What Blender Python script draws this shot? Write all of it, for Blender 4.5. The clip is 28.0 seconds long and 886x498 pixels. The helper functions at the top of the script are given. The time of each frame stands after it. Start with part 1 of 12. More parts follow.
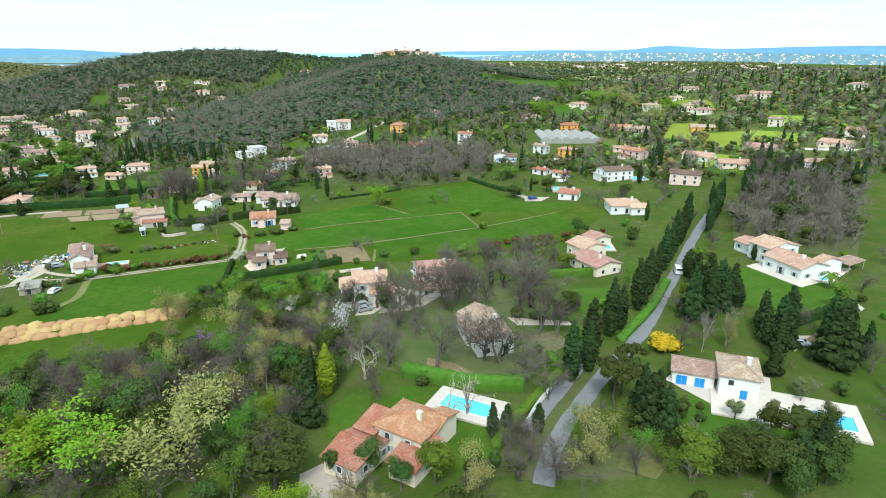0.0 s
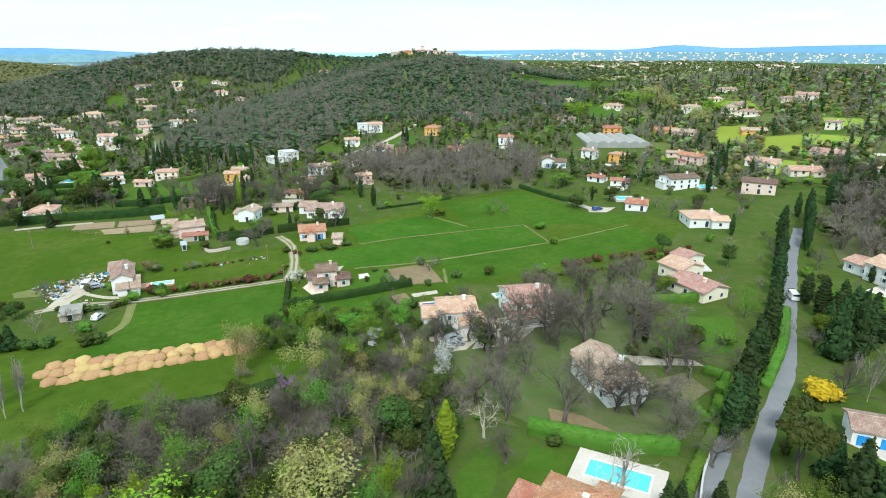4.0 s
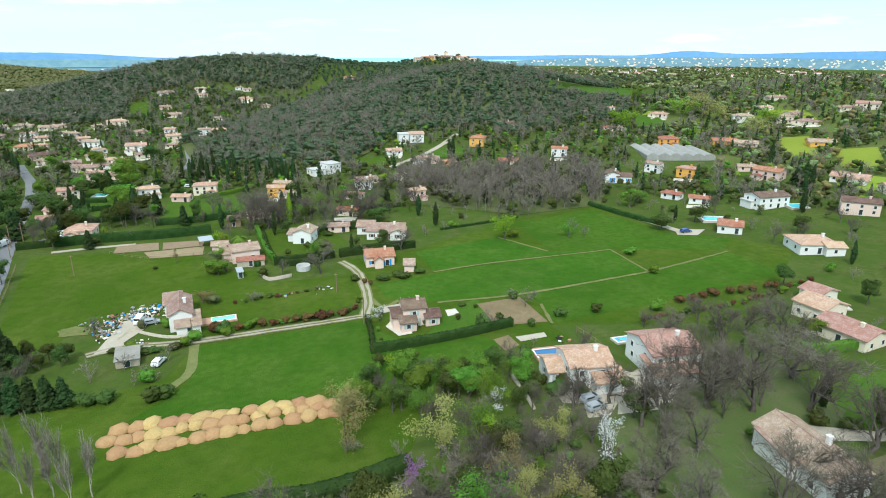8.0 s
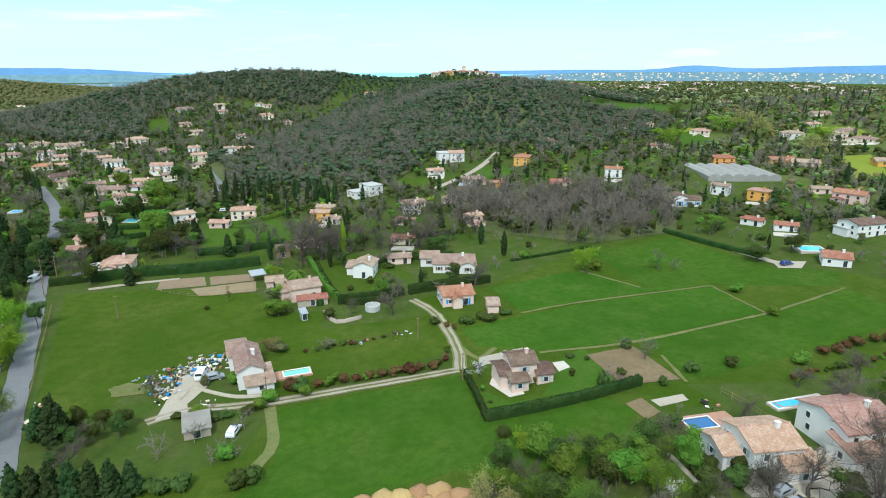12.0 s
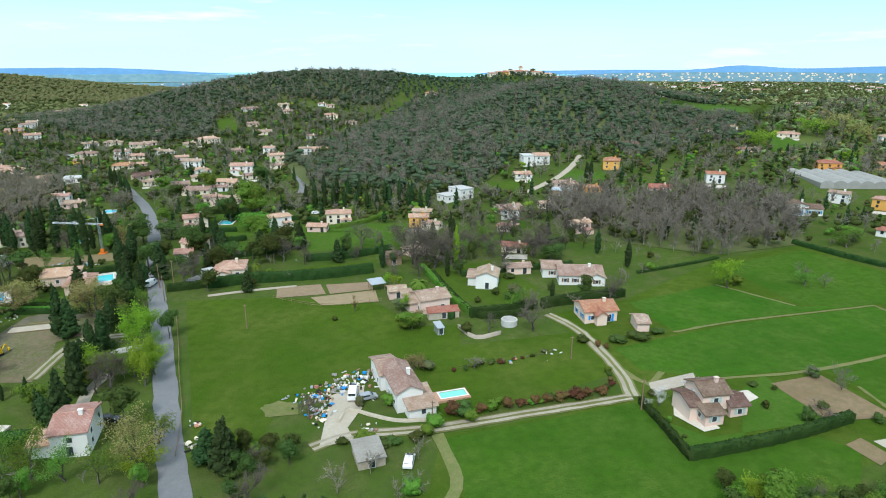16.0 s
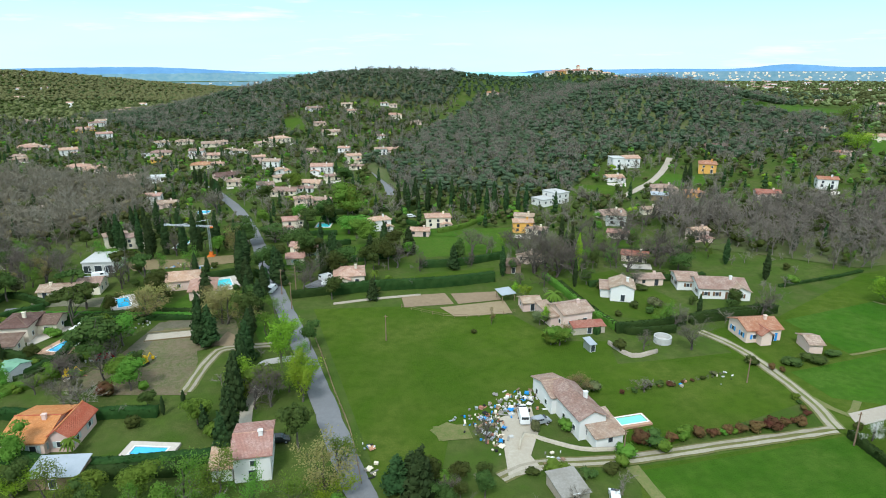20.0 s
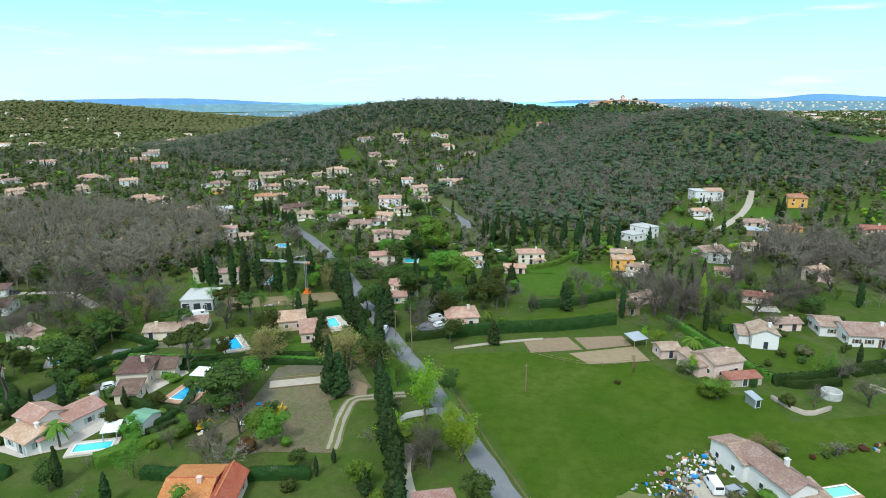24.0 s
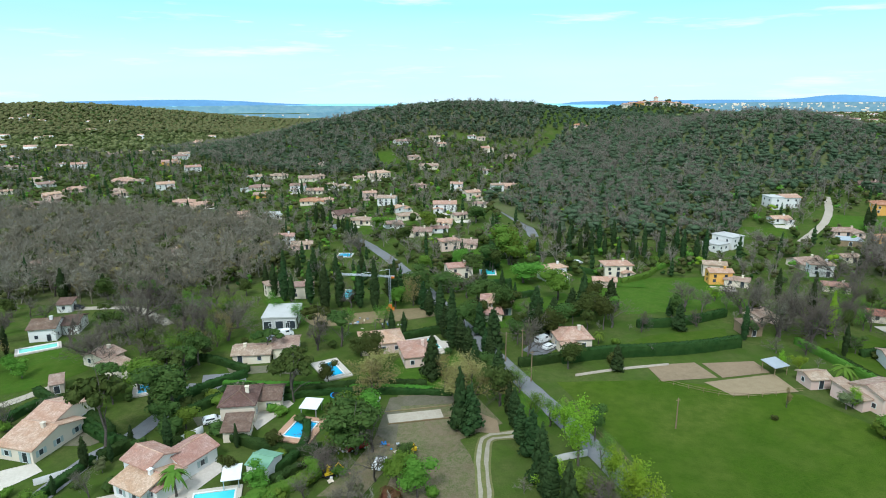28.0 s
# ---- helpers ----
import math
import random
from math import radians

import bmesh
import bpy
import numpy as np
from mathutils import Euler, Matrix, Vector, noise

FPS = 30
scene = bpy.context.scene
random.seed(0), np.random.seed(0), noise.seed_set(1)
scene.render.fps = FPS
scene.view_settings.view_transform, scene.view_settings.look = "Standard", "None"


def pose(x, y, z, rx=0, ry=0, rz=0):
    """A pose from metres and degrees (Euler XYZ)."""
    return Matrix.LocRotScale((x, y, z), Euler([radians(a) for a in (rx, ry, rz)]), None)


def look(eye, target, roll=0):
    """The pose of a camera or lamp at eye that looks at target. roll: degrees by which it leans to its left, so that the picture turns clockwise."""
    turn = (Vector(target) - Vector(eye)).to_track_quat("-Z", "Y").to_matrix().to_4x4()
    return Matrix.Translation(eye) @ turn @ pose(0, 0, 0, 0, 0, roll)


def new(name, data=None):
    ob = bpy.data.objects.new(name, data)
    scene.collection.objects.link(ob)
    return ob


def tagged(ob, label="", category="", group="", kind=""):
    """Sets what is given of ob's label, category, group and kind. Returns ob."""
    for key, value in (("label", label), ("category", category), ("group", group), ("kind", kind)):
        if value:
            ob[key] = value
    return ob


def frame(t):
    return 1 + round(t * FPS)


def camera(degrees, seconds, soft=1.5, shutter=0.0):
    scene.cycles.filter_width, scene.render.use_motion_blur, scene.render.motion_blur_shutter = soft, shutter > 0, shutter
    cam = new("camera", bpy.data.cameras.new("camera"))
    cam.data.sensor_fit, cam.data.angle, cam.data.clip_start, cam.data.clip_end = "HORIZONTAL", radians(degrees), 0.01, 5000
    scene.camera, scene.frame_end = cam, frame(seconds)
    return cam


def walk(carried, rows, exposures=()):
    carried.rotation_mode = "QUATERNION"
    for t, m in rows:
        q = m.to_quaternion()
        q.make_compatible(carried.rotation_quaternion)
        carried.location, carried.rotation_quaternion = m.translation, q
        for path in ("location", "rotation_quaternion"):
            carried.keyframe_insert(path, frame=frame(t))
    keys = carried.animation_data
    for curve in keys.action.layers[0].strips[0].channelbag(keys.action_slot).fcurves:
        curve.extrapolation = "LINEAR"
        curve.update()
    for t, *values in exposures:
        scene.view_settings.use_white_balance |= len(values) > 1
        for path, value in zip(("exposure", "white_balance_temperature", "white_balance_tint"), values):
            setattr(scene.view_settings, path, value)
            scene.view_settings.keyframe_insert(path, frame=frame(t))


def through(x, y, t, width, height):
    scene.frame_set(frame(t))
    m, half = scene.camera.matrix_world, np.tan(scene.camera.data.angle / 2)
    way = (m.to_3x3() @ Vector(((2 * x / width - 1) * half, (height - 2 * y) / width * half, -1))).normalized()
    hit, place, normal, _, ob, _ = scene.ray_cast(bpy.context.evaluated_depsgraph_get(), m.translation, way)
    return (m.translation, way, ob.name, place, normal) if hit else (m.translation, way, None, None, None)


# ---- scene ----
cam = camera(71.6, 28.0, soft=1.0)
METRES, EYE, TILT, LEAN, TURN = 218.8, 70.0, 1.95, -1.5, -17.5
ROWS = [
    (0.0, 0.0, 0.0, 0.0, -0.48, -20.29, 1.29),
    (0.5, -0.01, 0.0083, -0.0003, -0.24, -20.29, 1.29),
    (1.0, -0.0211, 0.0178, -0.0003, -0.23, -20.3, 1.29),
    (1.5, -0.0327, 0.0281, -0.0003, -0.21, -20.32, 1.3),
    (2.0, -0.0458, 0.0398, -0.0004, -0.19, -20.32, 1.32),
    (2.5, -0.0582, 0.0509, -0.0005, -0.18, -20.33, 1.31),
    (3.0, -0.0722, 0.0636, -0.0007, -0.16, -20.33, 1.32),
    (3.5, -0.085, 0.0754, -0.0007, -0.16, -20.34, 1.33),
    (5.5, -0.1399, 0.1262, -0.0011, -0.08, -20.35, 1.28),
    (6.0, -0.1543, 0.1394, -0.0011, -0.06, -20.34, 1.26),
    (6.5, -0.1683, 0.1522, -0.0012, 0.02, -20.31, 1.24),
    (7.0, -0.1822, 0.1648, -0.0007, 0.35, -20.32, 1.22),
    (7.5, -0.1955, 0.1774, -0.0009, 0.44, -20.31, 1.24),
    (8.0, -0.2093, 0.19, -0.0007, 0.45, -19.88, 1.25),
    (8.5, -0.2233, 0.2028, -0.0007, 0.46, -19.14, 1.27),
    (9.0, -0.2373, 0.2157, -0.0008, 0.47, -18.64, 1.3),
    (9.5, -0.2512, 0.2283, -0.0009, 0.48, -18.63, 1.3),
    (10.0, -0.2647, 0.2408, -0.0008, 0.49, -18.64, 1.32),
    (10.5, -0.279, 0.2538, -0.001, 0.5, -18.62, 1.31),
    (11.0, -0.2928, 0.2663, -0.001, 0.52, -18.62, 1.32),
    (11.5, -0.3057, 0.278, -0.001, 0.55, -18.61, 1.33),
    (12.0, -0.3205, 0.289, -0.001, 0.57, -18.61, 1.35),
    (12.5, -0.3367, 0.2982, -0.0011, 0.7, -18.61, 1.36),
    (14.5, -0.4046, 0.3216, -0.0006, 2.4, -18.56, 1.4),
    (15.0, -0.4222, 0.3264, -0.0006, 2.85, -18.54, 1.42),
    (15.5, -0.4392, 0.3305, -0.0004, 3.3, -18.54, 1.43),
    (16.0, -0.4561, 0.3345, -0.0003, 3.72, -18.54, 1.44),
    (16.5, -0.4738, 0.3384, 0.0001, 4.15, -18.55, 1.45),
    (17.0, -0.4908, 0.342, 0.0005, 4.51, -18.55, 1.47),
    (17.5, -0.5084, 0.3458, 0.0008, 4.95, -18.54, 1.48),
    (18.0, -0.5254, 0.3492, 0.0011, 5.41, -18.54, 1.52),
    (18.5, -0.5424, 0.3526, 0.0016, 5.86, -18.55, 1.54),
    (19.0, -0.5597, 0.3564, 0.0017, 6.33, -18.53, 1.58),
    (19.5, -0.5771, 0.3605, 0.0022, 6.57, -18.54, 1.59),
    (20.0, -0.5939, 0.3642, 0.0025, 6.8, -18.54, 1.6),
    (20.5, -0.6106, 0.368, 0.0035, 6.98, -17.5, 1.64),
    (21.0, -0.6279, 0.3716, 0.0038, 7.15, -15.93, 1.67),
    (21.5, -0.6453, 0.3754, 0.0042, 7.38, -15.89, 1.68),
    (23.5, -0.7131, 0.3909, 0.0062, 8.52, -15.86, 1.8),
    (24.0, -0.73, 0.3952, 0.0063, 8.84, -15.83, 1.81),
    (24.5, -0.7471, 0.3996, 0.0068, 9.18, -15.83, 1.84),
    (25.0, -0.7633, 0.4036, 0.007, 9.45, -15.8, 1.86),
    (25.5, -0.7804, 0.4085, 0.0074, 9.55, -15.8, 1.86),
    (26.0, -0.7971, 0.4138, 0.0076, 9.57, -15.78, 1.86),
    (26.5, -0.8149, 0.4203, 0.008, 9.58, -15.77, 1.86),
    (27.0, -0.8308, 0.4274, 0.0082, 9.6, -15.74, 1.86),
    (27.5, -0.8474, 0.4356, 0.0084, 9.61, -15.72, 1.87),
    (28.0, -0.8647, 0.4448, 0.0087, 9.63, -15.7, 1.88),
]
walk(cam, [(t, pose(0, 0, EYE, TILT, LEAN, TURN) @ pose(METRES * x, METRES * y, METRES * z, 90 + pitch, roll, yaw)) for t, x, y, z, yaw, pitch, roll in ROWS], ((0.0, 0.44, 5850, 4), (6.0, 0.4, 5850, 4), (10.0, 0.16, 5800, 5), (15.0, 0.12, 5750, 6), (20.0, 0.13, 5750, 6), (28.0, 0.06, 5600, 5)))

# ---- world and light ----
world = bpy.data.worlds.new("sky")
scene.world = world
world.use_nodes = True
wn, wl = world.node_tree.nodes, world.node_tree.links
wn.clear()
sky = wn.new("ShaderNodeTexSky")
sky.sky_type, sky.sun_disc = "NISHITA", False
SUN_UP, SUN_ROUND = 50.0, 205.0
sky.sun_elevation, sky.sun_rotation = radians(SUN_UP), radians(SUN_ROUND)
sky.air_density, sky.dust_density, sky.ozone_density, sky.altitude = 1.0, 2.0, 1.0, 150
bg = wn.new("ShaderNodeBackground")
wout = wn.new("ShaderNodeOutputWorld")
# a bright veil of thin cloud over the blue
wtc = wn.new("ShaderNodeTexCoord")
wmap = wn.new("ShaderNodeMapping")
wmap.inputs["Scale"].default_value = (1.0, 1.0, 7.0)
wno = wn.new("ShaderNodeTexNoise")
wno.inputs["Scale"].default_value, wno.inputs["Detail"].default_value = 2.3, 7
wramp = wn.new("ShaderNodeValToRGB")
wramp.color_ramp.elements[0].position, wramp.color_ramp.elements[1].position = 0.42, 0.75
wramp.color_ramp.elements[0].color, wramp.color_ramp.elements[1].color = (0.86, 0.86, 0.86, 1), (1.0, 1.0, 1.0, 1)
wmix = wn.new("ShaderNodeMix")
wmix.data_type = "RGBA"
wsep = wn.new("ShaderNodeSeparateXYZ")
wgrad = wn.new("ShaderNodeValToRGB")
wgrad.color_ramp.elements[0].position, wgrad.color_ramp.elements[0].color = 0.0, (0.80, 0.97, 1.0, 1)
wgrad.color_ramp.elements[1].position, wgrad.color_ramp.elements[1].color = 0.4, (0.86, 0.97, 1.0, 1)
for wp, wc in ((0.05, (0.74, 0.96, 1.0, 1)), (0.13, (0.5, 0.9, 1.0, 1))):
    we = wgrad.color_ramp.elements.new(wp)
    we.color = wc
wgain = wn.new("ShaderNodeVectorMath")
wgain.operation = "SCALE"
wgain.inputs["Scale"].default_value = 13.2
wl.new(wtc.outputs["Generated"], wsep.inputs[0])
wl.new(wsep.outputs["Z"], wgrad.inputs["Fac"])
# thin streaks of high cloud
wmap2 = wn.new("ShaderNodeMapping")
wmap2.inputs["Scale"].default_value = (1.0, 1.0, 9.0)
wmap2.inputs["Location"].default_value = (3.1, 0.4, 0.7)
wno2 = wn.new("ShaderNodeTexNoise")
wno2.inputs["Scale"].default_value, wno2.inputs["Detail"].default_value, wno2.inputs["Roughness"].default_value = 4.5, 8, 0.6
wr2 = wn.new("ShaderNodeMapRange")
wr2.inputs["From Min"].default_value, wr2.inputs["From Max"].default_value = 0.57, 0.72
wstreak = wn.new("ShaderNodeMix")
wstreak.data_type = "RGBA"
wstreak.inputs[7].default_value = (1.0, 1.0, 1.0, 1)
wl.new(wtc.outputs["Generated"], wmap2.inputs["Vector"])
wl.new(wmap2.outputs["Vector"], wno2.inputs["Vector"])
wl.new(wno2.outputs["Fac"], wr2.inputs["Value"])
wl.new(wr2.outputs[0], wstreak.inputs[0])
wl.new(wgrad.outputs["Color"], wstreak.inputs[6])
wl.new(wstreak.outputs[2], wgain.inputs[0])
wl.new(wgain.outputs[0], wmix.inputs[7])
wl.new(wtc.outputs["Generated"], wmap.inputs["Vector"])
wl.new(wmap.outputs["Vector"], wno.inputs["Vector"])
wl.new(wno.outputs["Fac"], wramp.inputs["Fac"])
wl.new(wramp.outputs["Color"], wmix.inputs[0])
wl.new(sky.outputs["Color"], wmix.inputs[6])
wl.new(wmix.outputs[2], bg.inputs["Color"])
bg.inputs["Strength"].default_value = 0.085
wl.new(bg.outputs[0], wout.inputs[0])

sun = new("sun", bpy.data.lights.new("sun", "SUN"))
sun.data.energy, sun.data.angle, sun.data.color = 2.6, radians(12), (1.0, 0.95, 0.86)
sa, se = radians(SUN_ROUND), radians(SUN_UP)
sun.matrix_world = look((0, 0, 300), (-math.sin(sa) * math.cos(se), -math.cos(sa) * math.cos(se), 300 - math.sin(se)))


# ---- materials ----
def material(name, colours, rough=0.8, scales=(0.15, 2.0), bump=0.0, bump_scale=8.0, metal=0.0, stretch=(1, 1, 1), shift=0.12, spec=0.12, span=(0.35, 0.65), island=False):
    """colours: two or three, mixed by noise at two scales in metres; shift: difference from object to object."""
    m = bpy.data.materials.new(name)
    m.use_nodes = True
    n, l = m.node_tree.nodes, m.node_tree.links
    b = n["Principled BSDF"]
    b.inputs["Roughness"].default_value, b.inputs["Metallic"].default_value = rough, metal
    b.inputs["Specular IOR Level"].default_value = spec
    geo = n.new("ShaderNodeNewGeometry")
    mp = n.new("ShaderNodeMapping")
    mp.inputs["Scale"].default_value = stretch
    l.new(geo.outputs["Position"], mp.inputs["Vector"])
    last = None
    for k, sc in enumerate(scales):
        no = n.new("ShaderNodeTexNoise")
        no.inputs["Scale"].default_value, no.inputs["Detail"].default_value, no.inputs["Roughness"].default_value = sc, 5, 0.62
        l.new(mp.outputs["Vector"], no.inputs["Vector"])
        r = n.new("ShaderNodeMapRange")
        r.inputs["From Min"].default_value, r.inputs["From Max"].default_value = span
        l.new(no.outputs["Fac"], r.inputs["Value"])
        mx = n.new("ShaderNodeMix")
        mx.data_type = "RGBA"
        if last is None:
            mx.inputs[6].default_value, mx.inputs[7].default_value = (*colours[0], 1), (*colours[1], 1)
            l.new(r.outputs[0], mx.inputs[0])
        else:
            h = n.new("ShaderNodeMath")
            h.operation = "MULTIPLY"
            h.inputs[1].default_value = 0.6
            l.new(r.outputs[0], h.inputs[0])
            l.new(h.outputs[0], mx.inputs[0])
            l.new(last, mx.inputs[6])
            mx.inputs[7].default_value = (*colours[min(k + 1, len(colours) - 1)], 1)
        last = mx.outputs[2]
    if shift:
        info = n.new("ShaderNodeObjectInfo")
        v = n.new("ShaderNodeMapRange")
        v.inputs["To Min"].default_value, v.inputs["To Max"].default_value = 1 - shift, 1 + shift
        l.new((geo.outputs["Random Per Island"] if island else info.outputs["Random"]), v.inputs["Value"])
        hs = n.new("ShaderNodeHueSaturation")
        l.new(v.outputs[0], hs.inputs["Value"])
        hh = n.new("ShaderNodeMapRange")
        hh.inputs["To Min"].default_value, hh.inputs["To Max"].default_value = 0.5 - shift * 0.12, 0.5 + shift * 0.12
        l.new(info.outputs["Random"], hh.inputs["Value"])
        l.new(hh.outputs[0], hs.inputs["Hue"])
        l.new(last, hs.inputs["Color"])
        last = hs.outputs[0]
    l.new(last, b.inputs["Base Color"])
    if bump:
        bn = n.new("ShaderNodeTexNoise")
        bn.inputs["Scale"].default_value, bn.inputs["Detail"].default_value = bump_scale, 4
        l.new(mp.outputs["Vector"], bn.inputs["Vector"])
        bp = n.new("ShaderNodeBump")
        bp.inputs["Strength"].default_value, bp.inputs["Distance"].default_value = 0.8, bump
        l.new(bn.outputs["Fac"], bp.inputs["Height"])
        l.new(bp.outputs[0], b.inputs["Normal"])
    return m


def leaves(name, a, b, shift=0.3, through=0.25, scales=(0.35, 1.7), c=None):
    m = material(name, (a, b, c or [(p + q) * 0.5 for p, q in zip(a, b)]), 0.75, scales, shift=shift, spec=0.06)
    n, l = m.node_tree.nodes, m.node_tree.links
    p = n["Principled BSDF"]
    tr = n.new("ShaderNodeBsdfTranslucent")
    mixer = n.new("ShaderNodeMixShader")
    mixer.inputs[0].default_value = through
    l.new(p.inputs["Base Color"].links[0].from_socket, tr.inputs["Color"])
    l.new(p.outputs[0], mixer.inputs[1])
    l.new(tr.outputs[0], mixer.inputs[2])
    l.new(mixer.outputs[0], n["Material Output"].inputs["Surface"])
    return m


M_GRASS = material("garden grass", ((0.047, 0.09, 0.011), (0.082, 0.12, 0.022), (0.14, 0.12, 0.056), (0.031, 0.062, 0.009), (0.066, 0.096, 0.02)), 0.95, (0.04, 0.15, 0.6, 2.4, 7.0), 0.2, 2.5, shift=0, spec=0.02, span=(0.42, 0.62))
M_MEADOW = material("rough meadow grass", ((0.042, 0.088, 0.006), (0.072, 0.118, 0.01), (0.125, 0.136, 0.032), (0.029, 0.064, 0.005), (0.064, 0.102, 0.012)), 0.95, (0.022, 0.06, 0.35, 1.6, 6.0), 0.3, 3.0, shift=0, spec=0.02, span=(0.42, 0.62))
M_LUSH = material("lush field grass", ((0.035, 0.092, 0.006), (0.062, 0.13, 0.01), (0.1, 0.14, 0.025), (0.025, 0.064, 0.005), (0.053, 0.107, 0.012)), 0.95, (0.03, 0.11, 0.5, 2.0, 6.5), 0.3, 3.0, shift=0.08, spec=0.02, span=(0.42, 0.62))
M_LAWN = material("mown lawn", ((0.042, 0.1, 0.008), (0.072, 0.138, 0.015), (0.12, 0.148, 0.032), (0.03, 0.074, 0.008), (0.06, 0.11, 0.014)), 0.95, (0.06, 0.3, 1.2, 4.0, 9.0), 0.1, 5.0, shift=0.12, spec=0.02, span=(0.4, 0.62))
# Lime-green meadow, its colour raised further to stand in for sun on it.
M_SUNNY = material("young grass brightened as sunlit", ((0.15, 0.24, 0.02), (0.2, 0.28, 0.03), (0.25, 0.29, 0.05)), 0.95, (0.04, 0.4, 2.5), 0.1, 3.0, shift=0.1, spec=0.03)
M_DRY = material("dry grass", ((0.13, 0.15, 0.04), (0.08, 0.125, 0.022), (0.19, 0.165, 0.075)), 0.95, (0.08, 0.6, 3), 0.1, 3.0, shift=0.1)
M_WOODFLOOR = material("woodland floor", ((0.085, 0.1, 0.03), (0.15, 0.12, 0.075), (0.07, 0.11, 0.025)), 0.95, (0.07, 0.5, 3), 0.3, 1.5, shift=0.1)
M_SOIL = material("bare soil", ((0.23, 0.155, 0.09), (0.3, 0.215, 0.13), (0.15, 0.135, 0.06)), 0.95, (0.12, 0.8, 4), 0.1, 3.0, shift=0.1)
M_SAND = material("sandy earth", ((0.25, 0.18, 0.11), (0.19, 0.14, 0.085), (0.3, 0.23, 0.145)), 0.95, (0.1, 0.6, 4), 0.12, 4.0, shift=0.06)
M_DIRT = material("trodden grey earth", ((0.16, 0.132, 0.1), (0.21, 0.178, 0.14), (0.1, 0.11, 0.055)), 0.95, (0.15, 0.9, 5), 0.1, 3.0, shift=0.1)
M_OCHRE_EARTH = material("ochre earth", ((0.42, 0.255, 0.115), (0.33, 0.195, 0.085), (0.47, 0.31, 0.15)), 0.95, (0.4, 1.8, 6), 0.25, 3.0, shift=0.16)
M_PLOT = material("half-bare weedy earth", ((0.07, 0.1, 0.026), (0.15, 0.112, 0.068), (0.09, 0.12, 0.03), (0.19, 0.15, 0.1)), 0.95, (0.09, 0.3, 1.0, 4.0), 0.15, 3.0, shift=0.05, span=(0.42, 0.6))
# Sunshine on the far slope is put into this brighter grass colour.
M_SLOPE_SUNLIT = material("hill pasture painted sunlit-bright", ((0.12, 0.165, 0.03), (0.075, 0.13, 0.02), (0.17, 0.185, 0.055), (0.09, 0.1, 0.035)), 0.95, (0.02, 0.08, 0.4, 2.0), 0.2, 2.0, shift=0, spec=0.03, span=(0.4, 0.6))
M_OLDROOF = material("old patched sheet roofing", ((0.27, 0.25, 0.22), (0.34, 0.32, 0.29), (0.2, 0.18, 0.15)), 0.8, (0.35, 2.5), 0.02, 6.0, shift=0.1)
M_GRAVEL = material("pale gravel", ((0.42, 0.37, 0.3), (0.5, 0.45, 0.37), (0.36, 0.31, 0.24)), 0.95, (0.2, 1.5, 8), 0.03, 9.0, shift=0.08)
M_TRACK = material("pale trodden stone dust", ((0.37, 0.325, 0.26), (0.43, 0.385, 0.31), (0.26, 0.235, 0.16)), 0.95, (0.2, 1.2, 6), 0.04, 6.0, shift=0.05)
M_ASPHALT = material("worn asphalt", ((0.2, 0.2, 0.21), (0.25, 0.25, 0.255), (0.16, 0.16, 0.165)), 0.85, (0.15, 1.2, 9), 0.01, 30.0, shift=0.05)
M_PAVING = material("cream paving", ((0.55, 0.49, 0.42), (0.62, 0.56, 0.49), (0.48, 0.42, 0.35)), 0.75, (0.3, 2.0), 0.01, 12.0, shift=0.08)
M_TERRACE = material("terracotta paving", ((0.45, 0.26, 0.17), (0.5, 0.31, 0.21), (0.4, 0.24, 0.16)), 0.75, (0.3, 2.0), 0.01, 12.0, shift=0.08)
M_WHITE = material("white render", ((0.76, 0.74, 0.71), (0.69, 0.67, 0.63), (0.78, 0.76, 0.74)), 0.85, (0.25, 2.0), 0.01, 10.0, shift=0.04, span=(0.3, 0.75))
M_CREAM = material("cream render", ((0.74, 0.65, 0.52), (0.67, 0.58, 0.45), (0.76, 0.67, 0.55)), 0.85, (0.25, 2.0), 0.01, 10.0, shift=0.08, span=(0.3, 0.75))
M_PINK = material("pink render", ((0.72, 0.54, 0.46), (0.65, 0.48, 0.4), (0.74, 0.57, 0.5)), 0.85, (0.25, 2.0), 0.01, 10.0, shift=0.08, span=(0.3, 0.75))
M_OCHRE = material("ochre render", ((0.72, 0.36, 0.08), (0.62, 0.32, 0.08), (0.74, 0.4, 0.12)), 0.85, (0.25, 2.0), 0.01, 10.0, shift=0.08, span=(0.3, 0.75))
M_STONE = material("field stone", ((0.42, 0.36, 0.29), (0.33, 0.28, 0.22), (0.48, 0.42, 0.34)), 0.9, (0.6, 3.0), 0.06, 4.0, shift=0.1)
M_CONCRETE = material("raw concrete", ((0.5, 0.49, 0.47), (0.43, 0.42, 0.4), (0.55, 0.54, 0.52)), 0.85, (0.3, 2.0), 0.01, 9.0, shift=0.06)


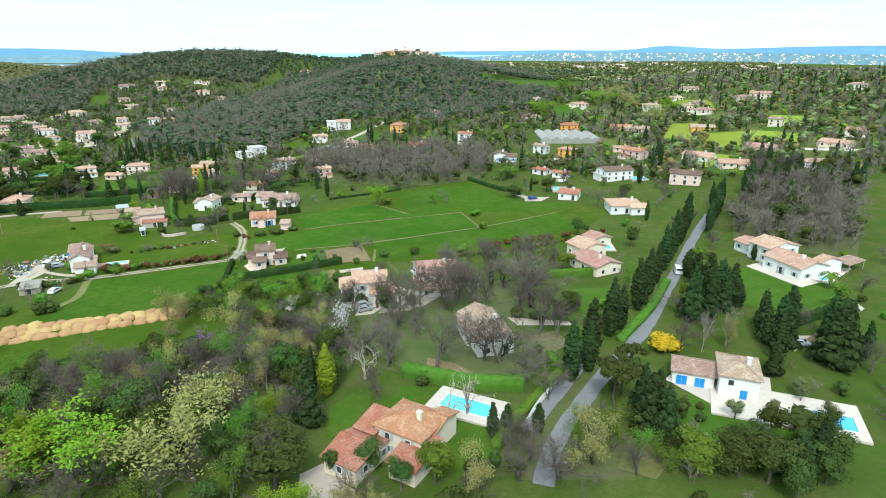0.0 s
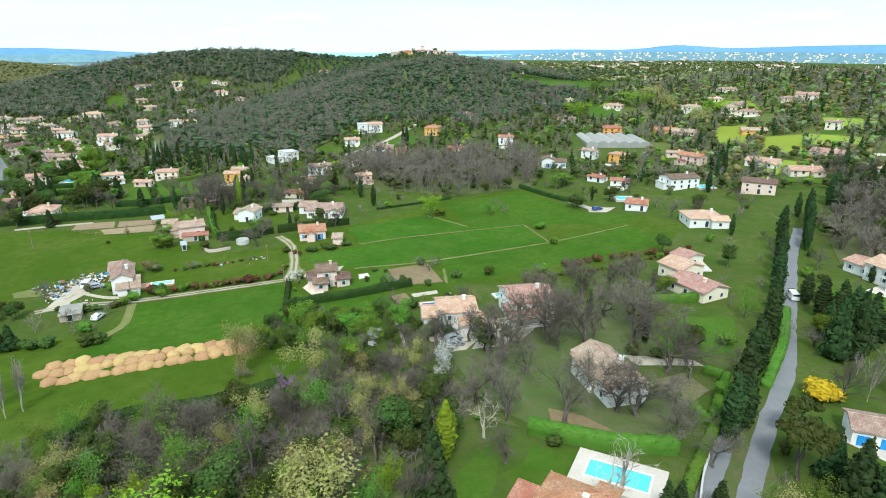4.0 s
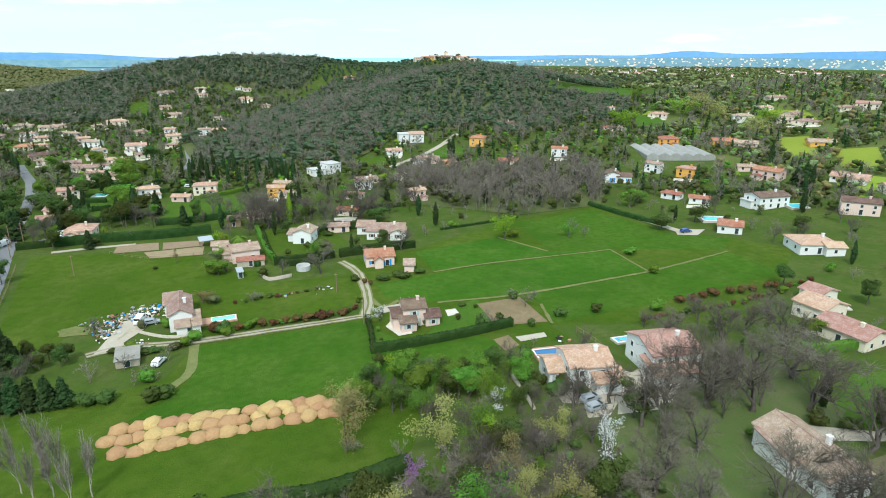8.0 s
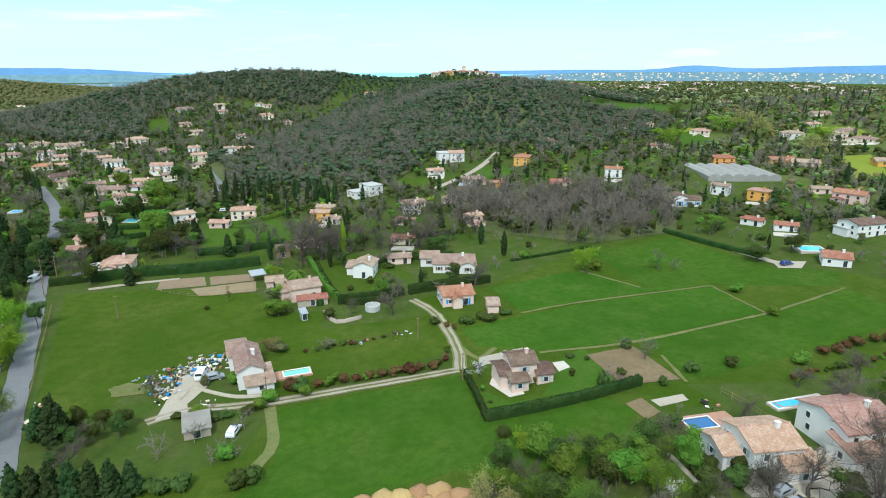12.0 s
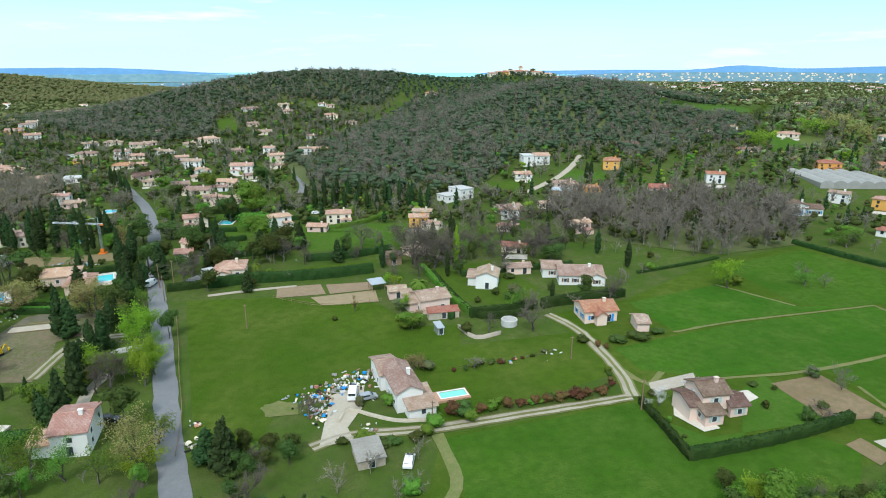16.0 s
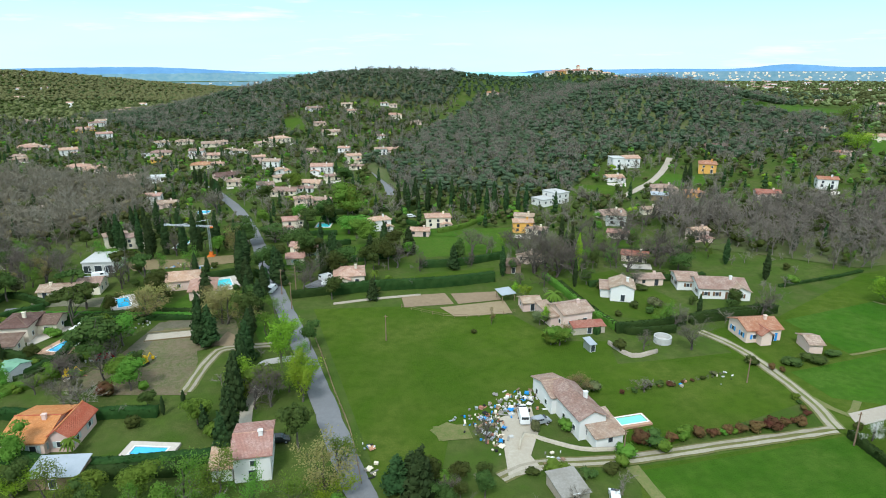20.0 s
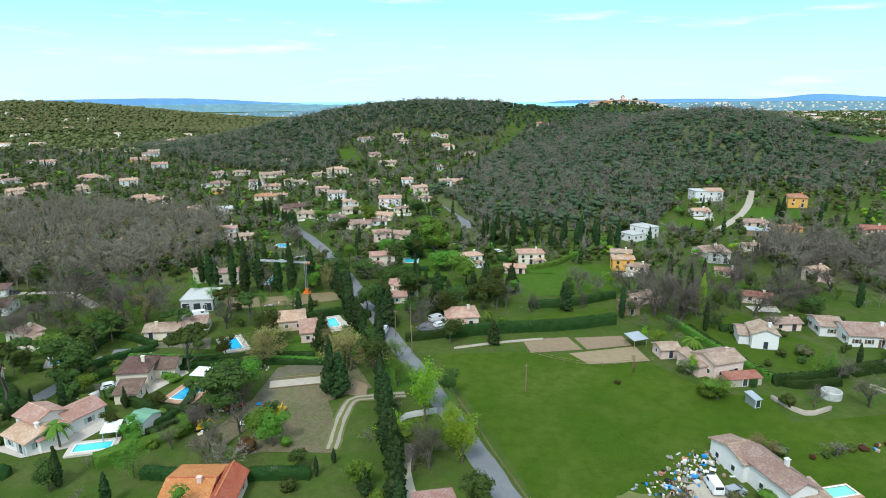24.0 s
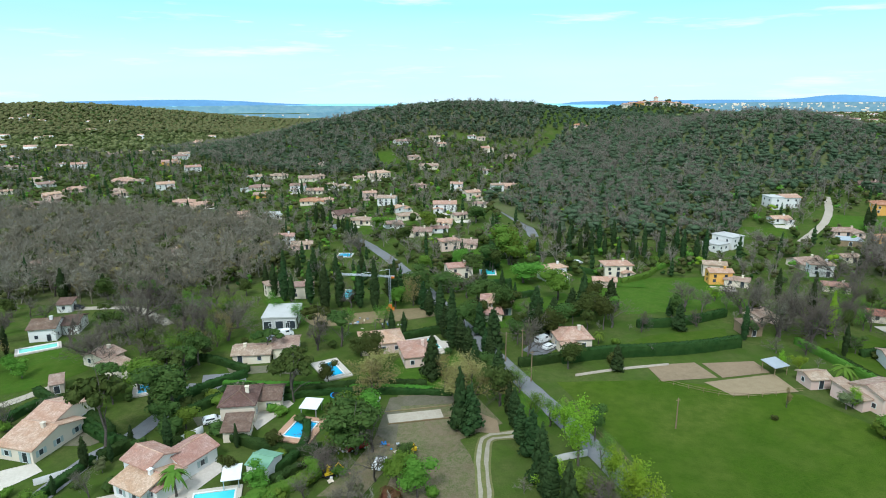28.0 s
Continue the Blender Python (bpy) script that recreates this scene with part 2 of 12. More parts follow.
def tiles(name, a, b, c):
    """Canal tiles: rows of ribs down the slope, patchy colour."""
    m = material(name, (a, b, c), 0.9, (0.5, 2.2, 6.0), shift=0.15, span=(0.4, 0.6))
    n, l = m.node_tree.nodes, m.node_tree.links
    uv = n.new("ShaderNodeTexCoord")
    w = n.new("ShaderNodeTexWave")
    w.inputs["Scale"].default_value, w.inputs["Distortion"].default_value = 1.4, 0.6
    l.new(uv.outputs["UV"], w.inputs["Vector"])
    bp = n.new("ShaderNodeBump")
    bp.inputs["Strength"].default_value, bp.inputs["Distance"].default_value = 0.9, 0.09
    l.new(w.outputs["Fac"], bp.inputs["Height"])
    l.new(bp.outputs[0], n["Principled BSDF"].inputs["Normal"])
    return m


M_TILE = tiles("weathered clay tiles", (0.43, 0.28, 0.205), (0.6, 0.46, 0.37), (0.26, 0.175, 0.135))
M_TILE_RED = tiles("red clay tiles", (0.45, 0.17, 0.1), (0.57, 0.32, 0.22), (0.28, 0.12, 0.08))
M_TILE_PINK = tiles("salmon clay tiles", (0.56, 0.33, 0.235), (0.7, 0.5, 0.4), (0.38, 0.22, 0.16))
M_TILE_ORANGE = tiles("bright orange clay tiles", (0.56, 0.19, 0.075), (0.62, 0.27, 0.13), (0.42, 0.14, 0.06))
M_TILE_DARK = tiles("brown clay tiles", (0.2, 0.118, 0.086), (0.31, 0.21, 0.165), (0.12, 0.08, 0.064))
M_BARK = material("grey-brown bark", ((0.1, 0.085, 0.07), (0.15, 0.13, 0.11), (0.07, 0.058, 0.048)), 0.95, (0.8, 4.0), 0.03, 6.0, shift=0.2)
M_PALE_BARK = material("pale plane bark", ((0.42, 0.37, 0.3), (0.33, 0.28, 0.22), (0.5, 0.46, 0.39)), 0.9, (1.0, 5.0), 0.02, 6.0, shift=0.15)
M_TWIG = material("bare twigs", ((0.195, 0.17, 0.138), (0.26, 0.228, 0.185), (0.145, 0.128, 0.104)), 0.95, (0.3, 2.0), shift=0.25, spec=0.03)
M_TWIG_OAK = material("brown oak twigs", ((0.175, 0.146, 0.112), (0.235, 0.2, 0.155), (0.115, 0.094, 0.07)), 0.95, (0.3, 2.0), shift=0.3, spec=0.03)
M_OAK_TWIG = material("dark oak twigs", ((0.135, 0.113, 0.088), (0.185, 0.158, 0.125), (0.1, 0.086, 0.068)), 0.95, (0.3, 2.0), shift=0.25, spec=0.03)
L_DARK = leaves("dark evergreen leaves", (0.05, 0.078, 0.018), (0.09, 0.12, 0.03))
L_CYPRESS = leaves("cypress foliage", (0.024, 0.046, 0.015), (0.044, 0.07, 0.022), 0.25, 0.1)
L_GREEN = leaves("spring green leaves", (0.11, 0.2, 0.025), (0.17, 0.27, 0.04), 0.25, 0.35)
L_LIME = leaves("fresh lime leaves", (0.19, 0.31, 0.02), (0.27, 0.38, 0.035), 0.2, 0.35)
L_OLIVE = leaves("olive leaves", (0.12, 0.14, 0.058), (0.17, 0.185, 0.085), 0.2)
L_TAN = leaves("budding oak leaves", (0.26, 0.235, 0.075), (0.33, 0.29, 0.12), 0.25, 0.3)
L_WHITE = leaves("white blossom", (0.6, 0.58, 0.56), (0.7, 0.68, 0.66), 0.1, 0.3)
L_MAUVE = leaves("mauve blossom", (0.33, 0.13, 0.36), (0.42, 0.2, 0.45), 0.1, 0.3)
L_YELLOW = leaves("yellow blossom", (0.6, 0.37, 0.015), (0.5, 0.36, 0.03), 0.1, 0.3)
L_RED = leaves("red photinia leaves", (0.15, 0.06, 0.035), (0.105, 0.09, 0.03), 0.25, 0.25)
L_HEDGE = leaves("clipped hedge leaves", (0.021, 0.047, 0.011), (0.043, 0.075, 0.018), 0.2, 0.15)
L_HEDGE_LIGHT = leaves("bright hedge leaves", (0.08, 0.17, 0.02), (0.12, 0.21, 0.03), 0.2, 0.2)
L_PINE = leaves("pine wood foliage", (0.075, 0.105, 0.032), (0.135, 0.155, 0.055), 0.35, 0.2)
L_WOOD = leaves("mixed hill wood foliage", (0.047, 0.095, 0.045), (0.085, 0.136, 0.068), 0.12, 0.2, (0.012, 0.05, 0.3), (0.106, 0.124, 0.074))
# Leaf colour paled to stand in for sunshine and distance on far slopes.
L_HILL_SUNLIT = leaves("far foliage coloured as sunlit", (0.16, 0.2, 0.075), (0.26, 0.28, 0.115), 0.35, 0.2)
M_BLUE = material("blue paint", ((0.03, 0.25, 0.62), (0.045, 0.29, 0.66)), 0.5, (0.8,), shift=0.05)
M_BROWNWOOD = material("brown shutters", ((0.16, 0.09, 0.05), (0.2, 0.12, 0.07)), 0.6, (0.8,), shift=0.1)
M_PALEWOOD = material("pale shutters", ((0.36, 0.43, 0.42), (0.42, 0.48, 0.46)), 0.6, (0.8,), shift=0.1)
M_FRAME = material("white window frame", ((0.7, 0.7, 0.68), (0.76, 0.76, 0.75)), 0.5, (0.8,), shift=0.03)
M_METAL = material("galvanised sheet", ((0.4, 0.43, 0.46), (0.48, 0.5, 0.53)), 0.45, (0.4, 3), metal=0.6, shift=0.1)
M_CANOPY = material("white canopy cloth", ((0.75, 0.75, 0.73), (0.68, 0.68, 0.66)), 0.8, (0.8,), shift=0.05)
M_PLASTIC = material("greenhouse film", ((0.3, 0.29, 0.27), (0.37, 0.36, 0.335), (0.24, 0.23, 0.21)), 0.8, (0.3, 2), shift=0.06)
M_GREENROOF = material("green felt roof", ((0.16, 0.3, 0.2), (0.2, 0.35, 0.24)), 0.8, (0.5, 4), shift=0.0)
M_WOOD = material("weathered timber", ((0.3, 0.21, 0.13), (0.22, 0.155, 0.1)), 0.85, (0.8, 5), shift=0.15)
M_YELLOW = material("yellow plant paint", ((0.75, 0.5, 0.02), (0.68, 0.44, 0.02)), 0.5, (1.5,), shift=0.05)
M_ORANGE = material("orange paint", ((0.72, 0.22, 0.03), (0.65, 0.2, 0.03)), 0.5, (1.5,), shift=0.05)
M_TYRE = material("tyre rubber", ((0.02, 0.02, 0.02), (0.03, 0.03, 0.03)), 0.8, (3,), shift=0)


def glass(name, colour, rough):
    m = material(name, (colour, [c * 1.3 for c in colour]), rough, (0.5,), shift=0.2, spec=0.6)
    return m


M_PANE = glass("dark window glass", (0.035, 0.042, 0.05), 0.08)


def water(name, colour):
    m = material(name, (colour, [min(1, c * 1.12) for c in colour]), 0.06, (0.3, 1.5), 0.02, 2.5, shift=0.06, spec=0.5)
    return m


M_POOL = water("turquoise pool water", (0.1, 0.58, 0.66))
M_POOL_BLUE = water("blue pool water", (0.06, 0.42, 0.72))
M_POOL_DARK = water("deep blue pool water", (0.02, 0.12, 0.3))
M_POOL_GREEN = water("green pool water", (0.2, 0.62, 0.5))
M_SEA = material("sea", ((0.3, 0.68, 0.76), (0.34, 0.72, 0.8)), 0.6, (0.01,), shift=0)


def car_paint(name, c):
    return material(name, (c, [k * 1.1 for k in c]), 0.25, (0.5,), shift=0.0, spec=0.6)


P_WHITE, P_GREY, P_DARK, P_BLUE, P_RED = (car_paint("white car paint", (0.75, 0.75, 0.75)), car_paint("grey car paint", (0.3, 0.32, 0.34)),
    car_paint("black car paint", (0.02, 0.022, 0.025)), car_paint("blue car paint", (0.03, 0.06, 0.2)), car_paint("dark red car paint", (0.2, 0.015, 0.02)))

# ---- the lie of the land ----
HILLS = []


def hill(x, y, wide, long, high):
    HILLS.append((x, y, wide, long, high))


hill(-55, 195, 45, 40, -3.2)
hill(28, 165, 35, 30, 0.8)
hill(150, 395, 45, 40, 5.6)
hill(56, 449, 35, 30, 0.3)
hill(-95, 845, 110, 75, 28.2)
hill(-190, 900, 90, 80, 12.7)
hill(30, 880, 110, 80, 28.1)
hill(160, 850, 110, 90, 11.1)
hill(130, 590, 75, 70, 26.6)
hill(215, 600, 80, 70, 16.3)
hill(310, 640, 110, 100, 0.6)
hill(110, 500, 80, 50, 2.6)
hill(40, 470, 60, 50, 7.2)
hill(-110, 700, 80, 60, 13.7)
hill(-80, 560, 60, 60, 6.5)
hill(30, 700, 90, 80, -2.3)
hill(200, 720, 90, 80, 18.2)
hill(80, 80, 110, 80, 5.3)
hill(130, 150, 60, 50, -1.3)
hill(220, 260, 90, 100, 5.1)
hill(300, 380, 100, 90, -4.5)
hill(420, 520, 140, 110, 9.1)
hill(560, 480, 140, 140, 19.5)
hill(-810, 1510, 220, 130, 43.6)
hill(-540, 1600, 180, 110, 11.1)
hill(500, 900, 260, 220, 27.9)
hill(900, 1600, 450, 300, 9.3)
hill(1500, 1750, 400, 300, 8.9)
hill(170, 410, 70, 60, 4.2)
hill(500, 250, 150, 150, 37.5)
hill(-160, 280, 60, 50, 0.7)
hill(-280, 640, 120, 150, -3.4)
hill(-390, 980, 150, 150, 1.0)
hill(160, 480, 60, 50, -3.0)
hill(250, 965, 80, 45, 31.0)
BASE = 3.2


def terrain(x, y):
    z = BASE + 0 * x
    for hx, hy, wide, long, high in HILLS:
        z = z + high * np.exp(-0.5 * (((x - hx) / wide) ** 2 + ((y - hy) / long) ** 2))
    return z


def land(x, y):
    return float(terrain(np.float64(x), np.float64(y)))


def mesh_of(name, verts, faces, mat, smooth=False):
    me = bpy.data.meshes.new(name)
    me.from_pydata([tuple(v) for v in verts], [], faces)
    if mat:
        me.materials.append(mat)
    if smooth:
        me.polygons.foreach_set("use_smooth", [True] * len(me.polygons))
    me.update()
    return me


def tri_mesh(name, verts, tris, mats, index=None, smooth=False):
    """A mesh from numpy arrays of corners and triangles."""
    me = bpy.data.meshes.new(name)
    n = len(tris)
    me.vertices.add(len(verts))
    me.vertices.foreach_set("co", np.asarray(verts, np.float32).ravel())
    me.loops.add(3 * n)
    me.loops.foreach_set("vertex_index", np.asarray(tris, np.int32).ravel())
    me.polygons.add(n)
    me.polygons.foreach_set("loop_start", np.arange(0, 3 * n, 3, dtype=np.int32))
    for m in mats:
        me.materials.append(m)
    if index is not None:
        me.polygons.foreach_set("material_index", np.asarray(index, np.int32))
    if smooth:
        me.polygons.foreach_set("use_smooth", np.ones(n, bool))
    me.update(calc_edges=True)
    return me


def grid_lines(stops):
    out = []
    for a, b, step in stops:
        out += list(np.arange(a, b, step))
    return np.array(out + [stops[-1][1]])


gx = grid_lines([(-4200, -1200, 150), (-1200, -480, 24), (-480, 420, 5), (420, 1000, 20), (1000, 4200, 150)])
gy = grid_lines([(-1200, -100, 100), (-100, 640, 5), (640, 1200, 12), (1200, 2000, 40), (2000, 4500, 150)])
GX, GY = np.meshgrid(gx, gy)
GZ = terrain(GX, GY)
ni, nj = GX.shape
q = (np.arange(ni - 1)[:, None] * nj + np.arange(nj - 1)[None, :]).ravel()
ground_tris = np.concatenate([np.stack([q, q + 1, q + nj + 1], 1), np.stack([q, q + nj + 1, q + nj], 1)])
ground = new("ground", tri_mesh("ground", np.stack([GX.ravel(), GY.ravel(), GZ.ravel()], 1), ground_tris, [M_GRASS], smooth=True))
tagged(ground, "rolling valley ground covered with spring grass", "ground", kind="structure")


def part(name, bm, mat, parent, label=""):
    me = bpy.data.meshes.new(name)
    bm.to_mesh(me)
    bm.free()
    me.materials.append(mat)
    ob = new(name, me)
    ob.parent = parent
    if label:
        tagged(ob, label)
    return ob


def share(name, me, parent, m=None, label=""):
    ob = new(name, me)
    ob.parent = parent
    if m is not None:
        ob.matrix_local = m
    if label:
        tagged(ob, label)
    return ob


def empty(name, x, y, yaw=0.0, z=None, scale=1.0):
    ob = new(name)
    ob.empty_display_size = 0.5
    ob.matrix_world = pose(x, y, land(x, y) if z is None else z, 0, 0, yaw) @ Matrix.Scale(scale, 4)
    return ob


def box(bm, x0, y0, z0, x1, y1, z1, bev=0.0):
    r = bmesh.ops.create_cube(bm, size=1.0, matrix=Matrix.LocRotScale(((x0 + x1) / 2, (y0 + y1) / 2, (z0 + z1) / 2), None, (x1 - x0, y1 - y0, z1 - z0)))
    if bev:
        ed = {e for v in r["verts"] for e in v.link_edges}
        bmesh.ops.bevel(bm, geom=list(ed), offset=bev, segments=1, affect="EDGES")


def tube(bm, a, b, r0, r1, sides=6):
    a, b = Vector(a), Vector(b)
    d = b - a
    m = Matrix.Translation((a + b) / 2) @ d.to_track_quat("Z", "Y").to_matrix().to_4x4()
    bmesh.ops.create_cone(bm, cap_ends=True, segments=sides, radius1=r0, radius2=r1, depth=d.length, matrix=m)


# ---- what must stay clear of scattered trees ----
def inside(px, py, poly):
    res = np.zeros(len(px), bool)
    n = len(poly)
    for i in range(n):
        (x0, y0), (x1, y1) = poly[i], poly[(i + 1) % n]
        hit = ((y0 > py) != (y1 > py)) & (px < (x1 - x0) * (py - y0) / ((y1 - y0) or 1e-9) + x0)
        res ^= hit
    return res


CLEAR = []


def keep_clear(x, y, r):
    CLEAR.append((x, y, r))


OPEN = []


def keep_open(poly):
    OPEN.append((poly, min(p[0] for p in poly), max(p[0] for p in poly), min(p[1] for p in poly), max(p[1] for p in poly)))


# ---- patches of ground, lanes ----
def patch(name, mat, corners, label, lift=0.06, step=5.0, category="ground"):
    """A sheet draped over the land inside a polygon."""
    bm = bmesh.new()
    bm.faces.new([bm.verts.new((x, y, 0)) for x, y in corners])
    for axis in (0, 1):
        vals = [c[axis] for c in corners]
        for k in np.arange(math.ceil(min(vals) / step) * step, max(vals), step):
            no, co = [0, 0, 0], [0, 0, 0]
            no[axis], co[axis] = 1, k
            bmesh.ops.bisect_plane(bm, geom=bm.verts[:] + bm.edges[:] + bm.faces[:], plane_co=co, plane_no=no)
    bmesh.ops.triangulate(bm, faces=bm.faces[:])
    for v in bm.verts:
        v.co.z = land(v.co.x, v.co.y) + lift
    for f in bm.faces:
        f.smooth = True
        if f.normal.z < 0:
            f.normal_flip()
    me = bpy.data.meshes.new(name)
    bm.to_mesh(me)
    bm.free()
    me.materials.append(mat)
    if name in ("field", "meadow", "lawn", "bare_plot", "sand_paddock", "gravel_patch", "terrace"):
        keep_open(corners)
    return tagged(new(name, me), label, category, kind="structure")


def smooth_line(points, step):
    """A rounded line through points, sampled every step metres."""
    p = [np.array(a, float) for a in points]
    p = [2 * p[0] - p[1]] + p + [2 * p[-1] - p[-2]]
    out = []
    for i in range(1, len(p) - 2):
        n = max(2, int(np.linalg.norm(p[i + 1] - p[i]) / step))
        for t in np.arange(n) / n:
            out.append(0.5 * (2 * p[i] + (p[i + 1] - p[i - 1]) * t + (2 * p[i - 1] - 5 * p[i] + 4 * p[i + 1] - p[i + 2]) * t * t + (3 * p[i] - p[i - 1] - 3 * p[i + 1] + p[i + 2]) * t ** 3))
    return np.array(out + [p[-2]])


def lane(name, mat, points, width, label, lift=0.1, shift=0.0):
    line = smooth_line(points, 2.5)
    d = np.gradient(line, axis=0)
    d /= np.linalg.norm(d, axis=1)[:, None]
    side = np.stack([-d[:, 1], d[:, 0]], 1)
    for px, py in line[::2]:
        keep_clear(px, py, width / 2 + 1.8)
    rng = np.random.RandomState(len(line))
    offs = np.linspace(-width / 2, width / 2, 5)
    rows = []
    for o in offs:
        wob = (rng.rand(len(line)) - 0.5) * (0.35 if abs(o) > width * 0.4 else 0.0)
        rows.append(line + side * (o + wob + shift)[:, None])
    v = np.concatenate(rows)
    z = terrain(v[:, 0], v[:, 1]) + lift
    n = len(line)
    q = np.concatenate([np.arange(n - 1) + k * n for k in range(4)])
    tris = np.concatenate([np.stack([q, q + 1, q + n + 1], 1), np.stack([q, q + n + 1, q + n], 1)])
    tris = tris[:, ::-1]
    ob = new(name, tri_mesh(name, np.column_stack([v, z]), tris, [mat], smooth=True))
    tagged(ob, label, "road", kind="structure")
    return ob


# ---- houses ----
WINDOW_MESHES = {}


def window_meshes(w, h):
    key = (w, h)
    if key not in WINDOW_MESHES:
        bm = bmesh.new()
        t = 0.09
        xs, zs = (-w / 2, -w / 2 + t, w / 2 - t, w / 2), (0, t, h - t, h)
        gv = [[bm.verts.new((px, -0.07, pz)) for pz in zs] for px in xs]
        for i in range(3):
            for j in range(3):
                if (i, j) != (1, 1):
                    bm.faces.new([gv[i][j], gv[i + 1][j], gv[i + 1][j + 1], gv[i][j + 1]])
        ex = bmesh.ops.extrude_face_region(bm, geom=bm.faces[:])
        for e in ex["geom"]:
            if isinstance(e, bmesh.types.BMVert):
                e.co.y += 0.1
        fr = bpy.data.meshes.new("window")
        bm.to_mesh(fr)
        bm.free()
        bm = bmesh.new()
        box(bm, -w / 2 + 0.04, -0.03, 0.04, w / 2 - 0.04, 0.01, h - 0.04)
        pn = bpy.data.meshes.new("pane")
        bm.to_mesh(pn)
        bm.free()
        bm = bmesh.new()
        box(bm, 0, -0.05, 0, w / 2, 0.0, h)
        for k in range(4):
            zz = h * (0.12 + 0.25 * k)
            box(bm, 0.03, -0.075, zz, w / 2 - 0.03, -0.05, zz + 0.06)
        sh = bpy.data.meshes.new("shutter")
        bm.to_mesh(sh)
        bm.free()
        fr.materials.append(M_FRAME)
        pn.materials.append(M_PANE)
        WINDOW_MESHES[key] = (fr, pn, sh, {})
    return WINDOW_MESHES[key]


def add_window(house_ob, m, w, h, shutter, name="window", far=False):
    fr, pn, sh, tint = window_meshes(w, h)
    if far:
        share(name, pn, house_ob, m)
        return
    ob = share(name, fr, house_ob, m)
    share("pane", pn, ob)
    if shutter:
        if shutter.name not in tint:
            tint[shutter.name] = sh.copy()
            tint[shutter.name].materials.append(shutter)
        share("shutter", tint[shutter.name], ob, pose(-w - 0.03, -0.03, 0))
        share("shutter", tint[shutter.name], ob, pose(w / 2 + 0.03, -0.03, 0))


def wall_box(house_ob, x, y, w, d, eave, kind, rise, wall):
    """Four walls with gables, 1.5 m below the ground at the foot."""
    bm = bmesh.new()
    f = 2.5
    c = [(x - w / 2, y), (x + w / 2, y), (x + w / 2, y + d), (x - w / 2, y + d)]
    lo = [bm.verts.new((*p, -f)) for p in c]
    hi = [bm.verts.new((*p, eave)) for p in c]
    if kind == "gx":
        g = [None, bm.verts.new((c[1][0], y + d / 2, eave + rise)), None, bm.verts.new((c[0][0], y + d / 2, eave + rise))]
    elif kind == "gy":
        g = [bm.verts.new((x, y, eave + rise)), None, bm.verts.new((x, y + d, eave + rise)), None]
    elif kind == "mono":
        hi[2].co.z += rise
        hi[3].co.z += rise
        g = [None] * 4
    else:
        g = [None] * 4
    for i in range(4):
        j = (i + 1) % 4
        bm.faces.new([lo[i], lo[j], hi[j]] + ([g[i]] if g[i] else []) + [hi[i]])
    if kind == "flat":
        bm.faces.new(hi)
    return part("wall", bm, wall, house_ob)


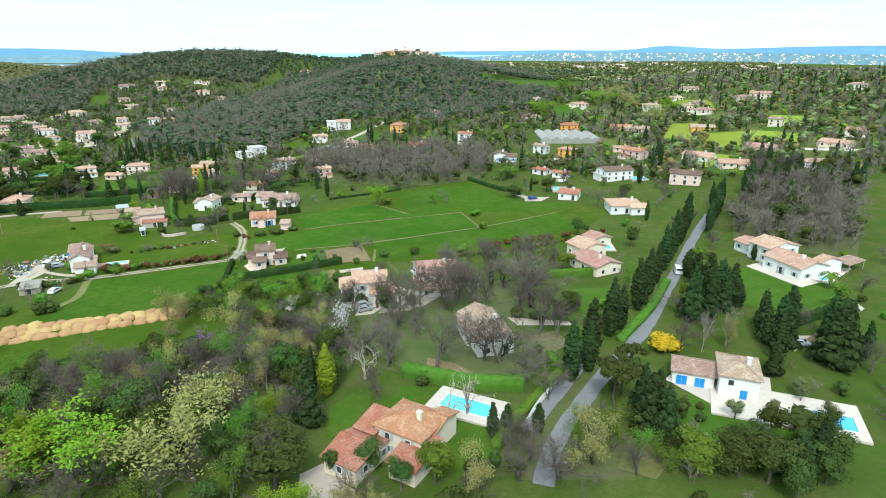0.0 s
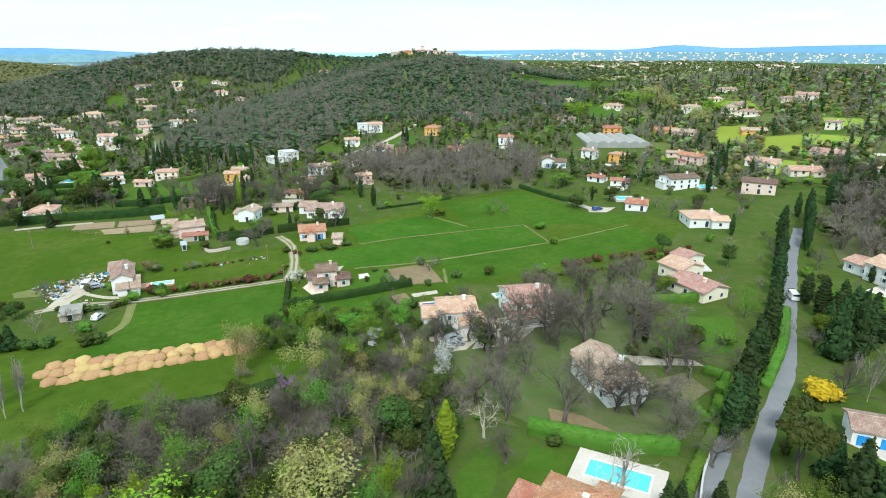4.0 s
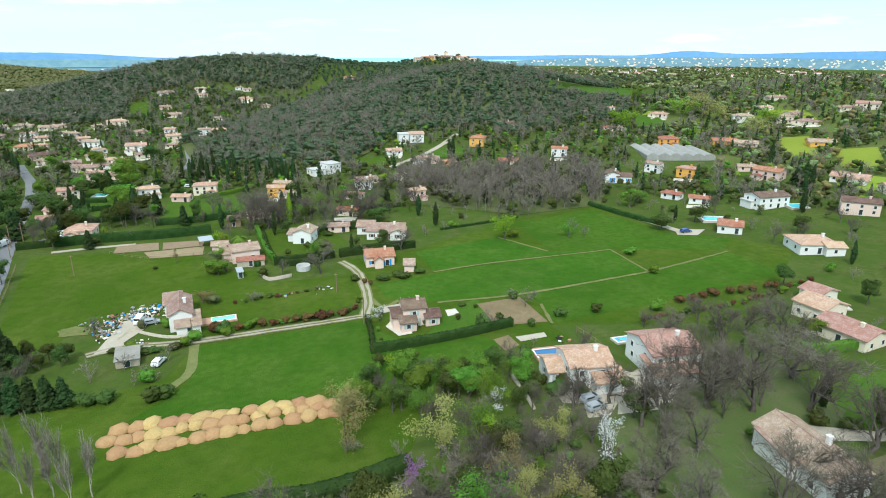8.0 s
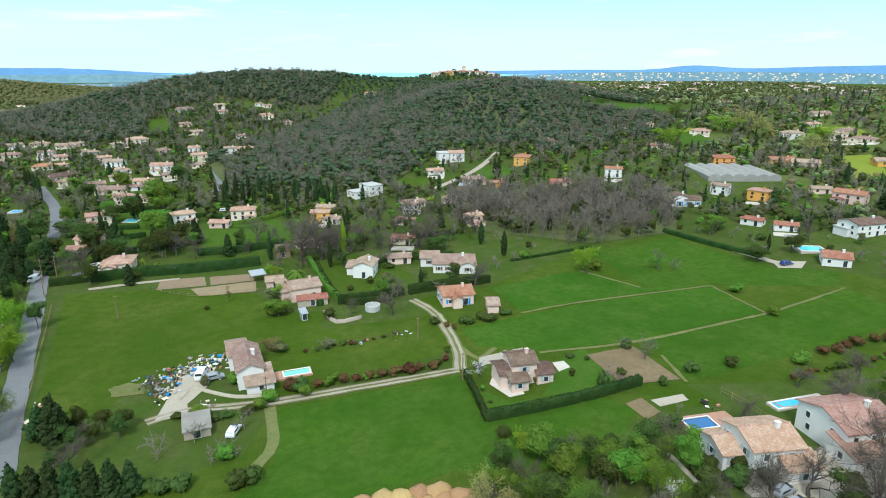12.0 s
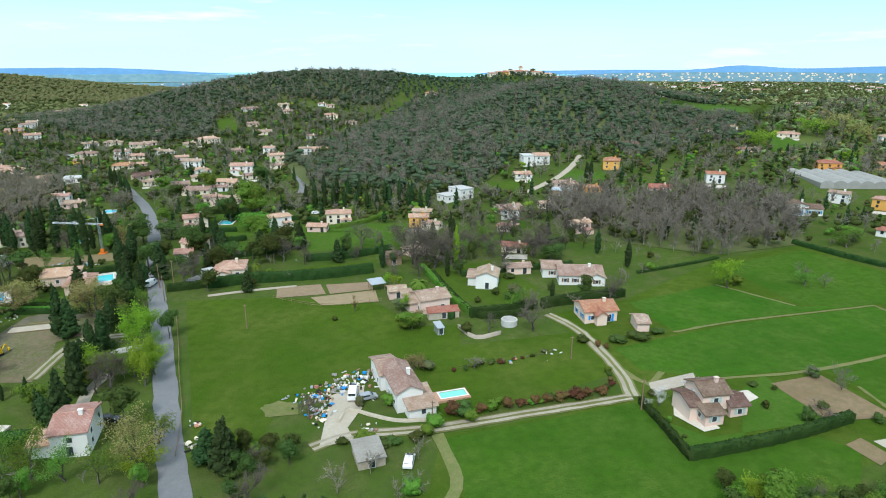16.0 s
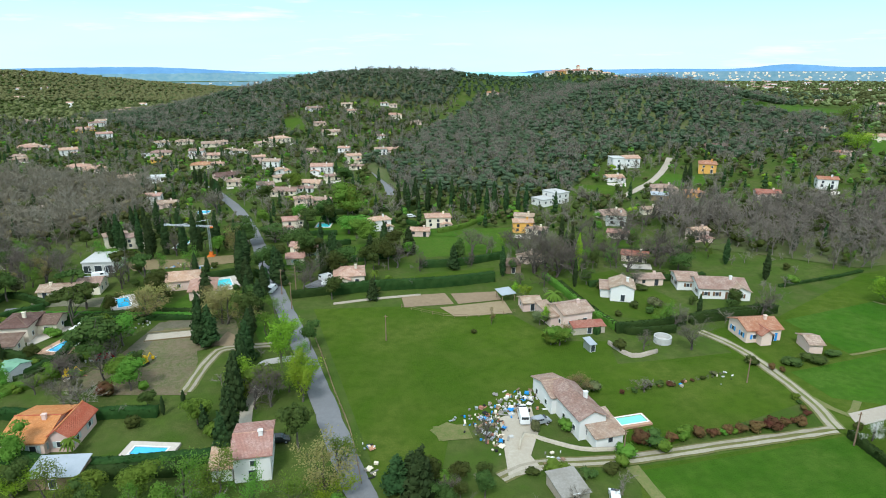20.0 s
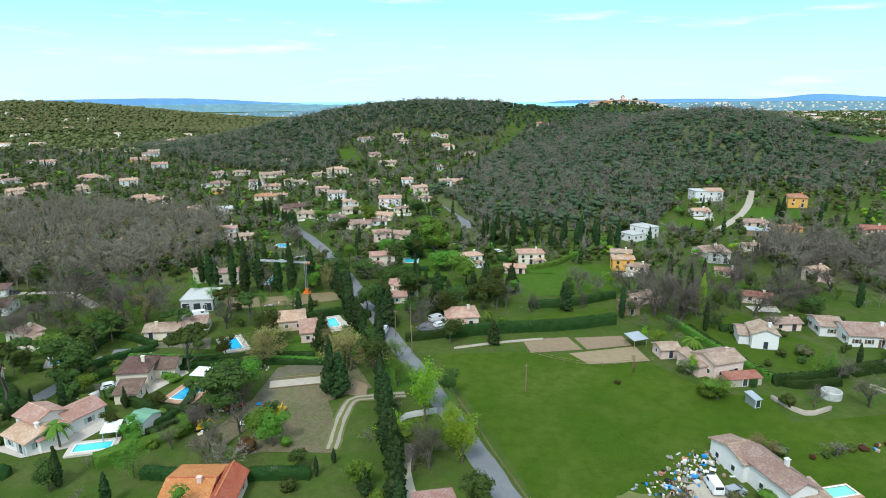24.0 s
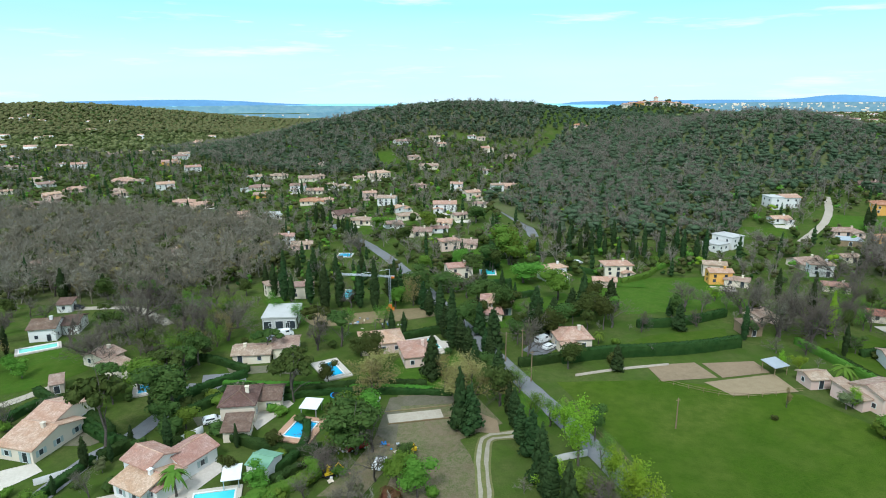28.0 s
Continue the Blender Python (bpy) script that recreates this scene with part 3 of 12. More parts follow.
def roof_slab(house_ob, x, y, w, d, eave, kind, rise, mat, over=0.45, thick=0.22):
    bm = bmesh.new()
    uvl = bm.loops.layers.uv.new("uv")
    x0, x1, y0, y1 = x - w / 2 - over, x + w / 2 + over, y - over, y + d + over
    if kind == "flat":
        box(bm, x0 + 0.2, y0 + 0.2, eave, x1 - 0.2, y1 - 0.2, eave + 0.35)
        return part("roof", bm, mat, house_ob)
    if kind == "gx":
        drop = rise / (d / 2) * over
        quads = [[(x0, y0, eave - drop), (x1, y0, eave - drop), (x1, y + d / 2, eave + rise), (x0, y + d / 2, eave + rise)],
                 [(x1, y1, eave - drop), (x0, y1, eave - drop), (x0, y + d / 2, eave + rise), (x1, y + d / 2, eave + rise)]]
    elif kind == "gy":
        drop = rise / (w / 2) * over
        quads = [[(x1, y0, eave - drop), (x1, y1, eave - drop), (x, y1, eave + rise), (x, y0, eave + rise)],
                 [(x0, y1, eave - drop), (x0, y0, eave - drop), (x, y0, eave + rise), (x, y1, eave + rise)]]
    elif kind == "mono":
        drop = rise / d * over
        quads = [[(x0, y0, eave - drop), (x1, y0, eave - drop), (x1, y1, eave + rise + drop), (x0, y1, eave + rise + drop)]]
    else:
        k = min(w, d) / 2
        drop = rise / k * over
        if w >= d:
            a, b = (x0 + k + over, y + d / 2, eave + rise), (x1 - k - over, y + d / 2, eave + rise)
            quads = [[(x0, y0, eave - drop), (x1, y0, eave - drop), b, a], [(x1, y1, eave - drop), (x0, y1, eave - drop), a, b],
                     [(x1, y0, eave - drop), (x1, y1, eave - drop), b], [(x0, y1, eave - drop), (x0, y0, eave - drop), a]]
        else:
            a, b = (x, y0 + k + over, eave + rise), (x, y1 - k - over, eave + rise)
            quads = [[(x1, y0, eave - drop), (x1, y1, eave - drop), b, a], [(x0, y1, eave - drop), (x0, y0, eave - drop), a, b],
                     [(x0, y0, eave - drop), (x1, y0, eave - drop), a], [(x1, y1, eave - drop), (x0, y1, eave - drop), b]]
    for qd in quads:
        top = [bm.verts.new((px, py, pz + thick)) for px, py, pz in qd]
        low = [bm.verts.new(p) for p in qd]
        f = bm.faces.new(top)
        e = (Vector(qd[1]) - Vector(qd[0])).normalized()
        up = f.normal if f.normal.length else Vector((0, 0, 1))
        f.normal_update()
        s = f.normal.cross(e)
        for lp in f.loops:
            dv = lp.vert.co - top[0].co
            lp[uvl].uv = (dv.dot(e), dv.dot(s))
        bm.faces.new(low[::-1])
        for i in range(len(qd)):
            j = (i + 1) % len(qd)
            bm.faces.new([low[i], low[j], top[j], top[i]])
    ob = part("roof", bm, mat, house_ob)
    # ridge caps
    if kind in ("gx", "gy", "hip"):
        bm = bmesh.new()
        if kind == "gx":
            lines = [((x0, y + d / 2, eave + rise), (x1, y + d / 2, eave + rise))]
        elif kind == "gy":
            lines = [((x, y0, eave + rise), (x, y1, eave + rise))]
        else:
            lines = [(a, b)] if (Vector(a) - Vector(b)).length > 0.5 else []
            for cx, cy in ((x0, y0), (x1, y0), (x1, y1), (x0, y1)):
                e = a if (Vector(a) - Vector((cx, cy, 0))).length < (Vector(b) - Vector((cx, cy, 0))).length else b
                lines.append(((cx, cy, eave - drop), e))
        for p0, p1 in lines:
            tube(bm, (p0[0], p0[1], p0[2] + thick), (p1[0], p1[1], p1[2] + thick), 0.13, 0.13, 6)
        part("ridge_cap", bm, mat, ob)
    return ob


def house(name, label, x, y, yaw, wall, roof, wings, shutter=None, windows=True, chimney=True, far=False, group=""):
    """wings: (x, y, width, depth, eave, roof kind, rise); x runs along the front, y goes back from it."""
    zs = []
    c, s = math.cos(radians(yaw)), math.sin(radians(yaw))
    for w in wings:
        for px, py in ((w[0] - w[2] / 2, w[1]), (w[0] + w[2] / 2, w[1]), (w[0], w[1] + w[3])):
            zs.append(land(x + c * px - s * py, y + s * px + c * py))
    top = empty(name, x, y, yaw, z=float(np.mean(zs)))
    tagged(top, label, "house", group)
    rng = random.Random(int(x * 7 + y * 13))
    for i, (wx, wy, w, d, eave, kind, rise) in enumerate(wings):
        corners = [(x + c * px - s * py, y + s * px + c * py) for px, py in ((wx - w / 2 - 1, wy - 7), (wx + w / 2 + 1, wy - 7), (wx + w / 2 + 1, wy + d + 1), (wx - w / 2 - 1, wy + d + 1))]
        keep_open(corners)
        keep_clear((corners[0][0] + corners[2][0]) / 2, (corners[0][1] + corners[2][1]) / 2, max(w, d + 6) / 2)
        wall_box(top, wx, wy, w, d, eave, kind, rise, wall)
        roof_slab(top, wx, wy, w, d, eave, kind, rise, roof if kind != "flat" else M_CONCRETE)
        if windows and w >= 3.5:
            floors = [0.9] if eave < 4.6 else [0.9, eave - 2.0]
            for fl, z in enumerate(floors):
                n = max(1, int(w / 3.4))
                for k in range(n):
                    px = wx - w / 2 + (k + 0.5) * w / n + rng.uniform(-0.25, 0.25)
                    if fl == 0 and k == n // 2 and i == 0:
                        add_window(top, pose(px, wy - 0.02, 0.05), 1.3, 2.2, shutter, "door", far)
                    else:
                        add_window(top, pose(px, wy - 0.02, z), 1.1, 1.25, shutter, far=far)
                n = max(1, int(d / (5.0 if far else 4.0)))
                for k in range(n):
                    py = wy + (k + 0.5) * d / n + rng.uniform(-0.3, 0.3)
                    if i == 0 or not far:
                        add_window(top, pose(wx + w / 2 + 0.02, py, z, 0, 0, 90), 1.1, 1.25, shutter, far=far)
                        add_window(top, pose(wx - w / 2 - 0.02, py, z, 0, 0, -90), 1.1, 1.25, shutter, far=far)
        if chimney and i == 0 and kind != "flat":
            bm = bmesh.new()
            cx, cy = wx + w * 0.22, wy + d * 0.42
            box(bm, cx - 0.35, cy - 0.3, eave, cx + 0.35, cy + 0.3, eave + rise + 0.9)
            box(bm, cx - 0.45, cy - 0.4, eave + rise + 0.9, cx + 0.45, cy + 0.4, eave + rise + 1.02)
            part("chimney", bm, wall, top)
    return top


# ---- trees ----
def ico(sub):
    bm = bmesh.new()
    bmesh.ops.create_icosphere(bm, subdivisions=sub, radius=1.0)
    v = np.array([p.co[:] for p in bm.verts])
    f = np.array([[p.index for p in t.verts] for t in bm.faces])
    bm.free()
    return v, f


ICO1, ICO2 = ico(1), ico(2)


def clump_crown(rng, blobs, leaves_n, size, core=0.8, flat=0.35, low=False):
    """Corners and triangles of a crown: blobs (x, y, z, rx, rz) with a dark core and many small leaf sprays on them."""
    V, T, n = [], [], 0
    bv, bf = ICO1 if low else ICO2
    for x, y, z, rx, rz in blobs:
        if core:
            v = bv * (1 + 0.22 * (rng.rand(len(bv), 1) - 0.5)) * [rx * core, rx * core, rz * core] + [x, y, z]
            V.append(v)
            T.append(bf + n)
            n += len(v)
    tot = sum(b[3] * b[3] + b[3] * b[4] for b in blobs)
    for x, y, z, rx, rz in blobs:
        k = max(3, int(leaves_n * (rx * rx + rx * rz) / tot))
        d = rng.randn(k, 3)
        d /= np.linalg.norm(d, axis=1)[:, None]
        d[:, 2] = np.where(d[:, 2] < -0.5, -d[:, 2], d[:, 2])
        c = d * [rx, rx, rz] * (0.82 + 0.3 * rng.rand(k, 1)) + [x, y, z]
        u = rng.randn(k, 3)
        u -= d * (u * d).sum(1)[:, None] * (1 - flat)
        u /= np.linalg.norm(u, axis=1)[:, None]
        w = np.cross(d, u) + 0.5 * rng.randn(k, 3)
        w /= np.linalg.norm(w, axis=1)[:, None]
        s = size * (0.6 + 0.8 * rng.rand(k, 1))
        if low:
            V.append(np.stack([c - u * s, c + w * s, c + u * s], 1).reshape(-1, 3))
            T.append(n + np.arange(3 * k).reshape(-1, 3))
            n += 3 * k
            continue
        quad = np.stack([c - u * s, c + w * s * 0.62, c + u * s, c - w * s * 0.62], 1)
        V.append(quad.reshape(-1, 3))
        b = n + 4 * np.arange(k)
        T += [np.stack([b, b + 1, b + 2], 1), np.stack([b, b + 2, b + 3], 1)]
        n += 4 * k
    return np.concatenate(V), np.concatenate(T)


def branch_tubes(rng, height, spread, levels, kids, trunk=0.42, first=0.28, lift=0.55):
    """Tapered limbs as four-sided tubes; returns corners, triangles and the tips."""
    V, T, tips = [], [], []

    def ring(p, d, rr):
        u = np.cross(d, [0.3, 0.5, 0.81])
        u /= np.linalg.norm(u)
        w = np.cross(d, u)
        o = len(V)
        for k in range(3):
            an = k * 2.0944
            V.append(p + (u * math.cos(an) + w * math.sin(an)) * rr)
        return o

    def limb(a, start, d, length, r, level):
        b = a + d * length
        bend = a + d * length * 0.5 + rng.randn(3) * length * 0.06
        mid = ring(bend, d, r * 0.8)
        r1 = r * 0.55
        end = ring(b, d, r1)
        for o, e in ((start, mid), (mid, end)):
            for k in range(3):
                j = (k + 1) % 3
                T.append((o + k, o + j, e + j))
                T.append((o + k, e + j, e + k))
        tips.append((a, b, d))
        if level >= levels:
            return
        for k in range(kids[level]):
            nd = d + spread * rng.randn(3)
            nd[2] += lift * 0.4
            nd /= np.linalg.norm(nd)
            st, sp = (b, end) if k % 2 == 0 else (bend, mid)
            limb(st, sp, nd, length * rng.uniform(0.55, 0.9), max(0.018, r1 * rng.uniform(0.6, 0.9)), level + 1)

    foot, up = np.array([0.0, 0, -0.4]), np.array([rng.uniform(-0.06, 0.06), rng.uniform(-0.06, 0.06), 1.0])
    limb(foot, ring(foot, up, trunk * 1.25), up, height * first + 0.4, trunk, 0)
    return np.array(V), np.array(T), tips


def twig_ribbons(rng, tips, n, length, width):
    V, T = [], []
    for k in range(n):
        a, b, d = tips[rng.randint(len(tips))]
        p = a + (b - a) * rng.uniform(0.3, 1.05)
        dd = d + 0.75 * rng.randn(3)
        dd[2] += 0.25
        dd /= np.linalg.norm(dd)
        e = p + dd * length * rng.uniform(0.5, 1.3)
        s = np.cross(dd, rng.randn(3))
        s *= width / np.linalg.norm(s)
        o = 3 * k
        V += [p - s, p + s, e]
        T.append((o, o + 1, o + 2))
    return np.array(V), np.array(T)


KINDS = {}


def tree_kind(key, name, label, make, variants=3, category="tree"):
    KINDS[key] = (name, label, [make(np.random.RandomState(11 * i + len(key) * 7 + 3)) for i in range(variants)], category)


def trunk_mesh(rng, h, r, mat=None, lean=0.03):
    bm = bmesh.new()
    p = Vector((0, 0, -0.5))
    n = 4
    for k in range(n):
        e = Vector((rng.uniform(-lean, lean) * h, rng.uniform(-lean, lean) * h, h * (k + 1) / n))
        tube(bm, p, e, r * (1 - 0.2 * k), r * (0.8 - 0.2 * k + 0.02), 7)
        p = e
    me = bpy.data.meshes.new("trunk")
    bm.to_mesh(me)
    bm.free()
    me.materials.append(mat or M_BARK)
    return me


def rounded(mat, n=1700, size=0.25, bark=None):
    """A broad crown on a short trunk; ten metres high."""
    def make(rng):
        blobs = []
        for k in range(9):
            a, r = rng.uniform(0, 6.28), rng.uniform(0.6, 2.6)
            z = rng.uniform(3.8, 8.2)
            s = rng.uniform(1.2, 2.1) * (1 - 0.05 * abs(z - 5.5))
            blobs.append((r * math.cos(a), r * math.sin(a), z, s, s * 0.85))
        blobs.append((0, 0, 6.2, 2.3, 2.2))
        v, t = clump_crown(rng, blobs, n, size, 0.62)
        return trunk_mesh(rng, 5.5, 0.26, bark), tri_mesh("crown", v, t, [mat])
    return make


def airy(mat, n=2000, size=0.15, bark=None, tw=260):
    """An open crown with limbs showing through; ten metres high."""
    def make(rng):
        V, T, tips = branch_tubes(rng, 10, 0.5, 3, (4, 3, 3), 0.2, 0.26)
        top = max(b[2] for a, b, d in tips)
        k = 10 / top
        tm = tri_mesh("trunk", V * k, T, [bark or M_BARK])
        C, F = [], []
        for i in range(n):
            a, b, d = tips[rng.randint(len(tips))]
            c = (a + (b - a) * rng.uniform(0.4, 1.1)) * k + rng.randn(3) * 0.45
            u, w = rng.randn(3), rng.randn(3)
            u *= size / np.linalg.norm(u)
            w *= size * 0.7 / np.linalg.norm(w)
            o = 4 * i
            C += [c - u, c + w, c + u, c - w]
            F += [(o, o + 1, o + 2), (o, o + 2, o + 3)]
        return tm, tri_mesh("crown", np.array(C), np.array(F), [mat])
    return make


def bare(bark, twig, n=1600, width=0.02, spread=0.6, levels=4, kids=(5, 4, 3, 3), trunk=0.26):
    def make(rng):
        V, T, tips = branch_tubes(rng, 10, spread, levels, kids, trunk, 0.24)
        k = 10 / max(b[2] for a, b, d in tips)
        tv, tt = twig_ribbons(rng, [(a * k, b * k, d) for a, b, d in tips if b[2] > 2.0], n, 1.1, width)
        return tri_mesh("trunk", V * k, T, [bark]), tri_mesh("crown", tv, tt, [twig])
    return make


def column(mat, rad=1.1, n=620, size=0.3, base=0.4):
    """A narrow spire; ten metres high."""
    def make(rng):
        blobs = []
        for k in range(13):
            z = base + 0.5 + k * (9.0 - base) / 12.5
            f = min(1.0, 0.55 + z * 0.14) * min(1.0, max(0.16, (10.1 - z) / 4.6) ** 0.75)
            blobs.append((rng.uniform(-0.12, 0.12), rng.uniform(-0.12, 0.12), z, rad * f * rng.uniform(0.92, 1.06), 0.75))
        v, t = clump_crown(rng, blobs, n, size, 0.86)
        return trunk_mesh(rng, 4.0, 0.16, lean=0.01), tri_mesh("crown", v, t, [mat])
    return make


def conifer(mat, n=750, size=0.42):
    """A broad cone; ten metres high."""
    def make(rng):
        blobs = []
        for k in range(26):
            z = 1.0 + k * 0.345
            r = max(0.3, 2.7 * (1 - z / 10.8) ** 0.8) * rng.uniform(0.8, 1.15)
            a = k * 2.4 + rng.uniform(-0.5, 0.5)
            blobs.append((r * 0.5 * math.cos(a), r * 0.5 * math.sin(a), z, r * 0.58 + 0.15, rng.uniform(0.9, 1.5)))
        v, t = clump_crown(rng, blobs, n, size, 0.78)
        return trunk_mesh(rng, 5.0, 0.24, lean=0.01), tri_mesh("crown", v, t, [mat])
    return make


def umbrella(mat, n=650):
    def make(rng):
        blobs = []
        for k in range(14):
            a, r = rng.uniform(0, 6.28), 3.6 * math.sqrt(rng.rand())
            blobs.append((r * math.cos(a), r * math.sin(a), 8.2 - 0.06 * r * r + rng.uniform(-0.3, 0.3), 1.35, 0.85))
        v, t = clump_crown(rng, blobs, n, 0.42, 0.75)
        V, T, tips = branch_tubes(rng, 10, 0.42, 1, (6,), 0.28, 0.55)
        return tri_mesh("trunk", V, T, [M_BARK]), tri_mesh("crown", v, t, [mat])
    return make


def palm():
    def make(rng):
        V, T, n = [], [], 0
        for k in range(34):
            a, up = rng.uniform(0, 6.28), rng.uniform(-0.3, 1.0)
            for s in range(5):
                t0, t1 = s / 5, (s + 1) / 5
                pts = []
                for t in (t0, t1):
                    r = 4.2 * t * math.cos(up * 0.6)
                    z = 7.2 + 3.4 * up * t - 3.6 * t * t
                    w = 0.5 * math.sin(math.pi * min(0.98, t * 0.9 + 0.08))
                    for sg in (-1, 1):
                        pts.append((r * math.cos(a) - sg * w * math.sin(a), r * math.sin(a) + sg * w * math.cos(a), z - 0.12 * (sg > 0)))
                V += pts
                T += [(n, n + 1, n + 3), (n, n + 3, n + 2)]
                n += 4
        return trunk_mesh(rng, 7.2, 0.4, lean=0.01), tri_mesh("crown", np.array(V), np.array(T), [L_GREEN])
    return make


def shrub(mat, n=240, size=0.16):
    """A bush two metres high."""
    def make(rng):
        blobs = [(rng.uniform(-0.55, 0.55), rng.uniform(-0.55, 0.55), rng.uniform(0.5, 1.3), rng.uniform(0.5, 0.75), rng.uniform(0.45, 0.65)) for k in range(7)]
        v, t = clump_crown(rng, blobs, n, size, 0.8)
        return trunk_mesh(rng, 0.9, 0.07), tri_mesh("crown", v, t, [mat])
    return make


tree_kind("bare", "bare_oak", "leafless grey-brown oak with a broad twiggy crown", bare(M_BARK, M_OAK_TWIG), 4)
tree_kind("plane", "pollarded_plane", "pollarded plane tree with pale knotted limbs", bare(M_PALE_BARK, M_PALE_BARK, 120, 0.04, 0.6, 3, (5, 3, 2), 0.3), 2)
tree_kind("dark", "evergreen_oak", "dark evergreen oak with a dense rounded crown", rounded(L_DARK), 4)
tree_kind("green", "spring_tree", "deciduous tree in light spring leaf", airy(L_GREEN), 3)
tree_kind("full", "leafy_tree", "leafy green garden tree with a full crown", rounded(L_GREEN, 1700, 0.24), 3)
tree_kind("lime", "lime_green_tree", "tree in fresh lime-green leaf", airy(L_LIME, 2800, 0.19), 3)
tree_kind("tan", "budding_oak", "oak with tan-yellow opening buds", airy(L_TAN, 2600, 0.15), 3)
tree_kind("poplar", "pale_poplar", "slender leafless poplar with upright pale twigs", bare(M_PALE_BARK, M_TWIG, 700, 0.03, 0.16, 4, (5, 3, 3, 2), 0.13), 2)
tree_kind("cypress", "cypress", "tall dark green columnar cypress", column(L_CYPRESS), 3)
tree_kind("golden", "golden_cypress", "yellow-green conical garden cypress", column(L_LIME, 1.5), 1)
tree_kind("conifer", "conifer", "dark green conical conifer", conifer(L_CYPRESS), 3)
tree_kind("umbrella", "umbrella_pine", "umbrella pine with a flat spreading crown", umbrella(L_DARK), 2)
tree_kind("olive", "olive_tree", "small grey-green olive tree", rounded(L_OLIVE, 1300, 0.23), 2)
tree_kind("blossom", "blossoming_tree", "fruit tree covered in white blossom", airy(L_WHITE, 1000, 0.16), 2)
tree_kind("judas", "judas_tree", "small tree in mauve blossom", airy(L_MAUVE, 1000, 0.2), 1)
tree_kind("palm", "palm_tree", "palm tree with arching fronds", palm(), 1)
tree_kind("bush", "garden_shrub", "rounded dark green garden shrub", shrub(L_DARK), 3, "shrub")
tree_kind("gbush", "green_shrub", "rounded bright green garden shrub", shrub(L_GREEN), 3, "shrub")
tree_kind("obush", "grey_shrub", "rounded grey-green garden shrub", shrub(L_OLIVE), 2, "shrub")
tree_kind("rbush", "red_shrub", "rounded reddish photinia shrub", shrub(L_RED), 2, "shrub")
tree_kind("ybush", "yellow_mimosa", "mimosa bush covered in bright yellow blossom", shrub(L_YELLOW, 380, 0.16), 1, "shrub")
tree_kind("tbush", "bare_shrub", "leafless twiggy grey shrub", lambda rng: (lambda a, b: (a, b))(*bare(M_BARK, M_TWIG, 500, 0.05, 0.7, 3, (5, 4, 3), 0.12)(rng)), 2, "shrub")
TREE_RNG = random.Random(5)


def tree(kind, x, y, h, wide=1.0, group=""):
    name, label, meshes, cat = KINDS[kind]
    unit = 2.0 if cat == "shrub" and kind != "tbush" else 10.0
    k = h / unit
    ob = new(name)
    ob.empty_display_size = 0.5
    ob.matrix_world = pose(x, y, land(x, y), 0, 0, TREE_RNG.uniform(0, 360)) @ Matrix.Diagonal((k * wide, k * wide, k, 1))
    tagged(ob, label, cat, group)
    t, c = TREE_RNG.choice(meshes)
    share("trunk", t, ob)
    share("crown", c, ob)
    return ob


def spots(poly, gap, seed, clump=0.0):
    """Uneven places inside a polygon, about gap metres apart, off what must stay clear."""
    rng = np.random.RandomState(seed)
    p = np.array(poly)
    xs, ys = np.arange(p[:, 0].min(), p[:, 0].max(), gap), np.arange(p[:, 1].min(), p[:, 1].max(), gap)
    X, Y = np.meshgrid(xs, ys)
    X = X.ravel() + rng.uniform(-0.45, 0.45, X.size) * gap
    Y = Y.ravel() + rng.uniform(-0.45, 0.45, Y.size) * gap
    ok = inside(X, Y, poly)
    for cx, cy, r in CLEAR:
        ok &= (X - cx) ** 2 + (Y - cy) ** 2 > r * r
    if clump:
        for op, x0, x1, y0, y1 in OPEN:
            near = np.where(ok & (X > x0) & (X < x1) & (Y > y0) & (Y < y1))[0]
            if len(near):
                ok[near] &= ~inside(X[near], Y[near], op)
        wave = np.sin(X * 0.11 + seed) * np.sin(Y * 0.13 - seed * 2) + 0.6 * np.sin(X * 0.27 + Y * 0.19 + seed) * np.sin(Y * 0.31 - X * 0.12)
        ok &= wave + rng.uniform(-0.9, 0.9, X.size) > clump - 1.0
    return X[ok], Y[ok], rng


def grove(poly, gap, mix, low, high, seed, group, clump=0.0):
    """Single trees; mix: kinds with weights."""
    X, Y, rng = spots(poly, gap, seed, clump)
    names, w = list(mix), np.array([mix[k] for k in mix], float)
    for x, y in zip(X, Y):
        kind = names[rng.choice(len(names), p=w / w.sum())]
        h = rng.uniform(low, high) * (0.42 if KINDS[kind][3] == "shrub" else 1.25 if kind == "cypress" else 0.6 if kind == "olive" else 1.0)
        tree(kind, x, y, h, rng.uniform(0.85, 1.2), group)


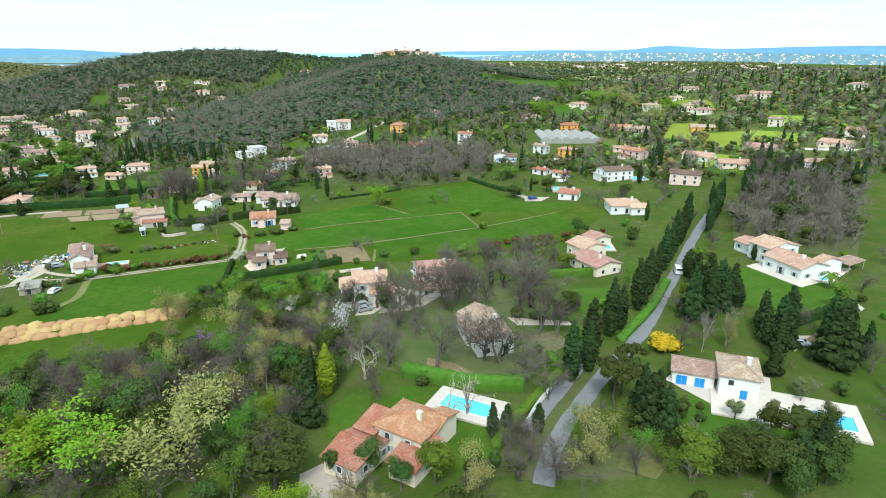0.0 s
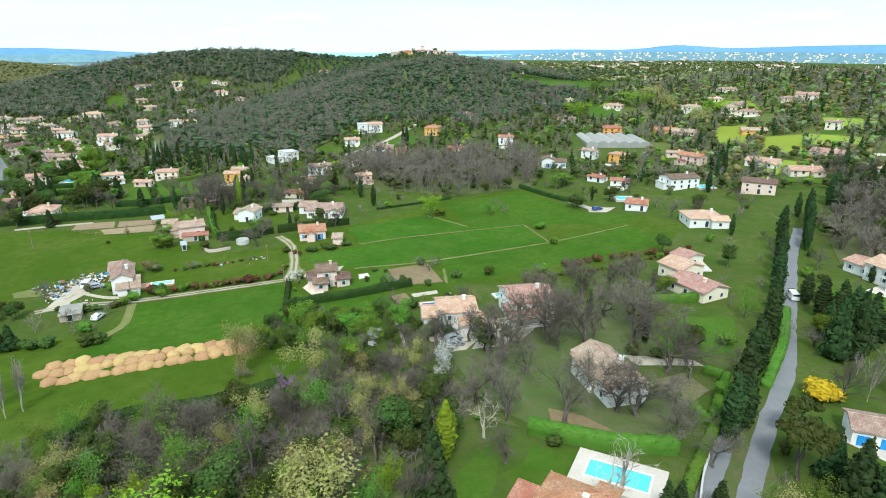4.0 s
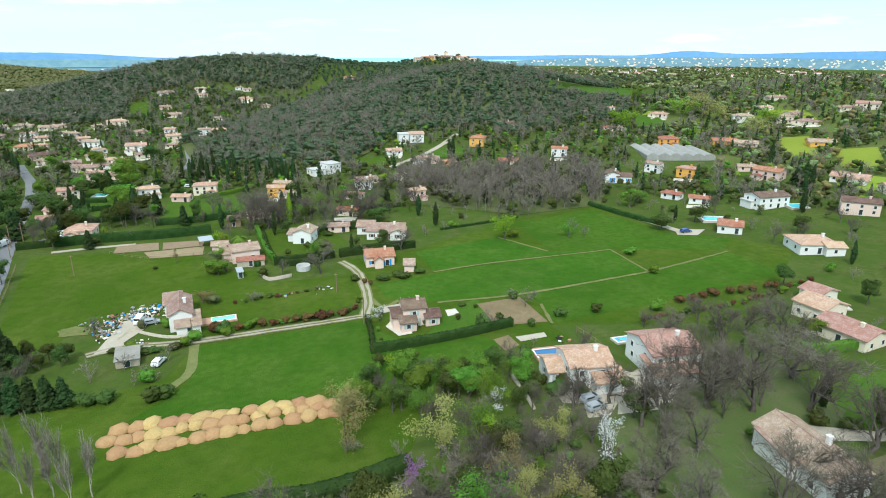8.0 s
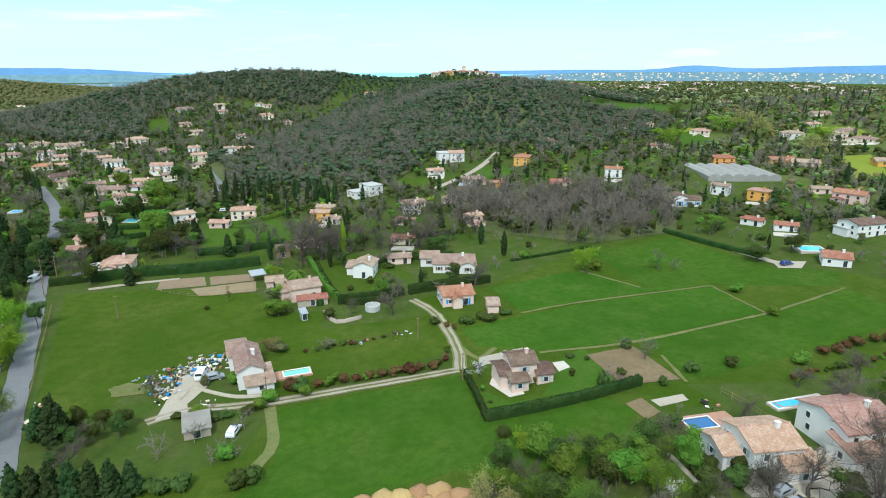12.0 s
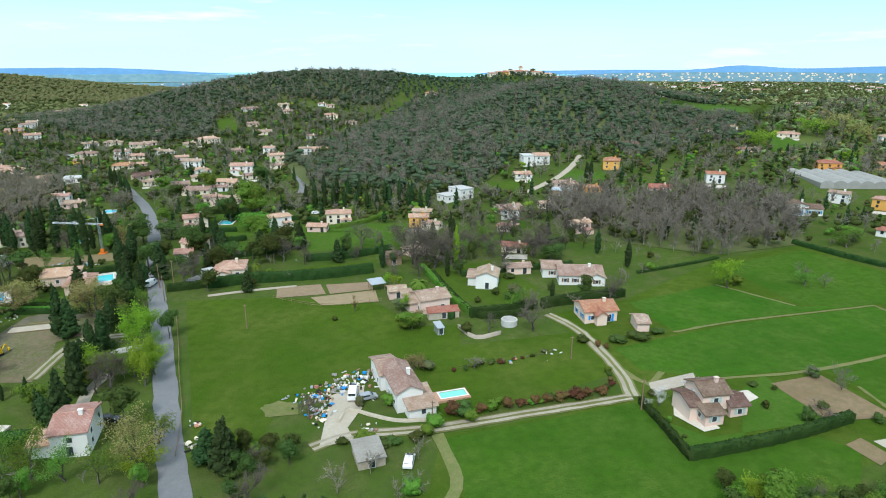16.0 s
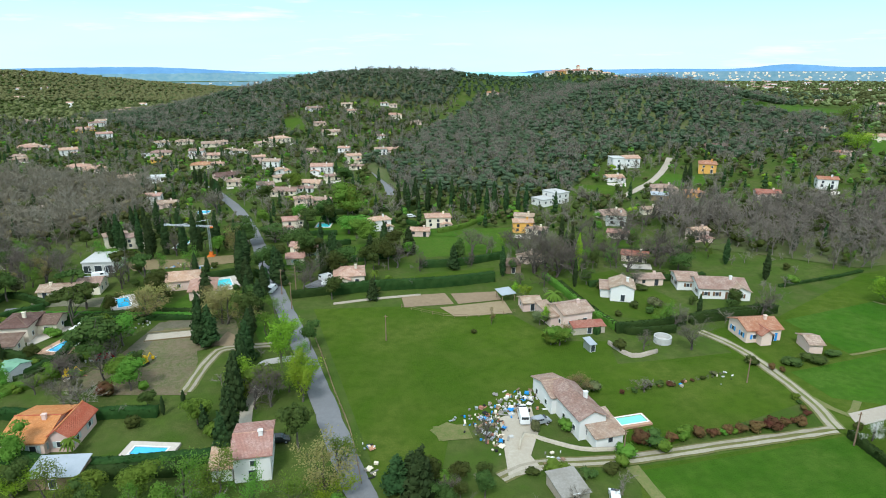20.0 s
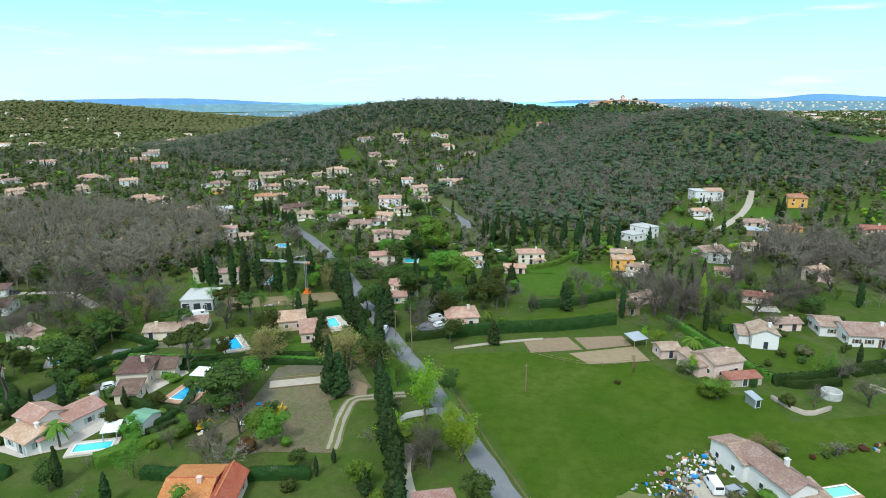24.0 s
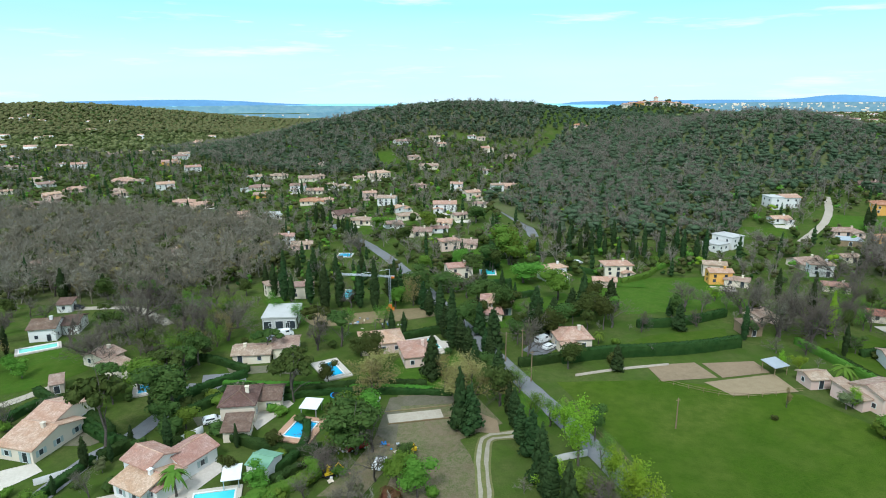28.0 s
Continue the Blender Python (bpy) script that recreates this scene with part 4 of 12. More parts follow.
def far_crown(kind, rng):
    if kind == "pine":
        blobs = [(rng.uniform(-1, 1), rng.uniform(-1, 1), rng.uniform(5.2, 8.0), rng.uniform(1.5, 2.2), rng.uniform(1.2, 1.8)) for k in range(3)]
        return clump_crown(rng, blobs + [(0, 0, 4.0, 1.6, 2.6)], 84, 0.4, 0.86, low=True)
    if kind == "round":
        blobs = [(rng.uniform(-1.6, 1.6), rng.uniform(-1.6, 1.6), rng.uniform(2.8, 7.0), rng.uniform(1.6, 2.5), rng.uniform(1.4, 2.2)) for k in range(4)]
        return clump_crown(rng, blobs, 48, 0.5, 0.86, low=True)
    if kind == "bushy":
        blobs = [(rng.uniform(-2.2, 2.2), rng.uniform(-2.2, 2.2), rng.uniform(2.4, 7.2), rng.uniform(1.3, 2.3), rng.uniform(1.2, 2.0)) for k in range(7)]
        return clump_crown(rng, blobs, 300, 0.42, 0.76, low=True)
    if kind == "lump":
        blobs = [(rng.uniform(-1.5, 1.5), rng.uniform(-1.5, 1.5), rng.uniform(4.0, 7.0), rng.uniform(2.2, 3.2), rng.uniform(1.8, 2.6)) for k in range(3)]
        return clump_crown(rng, blobs, 24, 0.9, 0.9, low=True)
    if kind == "spire":
        blobs = [(0, 0, 1.8 + 1.7 * k, (1.15, 1.25, 1.1, 0.8, 0.4)[k], 1.3) for k in range(5)]
        return clump_crown(rng, blobs, 40, 0.5, 0.9, low=True)
    V, T, tips = branch_tubes(rng, 10, 0.6, 2, (5, 3), 0.14, 0.28)
    k = 9 / max(b[2] for a, b, d in tips)
    tv, tt = twig_ribbons(rng, [(a * k, b * k, d) for a, b, d in tips if b[2] > 1.2], 260, 1.6, 0.06)
    return np.concatenate([V * k, tv]), np.concatenate([T, tt + len(V)])


FAR = {}


def wood(name, label, poly, gap, kind, mat, low, high, seed, thin=0.0, clump=0.0):
    """Far trees nobody could count, joined."""
    X, Y, rng = spots(poly, gap, seed, clump)
    if thin:
        pick = rng.rand(len(X)) > thin
        X, Y = X[pick], Y[pick]
    if kind not in FAR:
        FAR[kind] = [far_crown(kind, np.random.RandomState(50 + i)) for i in range(6)]
    Z = terrain(X, Y)
    V, T, n = [], [], 0
    which = rng.randint(6, size=len(X))
    for k in range(6):
        sel = np.where(which == k)[0]
        if not len(sel):
            continue
        v, t = FAR[kind][k]
        a = rng.uniform(0, 6.28, len(sel))
        s = rng.uniform(low, high, len(sel)) / 10
        wd = s * rng.uniform(0.9, 1.35, len(sel))
        px = (v[None, :, 0] * np.cos(a)[:, None] - v[None, :, 1] * np.sin(a)[:, None]) * wd[:, None] + X[sel][:, None]
        py = (v[None, :, 0] * np.sin(a)[:, None] + v[None, :, 1] * np.cos(a)[:, None]) * wd[:, None] + Y[sel][:, None]
        pz = v[None, :, 2] * s[:, None] * (0.74 if kind == "pine" else 1.0) + Z[sel][:, None]
        V.append(np.stack([px, py, pz], 2).reshape(-1, 3))
        T.append((t[None] + (n + np.arange(len(sel)) * len(v))[:, None, None]).reshape(-1, 3))
        n += len(sel) * len(v)
    if V:
        ob = new(name, tri_mesh(name, np.concatenate(V), np.concatenate(T), [mat], smooth=True))
        tagged(ob, label, "woodland", kind="stuff")


# ---- hedges, walls, fences ----
def hedge(points, high, width, mat=None, label="long clipped dark green hedge", rough=0.3):
    line = smooth_line(points, 0.7) if len(points) > 2 else smooth_line([points[0], points[1]], 0.7)
    rng = np.random.RandomState(int(abs(points[0][0]) * 10) % 9999)
    d = np.gradient(line, axis=0)
    d /= np.linalg.norm(d, axis=1)[:, None] + 1e-9
    side = np.stack([-d[:, 1], d[:, 0]], 1)
    prof = [(-0.44, -0.1), (-0.48, 0.45), (-0.46, 0.9), (-0.36, 0.97), (0.0, 0.98), (0.36, 0.97), (0.46, 0.9), (0.48, 0.45), (0.44, -0.1)]
    n, k = len(line), len(prof)
    zz = terrain(line[:, 0], line[:, 1])
    V = np.zeros((k, n, 3))
    for i, (a, h) in enumerate(prof):
        V[i, :, :2] = line + side * (a * width + rough * (rng.rand(n, 1) - 0.5))
        V[i, :, 2] = zz + h * high + rough * 0.8 * (rng.rand(n) - 0.5) * (h > 0.3)
    V = V.reshape(-1, 3)
    q = np.concatenate([np.arange(n - 1) + i * n for i in range(k - 1)])
    T = [np.stack([q, q + n + 1, q + 1], 1), np.stack([q, q + n, q + n + 1], 1)]
    for e in (0, n - 1):
        c = np.arange(k) * n + e
        T.append(np.array([(c[0], c[i], c[i + 1]) if e else (c[0], c[i + 1], c[i]) for i in range(1, k - 1)]))
    # leaf sprays that break the clipped faces
    m = int(n * 16 * max(1.0, high / 1.6))
    pick = rng.randint(0, n - 1, m)
    pr = rng.randint(1, k - 1, m)
    f = rng.rand(m, 1)
    cen = V[pr * n + pick] * f + V[np.clip(pr + rng.randint(-1, 2, m), 0, k - 1) * n + pick + 1] * (1 - f)
    u, w = rng.randn(m, 3), rng.randn(m, 3)
    u *= 0.24 / np.linalg.norm(u, axis=1)[:, None]
    w *= 0.16 / np.linalg.norm(w, axis=1)[:, None]
    Q = np.stack([cen - u, cen + w, cen + u, cen - w], 1).reshape(-1, 3)
    b = len(V) + 4 * np.arange(m)
    T += [np.stack([b, b + 1, b + 2], 1), np.stack([b, b + 2, b + 3], 1)]
    ob = new("hedge", tri_mesh("hedge", np.concatenate([V, Q]), np.concatenate(T), [mat or L_HEDGE]))
    return tagged(ob, label, "hedge")


def low_wall(points, high, thick, mat, label, name="garden_wall"):
    line = smooth_line(points, 2.0)
    d = np.gradient(line, axis=0)
    d /= np.linalg.norm(d, axis=1)[:, None] + 1e-9
    side = np.stack([-d[:, 1], d[:, 0]], 1) * thick / 2
    z = terrain(line[:, 0], line[:, 1])
    n = len(line)
    V = np.concatenate([np.column_stack([line + s * side, z + h]) for s, h in ((-1, -0.4), (-1, high), (1, high), (1, -0.4))])
    q = np.concatenate([np.arange(n - 1) + i * n for i in range(3)])
    T = np.concatenate([np.stack([q, q + n + 1, q + 1], 1), np.stack([q, q + n, q + n + 1], 1)])
    caps = np.array([(0, 2 * n, n), (0, 3 * n, 2 * n), (n - 1, 2 * n - 1, 3 * n - 1), (n - 1, 3 * n - 1, 4 * n - 1)])
    ob = new(name, tri_mesh(name, V, np.concatenate([T, caps]), [mat]))
    return tagged(ob, label, "wall")


# ---- pools, cars and the rest ----
def pool(x, y, yaw, w, d, border=1.6, water_mat=None, deck=None, label="rectangular garden pool with turquoise water and pale deck", extra=(0, 0, 0, 0)):
    keep_clear(x, y, max(w, d) / 2 + border + 1)
    """extra: how far the deck reaches beyond the border on the four sides."""
    ob = empty("swimming_pool", x, y, yaw, z=max(land(x, y), land(x - w / 2, y), land(x + w / 2, y)) + 0.25)
    tagged(ob, label, "pool")
    bm = bmesh.new()
    b = border
    X0, X1, Y0, Y1 = -w / 2 - b - extra[0], w / 2 + b + extra[1], -d / 2 - b - extra[2], d / 2 + b + extra[3]
    box(bm, X0, Y0, -1.2, -w / 2, Y1, 0.12)
    box(bm, w / 2, Y0, -1.2, X1, Y1, 0.12)
    box(bm, -w / 2, Y0, -1.2, w / 2, -d / 2, 0.12)
    box(bm, -w / 2, d / 2, -1.2, w / 2, Y1, 0.12)
    part("deck", bm, deck or M_PAVING, ob)
    bm = bmesh.new()
    t = 0.3
    for x0, y0, x1, y1 in ((-w / 2 - t, -d / 2 - t, w / 2 + t, -d / 2), (-w / 2 - t, d / 2, w / 2 + t, d / 2 + t), (-w / 2 - t, -d / 2, -w / 2, d / 2), (w / 2, -d / 2, w / 2 + t, d / 2)):
        box(bm, x0, y0, 0.1, x1, y1, 0.17)
    part("coping", bm, M_WHITE, ob)
    bm = bmesh.new()
    n = 10
    vs = [[bm.verts.new((-w / 2 + w * i / n, -d / 2 + d * j / n, 0.0)) for j in range(n + 1)] for i in range(n + 1)]
    for i in range(n):
        for j in range(n):
            bm.faces.new([vs[i][j], vs[i + 1][j], vs[i + 1][j + 1], vs[i][j + 1]])
    part("water", bm, water_mat or M_POOL, ob)
    return ob


CAR_MESHES = {}


def car(x, y, yaw, paint, van=False, label="parked family car", z=None):
    key = (paint.name, van)
    if key not in CAR_MESHES:
        bm = bmesh.new()
        L, W = (4.9, 1.95) if van else (4.2, 1.78)
        h1, h2 = (1.0, 2.0) if van else (0.82, 1.45)
        prof = [(-L / 2, 0.3), (-L / 2, h1), (-L / 2 + (0.1 if van else 0.5), h2), (L / 2 - (1.2 if van else 1.7), h2), (L / 2 - (0.6 if van else 0.95), h1), (L / 2 - 0.05, h1 - 0.15), (L / 2, 0.3)]
        a = [bm.verts.new((px, -W / 2 + (0.12 if pz > h1 + 0.1 else 0), pz)) for px, pz in prof]
        b = [bm.verts.new((px, W / 2 - (0.12 if pz > h1 + 0.1 else 0), pz)) for px, pz in prof]
        bm.faces.new(a)
        bm.faces.new(b[::-1])
        for i in range(len(prof)):
            j = (i + 1) % len(prof)
            bm.faces.new([a[j], a[i], b[i], b[j]])
        bmesh.ops.bevel(bm, geom=bm.edges[:], offset=0.06, segments=1, affect="EDGES")
        body = bpy.data.meshes.new("body")
        bm.to_mesh(body)
        bm.free()
        body.materials.append(paint)
        bm = bmesh.new()
        x0, x1 = prof[2][0] + 0.15, prof[3][0] - 0.1
        for s in (-1, 1):
            yy = s * (W / 2 - 0.07)
            box(bm, (x1 - 1.0 if van else x0), min(yy, yy + s * 0.03), h1 + 0.12, x1, max(yy, yy + s * 0.03), h2 - 0.14)
        box(bm, -0.02, -W / 2 + 0.25, -0.02, 0.02, W / 2 - 0.25, 0.02)
        sc = bmesh.ops.create_cube(bm, size=1.0, matrix=Matrix.LocRotScale(((prof[3][0] + prof[4][0]) / 2 + 0.03, 0, (h1 + h2) / 2 + 0.02), Euler((0, math.atan2(prof[4][0] - prof[3][0], h2 - h1) * 1.0, 0)), (0.03, W - 0.45, (h2 - h1) * 1.05)))
        sc = bmesh.ops.create_cube(bm, size=1.0, matrix=Matrix.LocRotScale(((prof[1][0] + prof[2][0]) / 2 - 0.02, 0, (h1 + h2) / 2 + 0.06), Euler((0, -math.atan2(prof[2][0] - prof[1][0], h2 - h1) - 3.14159, 0)), (0.03, W - 0.5, (h2 - h1) * 0.75)))
        gl = bpy.data.meshes.new("windows")
        bm.to_mesh(gl)
        bm.free()
        gl.materials.append(M_PANE)
        bm = bmesh.new()
        tube(bm, (0, -0.1, 0), (0, 0.1, 0), 0.32, 0.32, 12)
        wh = bpy.data.meshes.new("wheel")
        bm.to_mesh(wh)
        bm.free()
        wh.materials.append(M_TYRE)
        bm = bmesh.new()
        tube(bm, (0, -0.11, 0), (0, 0.11, 0), 0.19, 0.19, 10)
        rim = bpy.data.meshes.new("rim")
        bm.to_mesh(rim)
        bm.free()
        rim.materials.append(M_METAL)
        CAR_MESHES[key] = (body, gl, wh, rim, L, W)
    body, gl, wh, rim, L, W = CAR_MESHES[key]
    ob = empty("van" if van else "car", x, y, yaw, z=(land(x, y) if z is None else z) + 0.13)
    tagged(ob, label, "van" if van else "car")
    share("body", body, ob)
    share("glazing", gl, ob)
    for sx in (-1, 1):
        for sy in (-1, 1):
            w = share("wheel", wh, ob, pose(sx * L * 0.31, sy * (W / 2 - 0.1), 0.32))
            share("rim", rim, w)
    return ob


def mound(x, y, w, h, mat, label, group=""):
    rng = np.random.RandomState(int(abs(x * 31 + y * 17)) % 99999)
    v = ICO2[0] * (1 + 0.34 * (rng.rand(len(ICO2[0]), 1) - 0.5)) * [w / 2, w / 2 * rng.uniform(0.8, 1.2), h]
    ob = new("earth_mound", tri_mesh("earth_mound", v, ICO2[1], [mat], smooth=True))
    ob.matrix_world = pose(x, y, land(x, y), 0, 0, rng.uniform(0, 180))
    return tagged(ob, label, "mound", group)


def pole(x, y, h, label="tall wooden utility pole", mat=None):
    ob = empty("utility_pole", x, y)
    tagged(ob, label, "pole")
    bm = bmesh.new()
    tube(bm, (0, 0, -0.5), (0, 0, h), 0.16, 0.1, 8)
    part("post", bm, mat or M_WOOD, ob)
    bm = bmesh.new()
    box(bm, -0.5, -0.05, h - 0.5, 0.5, 0.05, h - 0.4)
    part("crossarm", bm, mat or M_WOOD, ob)
    return ob


def shed(name, label, x, y, yaw, w, d, h, wall, roof, rise=0.5, kind="mono", posts=False):
    ob = empty(name, x, y, yaw)
    tagged(ob, label, "shed")
    if posts:
        for px in (-w / 2 + 0.15, w / 2 - 0.15):
            for py in (0.15, d - 0.15):
                bm = bmesh.new()
                tube(bm, (px, py, -0.5), (px, py, h + rise * py / d), 0.1, 0.1, 6)
                part("post", bm, wall, ob)
    else:
        wall_box(ob, 0, 0, w, d, h, kind, rise, wall)
        add_window(ob, pose(0, -0.02, 0.05), 1.3, 2.0, None, "door")
    roof_slab(ob, 0, 0, w, d, h, kind, rise, roof, 0.25, 0.12)
    return ob


def greenhouse(x, y, yaw, w, d, bays):
    keep_clear(x, y + d / 2, w * 0.6)
    keep_clear(x - 12, y - 6, 20)
    keep_clear(x + 14, y - 4, 18)
    ob = empty("greenhouse", x, y, yaw)
    tagged(ob, "long multi-bay greenhouse of pale weathered film", "greenhouse")
    step = w / bays
    for i in range(bays):
        bm = bmesh.new()
        x0 = -w / 2 + i * step
        prev = None
        for k in range(7):
            a = k / 6
            px, pz = x0 + step * a, 2.6 + 1.3 * math.sin(math.pi * a)
            cur = (bm.verts.new((px, 0, pz)), bm.verts.new((px, d, pz)))
            if prev:
                bm.faces.new([prev[0], cur[0], cur[1], prev[1]])
            prev = cur
        ends = [v for v in bm.verts]
        for row in (0, 1):
            top = ends[row::2]
            lo = [bm.verts.new((x0, row * d, -1)), bm.verts.new((x0 + step, row * d, -1))]
            bm.faces.new([lo[0], lo[1]] + top[::-1])
        part("bay", bm, M_PLASTIC, ob)
    for s in (-1, 1):
        bm = bmesh.new()
        box(bm, s * w / 2 - 0.05, 0, -1, s * w / 2 + 0.05, d, 2.6)
        part("side_wall", bm, M_PLASTIC, ob)
    return ob


def crane(x, y, yaw, h, jib):
    ob = empty("tower_crane", x, y, yaw)
    tagged(ob, "slim pale tower crane with orange base", "crane")

    def lattice(a, b, wid):
        bm = bmesh.new()
        a, b = Vector(a), Vector(b)
        d = (b - a).normalized()
        u = d.cross(Vector((0.1, 0.9, 0.3))).normalized() * wid
        v = d.cross(u).normalized() * wid
        n = int((b - a).length / (wid * 3)) + 1
        cs = [u + v, u - v, -u - v, -u + v]
        for c in cs:
            tube(bm, a + c, b + c, 0.05, 0.05, 4)
        for k in range(n):
            p, q = a + (b - a) * k / n, a + (b - a) * (k + 1) / n
            for i in range(4):
                tube(bm, p + cs[i], q + cs[(i + 1) % 4], 0.025, 0.025, 3)
        return bm
    part("mast", lattice((0, 0, 1), (0, 0, h), 0.3), M_METAL, ob)
    part("jib", lattice((1.5, 0, h), (-jib, 0, h + 1.2), 0.22), M_METAL, ob)
    bm = bmesh.new()
    tube(bm, (0, 0, h), (0, 0, h + 2.5), 0.12, 0.08, 4)
    tube(bm, (0, 0, h + 2.5), (-jib * 0.6, 0, h + 1.2), 0.04, 0.04, 3)
    part("tie", bm, M_METAL, ob)
    bm = bmesh.new()
    box(bm, -1.3, -1.3, 0, 1.3, 1.3, 0.4, 0.05)
    box(bm, -0.6, -0.6, 0.4, 0.6, 0.6, 1.8, 0.1)
    part("base", bm, M_ORANGE, ob)
    bm = bmesh.new()
    box(bm, 0.5, -0.3, h - 0.5, 1.5, 0.3, h + 0.2, 0.05)
    part("counterweight", bm, M_ORANGE, ob)
    return ob


JUNK_COLOURS = [M_STONE, M_WOOD, M_OLDROOF, M_METAL, M_TILE_RED, M_CONCRETE, M_WHITE, M_BLUE, M_CREAM, M_TYRE]


def junk(x, y, spread, n, seed):
    """Odd objects dumped on the ground, each its own thing."""
    rng = random.Random(seed)
    names = ["crate", "plank_stack", "drum", "sheet", "block"]
    labels = {"crate": "old storage crate dumped in the yard", "plank_stack": "loose stack of building planks", "drum": "discarded metal drum on its end",
              "sheet": "crumpled sheet lying on the rubble", "block": "pale rubble block on the ground"}
    for k in range(n):
        nm = rng.choice(names)
        bm = bmesh.new()
        if nm == "drum":
            tube(bm, (0, 0, 0), (0, 0, 0.9), 0.3, 0.3, 10)
        elif nm == "plank_stack":
            for i in range(3):
                for j in range(3):
                    box(bm, -1.2 + rng.uniform(-0.2, 0.2), -0.35 + 0.24 * j, 0.07 * i, 1.2, -0.14 + 0.24 * j, 0.06 + 0.07 * i)
        elif nm == "sheet":
            vs = [[bm.verts.new((i * 0.45 - 0.9, j * 0.45 - 0.9, 0.15 + rng.uniform(0, 0.45))) for j in range(5)] for i in range(5)]
            for i in range(4):
                for j in range(4):
                    bm.faces.new([vs[i][j], vs[i + 1][j], vs[i + 1][j + 1], vs[i][j + 1]])
            ex = bmesh.ops.extrude_face_region(bm, geom=bm.faces[:])
            for v in ex["geom"]:
                if isinstance(v, bmesh.types.BMVert):
                    v.co.z -= 0.12
        else:
            a = rng.uniform(0.3, 0.8)
            box(bm, -a, -a * 0.7, -0.1, a, a * 0.7, a * rng.uniform(0.6, 1.4), 0.05)
        me = bpy.data.meshes.new(nm)
        bm.to_mesh(me)
        bm.free()
        me.materials.append(rng.choice(JUNK_COLOURS))
        px, py = x + rng.gauss(0, spread * 0.6), y + rng.gauss(0, spread * 0.5)
        ob = new(nm, me)
        ob.matrix_world = pose(px, py, land(px, py) + 0.12, 0, 0, rng.uniform(0, 360)) @ Matrix.Scale(rng.uniform(0.28, 0.68), 4)
        tagged(ob, labels[nm], nm.replace("_", " "), "clutter in the yard")


def pit(x, y, yaw, w, d, deep=1.3):
    ob = empty("foundation_pit", x, y, yaw)
    tagged(ob, "raw concrete basin of an unfinished pool", "pit")
    z = 0.3
    for nm, a in (("side_wall", (-w / 2, -d / 2, w / 2, -d / 2 + 0.3)), ("side_wall", (-w / 2, d / 2 - 0.3, w / 2, d / 2)), ("end_wall", (-w / 2, -d / 2 + 0.3, -w / 2 + 0.3, d / 2 - 0.3)), ("end_wall", (w / 2 - 0.3, -d / 2 + 0.3, w / 2, d / 2 - 0.3))):
        bm = bmesh.new()
        box(bm, a[0], a[1], -0.5, a[2], a[3], z)
        part(nm, bm, M_SOIL if nm == "side_wall" else M_DIRT, ob)
    bm = bmesh.new()
    box(bm, -w / 2 + 0.3, -d / 2 + 0.3, -0.3, w / 2 - 3.0, d / 2 - 1.4, 0.2)
    part("slab", bm, M_STONE, ob)
    return ob


def tank(x, y, r, h):
    ob = empty("water_tank", x, y)
    tagged(ob, "round open concrete water tank on the lawn", "tank")
    bm = bmesh.new()
    n = 24
    rings = [[bm.verts.new((rr * math.cos(6.2832 * k / n), rr * math.sin(6.2832 * k / n), z)) for k in range(n)] for rr, z in ((r, -0.5), (r, h), (r - 0.3, h), (r - 0.3, 0.3))]
    for a, b in zip(rings[:-1], rings[1:]):
        for k in range(n):
            bm.faces.new([a[k], a[(k + 1) % n], b[(k + 1) % n], b[k]])
    bm.faces.new(rings[-1])
    part("basin", bm, M_CONCRETE, ob)
    return ob


def trampoline(x, y, r=1.8):
    ob = empty("trampoline", x, y)
    tagged(ob, "round dark garden trampoline with blue padded rim", "trampoline")
    n = 20
    for nm, mat, r0, r1, z0, z1 in (("mat", M_TYRE, 0.0, r - 0.25, 0.72, 0.74), ("rim_pad", M_BLUE, r - 0.25, r, 0.7, 0.78)):
        bm = bmesh.new()
        rings = [[bm.verts.new((q * math.cos(6.2832 * k / n), q * math.sin(6.2832 * k / n), z)) for k in range(n)] for q, z in ((max(r0, 0.02), z0), (r1, z0), (r1, z1), (max(r0, 0.02), z1))]
        for a, b in zip(rings, rings[1:] + rings[:1]):
            for k in range(n):
                bm.faces.new([a[k], a[(k + 1) % n], b[(k + 1) % n], b[k]])
        part(nm, bm, mat, ob)
    for k in range(4):
        bm = bmesh.new()
        c, s = math.cos(0.8 + 1.5708 * k) * (r - 0.1), math.sin(0.8 + 1.5708 * k) * (r - 0.1)
        tube(bm, (c, s, -0.1), (c, s, 0.7), 0.04, 0.04, 6)
        part("leg", bm, M_METAL, ob)
    return ob


def digger(x, y, yaw):
    ob = empty("mini_digger", x, y, yaw)
    tagged(ob, "small yellow tracked digger on the site", "digger")
    for s in (-1, 1):
        bm = bmesh.new()
        box(bm, -0.9, s * 0.6 - 0.2, 0, 0.9, s * 0.6 + 0.2, 0.5, 0.15)
        part("track", bm, M_TYRE, ob)
    bm = bmesh.new()
    box(bm, -0.9, -0.7, 0.5, 0.7, 0.7, 1.1, 0.1)
    box(bm, -0.5, -0.6, 1.1, 0.5, 0.5, 2.2, 0.1)
    part("cab", bm, M_YELLOW, ob)
    bm = bmesh.new()
    tube(bm, (0.7, 0, 0.9), (1.9, 0, 2.2), 0.15, 0.12, 5)
    tube(bm, (1.9, 0, 2.2), (2.6, 0, 1.0), 0.12, 0.1, 5)
    box(bm, 2.3, -0.3, 0.3, 2.9, 0.3, 1.0, 0.08)
    part("boom", bm, M_YELLOW, ob)
    return ob


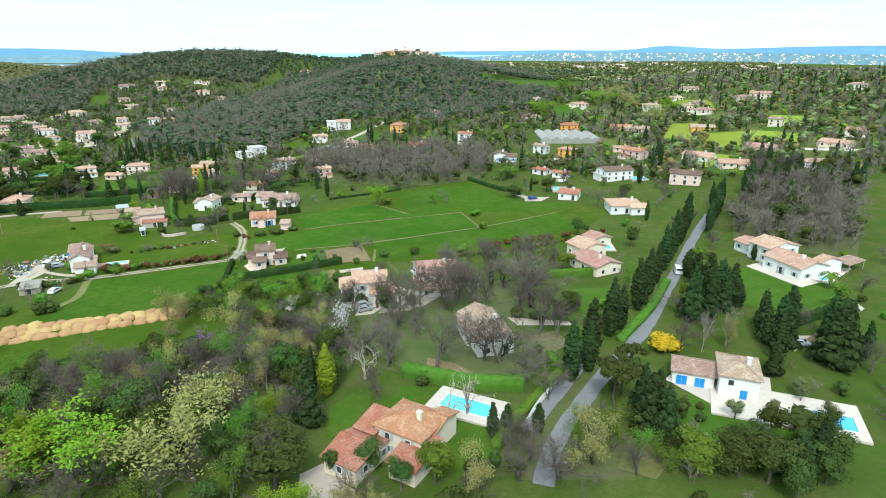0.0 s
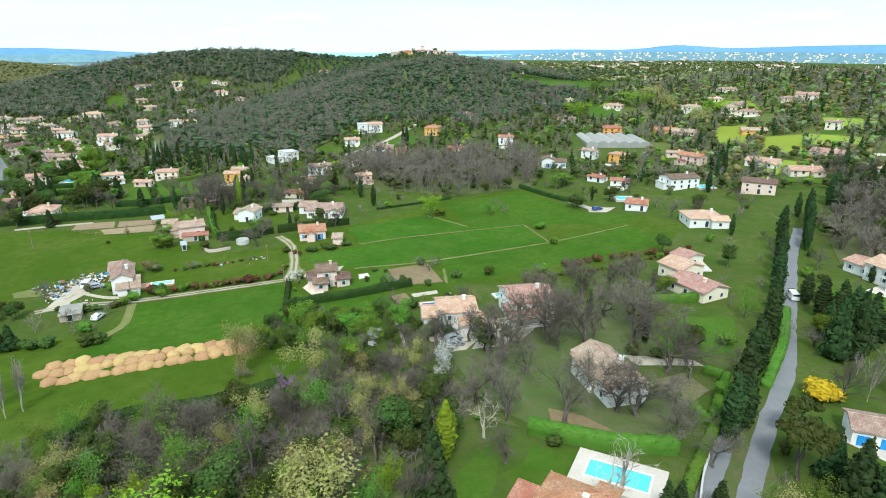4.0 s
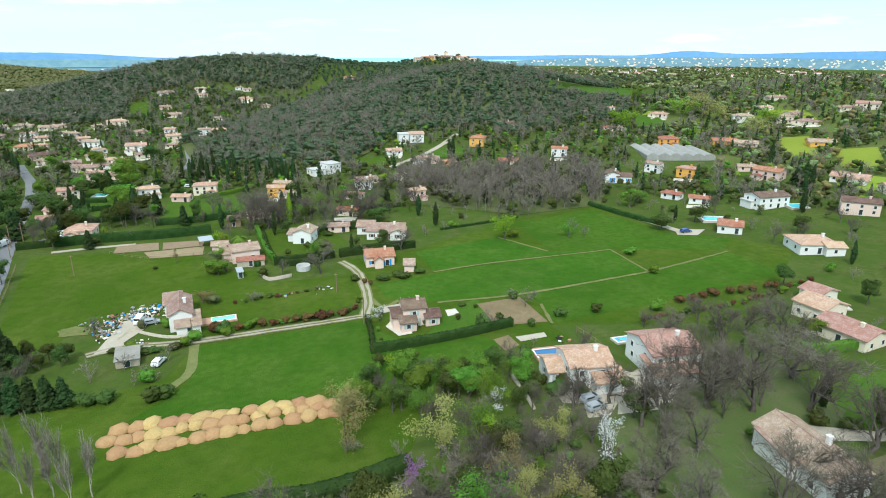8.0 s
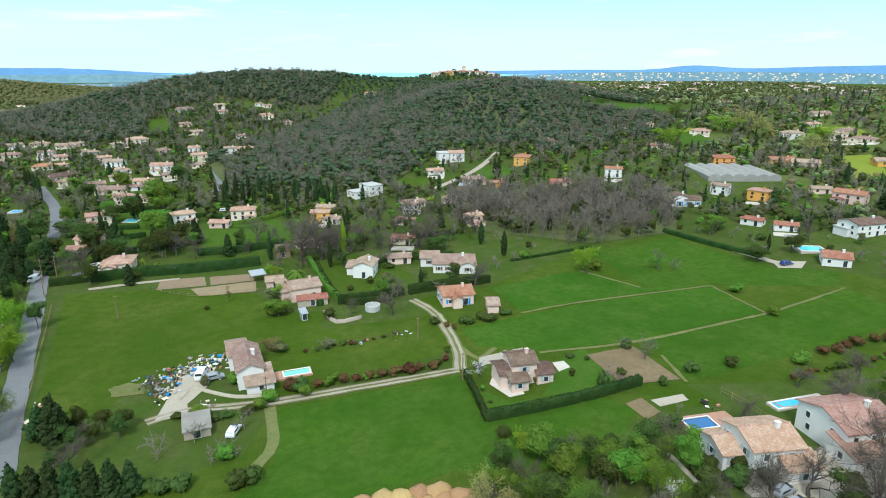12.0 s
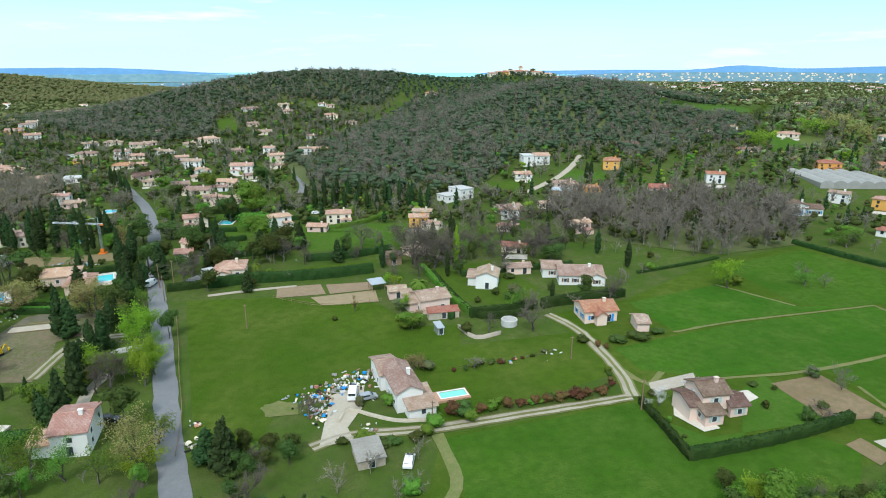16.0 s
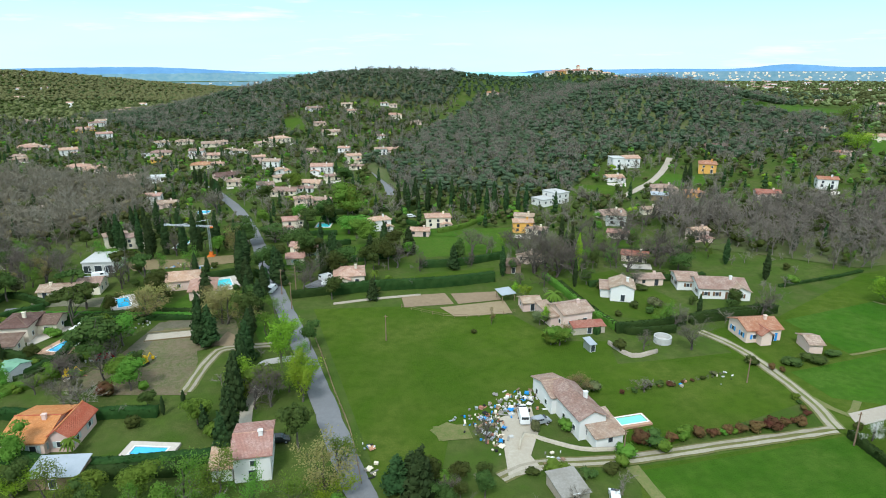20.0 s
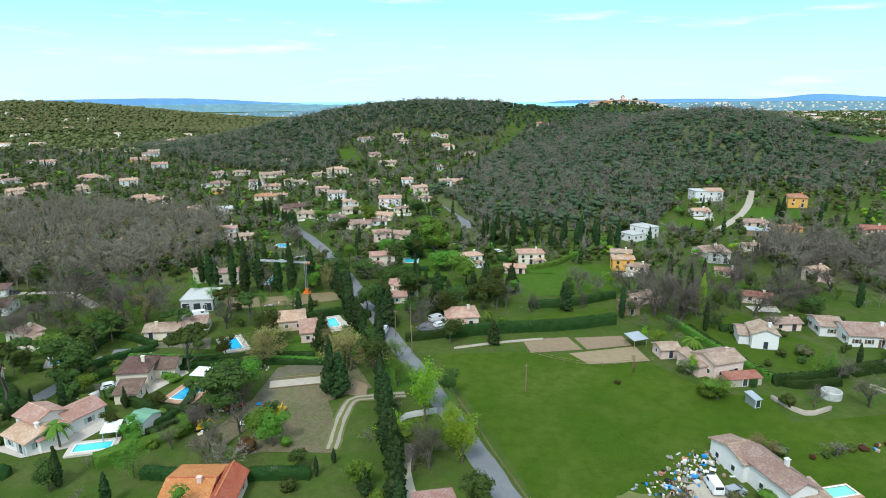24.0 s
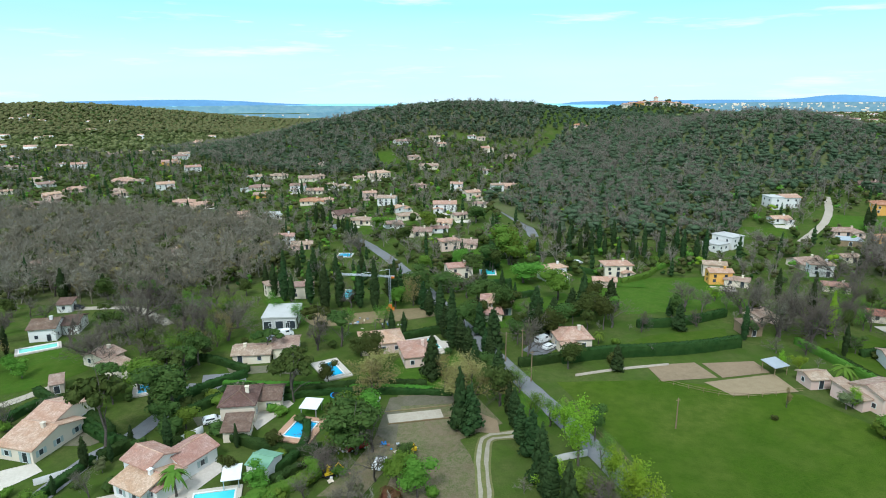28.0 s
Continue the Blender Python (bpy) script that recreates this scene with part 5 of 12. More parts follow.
def fence(points, high, mat, label, gap=2.0):
    line = smooth_line(points, gap)
    ob = empty("fence", line[0][0], line[0][1], z=0)
    tagged(ob, label, "fence")
    o = Vector((line[0][0], line[0][1], 0))
    for (x0, y0), (x1, y1) in zip(line[:-1], line[1:]):
        a, b = Vector((x0, y0, land(x0, y0))) - o, Vector((x1, y1, land(x1, y1))) - o
        bm = bmesh.new()
        tube(bm, a - Vector((0, 0, 0.3)), a + Vector((0, 0, high)), 0.06, 0.06, 5)
        part("post", bm, mat, ob)
        bm = bmesh.new()
        for h in (0.45, 0.9):
            tube(bm, a + Vector((0, 0, high * h)), b + Vector((0, 0, high * h)), 0.04, 0.04, 4)
        part("rail", bm, mat, ob)
    return ob


WALL_WORD = {M_WHITE.name: "white", M_CREAM.name: "cream", M_PINK.name: "pink", M_OCHRE.name: "ochre"}
ROOF_WORD = {M_TILE.name: "weathered tile", M_TILE_RED.name: "red tile", M_TILE_PINK.name: "salmon tile", M_TILE_DARK.name: "brown tile"}


def villa(x, y, yaw, wall, roof, w, d, floors, kind, side=0, shutter=None):
    """A villa of the slopes, with a lower wing on one side where side is not 0."""
    eave = 4.6 if floors == 2 else 2.4
    w, d = min(w, 14.5), min(d, 9.0)
    wings = [(0, 0, w, d, eave, kind, 0.15 * d)]
    if side:
        wings.append((side * w * 0.3, -2.5, w * 0.4, d * 0.8, 2.0, "flat" if kind == "flat" else "gy", 0.06 * w))
    label = "%s %s villa with %s roof among garden trees" % (WALL_WORD[wall.name], "two-storey" if floors == 2 else "single-storey", "flat" if kind == "flat" else ROOF_WORD[roof.name])
    return house("villa", label, x, y, yaw, wall, roof, wings, shutter, far=True, group="villas on the valley slopes")


def track(name, points, label, gauge=1.5, width=0.85):
    """Two pale wheel ruts with a grass strip between."""
    lane(name, M_DRY, points, gauge + width + 0.9, label, 0.1)
    for sgn in (-1, 1):
        lane(name, M_TRACK, points, width, label, 0.16, sgn * gauge / 2)

GROUP_A = "bare oaks by the forecourt"
GROUP_B = "bare oaks round the old house"
GROUP_C = "cypresses along the lane"
GROUP_D = "cypresses along the valley road"
GROUP_E = "cypresses in the villa garden"
GROUP_F = "dark conifers by the road"
GROUP_G = "dark evergreen belt at the field edge"
GROUP_H = "dark evergreen clump at the field edge"
GROUP_I = "garden trees between the villas"
GROUP_J = "olive trees on the lawn"
GROUP_K = "photinia shrubs along the field"
GROUP_L = "photinia shrubs along the track"
GROUP_M = "pollarded plane trees"
GROUP_N = "poplars at the field edge"
GROUP_O = "rank of dark cypresses below the wood"
GROUP_P = "roadside trees in fresh leaf"
GROUP_Q = "tall cypresses round the building site"
GROUP_R = "thicket at the field edge"
GROUP_S = "trees along the cypress lane"
GROUP_T = "trees in the gardens"

# fields and bare ground
patch("meadow", M_MEADOW, [(-106.0, 279.9), (-80.5, 277.9), (-51.6, 266.8), (-50.1, 250.7), (-32.4, 247.2), (-35.2, 235.9), (-6.4, 234.7), (-3.0, 212.1), (-47.7, 203.6), (-53.1, 212.1), (-60.5, 226.0), (-79.4, 216.6), (-83.7, 203.5), (-93.6, 200.4)], "rough green meadow by the road", 0.03)
patch("meadow", M_MEADOW, [(-48.6, 200.6), (-7.0, 200.6), (-6.1, 246.7), (18.9, 250.6), (67.9, 274.2), (105.0, 277.9), (110.4, 229.7), (126.1, 220.2), (135.5, 203.2), (86.9, 164.4), (63.7, 167.6), (34.4, 176.4), (35.2, 167.9), (15.9, 168.2), (-5.3, 160.5), (-34.7, 162.3), (-61.4, 167.4)], "rough green meadow between the fields", 0.03)
patch("meadow", M_MEADOW, [(-72.8, 179.8), (-49.0, 186.4), (-20.3, 177.1), (1.6, 161.5), (-10.3, 139.0), (-29.8, 133.4), (-57.2, 129.7), (-82.1, 149.0), (-83.1, 176.2)], "rough green meadow round the earth heaps", 0.015)
patch("field", M_LUSH, [(0.3, 223.1), (37.6, 226.3), (81.1, 225.0), (79.9, 203.7), (38.0, 199.3), (13.4, 203.0), (0.7, 211.5)], "lush green hay field", 0.06)
patch("field", M_LUSH, [(38.3, 198.4), (79.1, 201.7), (114.7, 209.5), (116.2, 187.7), (64.4, 179.7), (35.2, 177.5), (38.2, 190.3)], "lush green hay field", 0.06)
patch("field", M_LUSH, [(18.4, 248.0), (51.3, 253.3), (60.9, 231.3), (81.3, 226.6), (38.7, 228.4), (19.4, 227.4)], "lush green hay field", 0.06)
patch("field", M_LUSH, [(65.1, 269.0), (101.7, 273.2), (110.0, 231.8), (126.1, 220.2), (114.4, 211.2), (83.5, 225.7), (62.0, 232.1)], "lush green hay field", 0.06)
patch("field", M_LUSH, [(-48.3, 199.5), (-7.1, 199.4), (-9.0, 179.2), (16.1, 177.7), (19.2, 171.7), (4.1, 157.5), (-18.1, 166.0), (-34.3, 165.5), (-58.9, 168.1), (-49.2, 180.6)], "lush green pasture beside the track", 0.06)
patch("field", M_MEADOW, [(-100.5, 279.0), (-80.5, 277.9), (-70.6, 268.2), (-51.6, 266.8), (-44.4, 249.7), (-63.0, 241.2), (-64.1, 226.6), (-85.1, 225.4), (-92.2, 222.3), (-96.0, 246.1)], "green horse meadow in the valley", 0.06)
patch("lawn", M_LAWN, [(17.3, 96.3), (29.0, 99.9), (40.6, 88.1), (37.4, 79.3), (25.5, 73.8), (21.1, 88.1)], "mown garden lawn by the pool", 0.06)
patch("lawn", M_LAWN, [(132.1, 136.2), (138.8, 119.5), (129.6, 103.4), (119.3, 103.5), (112.2, 120.7), (129.2, 137.3)], "mown villa lawn in the valley", 0.06)
patch("lawn", M_LAWN, [(76.0, 81.9), (90.9, 70.6), (94.9, 66.8), (83.0, 57.4), (74.8, 66.9), (67.1, 75.7)], "mown lawn below the white villa", 0.06)
patch("lawn", M_LAWN, [(60.8, 123.4), (81.8, 135.5), (93.0, 131.7), (79.6, 117.0), (69.1, 117.2)], "mown garden lawn in the valley", 0.06)
patch("lawn", M_LAWN, [(-7.2, 193.1), (-1.9, 183.7), (23.3, 180.9), (23.7, 200.6), (15.9, 196.9), (1.5, 179.5), (-8.2, 180.8)], "mown lawn round the pink farmhouse", 0.09)
patch("lawn", M_LAWN, [(-168.0, 284.1), (-152.3, 281.9), (-152.3, 291.0), (-129.9, 289.6), (-132.8, 279.3), (-151.1, 278.9), (-168.6, 266.5)], "mown lawn between villas", 0.06)
patch("lawn", M_LAWN, [(-245.7, 312.3), (-233.8, 319.9), (-219.1, 315.6), (-228.6, 293.4), (-235.0, 291.6)], "mown sloping lawn in the valley", 0.06)
patch("lawn", M_LAWN, [(-71.4, 362.6), (-24.3, 355.2), (-23.5, 323.8), (-69.7, 322.2)], "small green paddock behind the hedge", 0.06)
patch("lawn", M_LAWN, [(-33.5, 289.7), (-8.1, 296.1), (-1.6, 266.7), (-15.2, 254.8), (-29.9, 264.8)], "mown garden lawn in the valley", 0.06)
patch("bare_plot", M_SOIL, [(22.6, 196.8), (35.1, 197.0), (34.6, 178.7), (21.9, 180.9)], "ploughed brown vegetable plot", 0.12)
patch("bare_plot", M_SOIL, [(18.3, 174.1), (22.5, 175.0), (22.7, 169.0), (18.6, 167.5)], "patch of bare brown earth", 0.1)
patch("gravel_patch", M_GRAVEL, [(23.6, 173.5), (30.9, 173.3), (30.5, 170.8), (23.8, 170.6)], "pale gravel court in the valley", 0.1)
patch("sand_paddock", M_SAND, [(-80.5, 285.9), (-67.2, 286.0), (-66.1, 277.2), (-80.6, 277.1)], "sandy horse paddock in the valley", 0.1)
patch("sand_paddock", M_SAND, [(-70.7, 275.4), (-51.1, 277.2), (-51.3, 268.0), (-67.7, 268.5)], "sandy horse paddock in the valley", 0.1)
patch("sand_paddock", M_SAND, [(-65.6, 285.3), (-51.6, 284.7), (-51.6, 278.1), (-64.9, 277.0)], "sandy horse paddock in the valley", 0.1)
patch("bare_plot", M_DRY, [(-82.4, 219.0), (-75.6, 218.9), (-75.4, 214.1), (-82.0, 214.2)], "dry yellow patch of grass", 0.1)
patch("bare_plot", M_PLOT, [(-150.3, 259.7), (-144.1, 277.9), (-126.7, 275.7), (-123.2, 262.8), (-134.9, 256.8), (-143.8, 256.9), (-152.7, 242.4), (-160.4, 243.4), (-154.7, 250.8)], "churned half-bare building site", 0.1)
patch("bare_plot", M_SAND, [(-127.6, 268.1), (-124.1, 264.1), (-124.7, 258.7), (-129.7, 260.3)], "heap of ochre soil", 0.14)
patch("gravel_patch", M_DIRT, [(-149.7, 261.7), (-146.0, 276.8), (-131.7, 277.7), (-131.9, 272.4), (-143.8, 272.6), (-146.0, 257.1)], "grey gravel site road", 0.14)
patch("gravel_patch", M_GRAVEL, [(-68.6, 219.9), (-60.9, 222.8), (-62.4, 213.9), (-66.1, 207.3), (-65.3, 202.9), (-71.9, 201.9)], "pale gravel yard in the valley", 0.12)
patch("gravel_patch", M_GRAVEL, [(24.5, 143.7), (37.8, 145.8), (41.9, 142.7), (35.4, 135.4), (22.0, 137.2)], "pale gravel forecourt in the valley", 0.1)
patch("gravel_patch", M_GRAVEL, [(114.2, 236.5), (124.0, 231.9), (117.2, 227.3), (111.2, 230.6)], "pale gravel car park", 0.12)
patch("gravel_patch", M_PAVING, [(73.2, 86.8), (85.2, 90.7), (92.8, 80.4), (86.8, 73.7), (75.8, 76.3)], "cream paved terrace in the valley", 0.12)
patch("gravel_patch", M_GRAVEL, [(-1.0, 205.6), (10.6, 206.4), (8.7, 202.3), (-2.7, 201.3)], "pale gravel drive in the valley", 0.12)
patch("gravel_patch", M_ASPHALT, [(-189.6, 287.3), (-190.8, 295.1), (-181.4, 295.3), (-179.0, 288.6), (-183.7, 286.4)], "grey tarmac turning place", 0.12)
patch("gravel_patch", M_ASPHALT, [(-109.2, 299.2), (-101.4, 308.9), (-99.6, 299.1), (-106.4, 293.6)], "tarmac parking yard in the valley", 0.12)
patch("terrace", M_PAVING, [(-3.4, 192.6), (-1.6, 185.6), (1.8, 185.6), (2.2, 195.0), (-1.0, 196.4)], "pale stone terrace by the farmhouse", 0.13)
patch("terrace", M_PAVING, [(13.4, 196.3), (16.2, 196.1), (16.1, 192.7), (12.8, 191.7)], "pale stone terrace by the farmhouse", 0.13)
patch("terrace", M_PAVING, [(-197.6, 248.3), (-183.6, 251.4), (-180.0, 257.0), (-177.3, 253.9), (-182.3, 246.1), (-189.8, 243.8)], "white paved villa terrace", 0.1)
patch("terrace", M_PAVING, [(-173.7, 266.8), (-167.3, 277.1), (-169.5, 280.1), (-176.3, 272.2)], "pale paved villa terrace", 0.1)
patch("terrace", M_PAVING, [(-218.3, 259.1), (-213.4, 261.0), (-210.5, 257.9), (-215.0, 252.7)], "pink paved villa terrace", 0.1)
patch("terrace", M_DIRT, [(-213.8, 272.1), (-209.6, 273.7), (-200.7, 269.1), (-205.3, 265.6), (-210.8, 266.4)], "pale gravel court by the villa", 0.1)
patch("terrace", M_DIRT, [(-188.2, 274.0), (-182.5, 274.3), (-181.2, 270.6), (-186.2, 270.2)], "pale gravel court by the villa", 0.1)
patch("terrace", M_PAVING, [(-144.4, 308.1), (-137.1, 311.3), (-127.1, 307.8), (-129.8, 300.2), (-138.3, 297.7)], "white pool terrace of the pink villa", 0.08)
patch("terrace", M_DIRT, [(-186.3, 299.4), (-176.4, 298.6), (-166.7, 299.9), (-165.3, 291.3), (-175.8, 294.4), (-183.9, 294.0)], "pale gravel court by the bungalow", 0.08)
patch("terrace", M_GRAVEL, [(93.3, 145.6), (102.2, 147.5), (105.1, 154.6), (98.8, 154.1)], "pale paved terrace by the pool villa", 0.1)
patch("terrace", M_PAVING, [(137.2, 134.2), (138.2, 115.5), (154.8, 118.0), (163.4, 121.6), (154.0, 127.7), (146.1, 135.8)], "pale terrace of the long villa", 0.1)
patch("terrace", M_SOIL, [(32.4, 110.1), (37.0, 106.0), (39.5, 100.5), (38.9, 96.4), (30.3, 103.8)], "brown earth under the oaks", 0.14)
patch("terrace", M_PLOT, [(56.5, 112.3), (63.7, 112.8), (63.6, 105.7), (55.0, 102.1)], "round brown garden bed", 0.14)
patch("terrace", M_GRAVEL, [(56.3, 123.3), (68.8, 116.7), (69.5, 110.8), (68.7, 114.1), (56.7, 118.3)], "pale garden path in the valley", 0.14)
patch("terrace", M_GRAVEL, [(3.5, 81.4), (7.1, 82.8), (11.9, 77.2), (10.2, 73.1), (2.7, 75.7)], "grey gravel drive below the country house", 0.1)
patch("terrace", M_GRAVEL, [(116.4, 92.2), (142.9, 104.2), (140.9, 99.5), (106.3, 87.5), (109.5, 94.5)], "pale gravel villa drive", 0.1)
patch("bare_plot", M_SOIL, [(-172.1, 335.5), (-164.4, 338.6), (-155.4, 335.1), (-141.0, 337.3), (-129.1, 337.2), (-129.2, 329.1), (-141.8, 325.8), (-155.3, 325.3), (-165.3, 324.4)], "churned pale earth round the shell house", 0.1)
patch("field", M_SUNNY, [(289.8, 369.9), (304.4, 359.7), (260.0, 310.7), (238.7, 312.4)], "yellow-green meadow on the slope, coloured brighter as sunlit", 0.2)
patch("field", M_SUNNY, [(279.6, 319.5), (296.8, 307.3), (259.9, 272.3), (244.4, 283.0)], "yellow-green meadow on the slope, coloured brighter as sunlit", 0.2)
patch("field", M_SUNNY, [(350.8, 451.8), (365.8, 422.6), (347.3, 394.5), (332.1, 423.7)], "yellow-green meadow on the slope, coloured brighter as sunlit", 0.2)
patch("field", M_SUNNY, [(300.3, 308.8), (306.4, 277.9), (285.6, 258.5), (277.1, 283.6)], "yellow-green meadow on the slope, coloured brighter as sunlit", 0.2)
patch("field", M_SUNNY, [(342.9, 336.8), (347.7, 312.7), (325.4, 287.9), (319.8, 311.3)], "yellow-green meadow on the slope, coloured brighter as sunlit", 0.2)
patch("field", M_LAWN, [(251.4, 484.8), (282.9, 487.8), (266.3, 445.4), (235.0, 438.9)], "bright green meadow on the slope", 0.2)
patch("field", M_SUNNY, [(238.3, 279.3), (237.3, 265.4), (242.4, 251.6), (213.2, 241.6), (213.1, 257.3)], "yellow-green meadow on the slope, coloured brighter as sunlit", 0.2)
patch("field", M_LAWN, [(223.6, 572.4), (371.8, 780.2), (317.8, 613.3), (236.8, 554.9)], "green meadow on the ridge", 0.4)
patch("field", M_LAWN, [(209.6, 562.3), (403.6, 724.3), (337.1, 576.0), (285.0, 554.0), (225.1, 549.7)], "green meadow on the ridge", 0.4)
patch("field", M_LAWN, [(21.0, 413.7), (46.7, 408.2), (38.2, 393.3), (17.9, 398.1)], "green lawn below the wood", 0.2)
patch("field", M_LAWN, [(77.3, 411.8), (91.2, 402.6), (82.5, 393.4), (67.4, 399.6)], "green lawn on the slope", 0.2)
patch("field", M_LAWN, [(-138.3, 701.7), (-120.5, 698.7), (-117.1, 646.7), (-133.2, 646.5)], "green clearing on the hill", 0.3)
patch("field", M_LAWN, [(-152.2, 471.9), (-134.5, 463.2), (-134.3, 444.9), (-150.6, 449.4)], "green lawn among the villas", 0.2)
patch("field", M_LAWN, [(-111.9, 391.0), (-91.7, 391.9), (-90.7, 348.9), (-105.9, 347.7)], "green lawn among the villas", 0.2)

patch("lawn", M_LAWN, [(25.6, 72.3), (30.5, 81.7), (38.2, 88.6), (40.3, 86.4), (36.5, 79.6), (31.0, 74.5)], "bright mown lawn beside the pool", 0.075)
patch("lawn", M_LAWN, [(8.4, 89.4), (10.9, 98.6), (18.0, 103.5), (19.1, 101.1), (15.8, 94.2), (10.8, 88.6)], "mown lawn above the country house", 0.075)
patch("lawn", M_LAWN, [(21.4, 97.1), (25.0, 101.4), (27.7, 99.4), (25.5, 94.3)], "mown lawn above the country house", 0.075)
patch("lawn", M_DRY, [(50.0, 66.8), (59.8, 76.5), (59.1, 72.0), (58.3, 65.3), (54.1, 62.7)], "olive-green rough lawn by the lane", 0.075)
patch("lawn", M_LAWN, [(66.4, 74.3), (74.6, 78.9), (83.0, 74.9), (84.4, 69.3), (89.2, 62.3), (84.2, 58.4), (81.7, 64.7), (67.8, 67.7)], "wide mown lawn below the white villa", 0.075)
patch("lawn", M_LAWN, [(127.2, 133.1), (147.1, 132.8), (150.3, 111.2), (126.8, 101.0), (118.0, 102.3), (117.3, 113.1)], "mown lawn beside the long villa", 0.075)
patch("terrace", M_SOIL, [(110.7, 90.0), (120.0, 93.9), (124.1, 92.5), (116.3, 86.9)], "round earth bed in the drive", 0.13)
patch("gravel_patch", M_GRAVEL, [(20.3, 146.2), (26.2, 147.8), (38.7, 149.2), (46.4, 151.7), (45.9, 146.9), (44.4, 140.9), (39.0, 136.6), (20.2, 143.1)], "pale gravel forecourt between the white houses", 0.13)
patch("lawn", M_DRY, [(-83.2, 217.9), (-79.4, 220.1), (-76.6, 218.3), (-77.2, 214.7), (-81.2, 214.0)], "dry grass patch in the meadow", 0.075)
patch("bare_plot", M_PLOT, [(-149.9, 240.1), (-146.2, 250.6), (-142.6, 266.3), (-135.9, 270.3), (-132.0, 252.4), (-131.5, 237.2)], "half-bare weedy building plot", 0.07)
patch("lawn", M_LAWN, [(-123.4, 277.6), (-114.4, 278.1), (-112.1, 261.5), (-118.7, 259.3)], "mown lawn beside the villa drive", 0.075)
patch("lawn", M_LAWN, [(-148.9, 279.0), (-143.1, 298.4), (-121.7, 297.5), (-125.5, 282.1)], "mown lawn round the pool", 0.075)
patch("lawn", M_LAWN, [(-238.5, 305.7), (-233.2, 310.4), (-230.3, 320.1), (-220.2, 302.8), (-226.2, 295.2)], "sloping lawn by the long pool", 0.075)
patch("lawn", M_LAWN, [(-164.9, 252.5), (-161.4, 260.2), (-155.3, 274.1), (-150.2, 276.2), (-151.3, 268.3), (-156.4, 253.3)], "mown lawn by the pool terrace", 0.075)
patch("lawn", M_LAWN, [(-82.9, 298.6), (-70.1, 304.8), (-45.8, 306.9), (-52.0, 294.5), (-75.4, 292.8)], "wide garden lawn behind the hedge", 0.075)
patch("lawn", M_LAWN, [(-104.2, 336.8), (-81.7, 346.2), (-79.7, 327.4), (-100.6, 319.5)], "mown lawn among villas", 0.075)
patch("lawn", M_LAWN, [(16.9, 404.6), (28.6, 414.9), (43.0, 406.4), (35.5, 389.9)], "small meadow below the wood", 0.075)
patch("lawn", M_LAWN, [(61.8, 402.7), (78.2, 420.9), (97.9, 406.9), (93.7, 388.6)], "sloping meadow above the ochre house", 0.075)
patch("field", M_SUNNY, [(247.2, 470.3), (282.8, 498.5), (301.3, 468.6), (272.0, 439.3)], "meadow on the far slope coloured brighter as sunlit", 0.09)
patch("field", M_SUNNY, [(312.9, 401.5), (331.9, 388.7), (331.0, 361.4), (311.6, 348.3)], "meadow on the far slope coloured brighter as sunlit", 0.09)
patch("field", M_LAWN, [(203.3, 556.3), (239.9, 589.3), (408.0, 752.3), (310.1, 586.1), (239.0, 557.1)], "green meadow on the ridge", 0.09)

patch("pasture", M_SLOPE_SUNLIT, [(200.0, 262.0), (330.0, 190.0), (620.0, 260.0), (680.0, 600.0), (430.0, 600.0), (330.0, 540.0), (260.0, 470.0), (215.0, 400.0)], "rough pasture painted sunlit-bright on the far slope", 0.1, 14.0)
patch("woodland_floor", M_WOODFLOOR, [(34.6, 69.2), (40.8, 78.2), (53.7, 91.3), (64.1, 99.0), (67.8, 97.7), (56.4, 82.7), (56.5, 72.9), (51.1, 63.7)], "brown leaf litter beside the lane", 0.03)
patch("woodland_floor", M_WOODFLOOR, [(30.6, 108.3), (43.4, 122.9), (57.1, 128.2), (55.4, 115.6), (41.8, 103.1), (35.7, 99.7)], "bare brown earth under the garden oaks", 0.03)

# roads and tracks
lane("road", M_ASPHALT, [(-94.1, 187.3), (-97.3, 200.7), (-99.5, 210.8), (-102.1, 223.7), (-104.9, 238.1), (-109.0, 258.4), (-114.3, 282.3), (-121.4, 316.4), (-127.9, 351.3), (-135.0, 384.3), (-144.5, 418.5), (-154.2, 444.1), (-166.7, 477.2)], 4.9, "worn grey asphalt valley road", 0.1)
lane("lane", M_ASPHALT, [(37.4, 67.0), (44.4, 76.0), (56.3, 86.3), (66.0, 94.1), (82.5, 106.4), (97.1, 120.1), (115.6, 137.5), (140.7, 161.3), (164.5, 182.0)], 3.1, "narrow asphalt lane between cypresses", 0.1)
lane("drive", M_ASPHALT, [(41.0, 80.1), (50.6, 88.3), (59.5, 95.9), (66.0, 102.0)], 3.2, "narrow grey drive in the valley", 0.1)
track("farm_track", [(-73.4, 202.1), (-65.6, 204.6), (-49.8, 203.0), (-34.4, 202.8), (-18.9, 202.2), (-7.4, 201.7)], "pale rutted gravel farm track")
track("farm_track", [(-7.0, 201.6), (-4.2, 212.9), (-3.2, 227.8), (-3.9, 238.0), (-7.0, 247.0)], "pale rutted gravel farm track")
lane("dirt_lane", M_GRAVEL, [(104.8, 285.4), (108.9, 265.5), (112.3, 248.0), (114.6, 234.3)], 3.2, "pale dirt lane in the valley", 0.14)
lane("hill_road", M_GRAVEL, [(40.5, 388.8), (54.6, 399.0), (68.1, 409.7), (84.0, 426.8), (100.0, 449.0)], 3.6, "pale lane climbing the slope", 0.2)
